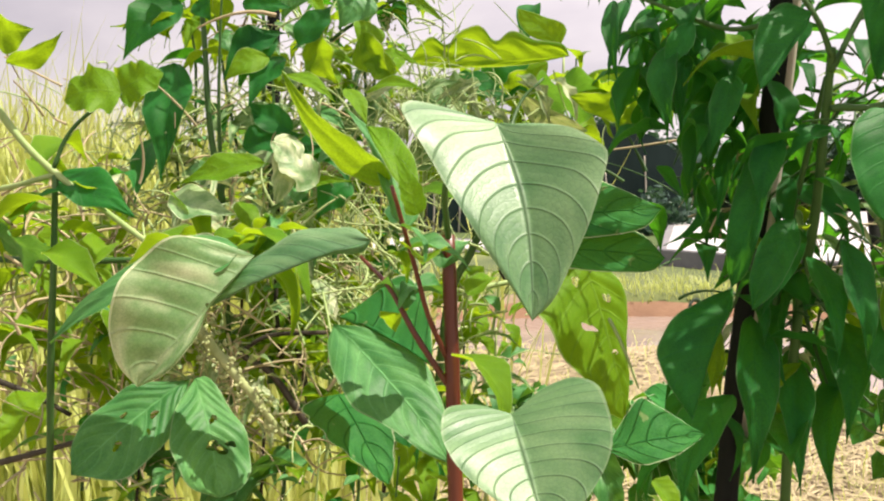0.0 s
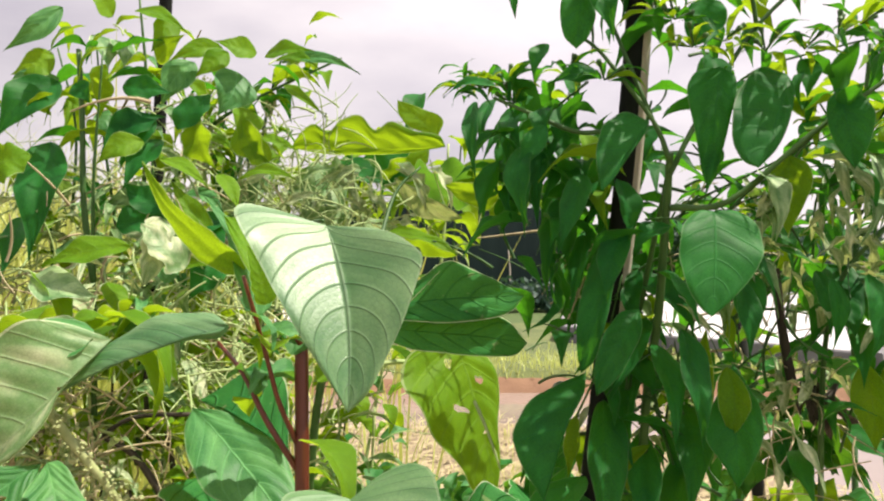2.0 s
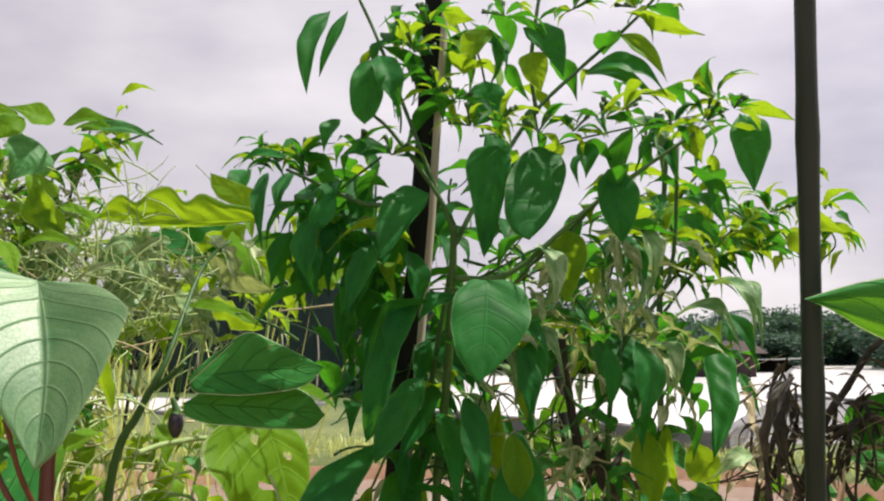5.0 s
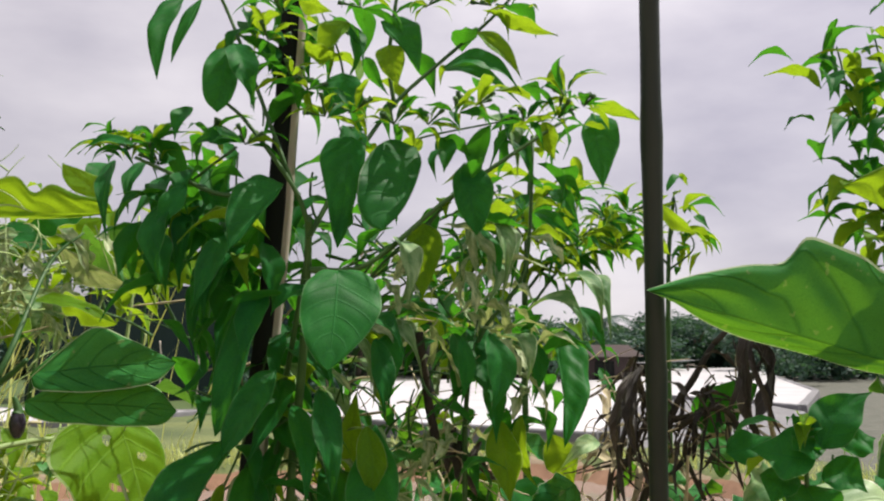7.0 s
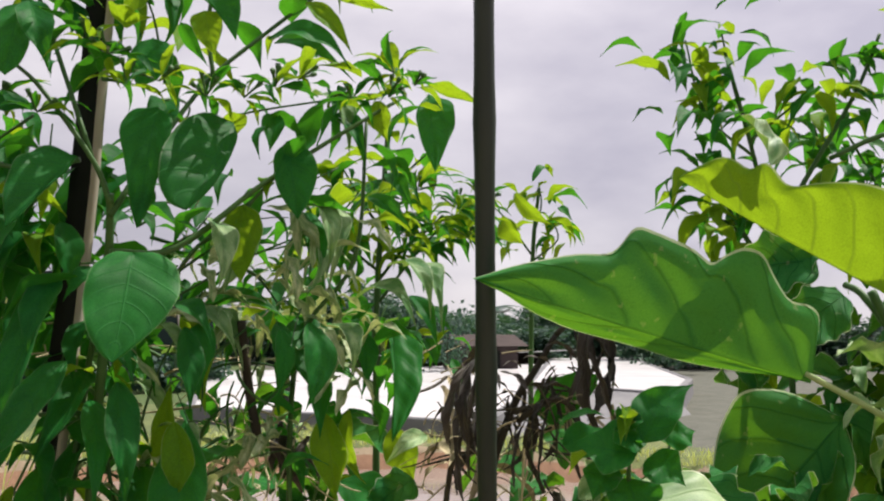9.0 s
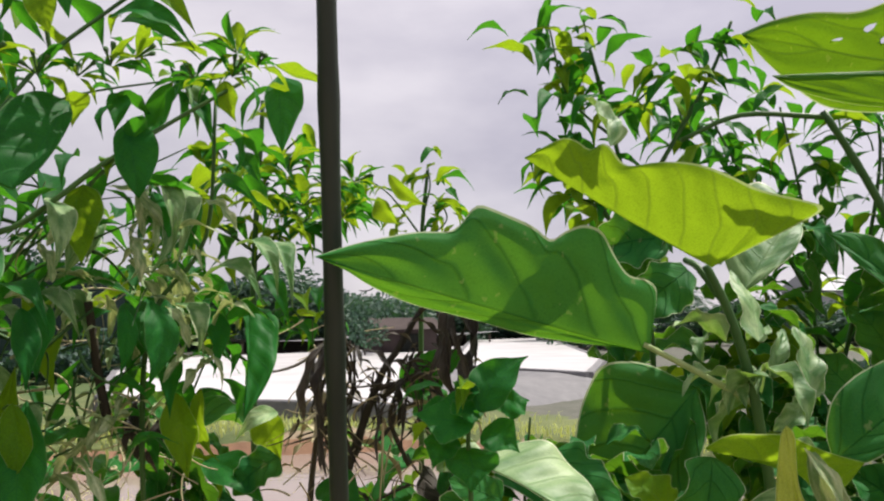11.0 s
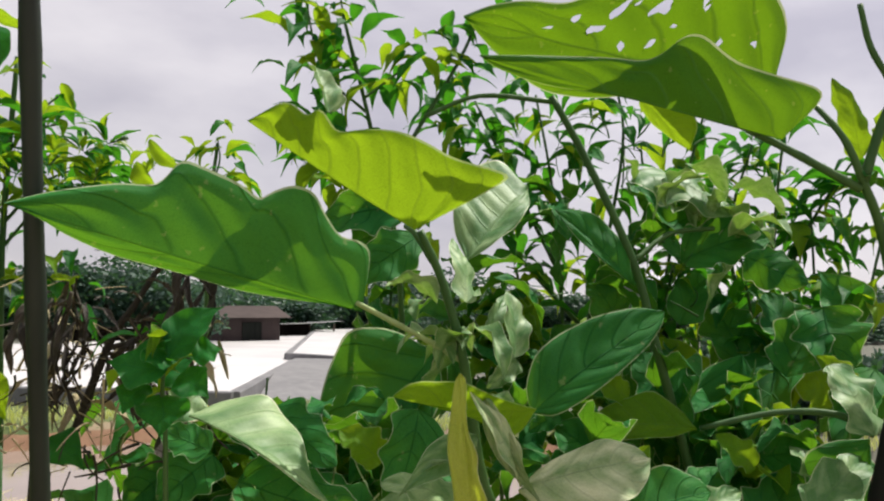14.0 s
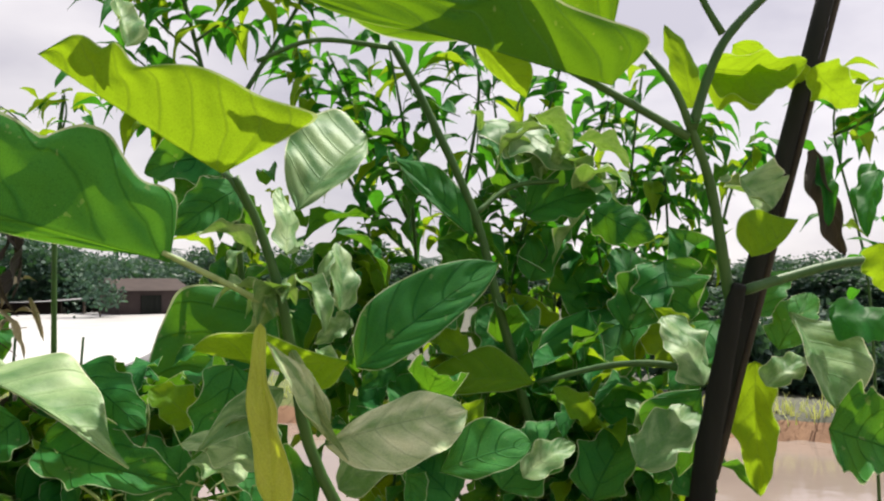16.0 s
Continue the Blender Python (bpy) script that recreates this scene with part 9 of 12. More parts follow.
sprig(thicket_pepper, [(1.478, 0.8997, 1.157), (1.48, 0.8892, 1.255), (1.483, 0.8756, 1.38)], 40, 0.09, 650, kind='eggplant', mat=M_EGG, young=0.15, droop=0.2)
stem(thicket_pepper, M_STEM, [(1.1, 1.073, 1.194), (1.103, 1.063, 1.282), (1.106, 1.05, 1.396)], 0.0025, 0.0013, "branch")
sprig(thicket_pepper, [(1.1, 1.073, 1.094), (1.103, 1.063, 1.182), (1.106, 1.05, 1.296)], 40, 0.09, 651, kind='eggplant', mat=M_EGG, young=0.15, droop=0.2)
stem(thicket_pepper, M_STEM, [(1.147, 1, 1.198), (1.149, 0.9904, 1.282), (1.152, 0.9778, 1.39)], 0.0024, 0.0012, "branch")
sprig(thicket_pepper, [(1.147, 1, 1.098), (1.149, 0.9904, 1.182), (1.152, 0.9778, 1.29)], 40, 0.09, 652, kind='eggplant', mat=M_EGG, young=0.15, droop=0.2)
stem(amaranth, M_STEM, [(0.331, 0.670, -0.03), (0.341, 0.670, 0.637), (0.3308, 0.6698, 1.273)], 0.0078, 0.0060)
stem(herb, M_STEM, [(0.012, 0.788, -0.03), (0.022, 0.788, 0.619), (0.0124, 0.788, 1.238)], 0.0052, 0.0040)
stem(left_pepper, M_STEM, [(0.055, 1.048, -0.03), (0.065, 1.048, 0.563), (0.0546, 1.048, 1.125)], 0.0065, 0.0050)
stem(undergrowth, M_STEM, [(0.080, 1.134, -0.03), (0.090, 1.134, 0.577), (0.0796, 1.134, 1.154)], 0.0065, 0.0050)
stem(mid_eggplant, M_STEM, [(0.257, 1.102, -0.03), (0.267, 1.102, 0.576), (0.2567, 1.103, 1.153)], 0.0091, 0.0070)
stem(pepper, M_STEM, [(0.577, 0.960, -0.03), (0.587, 0.960, 0.588), (0.577, 0.9598, 1.176)], 0.0078, 0.0060)
stem(back_pepper, M_STEM, [(0.945, 1.360, -0.03), (0.955, 1.360, 0.648), (0.945, 1.36, 1.296)], 0.0052, 0.0040)
stem(far_pepper, M_STEM, [(1.395, 1.772, -0.03), (1.405, 1.772, 0.606), (1.395, 1.772, 1.212)], 0.0052, 0.0040)
stem(wilted, M_STEM, [(0.921, 1.070, -0.03), (0.931, 1.070, 0.577), (0.9206, 1.07, 1.153)], 0.0052, 0.0040)
stem(basil, M_STEM, [(0.978, 0.801, -0.03), (0.988, 0.801, 0.550), (0.9778, 0.8014, 1.101)], 0.0039, 0.0030)
stem(eggplant, M_STEM, [(1.425, 0.698, -0.03), (1.435, 0.698, 0.512), (1.425, 0.6983, 1.024)], 0.0091, 0.0070)
stem(right_pepper, M_STEM, [(1.399, 1.057, -0.03), (1.409, 1.057, 0.620), (1.399, 1.058, 1.24)], 0.0065, 0.0050)
stem(thicket_pepper, M_STEM, [(1.698, 1.037, -0.03), (1.708, 1.037, 0.556), (1.698, 1.037, 1.113)], 0.0065, 0.0050)
stem(edge_pepper, M_STEM, [(2.047, 0.511, -0.03), (2.057, 0.511, 0.574), (2.047, 0.5113, 1.148)], 0.0052, 0.0040)
# arched leaves; the pale ones paint the light along their backs
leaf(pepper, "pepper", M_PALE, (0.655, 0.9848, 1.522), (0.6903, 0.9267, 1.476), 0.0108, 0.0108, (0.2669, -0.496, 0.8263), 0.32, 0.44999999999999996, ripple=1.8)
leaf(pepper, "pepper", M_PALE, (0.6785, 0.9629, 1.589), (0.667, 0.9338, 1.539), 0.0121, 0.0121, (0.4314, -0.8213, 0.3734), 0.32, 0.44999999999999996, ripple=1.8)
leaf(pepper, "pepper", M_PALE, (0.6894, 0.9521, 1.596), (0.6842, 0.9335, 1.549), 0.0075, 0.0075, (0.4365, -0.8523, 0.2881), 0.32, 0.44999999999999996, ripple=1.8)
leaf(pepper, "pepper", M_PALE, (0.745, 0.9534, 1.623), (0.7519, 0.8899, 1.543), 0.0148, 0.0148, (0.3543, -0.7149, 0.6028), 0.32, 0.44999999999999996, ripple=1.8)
leaf(pepper, "pepper", M_PEPPER, (0.7528, 0.9319, 1.612), (0.7641, 0.9053, 1.549), 0.0063, 0.0063, (0.0447, -0.9174, 0.3955), 0.32, 0.44999999999999996, ripple=1.8)
leaf(pepper, "pepper", M_PALE, (0.8311, 0.9282, 1.568), (0.8452, 0.8667, 1.51), 0.0124, 0.0124, (0.2726, -0.6247, 0.7317), 0.32, 0.44999999999999996, ripple=1.8)
leaf(pepper, "pepper", M_PEPPER, (0.8316, 0.9149, 1.541), (0.8488, 0.884, 1.491), 0.0075, 0.0075, (-0.1269, -0.865, 0.4854), 0.32, 0.44999999999999996, ripple=1.8)
leaf(pepper, "pepper", M_PEPPER, (0.7099, 0.9263, 1.76), (0.7725, 0.8859, 1.72), 0.0071, 0.0071, (-0.4011, -0.8776, 0.2627), 0.32, 0.44999999999999996, ripple=1.8)
leaf(pepper, "pepper", M_PALE, (0.7423, 0.9267, 1.715), (0.7685, 0.8885, 1.657), 0.0141, 0.0141, (0.2818, -0.7376, 0.6137), 0.32, 0.44999999999999996, ripple=1.8)
leaf(pepper, "pepper", M_PEPPER, (0.7637, 0.9258, 1.701), (0.7819, 0.8815, 1.642), 0.0063, 0.0063, (-0.1931, -0.8126, 0.5499), 0.32, 0.44999999999999996, ripple=1.8)
leaf(pepper, "pepper", M_PEPPER, (0.7922, 0.9121, 1.627), (0.8256, 0.8855, 1.595), 0.0063, 0.0063, (-0.3023, -0.8662, 0.3979), 0.32, 0.44999999999999996, ripple=1.8)
leaf(pepper, "pepper", M_PEPPER, (0.8052, 0.903, 1.647), (0.8259, 0.8861, 1.612), 0.0075, 0.0075, (-0.1767, -0.9222, 0.3441), 0.32, 0.44999999999999996, ripple=1.8)
leaf(pepper, "pepper", M_PALE, (0.6285, 0.9921, 1.489), (0.6491, 0.9482, 1.45), 0.0096, 0.0096, (0.3618, -0.5116, 0.7793), 0.32, 0.44999999999999996, ripple=1.8)
leaf(pepper, "pepper", M_PALE, (0.6022, 1.002, 1.463), (0.6319, 0.9597, 1.416), 0.0087, 0.0087, (0.3351, -0.59, 0.7346), 0.32, 0.44999999999999996, ripple=1.8)
leaf(pepper, "pepper", M_PEPPER, (0.5743, 1.006, 1.483), (0.5318, 0.9908, 1.449), 0.0084, 0.0084, (-0.1049, -0.8537, 0.5101), 0.32, 0.44999999999999996, ripple=1.8)
leaf(pepper, "pepper", M_PEPPER, (0.7096, 0.9543, 1.51), (0.6778, 0.9451, 1.475), 0.0075, 0.0075, (-0.3088, -0.8126, 0.4943), 0.32, 0.44999999999999996, ripple=1.8)
leaf(pepper, "pepper", M_PEPPER, (0.7439, 0.9429, 1.49), (0.722, 0.9362, 1.45), 0.0092, 0.0092, (-0.4918, -0.7724, 0.4019), 0.32, 0.44999999999999996, ripple=1.8)
leaf(pepper, "pepper", M_PEPPER, (0.7757, 0.9428, 1.515), (0.7515, 0.9122, 1.461), 0.0126, 0.0126, (-0.4885, -0.6508, 0.5812), 0.32, 0.44999999999999996, ripple=1.8)
leaf(pepper, "pepper", M_PEPPER, (0.7794, 0.937, 1.51), (0.7862, 0.9072, 1.451), 0.0105, 0.0105, (0.0578, -0.8894, 0.4534), 0.32, 0.44999999999999996, ripple=1.8)
leaf(pepper, "pepper", M_PEPPER, (0.5576, 0.9971, 1.529), (0.5064, 1.004, 1.488), 0.0084, 0.0084, (-0.3264, -0.9064, 0.2682), 0.32, 0.44999999999999996, ripple=1.8)
leaf(pepper, "pepper", M_PEPPER, (0.5257, 1.006, 1.601), (0.4945, 0.993, 1.558), 0.0084, 0.0084, (-0.1482, -0.9118, 0.3829), 0.32, 0.44999999999999996, ripple=1.8)
leaf(pepper, "pepper", M_PEPPER, (0.4751, 1.016, 1.646), (0.4602, 1.002, 1.587), 0.0084, 0.0084, (-0.2466, -0.9233, 0.2943), 0.32, 0.44999999999999996, ripple=1.8)
leaf(back_pepper, "pepper", M_PEPPER, (0.3576, 1.49, 1.768), (0.3422, 1.437, 1.673), 0.0158, 0.0158, (-0.1488, -0.8522, 0.5017), 0.32, 0.44999999999999996, ripple=1.8)
leaf(back_pepper, "pepper", M_YOUNG_LIT, (1.033, 1.245, 1.689), (1.058, 1.246, 1.621), 0.0158, 0.0158, (-0.7285, -0.6308, -0.2671), 0.32, 0.44999999999999996, ripple=1.8)
leaf(back_pepper, "pepper", M_YOUNG_LIT, (1.004, 1.256, 1.666), (1.046, 1.248, 1.636), 0.0119, 0.0119, (-0.4886, -0.7047, -0.5145), 0.32, 0.44999999999999996, ripple=1.8)
leaf(back_pepper, "pepper", M_YOUNG_LIT, (1.091, 1.226, 1.697), (1.143, 1.213, 1.655), 0.0103, 0.0103, (-0.5769, -0.6406, -0.5068), 0.32, 0.44999999999999996, ripple=1.8)
leaf(back_pepper, "pepper", M_YOUNG_LIT, (1.077, 1.233, 1.666), (1.108, 1.229, 1.629), 0.0142, 0.0142, (-0.6268, -0.6348, -0.4519), 0.32, 0.44999999999999996, ripple=1.8)
leaf(pepper, "ribbon", M_WILT, (0.7352, 0.9799, 1.429), (0.7377, 0.965, 1.377), 0.0063, 0.0063, (-0.6295, -0.7548, 0.1845), 0.15, 0.8, label="curled dry leaf", ripple=2.0)
leaf(pepper, "ribbon", M_WILT, (0.7405, 0.9728, 1.427), (0.7512, 0.9658, 1.381), 0.0046, 0.0046, (-0.6164, -0.7871, -0.0224), 0.15, 0.8, label="curled dry leaf", ripple=2.0)
leaf(pepper, "ribbon", M_WILT, (0.7513, 0.9675, 1.406), (0.7745, 0.9624, 1.381), 0.0046, 0.0046, (-0.4698, -0.8447, -0.2564), 0.15, 0.8, label="curled dry leaf", ripple=2.0)
leaf(pepper, "ribbon", M_WILT, (0.732, 0.977, 1.421), (0.7261, 0.9725, 1.386), 0.0040, 0.0040, (-0.6047, -0.7714, 0.1982), 0.15, 0.8, label="curled dry leaf", ripple=2.0)
leaf(pepper, "ribbon", M_WILT, (0.7565, 0.9673, 1.416), (0.7521, 0.9687, 1.365), 0.0052, 0.0052, (-0.6492, -0.7598, 0.0345), 0.15, 0.8, label="curled dry leaf", ripple=2.0)
leaf(wilted, "ribbon", M_WILT, (0.9032, 0.924, 1.485), (0.8864, 0.908, 1.409), 0.0058, 0.0058, (-0.731, -0.6166, 0.2923), 0.15, 0.8, label="curled dry leaf", ripple=2.0)
leaf(wilted, "ribbon", M_WILT, (0.8928, 0.9205, 1.48), (0.8723, 0.9203, 1.408), 0.0052, 0.0052, (-0.73, -0.6501, 0.2108), 0.15, 0.8, label="curled dry leaf", ripple=2.0)
florets(left_pepper, [(0.1237, 1.128, 1.697), (0.13, 1.129, 1.668), (0.1377, 1.132, 1.62)], 210, 9)
florets(herb, [(0.2111, 1.142, 1.7), (0.1977, 1.136, 1.646), (0.1807, 1.13, 1.593)], 210, 10)
stem(undergrowth, M_STEMPALE, [(-0.1082, 0.9231, 1.357), (-0.0978, 0.9291, 1.417), (-0.089, 0.9349, 1.478)], 0.0018, 0.0009, "branch")
sprig(undergrowth, [(-0.1082, 0.9231, 1.357), (-0.0978, 0.9291, 1.417), (-0.089, 0.9349, 1.478)], 16, 0.06, 700, kind='amaranth', mat=M_PALE, young=0.7, droop=0.2)
stem(undergrowth, M_STEMPALE, [(-0.0905, 1.027, 1.358), (-0.0788, 1.033, 1.427), (-0.0689, 1.04, 1.495)], 0.0020, 0.0010, "branch")
sprig(undergrowth, [(-0.0905, 1.027, 1.358), (-0.0788, 1.033, 1.427), (-0.0689, 1.04, 1.495)], 16, 0.06, 701, kind='eggplant', mat=M_YOUNG_LIT, young=0.7, droop=0.2)
stem(undergrowth, M_STEMPALE, [(0.0217, 0.9882, 1.328), (0.0327, 0.9945, 1.393), (0.0421, 1.001, 1.457)], 0.0019, 0.0009, "branch")
sprig(undergrowth, [(0.0217, 0.9882, 1.328), (0.0327, 0.9945, 1.393), (0.0421, 1.001, 1.457)], 16, 0.06, 702, kind='pepper', mat=M_AMADULL, young=0.7, droop=0.2)
stem(undergrowth, M_STEMPALE, [(0.0683, 1.044, 1.316), (0.08, 1.05, 1.385), (0.0899, 1.057, 1.453)], 0.0020, 0.0010, "branch")
sprig(undergrowth, [(0.0683, 1.044, 1.316), (0.08, 1.05, 1.385), (0.0899, 1.057, 1.453)], 16, 0.06, 703, kind='amaranth', mat=M_PALE, young=0.7, droop=0.2)
stem(undergrowth, M_STEMPALE, [(0.1661, 1, 1.245), (0.1771, 1.007, 1.31), (0.1865, 1.013, 1.374)], 0.0019, 0.0009, "branch")
sprig(undergrowth, [(0.1661, 1, 1.245), (0.1771, 1.007, 1.31), (0.1865, 1.013, 1.374)], 16, 0.06, 704, kind='eggplant', mat=M_YOUNG_LIT, young=0.7, droop=0.2)
stem(undergrowth, M_STEMPALE, [(0.1193, 1.048, 1.281), (0.1309, 1.054, 1.35), (0.1409, 1.061, 1.418)], 0.0020, 0.0010, "branch")
sprig(undergrowth, [(0.1193, 1.048, 1.281), (0.1309, 1.054, 1.35), (0.1409, 1.061, 1.418)], 16, 0.06, 705, kind='pepper', mat=M_AMADULL, young=0.7, droop=0.2)
stem(undergrowth, M_STEMPALE, [(-0.0024, 0.9331, 1.31), (0.008, 0.9391, 1.37), (0.0168, 0.9448, 1.431)], 0.0018, 0.0009, "branch")
sprig(undergrowth, [(-0.0024, 0.9331, 1.31), (0.008, 0.9391, 1.37), (0.0168, 0.9448, 1.431)], 16, 0.06, 706, kind='amaranth', mat=M_PALE, young=0.7, droop=0.2)
stem(undergrowth, M_STEMPALE, [(-0.0629, 0.9254, 1.31), (-0.0526, 0.9314, 1.371), (-0.0437, 0.9371, 1.432)], 0.0018, 0.0009, "branch")
sprig(undergrowth, [(-0.0629, 0.9254, 1.31), (-0.0526, 0.9314, 1.371), (-0.0437, 0.9371, 1.432)], 16, 0.06, 707, kind='eggplant', mat=M_YOUNG_LIT, young=0.7, droop=0.2)
stem(undergrowth, M_STEMPALE, [(0.1122, 1.102, 1.335), (0.1229, 1.097, 1.404), (0.1319, 1.091, 1.472)], 0.0020, 0.0010, "branch")
sprig(undergrowth, [(0.1122, 1.102, 1.335), (0.1229, 1.097, 1.404), (0.1319, 1.091, 1.472)], 16, 0.06, 708, kind='pepper', mat=M_AMADULL, young=0.7, droop=0.2)
stem(undergrowth, M_STEMPALE, [(0.0873, 1.055, 1.313), (0.0974, 1.05, 1.378), (0.1059, 1.045, 1.443)], 0.0019, 0.0009, "branch")
sprig(undergrowth, [(0.0873, 1.055, 1.313), (0.0974, 1.05, 1.378), (0.1059, 1.045, 1.443)], 16, 0.06, 709, kind='amaranth', mat=M_PALE, young=0.7, droop=0.2)
stem(undergrowth, M_STEMPALE, [(0.1164, 1.299, 1.39), (0.1295, 1.292, 1.474), (0.1405, 1.286, 1.558)], 0.0024, 0.0012, "branch")
sprig(undergrowth, [(0.1164, 1.299, 1.39), (0.1295, 1.292, 1.474), (0.1405, 1.286, 1.558)], 16, 0.06, 710, kind='eggplant', mat=M_YOUNG_LIT, young=0.7, droop=0.2)
stem(undergrowth, M_STEMPALE, [(0.2399, 1.336, 1.443), (0.2536, 1.329, 1.531), (0.2651, 1.323, 1.618)], 0.0026, 0.0013, "branch")
sprig(undergrowth, [(0.2399, 1.336, 1.443), (0.2536, 1.329, 1.531), (0.2651, 1.323, 1.618)], 16, 0.06, 711, kind='pepper', mat=M_AMADULL, young=0.7, droop=0.2)
stem(undergrowth, M_STEMPALE, [(0.3075, 1.381, 1.447), (0.3218, 1.374, 1.539), (0.3338, 1.367, 1.63)], 0.0027, 0.0013, "branch")
sprig(undergrowth, [(0.3075, 1.381, 1.447), (0.3218, 1.374, 1.539), (0.3338, 1.367, 1.63)], 16, 0.06, 712, kind='amaranth', mat=M_PALE, young=0.7, droop=0.2)
stem(undergrowth, M_STEMPALE, [(0.242, 1.361, 1.2), (0.2575, 1.369, 1.291), (0.2707, 1.378, 1.382)], 0.0027, 0.0013, "branch")
sprig(undergrowth, [(0.242, 1.361, 1.2), (0.2575, 1.369, 1.291), (0.2707, 1.378, 1.382)], 16, 0.06, 713, kind='eggplant', mat=M_YOUNG_LIT, young=0.7, droop=0.2)
stem(undergrowth, M_STEMPALE, [(0.2792, 1.467, 1.206), (0.296, 1.477, 1.305), (0.3104, 1.486, 1.403)], 0.0029, 0.0014, "branch")
sprig(undergrowth, [(0.2792, 1.467, 1.206), (0.296, 1.477, 1.305), (0.3104, 1.486, 1.403)], 16, 0.06, 714, kind='pepper', mat=M_AMADULL, young=0.7, droop=0.2)
stem(undergrowth, M_STEMPALE, [(0.1438, 1.352, 1.247), (0.1593, 1.361, 1.338), (0.1725, 1.369, 1.429)], 0.0027, 0.0013, "branch")
sprig(undergrowth, [(0.1438, 1.352, 1.247), (0.1593, 1.361, 1.338), (0.1725, 1.369, 1.429)], 16, 0.06, 715, kind='amaranth', mat=M_PALE, young=0.7, droop=0.2)
# cream used here too, as painted sunlight on a shaded blade
broad_leaf(eggplant, M_CREAM, (1.215, 0.6153, 1.318), (1.146, 0.5979, 1.403), (0.4549, -0.8698, 0.191), [(0.43, 0.230), (0.77, 0.196)], [(0.19, 0.141), (0.55, 0.138)], sweep=0.0, fold=0.3)
broad_leaf(eggplant, M_YELLOW, (1.171, 0.6191, 1.263), (1.152, 0.6195, 1.416), (-0.8406, -0.5314, -0.1055), [(0.13, 0.087), (0.39, 0.084), (0.68, 0.085), (0.97, 0.029)], [(0.12, 0.105), (0.34, 0.130), (0.49, 0.065), (0.57, 0.081), (0.71, 0.027), (0.97, 0.041)], sweep=0.0, fold=0.25, ripple=1.2)
leaf(eggplant, "pepper", M_PALE, (1.188, 0.6417, 1.361), (1.115, 0.6542, 1.315), 0.0149, 0.0149, (-0.423, -0.7773, 0.4657), 0.08, 0.12, ripple=1.1)
leaf(eggplant, "pepper", M_CREAM, (1.186, 0.6287, 1.396), (1.218, 0.5898, 1.305), 0.0109, 0.0109, (-0.9057, -0.3992, -0.1425), 0.06, 0.12, ripple=1.1)
leaf(pepper, "pepper", M_PEPPER, (0.8192, 1.095, 1.353), (0.8686, 1.033, 1.312), 0.0206, 0.0206, (-0.281, -0.6724, 0.6848), 0.1, 0.22, ripple=1.8)
leaf(pepper, "eggplant", M_EGG, (0.8859, 1.045, 1.359), (0.8407, 1.056, 1.322), 0.0264, 0.0264, (-0.5381, -0.7148, 0.4466), 0.1, 0.12)
leaf(pepper, "pepper", M_PEPPER, (0.9215, 1.026, 1.33), (0.9548, 0.9812, 1.305), 0.0206, 0.0206, (-0.3763, -0.6428, 0.6672), 0.1, 0.22, ripple=1.8)
leaf(basil, "eggplant", M_EGG, (1.021, 0.8202, 1.339), (0.9868, 0.8549, 1.357), 0.0217, 0.0217, (-0.4207, -0.7139, 0.5598), 0.1, 0.12)
leaf(pepper, "pepper", M_YOUNG_LIT, (0.8772, 1.091, 1.408), (0.9015, 1.088, 1.347), 0.0181, 0.0181, (-0.4652, -0.8728, -0.1473), 0.1, 0.22, ripple=1.8)
leaf(basil, "pepper", M_PEPPER, (1.004, 0.9452, 1.4), (1.046, 0.9295, 1.417), 0.0172, 0.0172, (-0.4518, -0.8003, 0.3941), 0.1, 0.22, ripple=1.8)
tangle(herb, (-0.077, 0.9843, 1.443), (0.07, 0.08, 0.06), 220, 1, M_STRAW, 0.0012, 0.6, 'straw_tangle')
tangle(herb, (0.0433, 1.049, 1.431), (0.1, 0.08, 0.06), 200, 2, M_STEMPALE, 0.0012, 0.6, 'stalk_tangle')
tangle(undergrowth, (0.1436, 1.159, 1.369), (0.12, 0.1, 0.07), 260, 3, M_STEMPALE, 0.0012, 0.6, 'stalk_tangle')
tangle(undergrowth, (-0.0028, 1.031, 1.272), (0.14, 0.1, 0.07), 240, 4, M_STRAW, 0.0012, 0.6, 'straw_tangle')
tangle(undergrowth, (0.1455, 1.282, 1.614), (0.12, 0.08, 0.05), 160, 5, M_STEMPALE, 0.0012, 0.6, 'stalk_tangle')
tangle(undergrowth, (0.1078, 1.143, 1.481), (0.08, 0.1, 0.08), 180, 6, M_STRAW, 0.0012, 0.6, 'straw_tangle')
tangle(wilted, (0.9407, 1.038, 1.393), (0.018, 0.02, 0.05), 22, 7, M_STEMDRY, 0.0014, -0.6, 'straw_tangle')
tangle(wilted, (0.9359, 1.028, 1.401), (0.02, 0.02, 0.05), 16, 8, M_STRAW, 0.0009, -0.6, 'straw_tangle')
tangle(wilted, (1.034, 1.013, 1.399), (0.04, 0.02, 0.04), 20, 9, M_STEMDRY, 0.0013, -0.4, 'straw_tangle')
tangle(wilted, (1.029, 1.004, 1.394), (0.04, 0.02, 0.04), 12, 10, M_STRAW, 0.0009, -0.4, 'straw_tangle')
tangle(basil, (0.9713, 1.009, 1.378), (0.035, 0.03, 0.1), 26, 11, M_STEMDRY, 0.0014, 0.2, 'straw_tangle')
tangle(basil, (0.9606, 1.008, 1.344), (0.05, 0.03, 0.07), 22, 12, M_STRAW, 0.001, 0.2, 'straw_tangle')
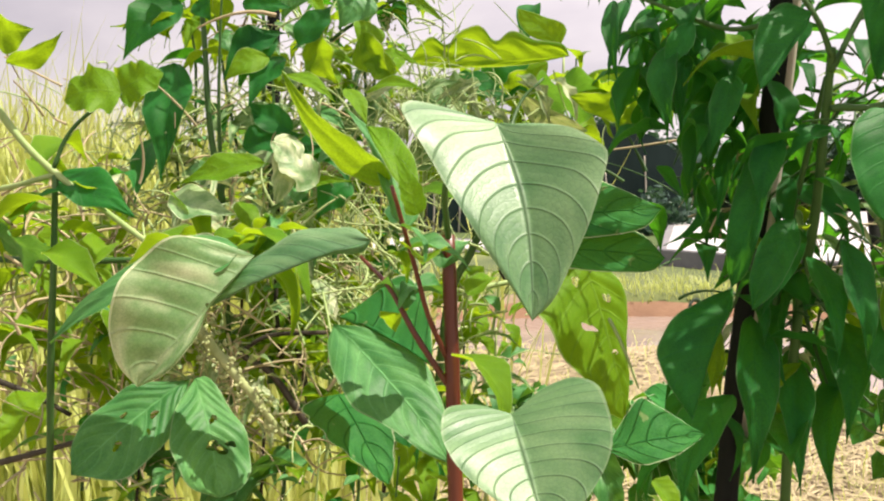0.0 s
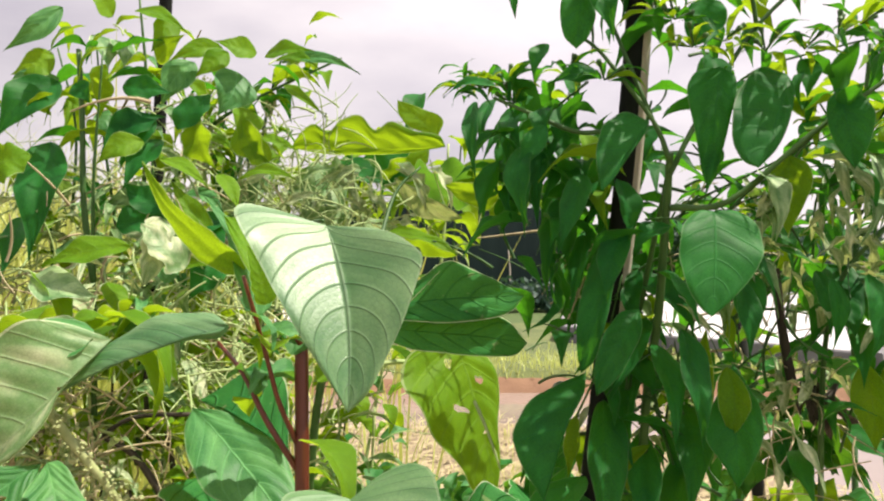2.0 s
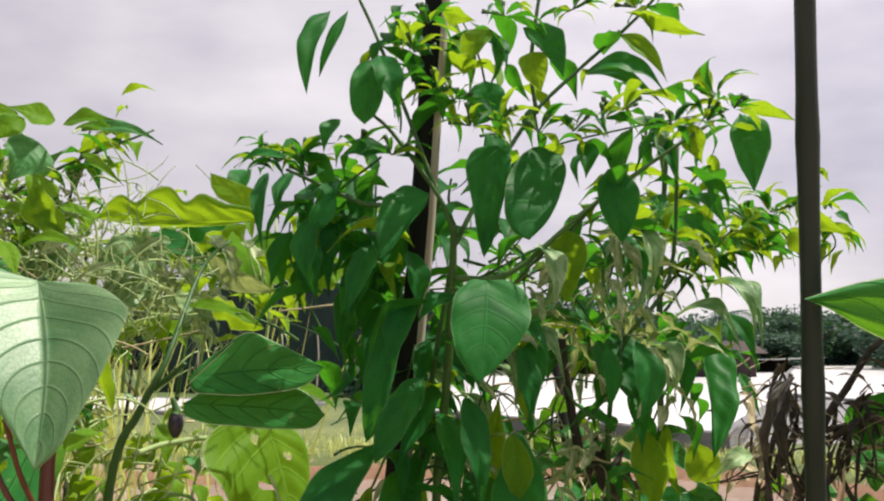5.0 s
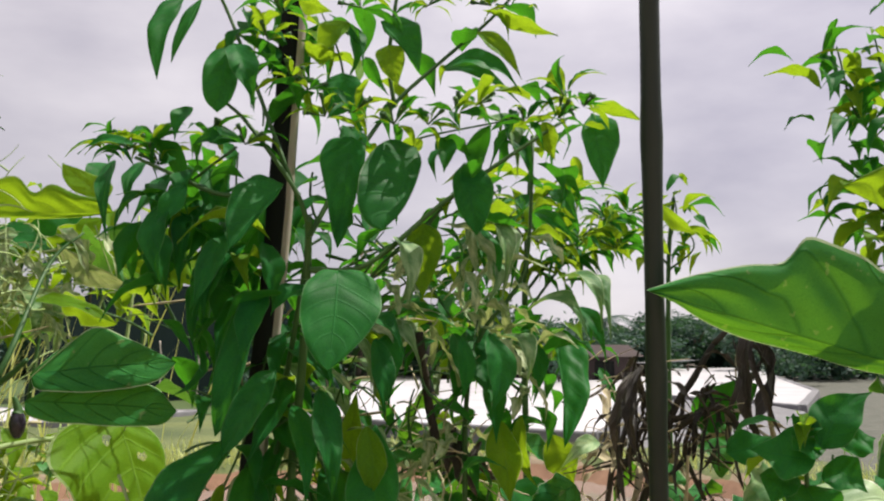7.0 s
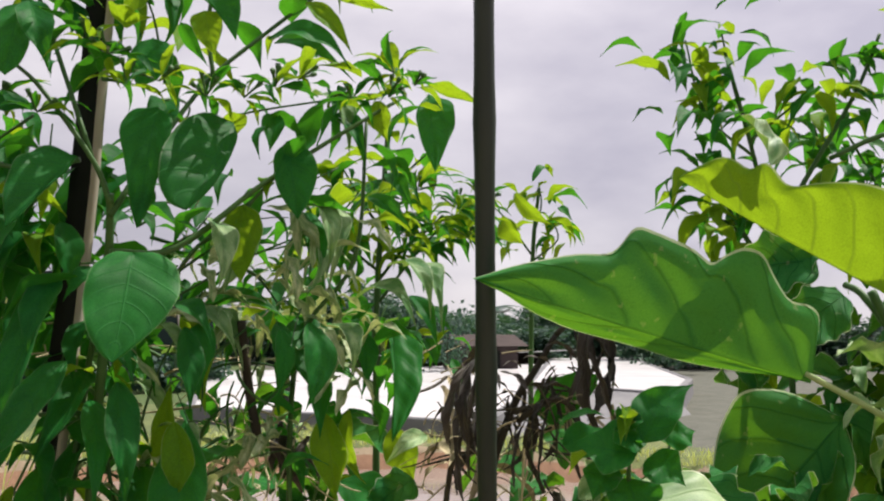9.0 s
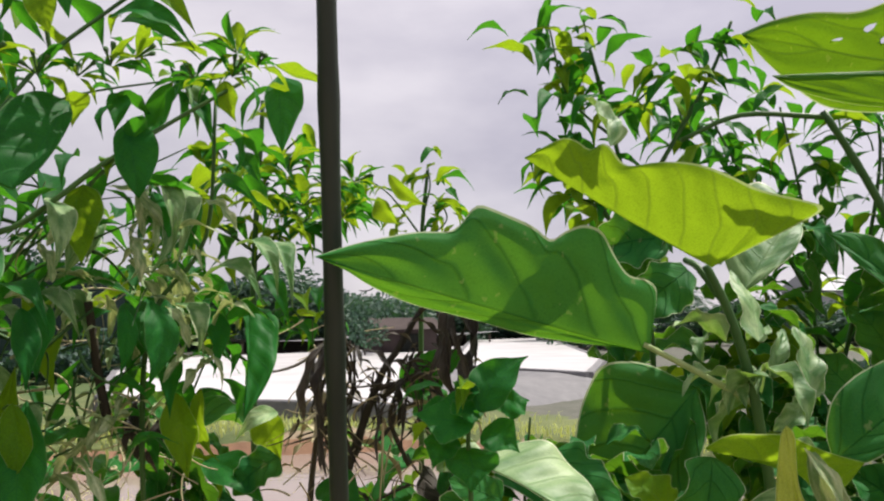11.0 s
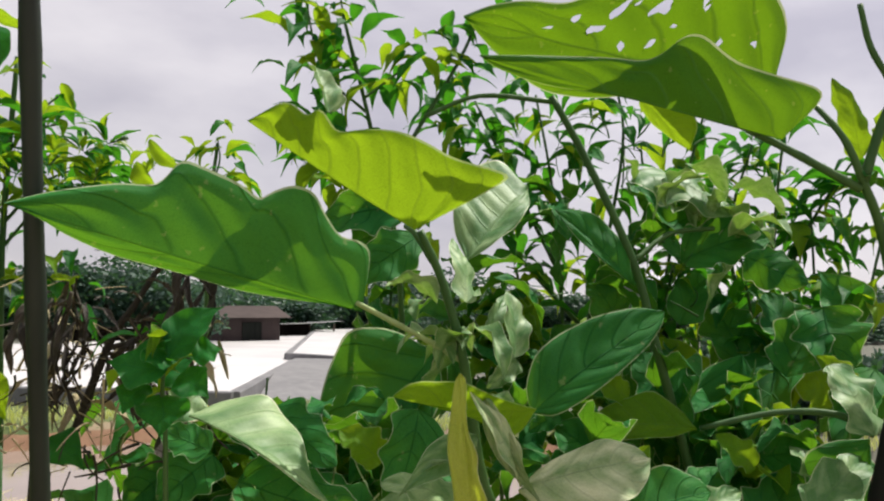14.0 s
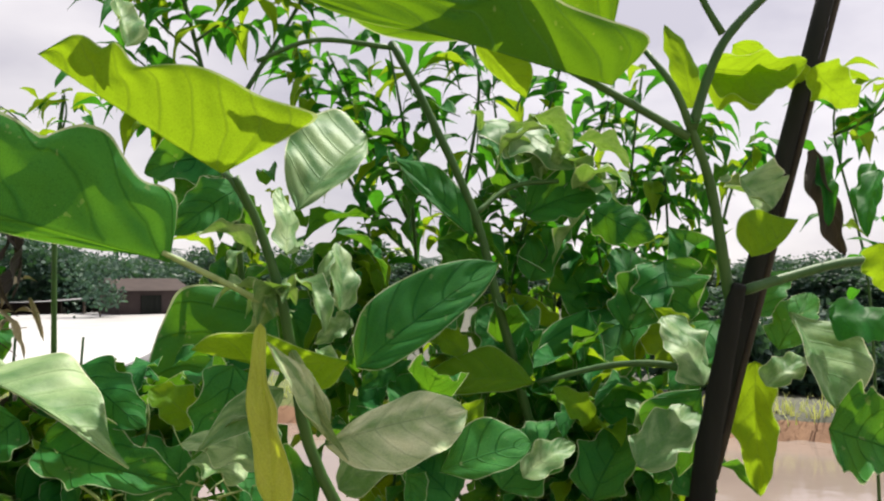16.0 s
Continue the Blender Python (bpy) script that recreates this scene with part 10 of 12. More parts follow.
tangle(thicket_pepper, (1.702, 0.8735, 1.606), (0.1, 0.05, 0.1), 70, 13, M_STEM, 0.0014, 0.5, 'stalk_tangle')
tangle(pepper, (0.5984, 0.9459, 1.433), (0.05, 0.04, 0.09), 60, 14, M_STEM, 0.0014, 0.5, 'stalk_tangle')
tangle(pepper, (0.72, 0.9807, 1.396), (0.03, 0.02, 0.03), 34, 15, M_STRAW, 0.0009, -0.3, 'straw_tangle')
broad_leaf(pepper, M_PEPPER, (0.6634, 0.836, 1.665), (0.6269, 0.7861, 1.59), (0.295, -0.8555, 0.4256), [(0.12, 0.082), (0.47, 0.100), (0.79, 0.077)], [(0.07, 0.227), (0.41, 0.346), (0.74, 0.357), (0.94, 0.261), (1.03, 0.129)], sweep=0.0, fold=0.1, ripple=0.4, label="dark shaded heart-shaped leaf")
leaf(eggplant, "eggplant", M_EGG, (1.092, 0.9946, 1.219), (1.184, 0.951, 1.261), 0.0413, 0.0413, (-0.5362, -0.7284, 0.4265), 0.08, 0.3)
leaf(eggplant, "eggplant", M_EGG, (1.208, 0.8428, 1.228), (1.166, 0.9102, 1.287), 0.0456, 0.0456, (-0.3412, -0.7284, 0.5942), 0.08, 0.1)
leaf(eggplant, "eggplant", M_EGG, (1.301, 0.7584, 1.226), (1.248, 0.8443, 1.262), 0.0396, 0.0396, (-0.5409, -0.5914, 0.598), 0.08, 0.4)
leaf(eggplant, "eggplant", M_EGG, (1.071, 1.044, 1.286), (1.02, 1.059, 1.242), 0.0381, 0.0381, (-0.5016, -0.7979, 0.3342), 0.08, 0.3)
leaf(eggplant, "eggplant", M_EGG, (1.493, 0.6888, 1.223), (1.59, 0.6892, 1.286), 0.0468, 0.0468, (-0.4653, -0.5109, 0.7228), 0.08, 0.1)
leaf(eggplant, "eggplant", M_EGG, (1.573, 0.6294, 1.208), (1.648, 0.6292, 1.28), 0.0435, 0.0435, (-0.6422, -0.3718, 0.6704), 0.08, 0.4)
leaf(eggplant, "eggplant", M_EGG, (1.444, 0.7092, 1.215), (1.412, 0.7739, 1.27), 0.0387, 0.0387, (-0.502, -0.6908, 0.5205), 0.08, 0.3)
leaf(eggplant, "eggplant", M_EGG, (1.596, 0.7372, 1.354), (1.582, 0.8089, 1.414), 0.0441, 0.0441, (-0.6471, -0.559, 0.5185), 0.08, 0.1)
leaf(eggplant, "eggplant", M_EGG, (1.685, 0.6608, 1.388), (1.758, 0.652, 1.47), 0.0441, 0.0441, (-0.699, -0.4248, 0.5753), 0.08, 0.4)
leaf(eggplant, "eggplant", M_EGG, (1.633, 0.6654, 1.297), (1.699, 0.6241, 1.308), 0.0386, 0.0386, (-0.5249, -0.6943, 0.4923), 0.08, 0.3)
leaf(eggplant, "eggplant", M_PALE, (1.178, 0.6541, 1.3), (1.13, 0.7042, 1.316), 0.0299, 0.0299, (-0.166, -0.4487, 0.8781), 0.1, 0.12)
leaf(eggplant, "eggplant", M_PALE, (1.241, 0.6391, 1.271), (1.343, 0.615, 1.314), 0.0264, 0.0264, (-0.4201, -0.6716, 0.6103), 0.08, 0.12)
leaf(eggplant, "eggplant", M_PALE, (1.657, 0.5878, 1.408), (1.652, 0.5359, 1.349), 0.0299, 0.0299, (-0.1154, -0.7427, 0.6596), 0.1, 0.12)
leaf(eggplant, "eggplant", M_PALE, (1.561, 0.5607, 1.256), (1.675, 0.5574, 1.308), 0.0337, 0.0337, (-0.3444, -0.619, 0.7058), 0.1, 0.12)
leaf(thicket_pepper, "pepper", M_YOUNG_LIT, (1.501, 0.9991, 1.402), (1.551, 0.9515, 1.486), 0.0382, 0.0382, (-0.3954, -0.8792, -0.2658), 0.1, 0.30000000000000004, ripple=1.8)
leaf(thicket_pepper, "eggplant", M_EGG, (1.561, 0.9286, 1.342), (1.522, 1.001, 1.401), 0.0447, 0.0447, (-0.5333, -0.6924, 0.486), 0.1, 0.4)
leaf(thicket_pepper, "eggplant", M_EGG, (1.607, 0.889, 1.372), (1.601, 0.9758, 1.447), 0.0454, 0.0454, (-0.5477, -0.5694, 0.613), 0.1, 0.1)
leaf(thicket_pepper, "pepper", M_EGG, (1.633, 0.8517, 1.342), (1.715, 0.8333, 1.416), 0.0458, 0.0458, (-0.62, -0.5637, 0.5457), 0.1, 0.30000000000000004, ripple=1.8)
leaf(thicket_pepper, "eggplant", M_YOUNG_LIT, (1.735, 0.8213, 1.338), (1.681, 0.8547, 1.431), 0.0454, 0.0454, (-0.4232, -0.9029, 0.0755), 0.1, 0.4)
leaf(thicket_pepper, "eggplant", M_EGG, (1.768, 0.7778, 1.4), (1.777, 0.8553, 1.496), 0.0465, 0.0465, (-0.5946, -0.5943, 0.5415), 0.1, 0.1)
leaf(thicket_pepper, "pepper", M_EGG, (1.788, 0.7463, 1.339), (1.766, 0.8053, 1.399), 0.0466, 0.0466, (-0.6334, -0.6582, 0.407), 0.1, 0.30000000000000004, ripple=1.8)
leaf(thicket_pepper, "eggplant", M_EGG, (1.778, 0.6935, 1.402), (1.807, 0.7674, 1.494), 0.0406, 0.0406, (-0.5911, -0.528, 0.6098), 0.1, 0.4)
leaf(thicket_pepper, "eggplant", M_YOUNG_LIT, (1.841, 0.6919, 1.339), (1.799, 0.7255, 1.416), 0.0447, 0.0447, (-0.5386, -0.8391, 0.0762), 0.1, 0.1)
leaf(thicket_pepper, "pepper", M_EGG, (1.897, 0.6811, 1.446), (1.882, 0.7342, 1.527), 0.0358, 0.0358, (-0.6894, -0.6556, 0.3081), 0.1, 0.30000000000000004, ripple=1.8)
leaf(thicket_pepper, "eggplant", M_EGG, (1.708, 0.8371, 1.447), (1.791, 0.835, 1.528), 0.0381, 0.0381, (-0.5947, -0.5361, 0.5991), 0.1, 0.4)
leaf(thicket_pepper, "eggplant", M_EGG, (1.657, 0.8962, 1.431), (1.648, 0.9556, 1.512), 0.0381, 0.0381, (-0.5239, -0.7117, 0.468), 0.1, 0.1)
leaf(thicket_pepper, "pepper", M_YOUNG_LIT, (1.576, 0.9945, 1.432), (1.531, 1.04, 1.504), 0.0318, 0.0318, (-0.4174, -0.8627, 0.2855), 0.1, 0.30000000000000004, ripple=1.8)
leaf(thicket_pepper, "eggplant", M_EGG, (1.918, 0.5869, 1.356), (1.997, 0.5761, 1.43), 0.0365, 0.0365, (-0.6762, -0.2965, 0.6744), 0.1, 0.4)
leaf(thicket_pepper, "eggplant", M_EGG, (1.9, 0.6164, 1.401), (1.963, 0.5912, 1.461), 0.0325, 0.0325, (-0.715, -0.3967, 0.5757), 0.1, 0.1)
leaf(thicket_pepper, "pepper", M_EGG, (1.445, 1.023, 1.358), (1.423, 1.102, 1.417), 0.0420, 0.0420, (-0.489, -0.6009, 0.6323), 0.1, 0.30000000000000004, ripple=1.8)
stem(thicket_pepper, M_STEM, [(1.592, 0.9899, 1.289), (1.584, 0.9922, 1.4), (1.558, 1.01, 1.527)], 0.0032, 0.0016, "branch")
sprig(thicket_pepper, [(1.592, 0.9899, 1.289), (1.584, 0.9922, 1.4), (1.558, 1.01, 1.527)], 37, 0.065, 470, young=0.25, droop=0.4)
stem(thicket_pepper, M_STEM, [(1.709, 0.8824, 1.288), (1.707, 0.8788, 1.415), (1.722, 0.8596, 1.526)], 0.0032, 0.0016, "branch")
sprig(thicket_pepper, [(1.709, 0.8824, 1.288), (1.707, 0.8788, 1.415), (1.722, 0.8596, 1.526)], 37, 0.065, 471, young=0.25, droop=0.4)
stem(thicket_pepper, M_STEM, [(1.803, 0.7964, 1.288), (1.806, 0.787, 1.431), (1.792, 0.7946, 1.542)], 0.0032, 0.0016, "branch")
sprig(thicket_pepper, [(1.803, 0.7964, 1.288), (1.806, 0.787, 1.431), (1.792, 0.7946, 1.542)], 37, 0.065, 472, young=0.25, droop=0.4)
stem(thicket_pepper, M_STEM, [(1.885, 0.7211, 1.287), (1.877, 0.7234, 1.399), (1.892, 0.7036, 1.526)], 0.0032, 0.0016, "branch")
sprig(thicket_pepper, [(1.885, 0.7211, 1.287), (1.877, 0.7234, 1.399), (1.892, 0.7036, 1.526)], 37, 0.065, 473, young=0.25, droop=0.4)
leaf(edge_pepper, "ribbon", M_WILT, (1.779, 0.4725, 1.596), (1.797, 0.4445, 1.476), 0.0135, 0.0135, (-0.9887, -0.0662, -0.1342), 0.12, 0.8, label="curled withering leaf", ripple=2.2)
leaf(edge_pepper, "ribbon", M_PEPPER, (1.807, 0.4773, 1.593), (1.751, 0.4423, 1.507), 0.0101, 0.0101, (-0.5777, -0.551, 0.6023), 0.12, 0.8, label="curled withering leaf", ripple=2.2)
leaf(edge_pepper, "ribbon", M_PEPPER, (1.849, 0.4337, 1.582), (1.796, 0.4192, 1.495), 0.0115, 0.0115, (-0.8521, -0.0148, 0.5232), 0.12, 0.8, label="curled withering leaf", ripple=2.2)
# pale blades stand in for highlights on drooping leaf backs
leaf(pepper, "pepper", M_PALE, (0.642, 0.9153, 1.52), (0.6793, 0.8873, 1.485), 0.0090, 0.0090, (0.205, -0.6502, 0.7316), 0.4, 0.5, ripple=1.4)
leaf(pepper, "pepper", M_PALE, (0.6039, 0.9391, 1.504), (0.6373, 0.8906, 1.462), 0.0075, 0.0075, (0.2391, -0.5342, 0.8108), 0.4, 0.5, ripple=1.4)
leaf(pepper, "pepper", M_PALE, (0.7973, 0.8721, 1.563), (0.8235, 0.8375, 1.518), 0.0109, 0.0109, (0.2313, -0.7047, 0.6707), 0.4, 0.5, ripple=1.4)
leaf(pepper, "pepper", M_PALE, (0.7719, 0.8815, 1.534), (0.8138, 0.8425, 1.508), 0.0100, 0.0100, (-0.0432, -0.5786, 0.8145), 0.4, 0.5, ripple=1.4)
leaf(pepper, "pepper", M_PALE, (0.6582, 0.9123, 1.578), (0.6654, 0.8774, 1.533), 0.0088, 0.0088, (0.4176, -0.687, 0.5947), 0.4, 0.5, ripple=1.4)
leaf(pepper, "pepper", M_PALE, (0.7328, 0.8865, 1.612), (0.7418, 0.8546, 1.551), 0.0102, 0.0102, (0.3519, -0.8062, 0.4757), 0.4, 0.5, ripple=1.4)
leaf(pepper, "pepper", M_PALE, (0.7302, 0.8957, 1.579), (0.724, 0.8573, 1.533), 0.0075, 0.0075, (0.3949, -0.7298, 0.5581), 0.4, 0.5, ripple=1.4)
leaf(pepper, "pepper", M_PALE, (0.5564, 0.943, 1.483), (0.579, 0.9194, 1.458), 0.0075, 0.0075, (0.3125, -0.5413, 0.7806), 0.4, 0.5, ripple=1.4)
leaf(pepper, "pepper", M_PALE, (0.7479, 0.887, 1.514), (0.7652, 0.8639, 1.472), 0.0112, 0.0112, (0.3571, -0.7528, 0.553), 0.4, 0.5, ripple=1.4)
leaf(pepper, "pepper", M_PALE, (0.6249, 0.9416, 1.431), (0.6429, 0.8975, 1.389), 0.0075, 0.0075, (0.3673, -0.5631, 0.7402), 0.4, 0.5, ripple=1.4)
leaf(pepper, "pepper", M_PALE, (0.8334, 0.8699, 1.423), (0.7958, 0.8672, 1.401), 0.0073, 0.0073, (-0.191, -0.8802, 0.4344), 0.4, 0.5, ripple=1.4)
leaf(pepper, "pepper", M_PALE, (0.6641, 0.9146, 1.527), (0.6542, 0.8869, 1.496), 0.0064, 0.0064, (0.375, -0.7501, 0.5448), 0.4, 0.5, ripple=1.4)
broad_leaf(pepper, M_PEPPER, (0.5932, 0.7785, 1.559), (0.5824, 0.7442, 1.489), (0.09604, -0.9009, 0.4233), [(-0.06, 0.196), (0.08, 0.385), (0.34, 0.427), (0.60, 0.328), (0.88, 0.124)], [(0.01, 0.145), (0.23, 0.299), (0.51, 0.315), (0.79, 0.243), (0.96, 0.089)], sweep=0.0, fold=0.06, ripple=0.4, quilt=0.006, label="broad heart-shaped matt green leaf")
stem(left_pepper, M_STEM, [(-0.0131, 1.146, 1.562), (-0.0085, 1.143, 1.668), (-0.0286, 1.141, 1.755)], 0.0019, 0.0009, "branch")
sprig(left_pepper, [(-0.0131, 1.146, 1.562), (-0.0085, 1.143, 1.668), (-0.0286, 1.141, 1.755)], 10, 0.06, 800, young=0.7, droop=0.3, mat=M_PEPPER)
stem(left_pepper, M_STEM, [(0.0289, 1.166, 1.558), (0.0144, 1.163, 1.665), (0.0064, 1.16, 1.773)], 0.0019, 0.0010, "branch")
sprig(left_pepper, [(0.0289, 1.166, 1.558), (0.0144, 1.163, 1.665), (0.0064, 1.16, 1.773)], 9, 0.055, 801, young=0.7, droop=0.3, mat=M_AMADULL)
stem(left_pepper, M_STEM, [(0.0669, 1.165, 1.564), (0.0752, 1.163, 1.641), (0.0646, 1.162, 1.711)], 0.0019, 0.0010, "branch")
sprig(left_pepper, [(0.0669, 1.165, 1.564), (0.0752, 1.163, 1.641), (0.0646, 1.162, 1.711)], 9, 0.055, 802, young=0.7, droop=0.3, mat=M_PALE)
stem(left_pepper, M_STEM, [(0.1356, 1.215, 1.568), (0.1343, 1.213, 1.648), (0.1464, 1.21, 1.728)], 0.0020, 0.0010, "branch")
sprig(left_pepper, [(0.1356, 1.215, 1.568), (0.1343, 1.213, 1.648), (0.1464, 1.21, 1.728)], 8, 0.055, 803, young=0.7, droop=0.3, mat=M_PEPPER)
stem(undergrowth, M_STEM, [(0.1986, 1.264, 1.564), (0.1905, 1.263, 1.633), (0.2107, 1.261, 1.683)], 0.0021, 0.0010, "branch")
sprig(undergrowth, [(0.1986, 1.264, 1.564), (0.1905, 1.263, 1.633), (0.2107, 1.261, 1.683)], 16, 0.055, 804, young=0.7, droop=0.3, mat=M_AMADULL)
stem(undergrowth, M_STEM, [(-0.0223, 1.119, 1.476), (-0.0236, 1.116, 1.561), (-0.049, 1.115, 1.633)], 0.0018, 0.0009, "branch")
sprig(undergrowth, [(-0.0223, 1.119, 1.476), (-0.0236, 1.116, 1.561), (-0.049, 1.115, 1.633)], 18, 0.06, 805, young=0.7, droop=0.3, mat=M_PALE)
stem(undergrowth, M_STEM, [(0.2758, 1.314, 1.567), (0.2895, 1.312, 1.625), (0.3034, 1.311, 1.669)], 0.0022, 0.0011, "branch")
sprig(undergrowth, [(0.2758, 1.314, 1.567), (0.2895, 1.312, 1.625), (0.3034, 1.311, 1.669)], 14, 0.055, 806, young=0.7, droop=0.3, mat=M_PEPPER)
stem(undergrowth, M_STEM, [(0.3763, 1.363, 1.547), (0.3679, 1.362, 1.593), (0.3901, 1.361, 1.639)], 0.0023, 0.0011, "branch")
sprig(undergrowth, [(0.3763, 1.363, 1.547), (0.3679, 1.362, 1.593), (0.3901, 1.361, 1.639)], 14, 0.06, 807, young=0.7, droop=0.3, mat=M_AMADULL)
leaf(undergrowth, "eggplant", M_PALE, (0.1522, 1.154, 1.578), (0.2037, 1.173, 1.618), 0.0192, 0.0192, (0.2888, -0.9544, 0.0751), 0.14, 0.25)
leaf(undergrowth, "eggplant", M_PALE, (0.2305, 1.145, 1.535), (0.2929, 1.183, 1.582), 0.0223, 0.0223, (0.3785, -0.8968, 0.2289), 0.14, 0.25)
leaf(undergrowth, "eggplant", M_PALE, (0.2885, 1.22, 1.557), (0.3502, 1.207, 1.538), 0.0283, 0.0283, (0.083, -0.683, 0.7257), 0.14, 0.25)
leaf(undergrowth, "eggplant", M_PALE, (0.062, 1.058, 1.514), (0.0021, 1.076, 1.531), 0.0283, 0.0283, (0.0446, -0.5738, 0.8178), 0.14, 0.25)
leaf(undergrowth, "eggplant", M_YOUNG_LIT, (0.0931, 1.067, 1.48), (0.0361, 1.069, 1.462), 0.0189, 0.0189, (-0.1247, -0.9309, 0.3432), 0.14, 0.25)
leaf(undergrowth, "eggplant", M_YOUNG_LIT, (0.3235, 1.264, 1.615), (0.3791, 1.259, 1.657), 0.0270, 0.0270, (0.2744, -0.8464, -0.4564), 0.14, 0.25)
leaf(undergrowth, "eggplant", M_YOUNG_LIT, (0.3941, 1.261, 1.588), (0.3375, 1.262, 1.622), 0.0270, 0.0270, (0.1916, -0.9183, 0.3464), 0.14, 0.25)
leaf(undergrowth, "eggplant", M_YOUNG_LIT, (0.0911, 1.165, 1.622), (0.0528, 1.162, 1.672), 0.0211, 0.0211, (0.4973, -0.7999, 0.3361), 0.14, 0.25)
leaf(undergrowth, "eggplant", M_YOUNG_LIT, (-0.0236, 1.161, 1.703), (0.0189, 1.163, 1.742), 0.0211, 0.0211, (0.526, -0.6623, -0.5336), 0.14, 0.25)
florets(undergrowth, [(0.1339, 1.141, 1.727), (0.1377, 1.142, 1.683), (0.1479, 1.143, 1.633)], 210, 11)
florets(undergrowth, [(0.082, 0.8588, 1.429), (0.0998, 0.8588, 1.394), (0.1177, 0.8588, 1.358)], 210, 12)
stem(eggplant, M_STEM, [(1.221, 0.7525, 1.516), (1.214, 0.7729, 1.545), (1.216, 0.7927, 1.554)], 0.0036, 0.0030, 'petiole')
stem(eggplant, M_STEMPALE, [(1.195, 0.766, 1.451), (1.143, 0.7706, 1.475)], 0.0030, 0.0026, 'petiole')
leaf(eggplant, "eggplant", M_EGG, (1.263, 0.8403, 1.548), (1.193, 0.8621, 1.494), 0.0308, 0.0283, (-0.4914, -0.814, 0.3098), 0.08, 0.1, ripple=0.8, lobes=([(0, 0.4), (0.3, 1.0), (0.6, 0.88), (1, 0.0)], [(0, 0.43), (0.3, 1.0), (0.6, 0.87), (1, 0.0)]))
leaf(eggplant, "eggplant", M_PALE, (1.356, 0.778, 1.412), (1.32, 0.7888, 1.383), 0.0150, 0.0150, (-0.5029, -0.8016, 0.3232), 0.1, 0.3)
leaf(eggplant, "eggplant", M_PALE, (1.322, 0.7916, 1.436), (1.366, 0.8124, 1.485), 0.0125, 0.0125, (-0.0305, -0.9095, 0.4146), 0.1, 0.3)
leaf(eggplant, "eggplant", M_EGG, (1.403, 0.7601, 1.351), (1.37, 0.7772, 1.334), 0.0161, 0.0161, (-0.5871, -0.6672, 0.4585), 0.1, 0.3)
leaf(eggplant, "eggplant", M_PALE, (1.056, 0.9422, 1.379), (1.012, 0.9316, 1.35), 0.0247, 0.0247, (-0.0244, -0.9258, 0.3772), 0.12, 0.3)
leaf(eggplant, "eggplant", M_YOUNG_LIT, (1.119, 0.8681, 1.271), (1.085, 0.8962, 1.314), 0.0233, 0.0233, (-0.1366, -0.8781, 0.4585), 0.12, 0.3)
leaf(eggplant, "eggplant", M_YOUNG_LIT, (1.434, 0.716, 1.281), (1.463, 0.6852, 1.323), 0.0225, 0.0225, (-0.5774, -0.7961, -0.1814), 0.12, 0.3)
leaf(eggplant, "eggplant", M_PALE, (1.484, 0.6488, 1.243), (1.553, 0.6358, 1.271), 0.0225, 0.0225, (-0.4029, -0.5912, 0.6987), 0.12, 0.3)
leaf(eggplant, "eggplant", M_YOUNG_LIT, (1.593, 0.643, 1.291), (1.558, 0.6706, 1.329), 0.0203, 0.0203, (-0.4371, -0.8707, 0.2253), 0.12, 0.3)
leaf(eggplant, "eggplant", M_PALE, (1.635, 0.5903, 1.268), (1.632, 0.6248, 1.314), 0.0333, 0.0333, (-0.0329, -0.8052, 0.5921), 0.12, 0.3)
leaf(eggplant, "eggplant", M_YOUNG_LIT, (1.182, 0.7842, 1.317), (1.15, 0.8119, 1.349), 0.0256, 0.0256, (-0.2771, -0.8476, 0.4525), 0.12, 0.3)
leaf(eggplant, "eggplant", M_PALE, (1.196, 0.7156, 1.274), (1.162, 0.757, 1.287), 0.0355, 0.0355, (-0.0904, -0.3712, 0.9241), 0.12, 0.3)
leaf(eggplant, "eggplant", M_EGG, (1.158, 0.8553, 1.334), (1.115, 0.8462, 1.296), 0.0262, 0.0262, (-0.3661, -0.7169, 0.5933), 0.12, 0.3)
leaf(eggplant, "eggplant", M_YOUNG_LIT, (1.499, 0.7463, 1.366), (1.459, 0.7793, 1.392), 0.0207, 0.0207, (-0.4614, -0.8223, 0.333), 0.12, 0.3)
leaf(eggplant, "eggplant", M_YOUNG_LIT, (1.719, 0.5977, 1.376), (1.684, 0.6207, 1.416), 0.0213, 0.0213, (-0.5039, -0.8615, 0.0626), 0.12, 0.3)
leaf(eggplant, "eggplant", M_PALE, (1.708, 0.4959, 1.333), (1.768, 0.4798, 1.361), 0.0241, 0.0241, (-0.4751, -0.4432, 0.7601), 0.12, 0.3)
sprig(pepper, [(0.4438, 0.8983, 1.659), (0.4214, 0.9033, 1.666), (0.4038, 0.9084, 1.661)], 4, 0.024, 860, young=0.5, droop=-0.1)
sprig(pepper, [(0.7334, 0.8715, 1.778), (0.7545, 0.8638, 1.798), (0.766, 0.8585, 1.818)], 4, 0.024, 861, young=0.5, droop=-0.1)
sprig(pepper, [(0.7836, 0.8679, 1.694), (0.8049, 0.861, 1.707), (0.8263, 0.8546, 1.714)], 4, 0.024, 862, young=0.5, droop=-0.1)
sprig(pepper, [(0.6462, 0.8643, 1.768), (0.6502, 0.8605, 1.792), (0.6552, 0.8571, 1.811)], 4, 0.024, 863, young=0.5, droop=-0.1)
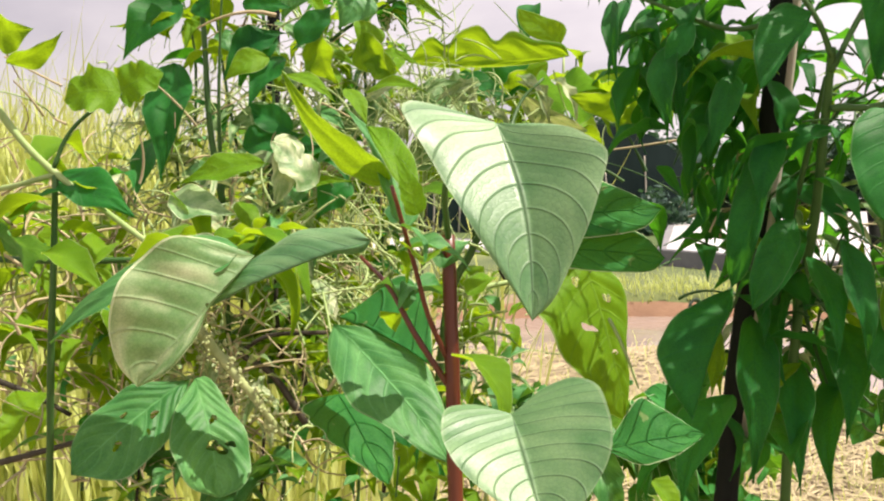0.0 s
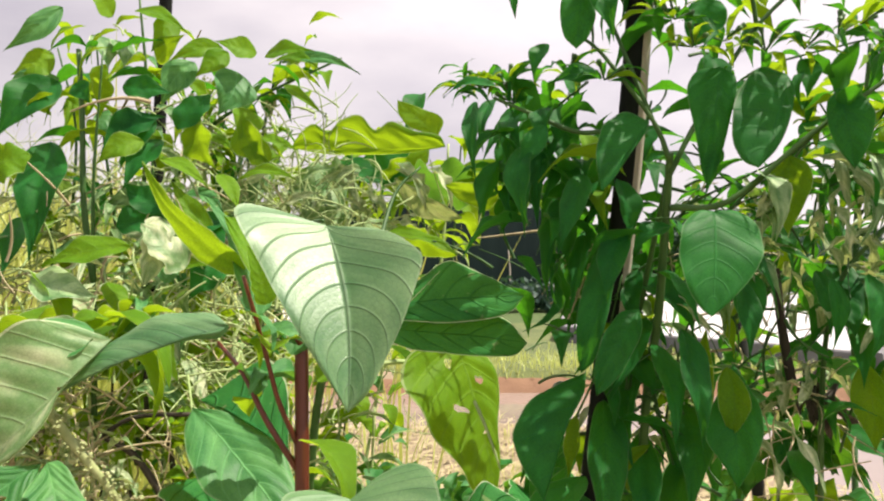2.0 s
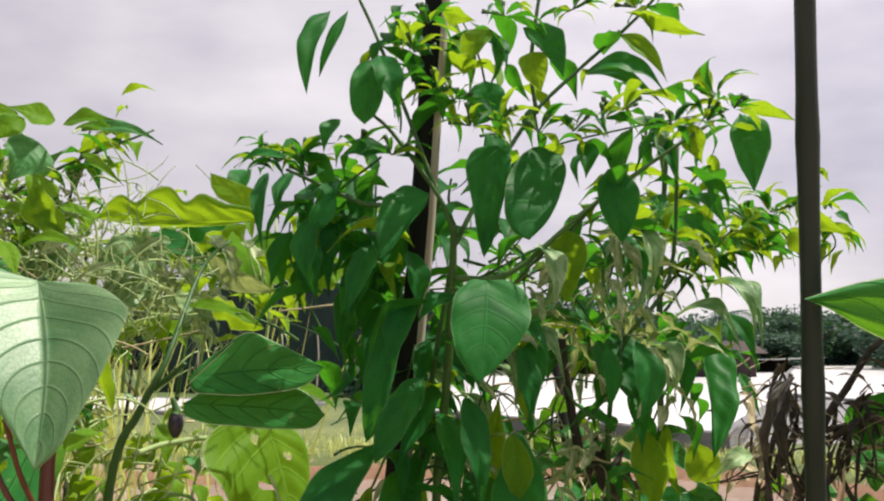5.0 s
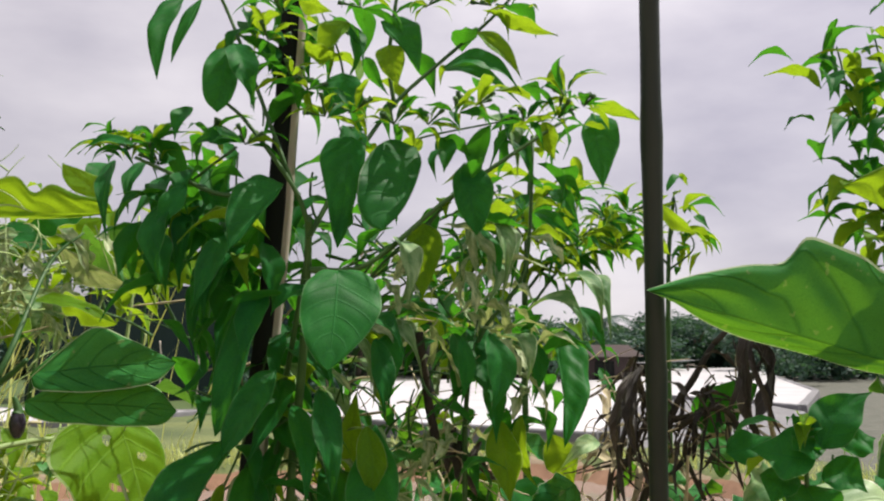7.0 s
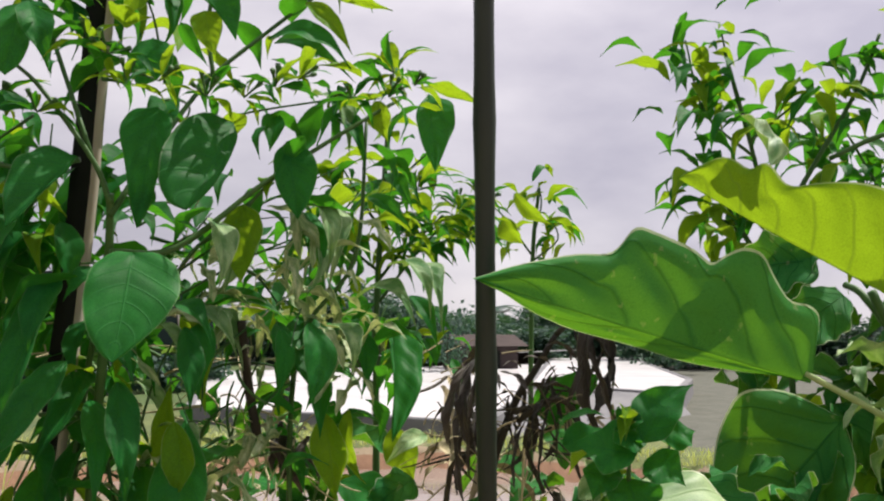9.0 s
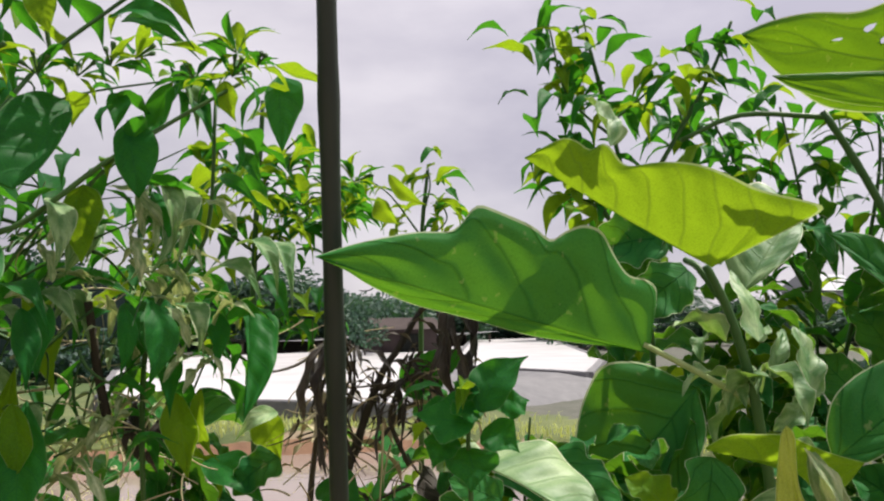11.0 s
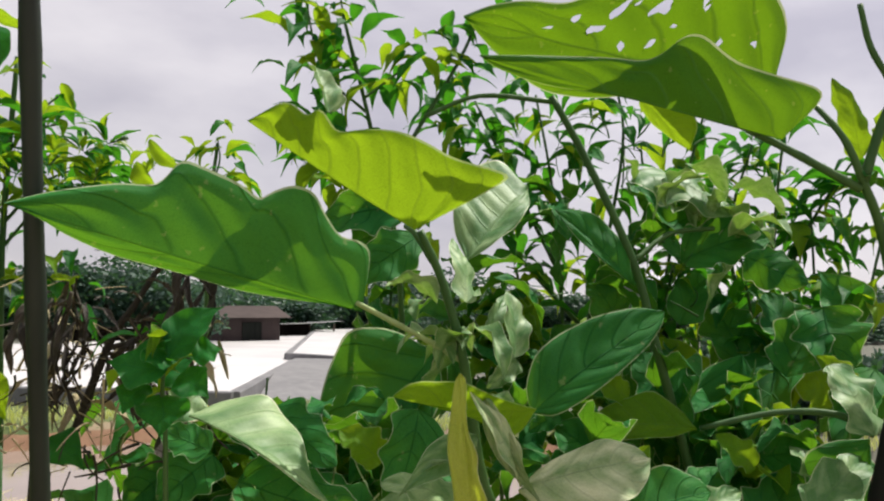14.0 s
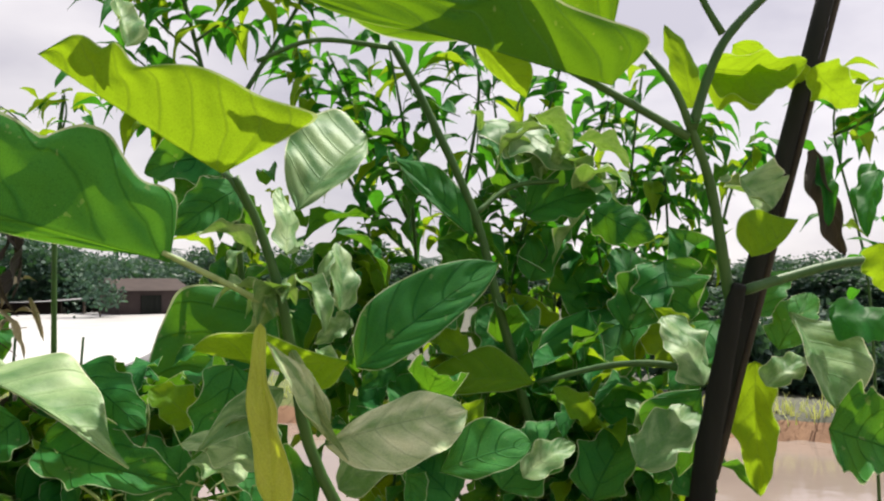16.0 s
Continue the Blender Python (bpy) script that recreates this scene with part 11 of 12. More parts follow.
TUFTS = [(0.4397, 0.8972, 1.665), (0.456, 0.8829, 1.667), (0.4252, 0.9108, 1.666), (0.5606, 0.8132, 1.706), (0.5734, 0.8109, 1.699), (0.5288, 0.846, 1.662), (0.6888, 0.8063, 1.687), (0.6673, 0.8123, 1.678), (0.7068, 0.8115, 1.696), (0.7827, 0.8131, 1.71), (0.7987, 0.8104, 1.701), (0.7823, 0.8252, 1.694), (0.6075, 0.805, 1.682), (0.7225, 0.8189, 1.783), (0.6703, 0.8211, 1.779), (0.5533, 0.8091, 1.757), (0.5028, 0.8617, 1.668), (0.5864, 0.8102, 1.679), (0.6412, 0.8183, 1.678), (0.7514, 0.8226, 1.689), (0.5432, 0.8138, 1.736), (0.6135, 0.8146, 1.769), (0.4626, 0.8934, 1.652)]
FAR_TUFTS = [(0.9999, 1.201, 1.667), (1.028, 1.193, 1.678), (0.956, 1.183, 1.642), (0.925, 1.192, 1.628), (0.8965, 1.176, 1.647), (0.8791, 1.177, 1.668), (0.9378, 1.183, 1.684), (1.015, 1.202, 1.631)]
for k, at in enumerate(TUFTS):
    tuft(pepper, at, 9, 0.03, 300 + k)
for k, at in enumerate(FAR_TUFTS):
    tuft(back_pepper, at, 14, 0.045, 340 + k)
# fuller growth
leaf(left_pepper, "pepper", M_YOUNG_LIT, (0.1906, 1.012, 1.725), (0.1449, 0.9911, 1.707), 0.0097, 0.0097, (0.309, -0.9125, 0.268), 0.12, 0.20)
leaf(left_pepper, "pepper", M_YOUNG_LIT, (0.196, 1.012, 1.721), (0.1698, 0.9917, 1.692), 0.0108, 0.0108, (0.4419, -0.8719, 0.2111), 0.12, 0.20)
leaf(left_pepper, "pepper", M_YOUNG_LIT, (0.2231, 1.013, 1.72), (0.188, 0.9918, 1.727), 0.0119, 0.0119, (0.5294, -0.7578, 0.3813), 0.12, 0.20)
leaf(left_pepper, "pepper", M_YOUNG_LIT, (0.2312, 1.013, 1.717), (0.282, 0.9939, 1.718), 0.0108, 0.0108, (-0.2945, -0.7562, 0.5843), 0.12, 0.20)
leaf(left_pepper, "pepper", M_AMADULL, (0.2474, 1.013, 1.711), (0.3255, 0.9949, 1.696), 0.0076, 0.0076, (-0.06577, -0.7757, 0.6277), 0.12, 0.20)
leaf(left_pepper, "pepper", M_YOUNG_LIT, (0.242, 1.013, 1.713), (0.2858, 0.9941, 1.702), 0.0108, 0.0108, (-0.1106, -0.6624, 0.7409), 0.12, 0.20)
leaf(left_pepper, "pepper", M_YOUNG_LIT, (0.1445, 1.011, 1.752), (0.129, 0.9907, 1.716), 0.0119, 0.0119, (0.5615, -0.801, 0.2077), 0.12, 0.20)
leaf(left_pepper, "pepper", M_YOUNG_LIT, (0.1066, 1.01, 1.76), (0.1642, 0.9913, 1.733), 0.0097, 0.0097, (0.1271, -0.6562, 0.7438), 0.12, 0.20)
leaf(left_pepper, "pepper", M_YOUNG_LIT, (0.02851, 1.009, 1.718), (-0.002781, 0.9881, 1.694), 0.0130, 0.0130, (0.4406, -0.8806, 0.1745), 0.12, 0.20)
leaf(left_pepper, "pepper", M_AMADULL, (0.03739, 1.008, 1.763), (-0.009792, 0.9877, 1.716), 0.0108, 0.0108, (0.3936, -0.9193, 0.008633), 0.12, 0.20)
leaf(left_pepper, "pepper", M_AMADULL, (0.03407, 1.009, 1.695), (-0.01469, 0.9881, 1.661), 0.0130, 0.0130, (0.3161, -0.9411, 0.1199), 0.12, 0.20)
leaf(left_pepper, "pepper", M_PALE, (0.07325, 1.009, 1.735), (0.089, 0.9899, 1.7), 0.0141, 0.0141, (0.5758, -0.5765, 0.5797), 0.12, 0.20)
leaf(left_pepper, "pepper", M_PALE, (0.08678, 1.01, 1.732), (0.1027, 0.9902, 1.7), 0.0108, 0.0108, (0.5528, -0.5642, 0.6133), 0.12, 0.20)
leaf(left_pepper, "pepper", M_YOUNG_LIT, (0.2492, 1.013, 1.689), (0.293, 0.9946, 1.656), 0.0065, 0.0065, (0.2424, -0.67, 0.7017), 0.12, 0.20)
leaf(left_pepper, "pepper", M_YOUNG_LIT, (0.2218, 1.013, 1.663), (0.2124, 0.993, 1.633), 0.0151, 0.0151, (0.5309, -0.7715, 0.3507), 0.12, 0.20)
leaf(left_pepper, "pepper", M_AMADULL, (0.2043, 1.012, 1.702), (0.1912, 0.9924, 1.657), 0.0205, 0.0205, (0.5275, -0.8228, 0.2113), 0.12, 0.20)
leaf(left_pepper, "pepper", M_YOUNG_LIT, (0.08501, 1.009, 1.754), (0.06633, 0.9889, 1.775), 0.0135, 0.0135, (0.8159, -0.5445, 0.1945), 0.12, 0.20)
leaf(left_pepper, "pepper", M_YOUNG_LIT, (0.1285, 1.011, 1.711), (0.1616, 0.9912, 1.733), 0.0108, 0.0108, (-0.3015, -0.893, -0.3341), 0.12, 0.20)
leaf(left_pepper, "pepper", M_AMADULL, (0.1637, 1.011, 1.711), (0.1383, 0.9912, 1.664), 0.0141, 0.0141, (0.4776, -0.8708, 0.117), 0.12, 0.20)
leaf(herb, "pepper", M_YOUNG_LIT, (0.1692, 0.9023, 1.606), (0.2159, 0.8835, 1.579), 0.0085, 0.0085, (0.2095, -0.595, 0.776), 0.12, 0.20)
leaf(herb, "pepper", M_YOUNG_LIT, (0.2177, 0.9034, 1.594), (0.2399, 0.8841, 1.56), 0.0085, 0.0085, (0.4512, -0.6147, 0.647), 0.12, 0.20)
leaf(herb, "pepper", M_YOUNG_LIT, (0.2351, 0.9038, 1.59), (0.2882, 0.885, 1.586), 0.0066, 0.0066, (-0.1964, -0.6739, 0.7122), 0.12, 0.20)
leaf(herb, "pepper", M_YOUNG_LIT, (0.1721, 0.903, 1.517), (0.2301, 0.8842, 1.518), 0.0075, 0.0075, (-0.2294, -0.6484, 0.7259), 0.12, 0.20)
leaf(herb, "pepper", M_YOUNG_LIT, (0.1549, 0.9019, 1.621), (0.1233, 0.8814, 1.599), 0.0104, 0.0104, (0.3869, -0.8829, 0.2659), 0.12, 0.20)
leaf(herb, "pepper", M_YOUNG_LIT, (0.1252, 0.9022, 1.503), (0.1448, 0.8828, 1.47), 0.0104, 0.0104, (0.5272, -0.5664, 0.6334), 0.12, 0.20)
leaf(herb, "pepper", M_AMADULL, (0.1908, 0.9033, 1.532), (0.2199, 0.8839, 1.541), 0.0122, 0.0122, (-0.5363, -0.4696, 0.7013), 0.12, 0.20)
leaf(herb, "eggplant", M_CREAM, (0.1763, 0.8828, 1.557), (0.17, 0.8631, 1.502), 0.0156, 0.0156, (0.5733, -0.7891, 0.2208), 0.12, 0.20)
leaf(herb, "eggplant", M_CREAM, (0.1195, 0.8822, 1.483), (0.08327, 0.8613, 1.501), 0.0110, 0.0110, (0.5994, -0.6188, 0.5078), 0.12, 0.20)
leaf(herb, "pepper", M_CREAM, (0.1931, 0.8841, 1.44), (0.1524, 0.8629, 1.478), 0.0092, 0.0092, (0.6957, -0.5777, 0.4269), 0.12, 0.20)
leaf(undergrowth, "eggplant", M_PALE, (0.1274, 0.963, 1.405), (0.1794, 0.9441, 1.393), 0.0132, 0.0132, (0.001511, -0.5197, 0.8544), 0.12, 0.20)
leaf(undergrowth, "eggplant", M_CREAM, (0.173, 0.9637, 1.431), (0.1943, 0.9444, 1.396), 0.0112, 0.0112, (0.4896, -0.5991, 0.6335), 0.12, 0.20)
leaf(mid_eggplant, "eggplant", M_CREAM, (0.3068, 1.165, 1.624), (0.2594, 1.144, 1.603), 0.0083, 0.0083, (0.2329, -0.9005, 0.3673), 0.25, 0.80, ripple=2.5)
leaf(mid_eggplant, "eggplant", M_CREAM, (0.3449, 1.166, 1.631), (0.3811, 1.147, 1.576), 0.0083, 0.0083, (0.4054, -0.7488, 0.5243), 0.25, 0.80, ripple=2.5)
leaf(mid_eggplant, "eggplant", M_CREAM, (0.3831, 1.167, 1.625), (0.4091, 1.148, 1.578), 0.0083, 0.0083, (0.3895, -0.756, 0.5262), 0.25, 0.80, ripple=2.5)
leaf(mid_eggplant, "eggplant", M_CREAM, (0.3801, 1.167, 1.593), (0.3465, 1.146, 1.623), 0.0083, 0.0083, (0.6816, -0.6648, 0.3057), 0.25, 0.80, ripple=2.5)
leaf(mid_eggplant, "eggplant", M_CREAM, (0.307, 1.165, 1.593), (0.3406, 1.146, 1.565), 0.0083, 0.0083, (0.2249, -0.6464, 0.7291), 0.25, 0.80, ripple=2.5)
leaf(mid_eggplant, "eggplant", M_CREAM, (0.3136, 1.166, 1.567), (0.2875, 1.145, 1.59), 0.0083, 0.0083, (0.7415, -0.5959, 0.3082), 0.25, 0.80, ripple=2.5)
leaf(mid_eggplant, "eggplant", M_CREAM, (0.2561, 1.164, 1.595), (0.2348, 1.144, 1.547), 0.0083, 0.0083, (0.3905, -0.8983, 0.2012), 0.25, 0.80, ripple=2.5)
leaf(mid_eggplant, "eggplant", M_CREAM, (0.2752, 1.165, 1.605), (0.3094, 1.145, 1.582), 0.0083, 0.0083, (0.1726, -0.6197, 0.7657), 0.25, 0.80, ripple=2.5)
leaf(mid_eggplant, "eggplant", M_CREAM, (0.2877, 1.165, 1.624), (0.2968, 1.145, 1.59), 0.0083, 0.0083, (0.4623, -0.7122, 0.5282), 0.25, 0.80, ripple=2.5)
leaf(mid_eggplant, "eggplant", M_CREAM, (0.3454, 1.166, 1.561), (0.375, 1.147, 1.548), 0.0083, 0.0083, (-0.002219, -0.5604, 0.8282), 0.25, 0.80, ripple=2.5)
leaf(mid_eggplant, "eggplant", M_YOUNG_LIT, (0.4816, 1.137, 1.594), (0.4026, 1.122, 1.604), 0.0199, 0.0199, (0.1326, -0.9387, -0.3183), 0.12, 0.20)
leaf(mid_eggplant, "eggplant", M_YOUNG_LIT, (0.4909, 1.136, 1.6), (0.4504, 1.121, 1.571), 0.0218, 0.0218, (0.4203, -0.8998, -0.1171), 0.12, 0.20)
leaf(mid_eggplant, "eggplant", M_YOUNG_LIT, (0.344, 1.07, 1.55), (0.4171, 1.046, 1.528), 0.0103, 0.0103, (-0.0001138, -0.6796, 0.7336), 0.12, 0.20)
leaf(mid_eggplant, "pepper", M_PEPPER, (0.2716, 1.221, 1.634), (0.3402, 1.197, 1.609), 0.0200, 0.0200, (0.02542, -0.6815, 0.7314), 0.12, 0.20)
leaf(undergrowth, "pepper", M_YOUNG_LIT, (0.06193, 1.077, 1.628), (0.1203, 1.053, 1.643), 0.0103, 0.0103, (-0.4325, -0.7562, 0.4911), 0.12, 0.20, ripple=1.6)
leaf(undergrowth, "pepper", M_PALE, (0.09669, 1.076, 1.6), (0.05426, 1.059, 1.575), 0.0103, 0.0103, (0.2334, -0.9416, 0.2429), 0.12, 0.20, ripple=1.6)
leaf(undergrowth, "pepper", M_YOUNG_LIT, (0.1417, 1.072, 1.646), (0.1988, 1.05, 1.628), 0.0092, 0.0092, (0.02429, -0.6142, 0.7888), 0.12, 0.20, ripple=1.6)
leaf(undergrowth, "pepper", M_AMADULL, (0.1312, 1.075, 1.589), (0.183, 1.054, 1.566), 0.0115, 0.0115, (0.1222, -0.5776, 0.8071), 0.12, 0.20, ripple=1.6)
leaf(undergrowth, "pepper", M_CREAM, (0.1996, 1.071, 1.601), (0.2493, 1.048, 1.617), 0.0092, 0.0092, (-0.4897, -0.7466, 0.4503), 0.12, 0.20, ripple=1.6)
leaf(undergrowth, "pepper", M_YOUNG_LIT, (0.216, 1.068, 1.647), (0.2603, 1.047, 1.629), 0.0080, 0.0080, (0.05564, -0.5975, 0.7999), 0.12, 0.20, ripple=1.6)
leaf(undergrowth, "pepper", M_CREAM, (0.07466, 1.08, 1.548), (0.1277, 1.058, 1.532), 0.0103, 0.0103, (0.04412, -0.5374, 0.8421), 0.12, 0.20, ripple=1.6)
leaf(undergrowth, "pepper", M_YOUNG_LIT, (0.04063, 1.082, 1.531), (0.08889, 1.061, 1.509), 0.0115, 0.0115, (0.1601, -0.5088, 0.8459), 0.12, 0.20, ripple=1.6)
leaf(undergrowth, "pepper", M_AMADULL, (0.187, 1.068, 1.676), (0.2255, 1.045, 1.701), 0.0092, 0.0092, (-0.4242, -0.8904, -0.165), 0.12, 0.20, ripple=1.6)
leaf(undergrowth, "pepper", M_YOUNG_LIT, (0.1583, 1.07, 1.681), (0.136, 1.049, 1.705), 0.0092, 0.0092, (0.7801, -0.5797, 0.2353), 0.12, 0.20, ripple=1.6)
leaf(undergrowth, "pepper", M_CREAM, (0.24, 1.071, 1.579), (0.2833, 1.048, 1.59), 0.0069, 0.0069, (-0.4826, -0.6529, 0.5837), 0.12, 0.20, ripple=1.6)
leaf(undergrowth, "pepper", M_PALE, (0.2568, 1.069, 1.602), (0.2997, 1.046, 1.612), 0.0069, 0.0069, (-0.4825, -0.6658, 0.5691), 0.12, 0.20, ripple=1.6)
leaf(undergrowth, "pepper", M_AMADULL, (0.06119, 1.074, 1.674), (0.042, 1.057, 1.642), 0.0103, 0.0103, (0.5107, -0.8445, 0.1613), 0.12, 0.20, ripple=1.6)
leaf(undergrowth, "pepper", M_PALE, (0.1068, 1.072, 1.68), (0.1426, 1.052, 1.644), 0.0092, 0.0092, (0.3941, -0.5878, 0.7065), 0.12, 0.20, ripple=1.6)
leaf(pepper, "pepper", M_PEPPER, (0.5704, 1.022, 1.661), (0.5195, 1.022, 1.585), 0.0152, 0.0152, (0.05095, -0.9983, -0.02826), 0.12, 0.20)
leaf(pepper, "pepper", M_PEPPER, (0.4804, 1.043, 1.662), (0.4639, 1.036, 1.569), 0.0090, 0.0090, (0.3828, -0.9238, -0.003339), 0.12, 0.20)
leaf(pepper, "pepper", M_PEPPER, (0.4995, 1.038, 1.665), (0.4742, 1.032, 1.585), 0.0072, 0.0072, (0.3002, -0.9536, -0.02306), 0.12, 0.20)
leaf(pepper, "pepper", M_PEPPER, (0.5495, 1.032, 1.614), (0.5021, 1.033, 1.52), 0.0107, 0.0107, (0.1185, -0.9907, -0.06719), 0.12, 0.20)
leaf(pepper, "pepper", M_PEPPER, (0.5237, 1.047, 1.537), (0.5248, 1.036, 1.449), 0.0117, 0.0117, (0.4052, -0.9062, 0.1206), 0.12, 0.20)
leaf(pepper, "pepper", M_PEPPER, (0.5629, 1.043, 1.486), (0.5308, 1.038, 1.411), 0.0117, 0.0117, (0.1204, -0.9926, 0.01352), 0.12, 0.20)
leaf(pepper, "pepper", M_PEPPER, (0.4882, 1.039, 1.681), (0.4623, 1.027, 1.653), 0.0090, 0.0090, (0.2152, -0.9575, 0.1921), 0.12, 0.20)
leaf(pepper, "pepper", M_PEPPER, (0.6352, 0.8586, 1.512), (0.6391, 0.8439, 1.45), 0.0102, 0.0102, (0.2878, -0.928, 0.2367), 0.12, 0.20, label='dark hanging leaf')
leaf(pepper, "pepper", M_PEPPER, (0.7244, 0.8376, 1.516), (0.7193, 0.8255, 1.45), 0.0125, 0.0125, (0.1391, -0.9761, 0.1668), 0.12, 0.20)
leaf(pepper, "pepper", M_PEPPER, (0.7079, 0.8625, 1.512), (0.7032, 0.849, 1.457), 0.0075, 0.0075, (0.1613, -0.9613, 0.2234), 0.12, 0.20)
leaf(pepper, "ribbon", M_CREAM, (0.6239, 0.9017, 1.52), (0.6576, 0.8751, 1.503), 0.0044, 0.0044, (-0.06826, -0.5967, 0.7995), 0.20, 0.70, label='pale curled leaf', ripple=2.0)
leaf(pepper, "ribbon", M_CREAM, (0.6976, 0.8749, 1.608), (0.7342, 0.8497, 1.573), 0.0053, 0.0053, (0.0855, -0.7707, 0.6314), 0.20, 0.70, label='pale curled leaf', ripple=2.0)
leaf(pepper, "ribbon", M_CREAM, (0.7213, 0.8705, 1.599), (0.7299, 0.8523, 1.559), 0.0044, 0.0044, (0.1982, -0.8751, 0.4415), 0.20, 0.70, label='pale curled leaf', ripple=2.0)
leaf(pepper, "ribbon", M_CREAM, (0.6652, 0.8855, 1.58), (0.6519, 0.8702, 1.559), 0.0058, 0.0058, (0.2202, -0.8454, 0.4867), 0.20, 0.70, label='pale curled leaf', ripple=2.0)
leaf(pepper, "ribbon", M_CREAM, (0.7418, 0.8753, 1.512), (0.7566, 0.8549, 1.479), 0.0044, 0.0044, (0.1584, -0.8064, 0.5697), 0.20, 0.70, label='pale curled leaf', ripple=2.0)
leaf(pepper, "ribbon", M_CREAM, (0.582, 0.9142, 1.494), (0.6216, 0.8875, 1.466), 0.0039, 0.0039, (0.08696, -0.6564, 0.7494), 0.20, 0.70, label='pale curled leaf', ripple=2.0)
leaf(pepper, "ribbon", M_CREAM, (0.6467, 0.8919, 1.561), (0.6571, 0.8721, 1.531), 0.0044, 0.0044, (0.229, -0.7705, 0.5949), 0.20, 0.70, label='pale curled leaf', ripple=2.0)
leaf(pepper, "ribbon", M_CREAM, (0.7125, 0.8757, 1.57), (0.719, 0.8579, 1.531), 0.0048, 0.0048, (0.2058, -0.8774, 0.4333), 0.20, 0.70, label='pale curled leaf', ripple=2.0)
leaf(pepper, "ribbon", M_CREAM, (0.7684, 0.8596, 1.598), (0.7892, 0.8371, 1.572), 0.0044, 0.0044, (0.02892, -0.7428, 0.6689), 0.20, 0.70, label='pale curled leaf', ripple=2.0)
leaf(eggplant, "eggplant", M_EGG, (1.149, 1.024, 1.35), (1.209, 0.9538, 1.189), 0.0668, 0.0668, (0.2032, -0.868, 0.4531), 0.12, 0.20)
leaf(eggplant, "eggplant", M_EGG, (1.095, 1.133, 1.417), (1.098, 1.108, 1.349), 0.0334, 0.0334, (0.09573, -0.9307, 0.3529), 0.12, 0.20)
leaf(eggplant, "eggplant", M_WILT, (1.118, 1.079, 1.324), (1.089, 1.082, 1.235), 0.0292, 0.0292, (-0.0769, -0.997, -0.007685), 0.12, 0.70, label='curled black withered leaf', ripple=2.0)
leaf(eggplant, "eggplant", M_WILT, (1.072, 1.091, 1.33), (1.064, 1.077, 1.239), 0.0191, 0.0191, (0.157, -0.9775, 0.1408), 0.12, 0.70, label='curled black withered leaf', ripple=2.0)
leaf(eggplant, "pepper", M_PALE, (1.133, 0.6687, 1.313), (1.158, 0.6192, 1.345), 0.0046, 0.0046, (-0.7862, 0.01186, 0.6179), 0.12, 0.80)
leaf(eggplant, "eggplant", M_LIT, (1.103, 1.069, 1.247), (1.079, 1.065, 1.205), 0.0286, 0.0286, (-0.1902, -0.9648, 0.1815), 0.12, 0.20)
leaf(eggplant, "eggplant", M_EGG, (1.209, 0.7584, 1.371), (1.178, 0.7644, 1.274), 0.0374, 0.0374, (-0.3019, -0.9525, 0.04012), 0.12, 0.20)
tangle(herb, (0.178, 0.9638, 1.441), (0.05, 0.04, 0.04), 130, 21, M_STEMPALE, 0.001, 0.5, 'stalk_tangle')
tangle(herb, (0.0883, 0.8824, 1.366), (0.05, 0.04, 0.03), 120, 22, M_STRAW, 0.0009, 0.6, 'straw_tangle')
tangle(undergrowth, (0.2413, 1.121, 1.576), (0.06, 0.05, 0.035), 150, 23, M_STEMPALE, 0.0008, 0.3, 'straw_tangle')
tangle(undergrowth, (0.1565, 1.124, 1.593), (0.08, 0.05, 0.05), 170, 24, M_STEMPALE, 0.0009, 0.5, 'stalk_tangle')
tangle(undergrowth, (-0.03731, 1.109, 1.539), (0.06, 0.05, 0.05), 160, 25, M_STEMPALE, 0.0009, 0.4, 'straw_tangle')
tangle(undergrowth, (0.2397, 1.264, 1.613), (0.07, 0.05, 0.025), 110, 26, M_STEMPALE, 0.0008, 0.2, 'straw_tangle')
tangle(pepper, (0.5745, 1.056, 1.537), (0.04, 0.03, 0.1), 60, 27, M_STEM, 0.0016, 0.8, 'stalk_tangle')
tangle(pepper, (0.6029, 1.004, 1.481), (0.05, 0.03, 0.05), 50, 28, M_STRAW, 0.001, 0.3, 'straw_tangle')
tangle(eggplant, (1.209, 0.8446, 1.251), (0.04, 0.03, 0.02), 30, 29, M_STEMPALE, 0.0012, 0.3, 'stalk_tangle')
sprig(herb, [(0.07646, 0.8421, 1.375), (0.1068, 0.8428, 1.362), (0.1545, 0.8439, 1.345)], 46, 0.034, 501, kind='shoot', mat=M_CREAM)
sprig(herb, [(0.04476, 0.9405, 1.502), (0.08946, 0.9415, 1.492), (0.1339, 0.9423, 1.517)], 26, 0.040, 502, kind='ribbon', mat=M_CREAM)
sprig(undergrowth, [(-0.05584, 1.108, 1.599), (-0.03735, 1.108, 1.545), (-0.06126, 1.108, 1.508)], 24, 0.060, 503, kind='ribbon', mat=M_CREAM)
sprig(undergrowth, [(0.08645, 1.011, 1.543), (0.1409, 1.013, 1.489), (0.1195, 1.012, 1.446)], 40, 0.050, 504, kind='shoot', mat=M_PALE)
sprig(undergrowth, [(0.1547, 1.212, 1.568), (0.2212, 1.214, 1.602), (0.3012, 1.215, 1.616)], 26, 0.050, 505, kind='shoot', mat=M_CREAM)
sprig(undergrowth, [(0.01227, 1.08, 1.533), (0.07637, 1.081, 1.568), (0.1348, 1.082, 1.58)], 40, 0.050, 506, kind='shoot', mat=M_PALE)
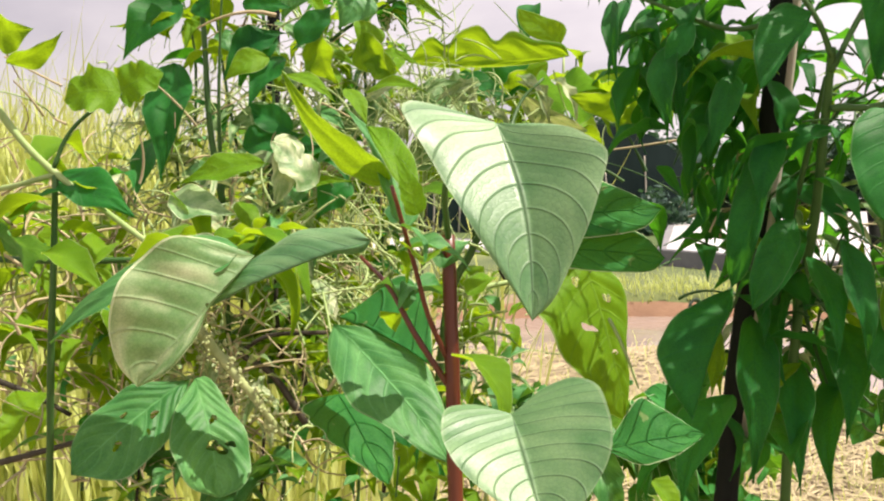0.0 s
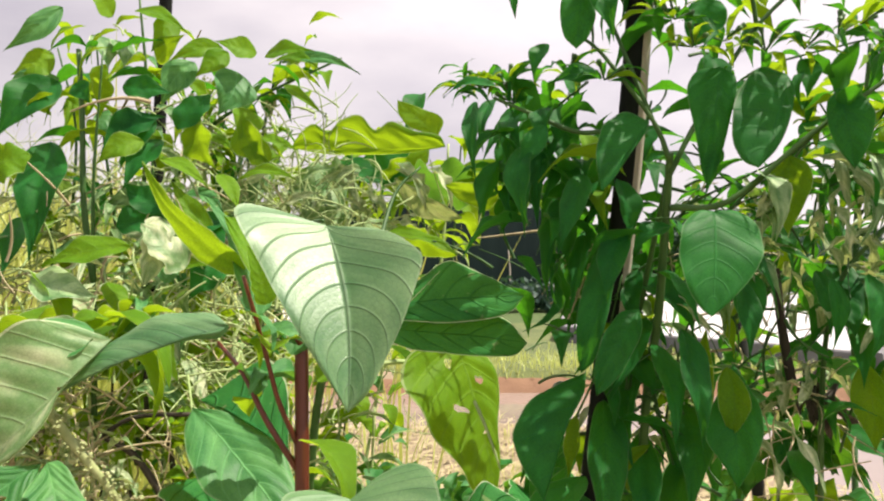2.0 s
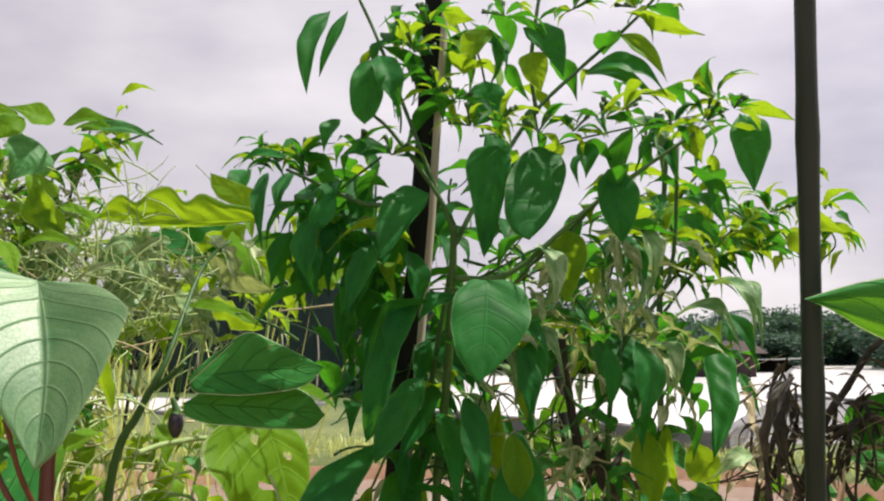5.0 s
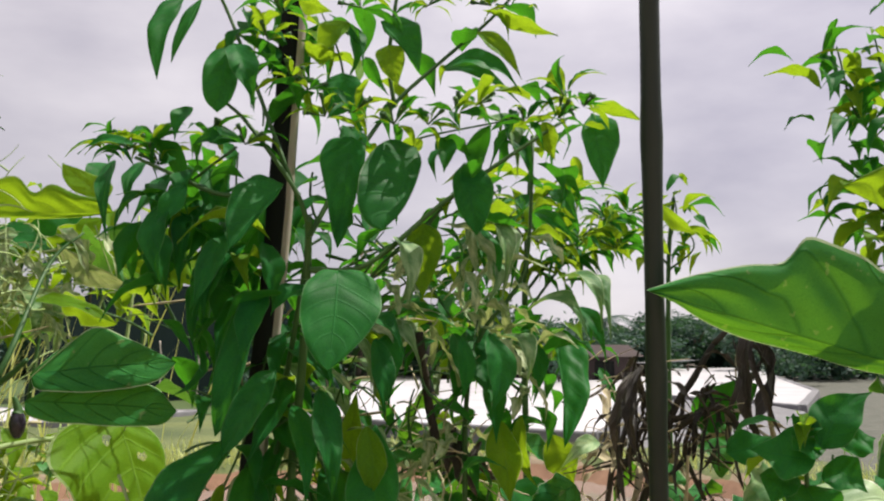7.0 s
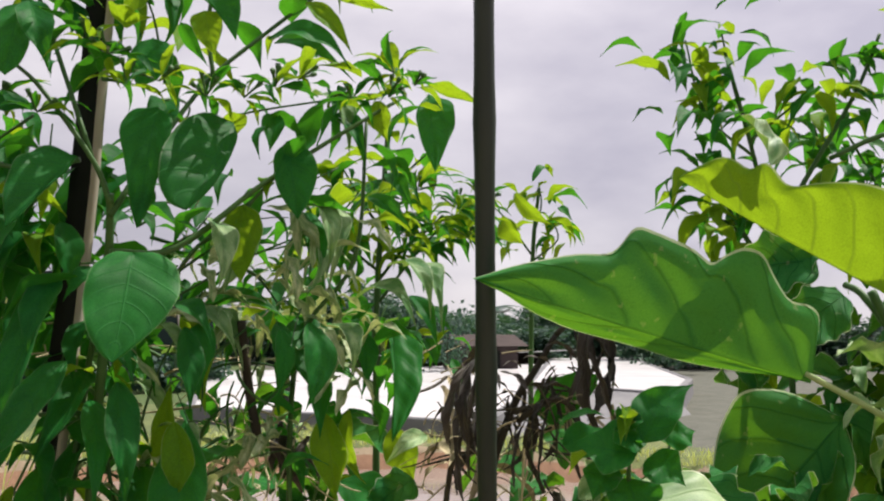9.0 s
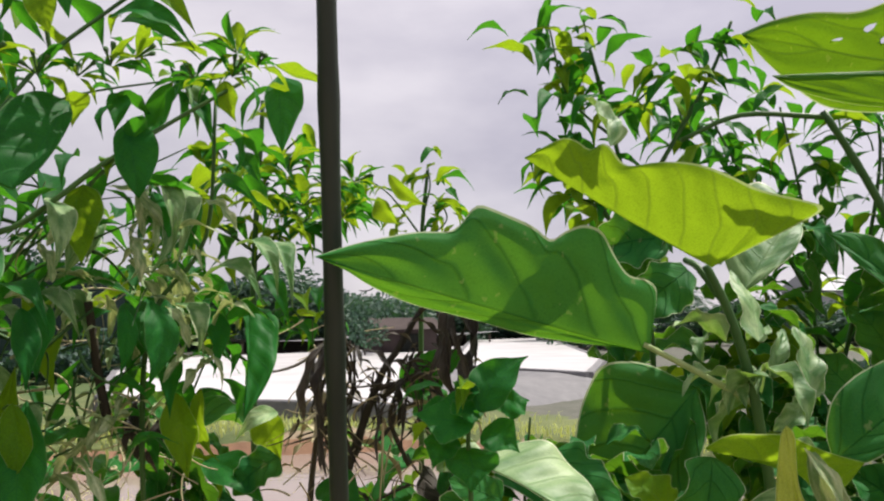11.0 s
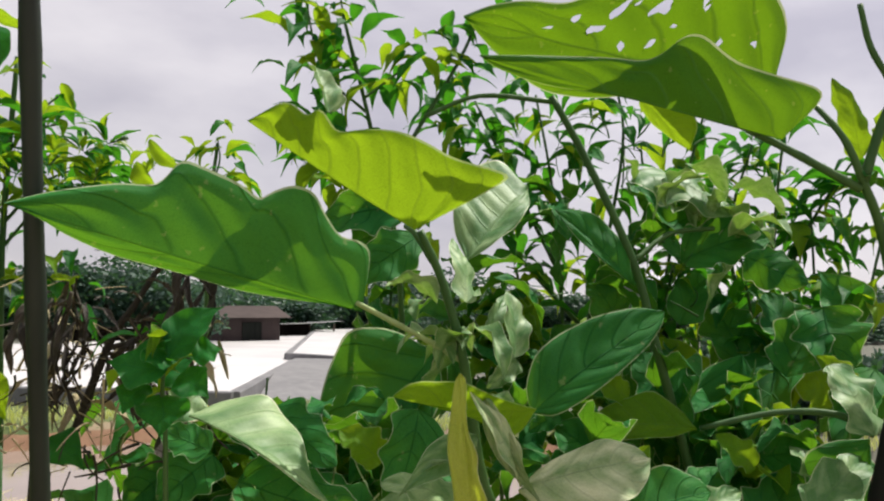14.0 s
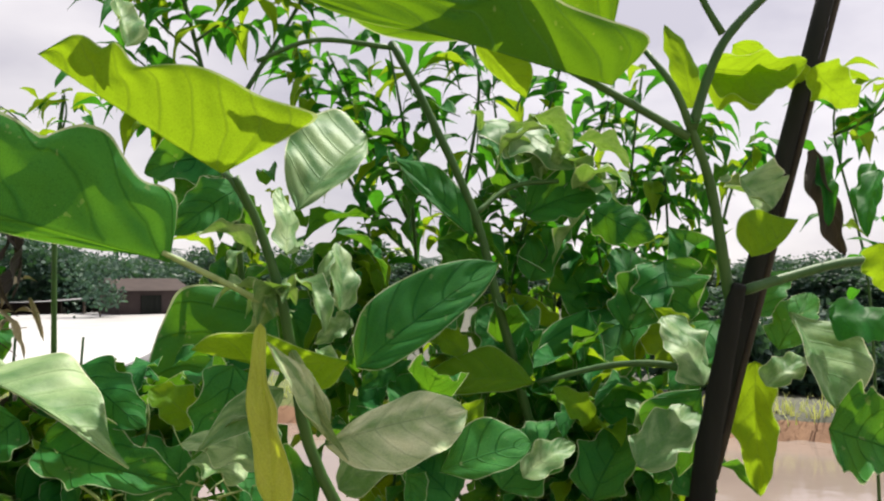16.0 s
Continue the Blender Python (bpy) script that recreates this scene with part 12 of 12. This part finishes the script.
sprig(mid_eggplant, [(0.267, 1.174, 1.594), (0.3179, 1.171, 1.575), (0.3439, 1.173, 1.518)], 30, 0.045, 507, kind='ribbon', mat=M_CREAM)
sprig(mid_eggplant, [(0.3915, 1.212, 1.624), (0.4316, 1.21, 1.611), (0.4717, 1.208, 1.598)], 12, 0.050, 508, kind='eggplant', mat=M_YOUNG_LIT)
sprig(pepper, [(0.4948, 1.023, 1.623), (0.5381, 1.017, 1.59), (0.5817, 1.013, 1.536)], 16, 0.060, 509, kind='pepper', mat=M_PEPPER)
sprig(pepper, [(0.5277, 1.022, 1.66), (0.5816, 1.012, 1.622), (0.6229, 0.9969, 1.66)], 8, 0.070, 511, kind='pepper', mat=M_PEPPER)
sprig(pepper, [(0.54, 1.026, 1.595), (0.5939, 1.016, 1.557), (0.6579, 1.002, 1.535)], 16, 0.070, 512, kind='pepper', mat=M_PEPPER)
sprig(pepper, [(0.6242, 1.002, 1.611), (0.6554, 0.9916, 1.633), (0.7089, 0.9801, 1.611)], 3, 0.070, 513, kind='pepper', mat=M_PEPPER)
sprig(pepper, [(0.5733, 1.024, 1.535), (0.5638, 1.031, 1.492), (0.5599, 1.039, 1.437)], 14, 0.070, 514, kind='pepper', mat=M_PEPPER)
sprig(thicket_pepper, [(1.443, 1.047, 1.668), (1.519, 1.002, 1.597), (1.582, 0.954, 1.644), (1.664, 0.9044, 1.581), (1.741, 0.8474, 1.629)], 18, 0.100, 520, kind='eggplant', mat=M_EGG)
sprig(thicket_pepper, [(1.413, 1.019, 1.546), (1.49, 0.9703, 1.501), (1.577, 0.908, 1.531), (1.674, 0.8464, 1.486)], 8, 0.100, 521, kind='eggplant', mat=M_EGG)
sprig(thicket_pepper, [(1.572, 1.012, 1.742), (1.677, 0.9447, 1.701), (1.78, 0.8763, 1.676), (1.866, 0.8253, 1.602)], 8, 0.080, 522, kind='pepper', mat=M_PEPPER)
sprig(thicket_pepper, [(1.511, 0.8179, 1.654), (1.593, 0.7524, 1.62), (1.665, 0.6967, 1.564)], 14, 0.070, 523, kind='eggplant', mat=M_PALE)
sprig(thicket_pepper, [(1.108, 1.263, 1.239), (1.164, 1.217, 1.202), (1.264, 1.131, 1.173)], 16, 0.100, 525, kind='eggplant', mat=M_EGG)
sprig(pepper, [(0.7133, 0.9131, 1.604), (0.7488, 0.9094, 1.563), (0.765, 0.9135, 1.492)], 40, 0.055, 510, kind='ribbon', mat=M_CREAM)
sprig(pepper, [(0.5633, 0.9607, 1.466), (0.5895, 0.9618, 1.415), (0.6057, 0.964, 1.354)], 26, 0.060, 530, kind='ribbon', mat=M_CREAM)
sprig(pepper, [(0.6498, 0.9571, 1.457), (0.676, 0.9582, 1.406), (0.7365, 0.9539, 1.438)], 26, 0.060, 531, kind='ribbon', mat=M_CREAM)
sprig(pepper, [(0.6062, 0.9504, 1.639), (0.6737, 0.9516, 1.549), (0.7252, 0.9511, 1.509)], 26, 0.050, 532, kind='ribbon', mat=M_CREAM)
sprig(undergrowth, [(0.2276, 1.274, 1.255), (0.3255, 1.279, 1.227), (0.4442, 1.285, 1.214)], 44, 0.080, 533, kind='eggplant', mat=M_AMADULL)
sprig(undergrowth, [(0.256, 1.177, 1.343), (0.2815, 1.177, 1.292), (0.3071, 1.178, 1.235)], 24, 0.050, 534, kind='shoot', mat=M_PALE)
sprig(undergrowth, [(0.3814, 1.474, 1.122), (0.4962, 1.488, 1.121), (0.6602, 1.51, 1.126)], 60, 0.120, 535, kind='eggplant', mat=M_EGG)
sprig(wilted, [(0.9484, 1.06, 1.467), (0.9562, 1.065, 1.405), (0.964, 1.07, 1.343)], 16, 0.070, 542, kind='ribbon', mat=M_STRAW)
sprig(wilted, [(1.019, 1.044, 1.43), (1.048, 1.035, 1.436), (1.079, 1.029, 1.418)], 14, 0.060, 543, kind='ribbon', mat=M_STRAW)
sprig(eggplant, [(1.018, 1.121, 1.299), (1.044, 1.101, 1.274), (1.035, 1.111, 1.236)], 10, 0.100, 544, kind='eggplant', mat=M_EGG)
sprig(eggplant, [(1.397, 1.076, 1.417), (1.458, 1.054, 1.381), (1.51, 1.027, 1.432), (1.546, 1.019, 1.36)], 30, 0.100, 550, kind='eggplant', mat=M_EGG)
sprig(eggplant, [(1.145, 1.084, 1.322), (1.203, 1.047, 1.315), (1.261, 1.011, 1.295)], 22, 0.090, 551, kind='eggplant', mat=M_EGG)
sprig(herb, [(-0.08851, 0.9692, 1.265), (-0.00279, 0.9789, 1.248), (0.1259, 0.9957, 1.251)], 30, 0.060, 536, kind='amaranth', mat=M_AMADULL)
stem(herb, M_STEMDRY, [(0.1929, 0.9244, 1.39), (0.1422, 0.9234, 1.387), (0.1133, 0.9229, 1.371)], 0.0018, 0.0022)
stem(herb, M_STEMDRY, [(0.1133, 0.9229, 1.371), (0.1424, 0.9237, 1.353), (0.1717, 0.9246, 1.31)], 0.0026, 0.0034)
stem(undergrowth, M_STEMDRY, [(0.1307, 1.013, 1.398), (0.1419, 1.014, 1.344), (0.1503, 1.014, 1.295)], 0.002, 0.003)
stem(undergrowth, M_STEMDRY, [(0.1207, 1.013, 1.435), (0.1188, 1.013, 1.397), (0.1229, 1.013, 1.349)], 0.0018, 0.0026)
stem(pepper, M_STEM, [(0.6631, 0.8763, 1.574), (0.6856, 0.867, 1.612), (0.7106, 0.8581, 1.64)], 0.0012, 0.0012)
stem(pepper, M_STEM, [(0.6235, 0.8994, 1.541), (0.6464, 0.8904, 1.575), (0.7019, 0.8718, 1.628)], 0.0014, 0.0012)
stem(pepper, M_STEMDRY, [(0.7044, 0.9352, 1.422), (0.6962, 0.9327, 1.462), (0.6877, 0.9285, 1.518)], 0.0042, 0.0036)

join_rest()
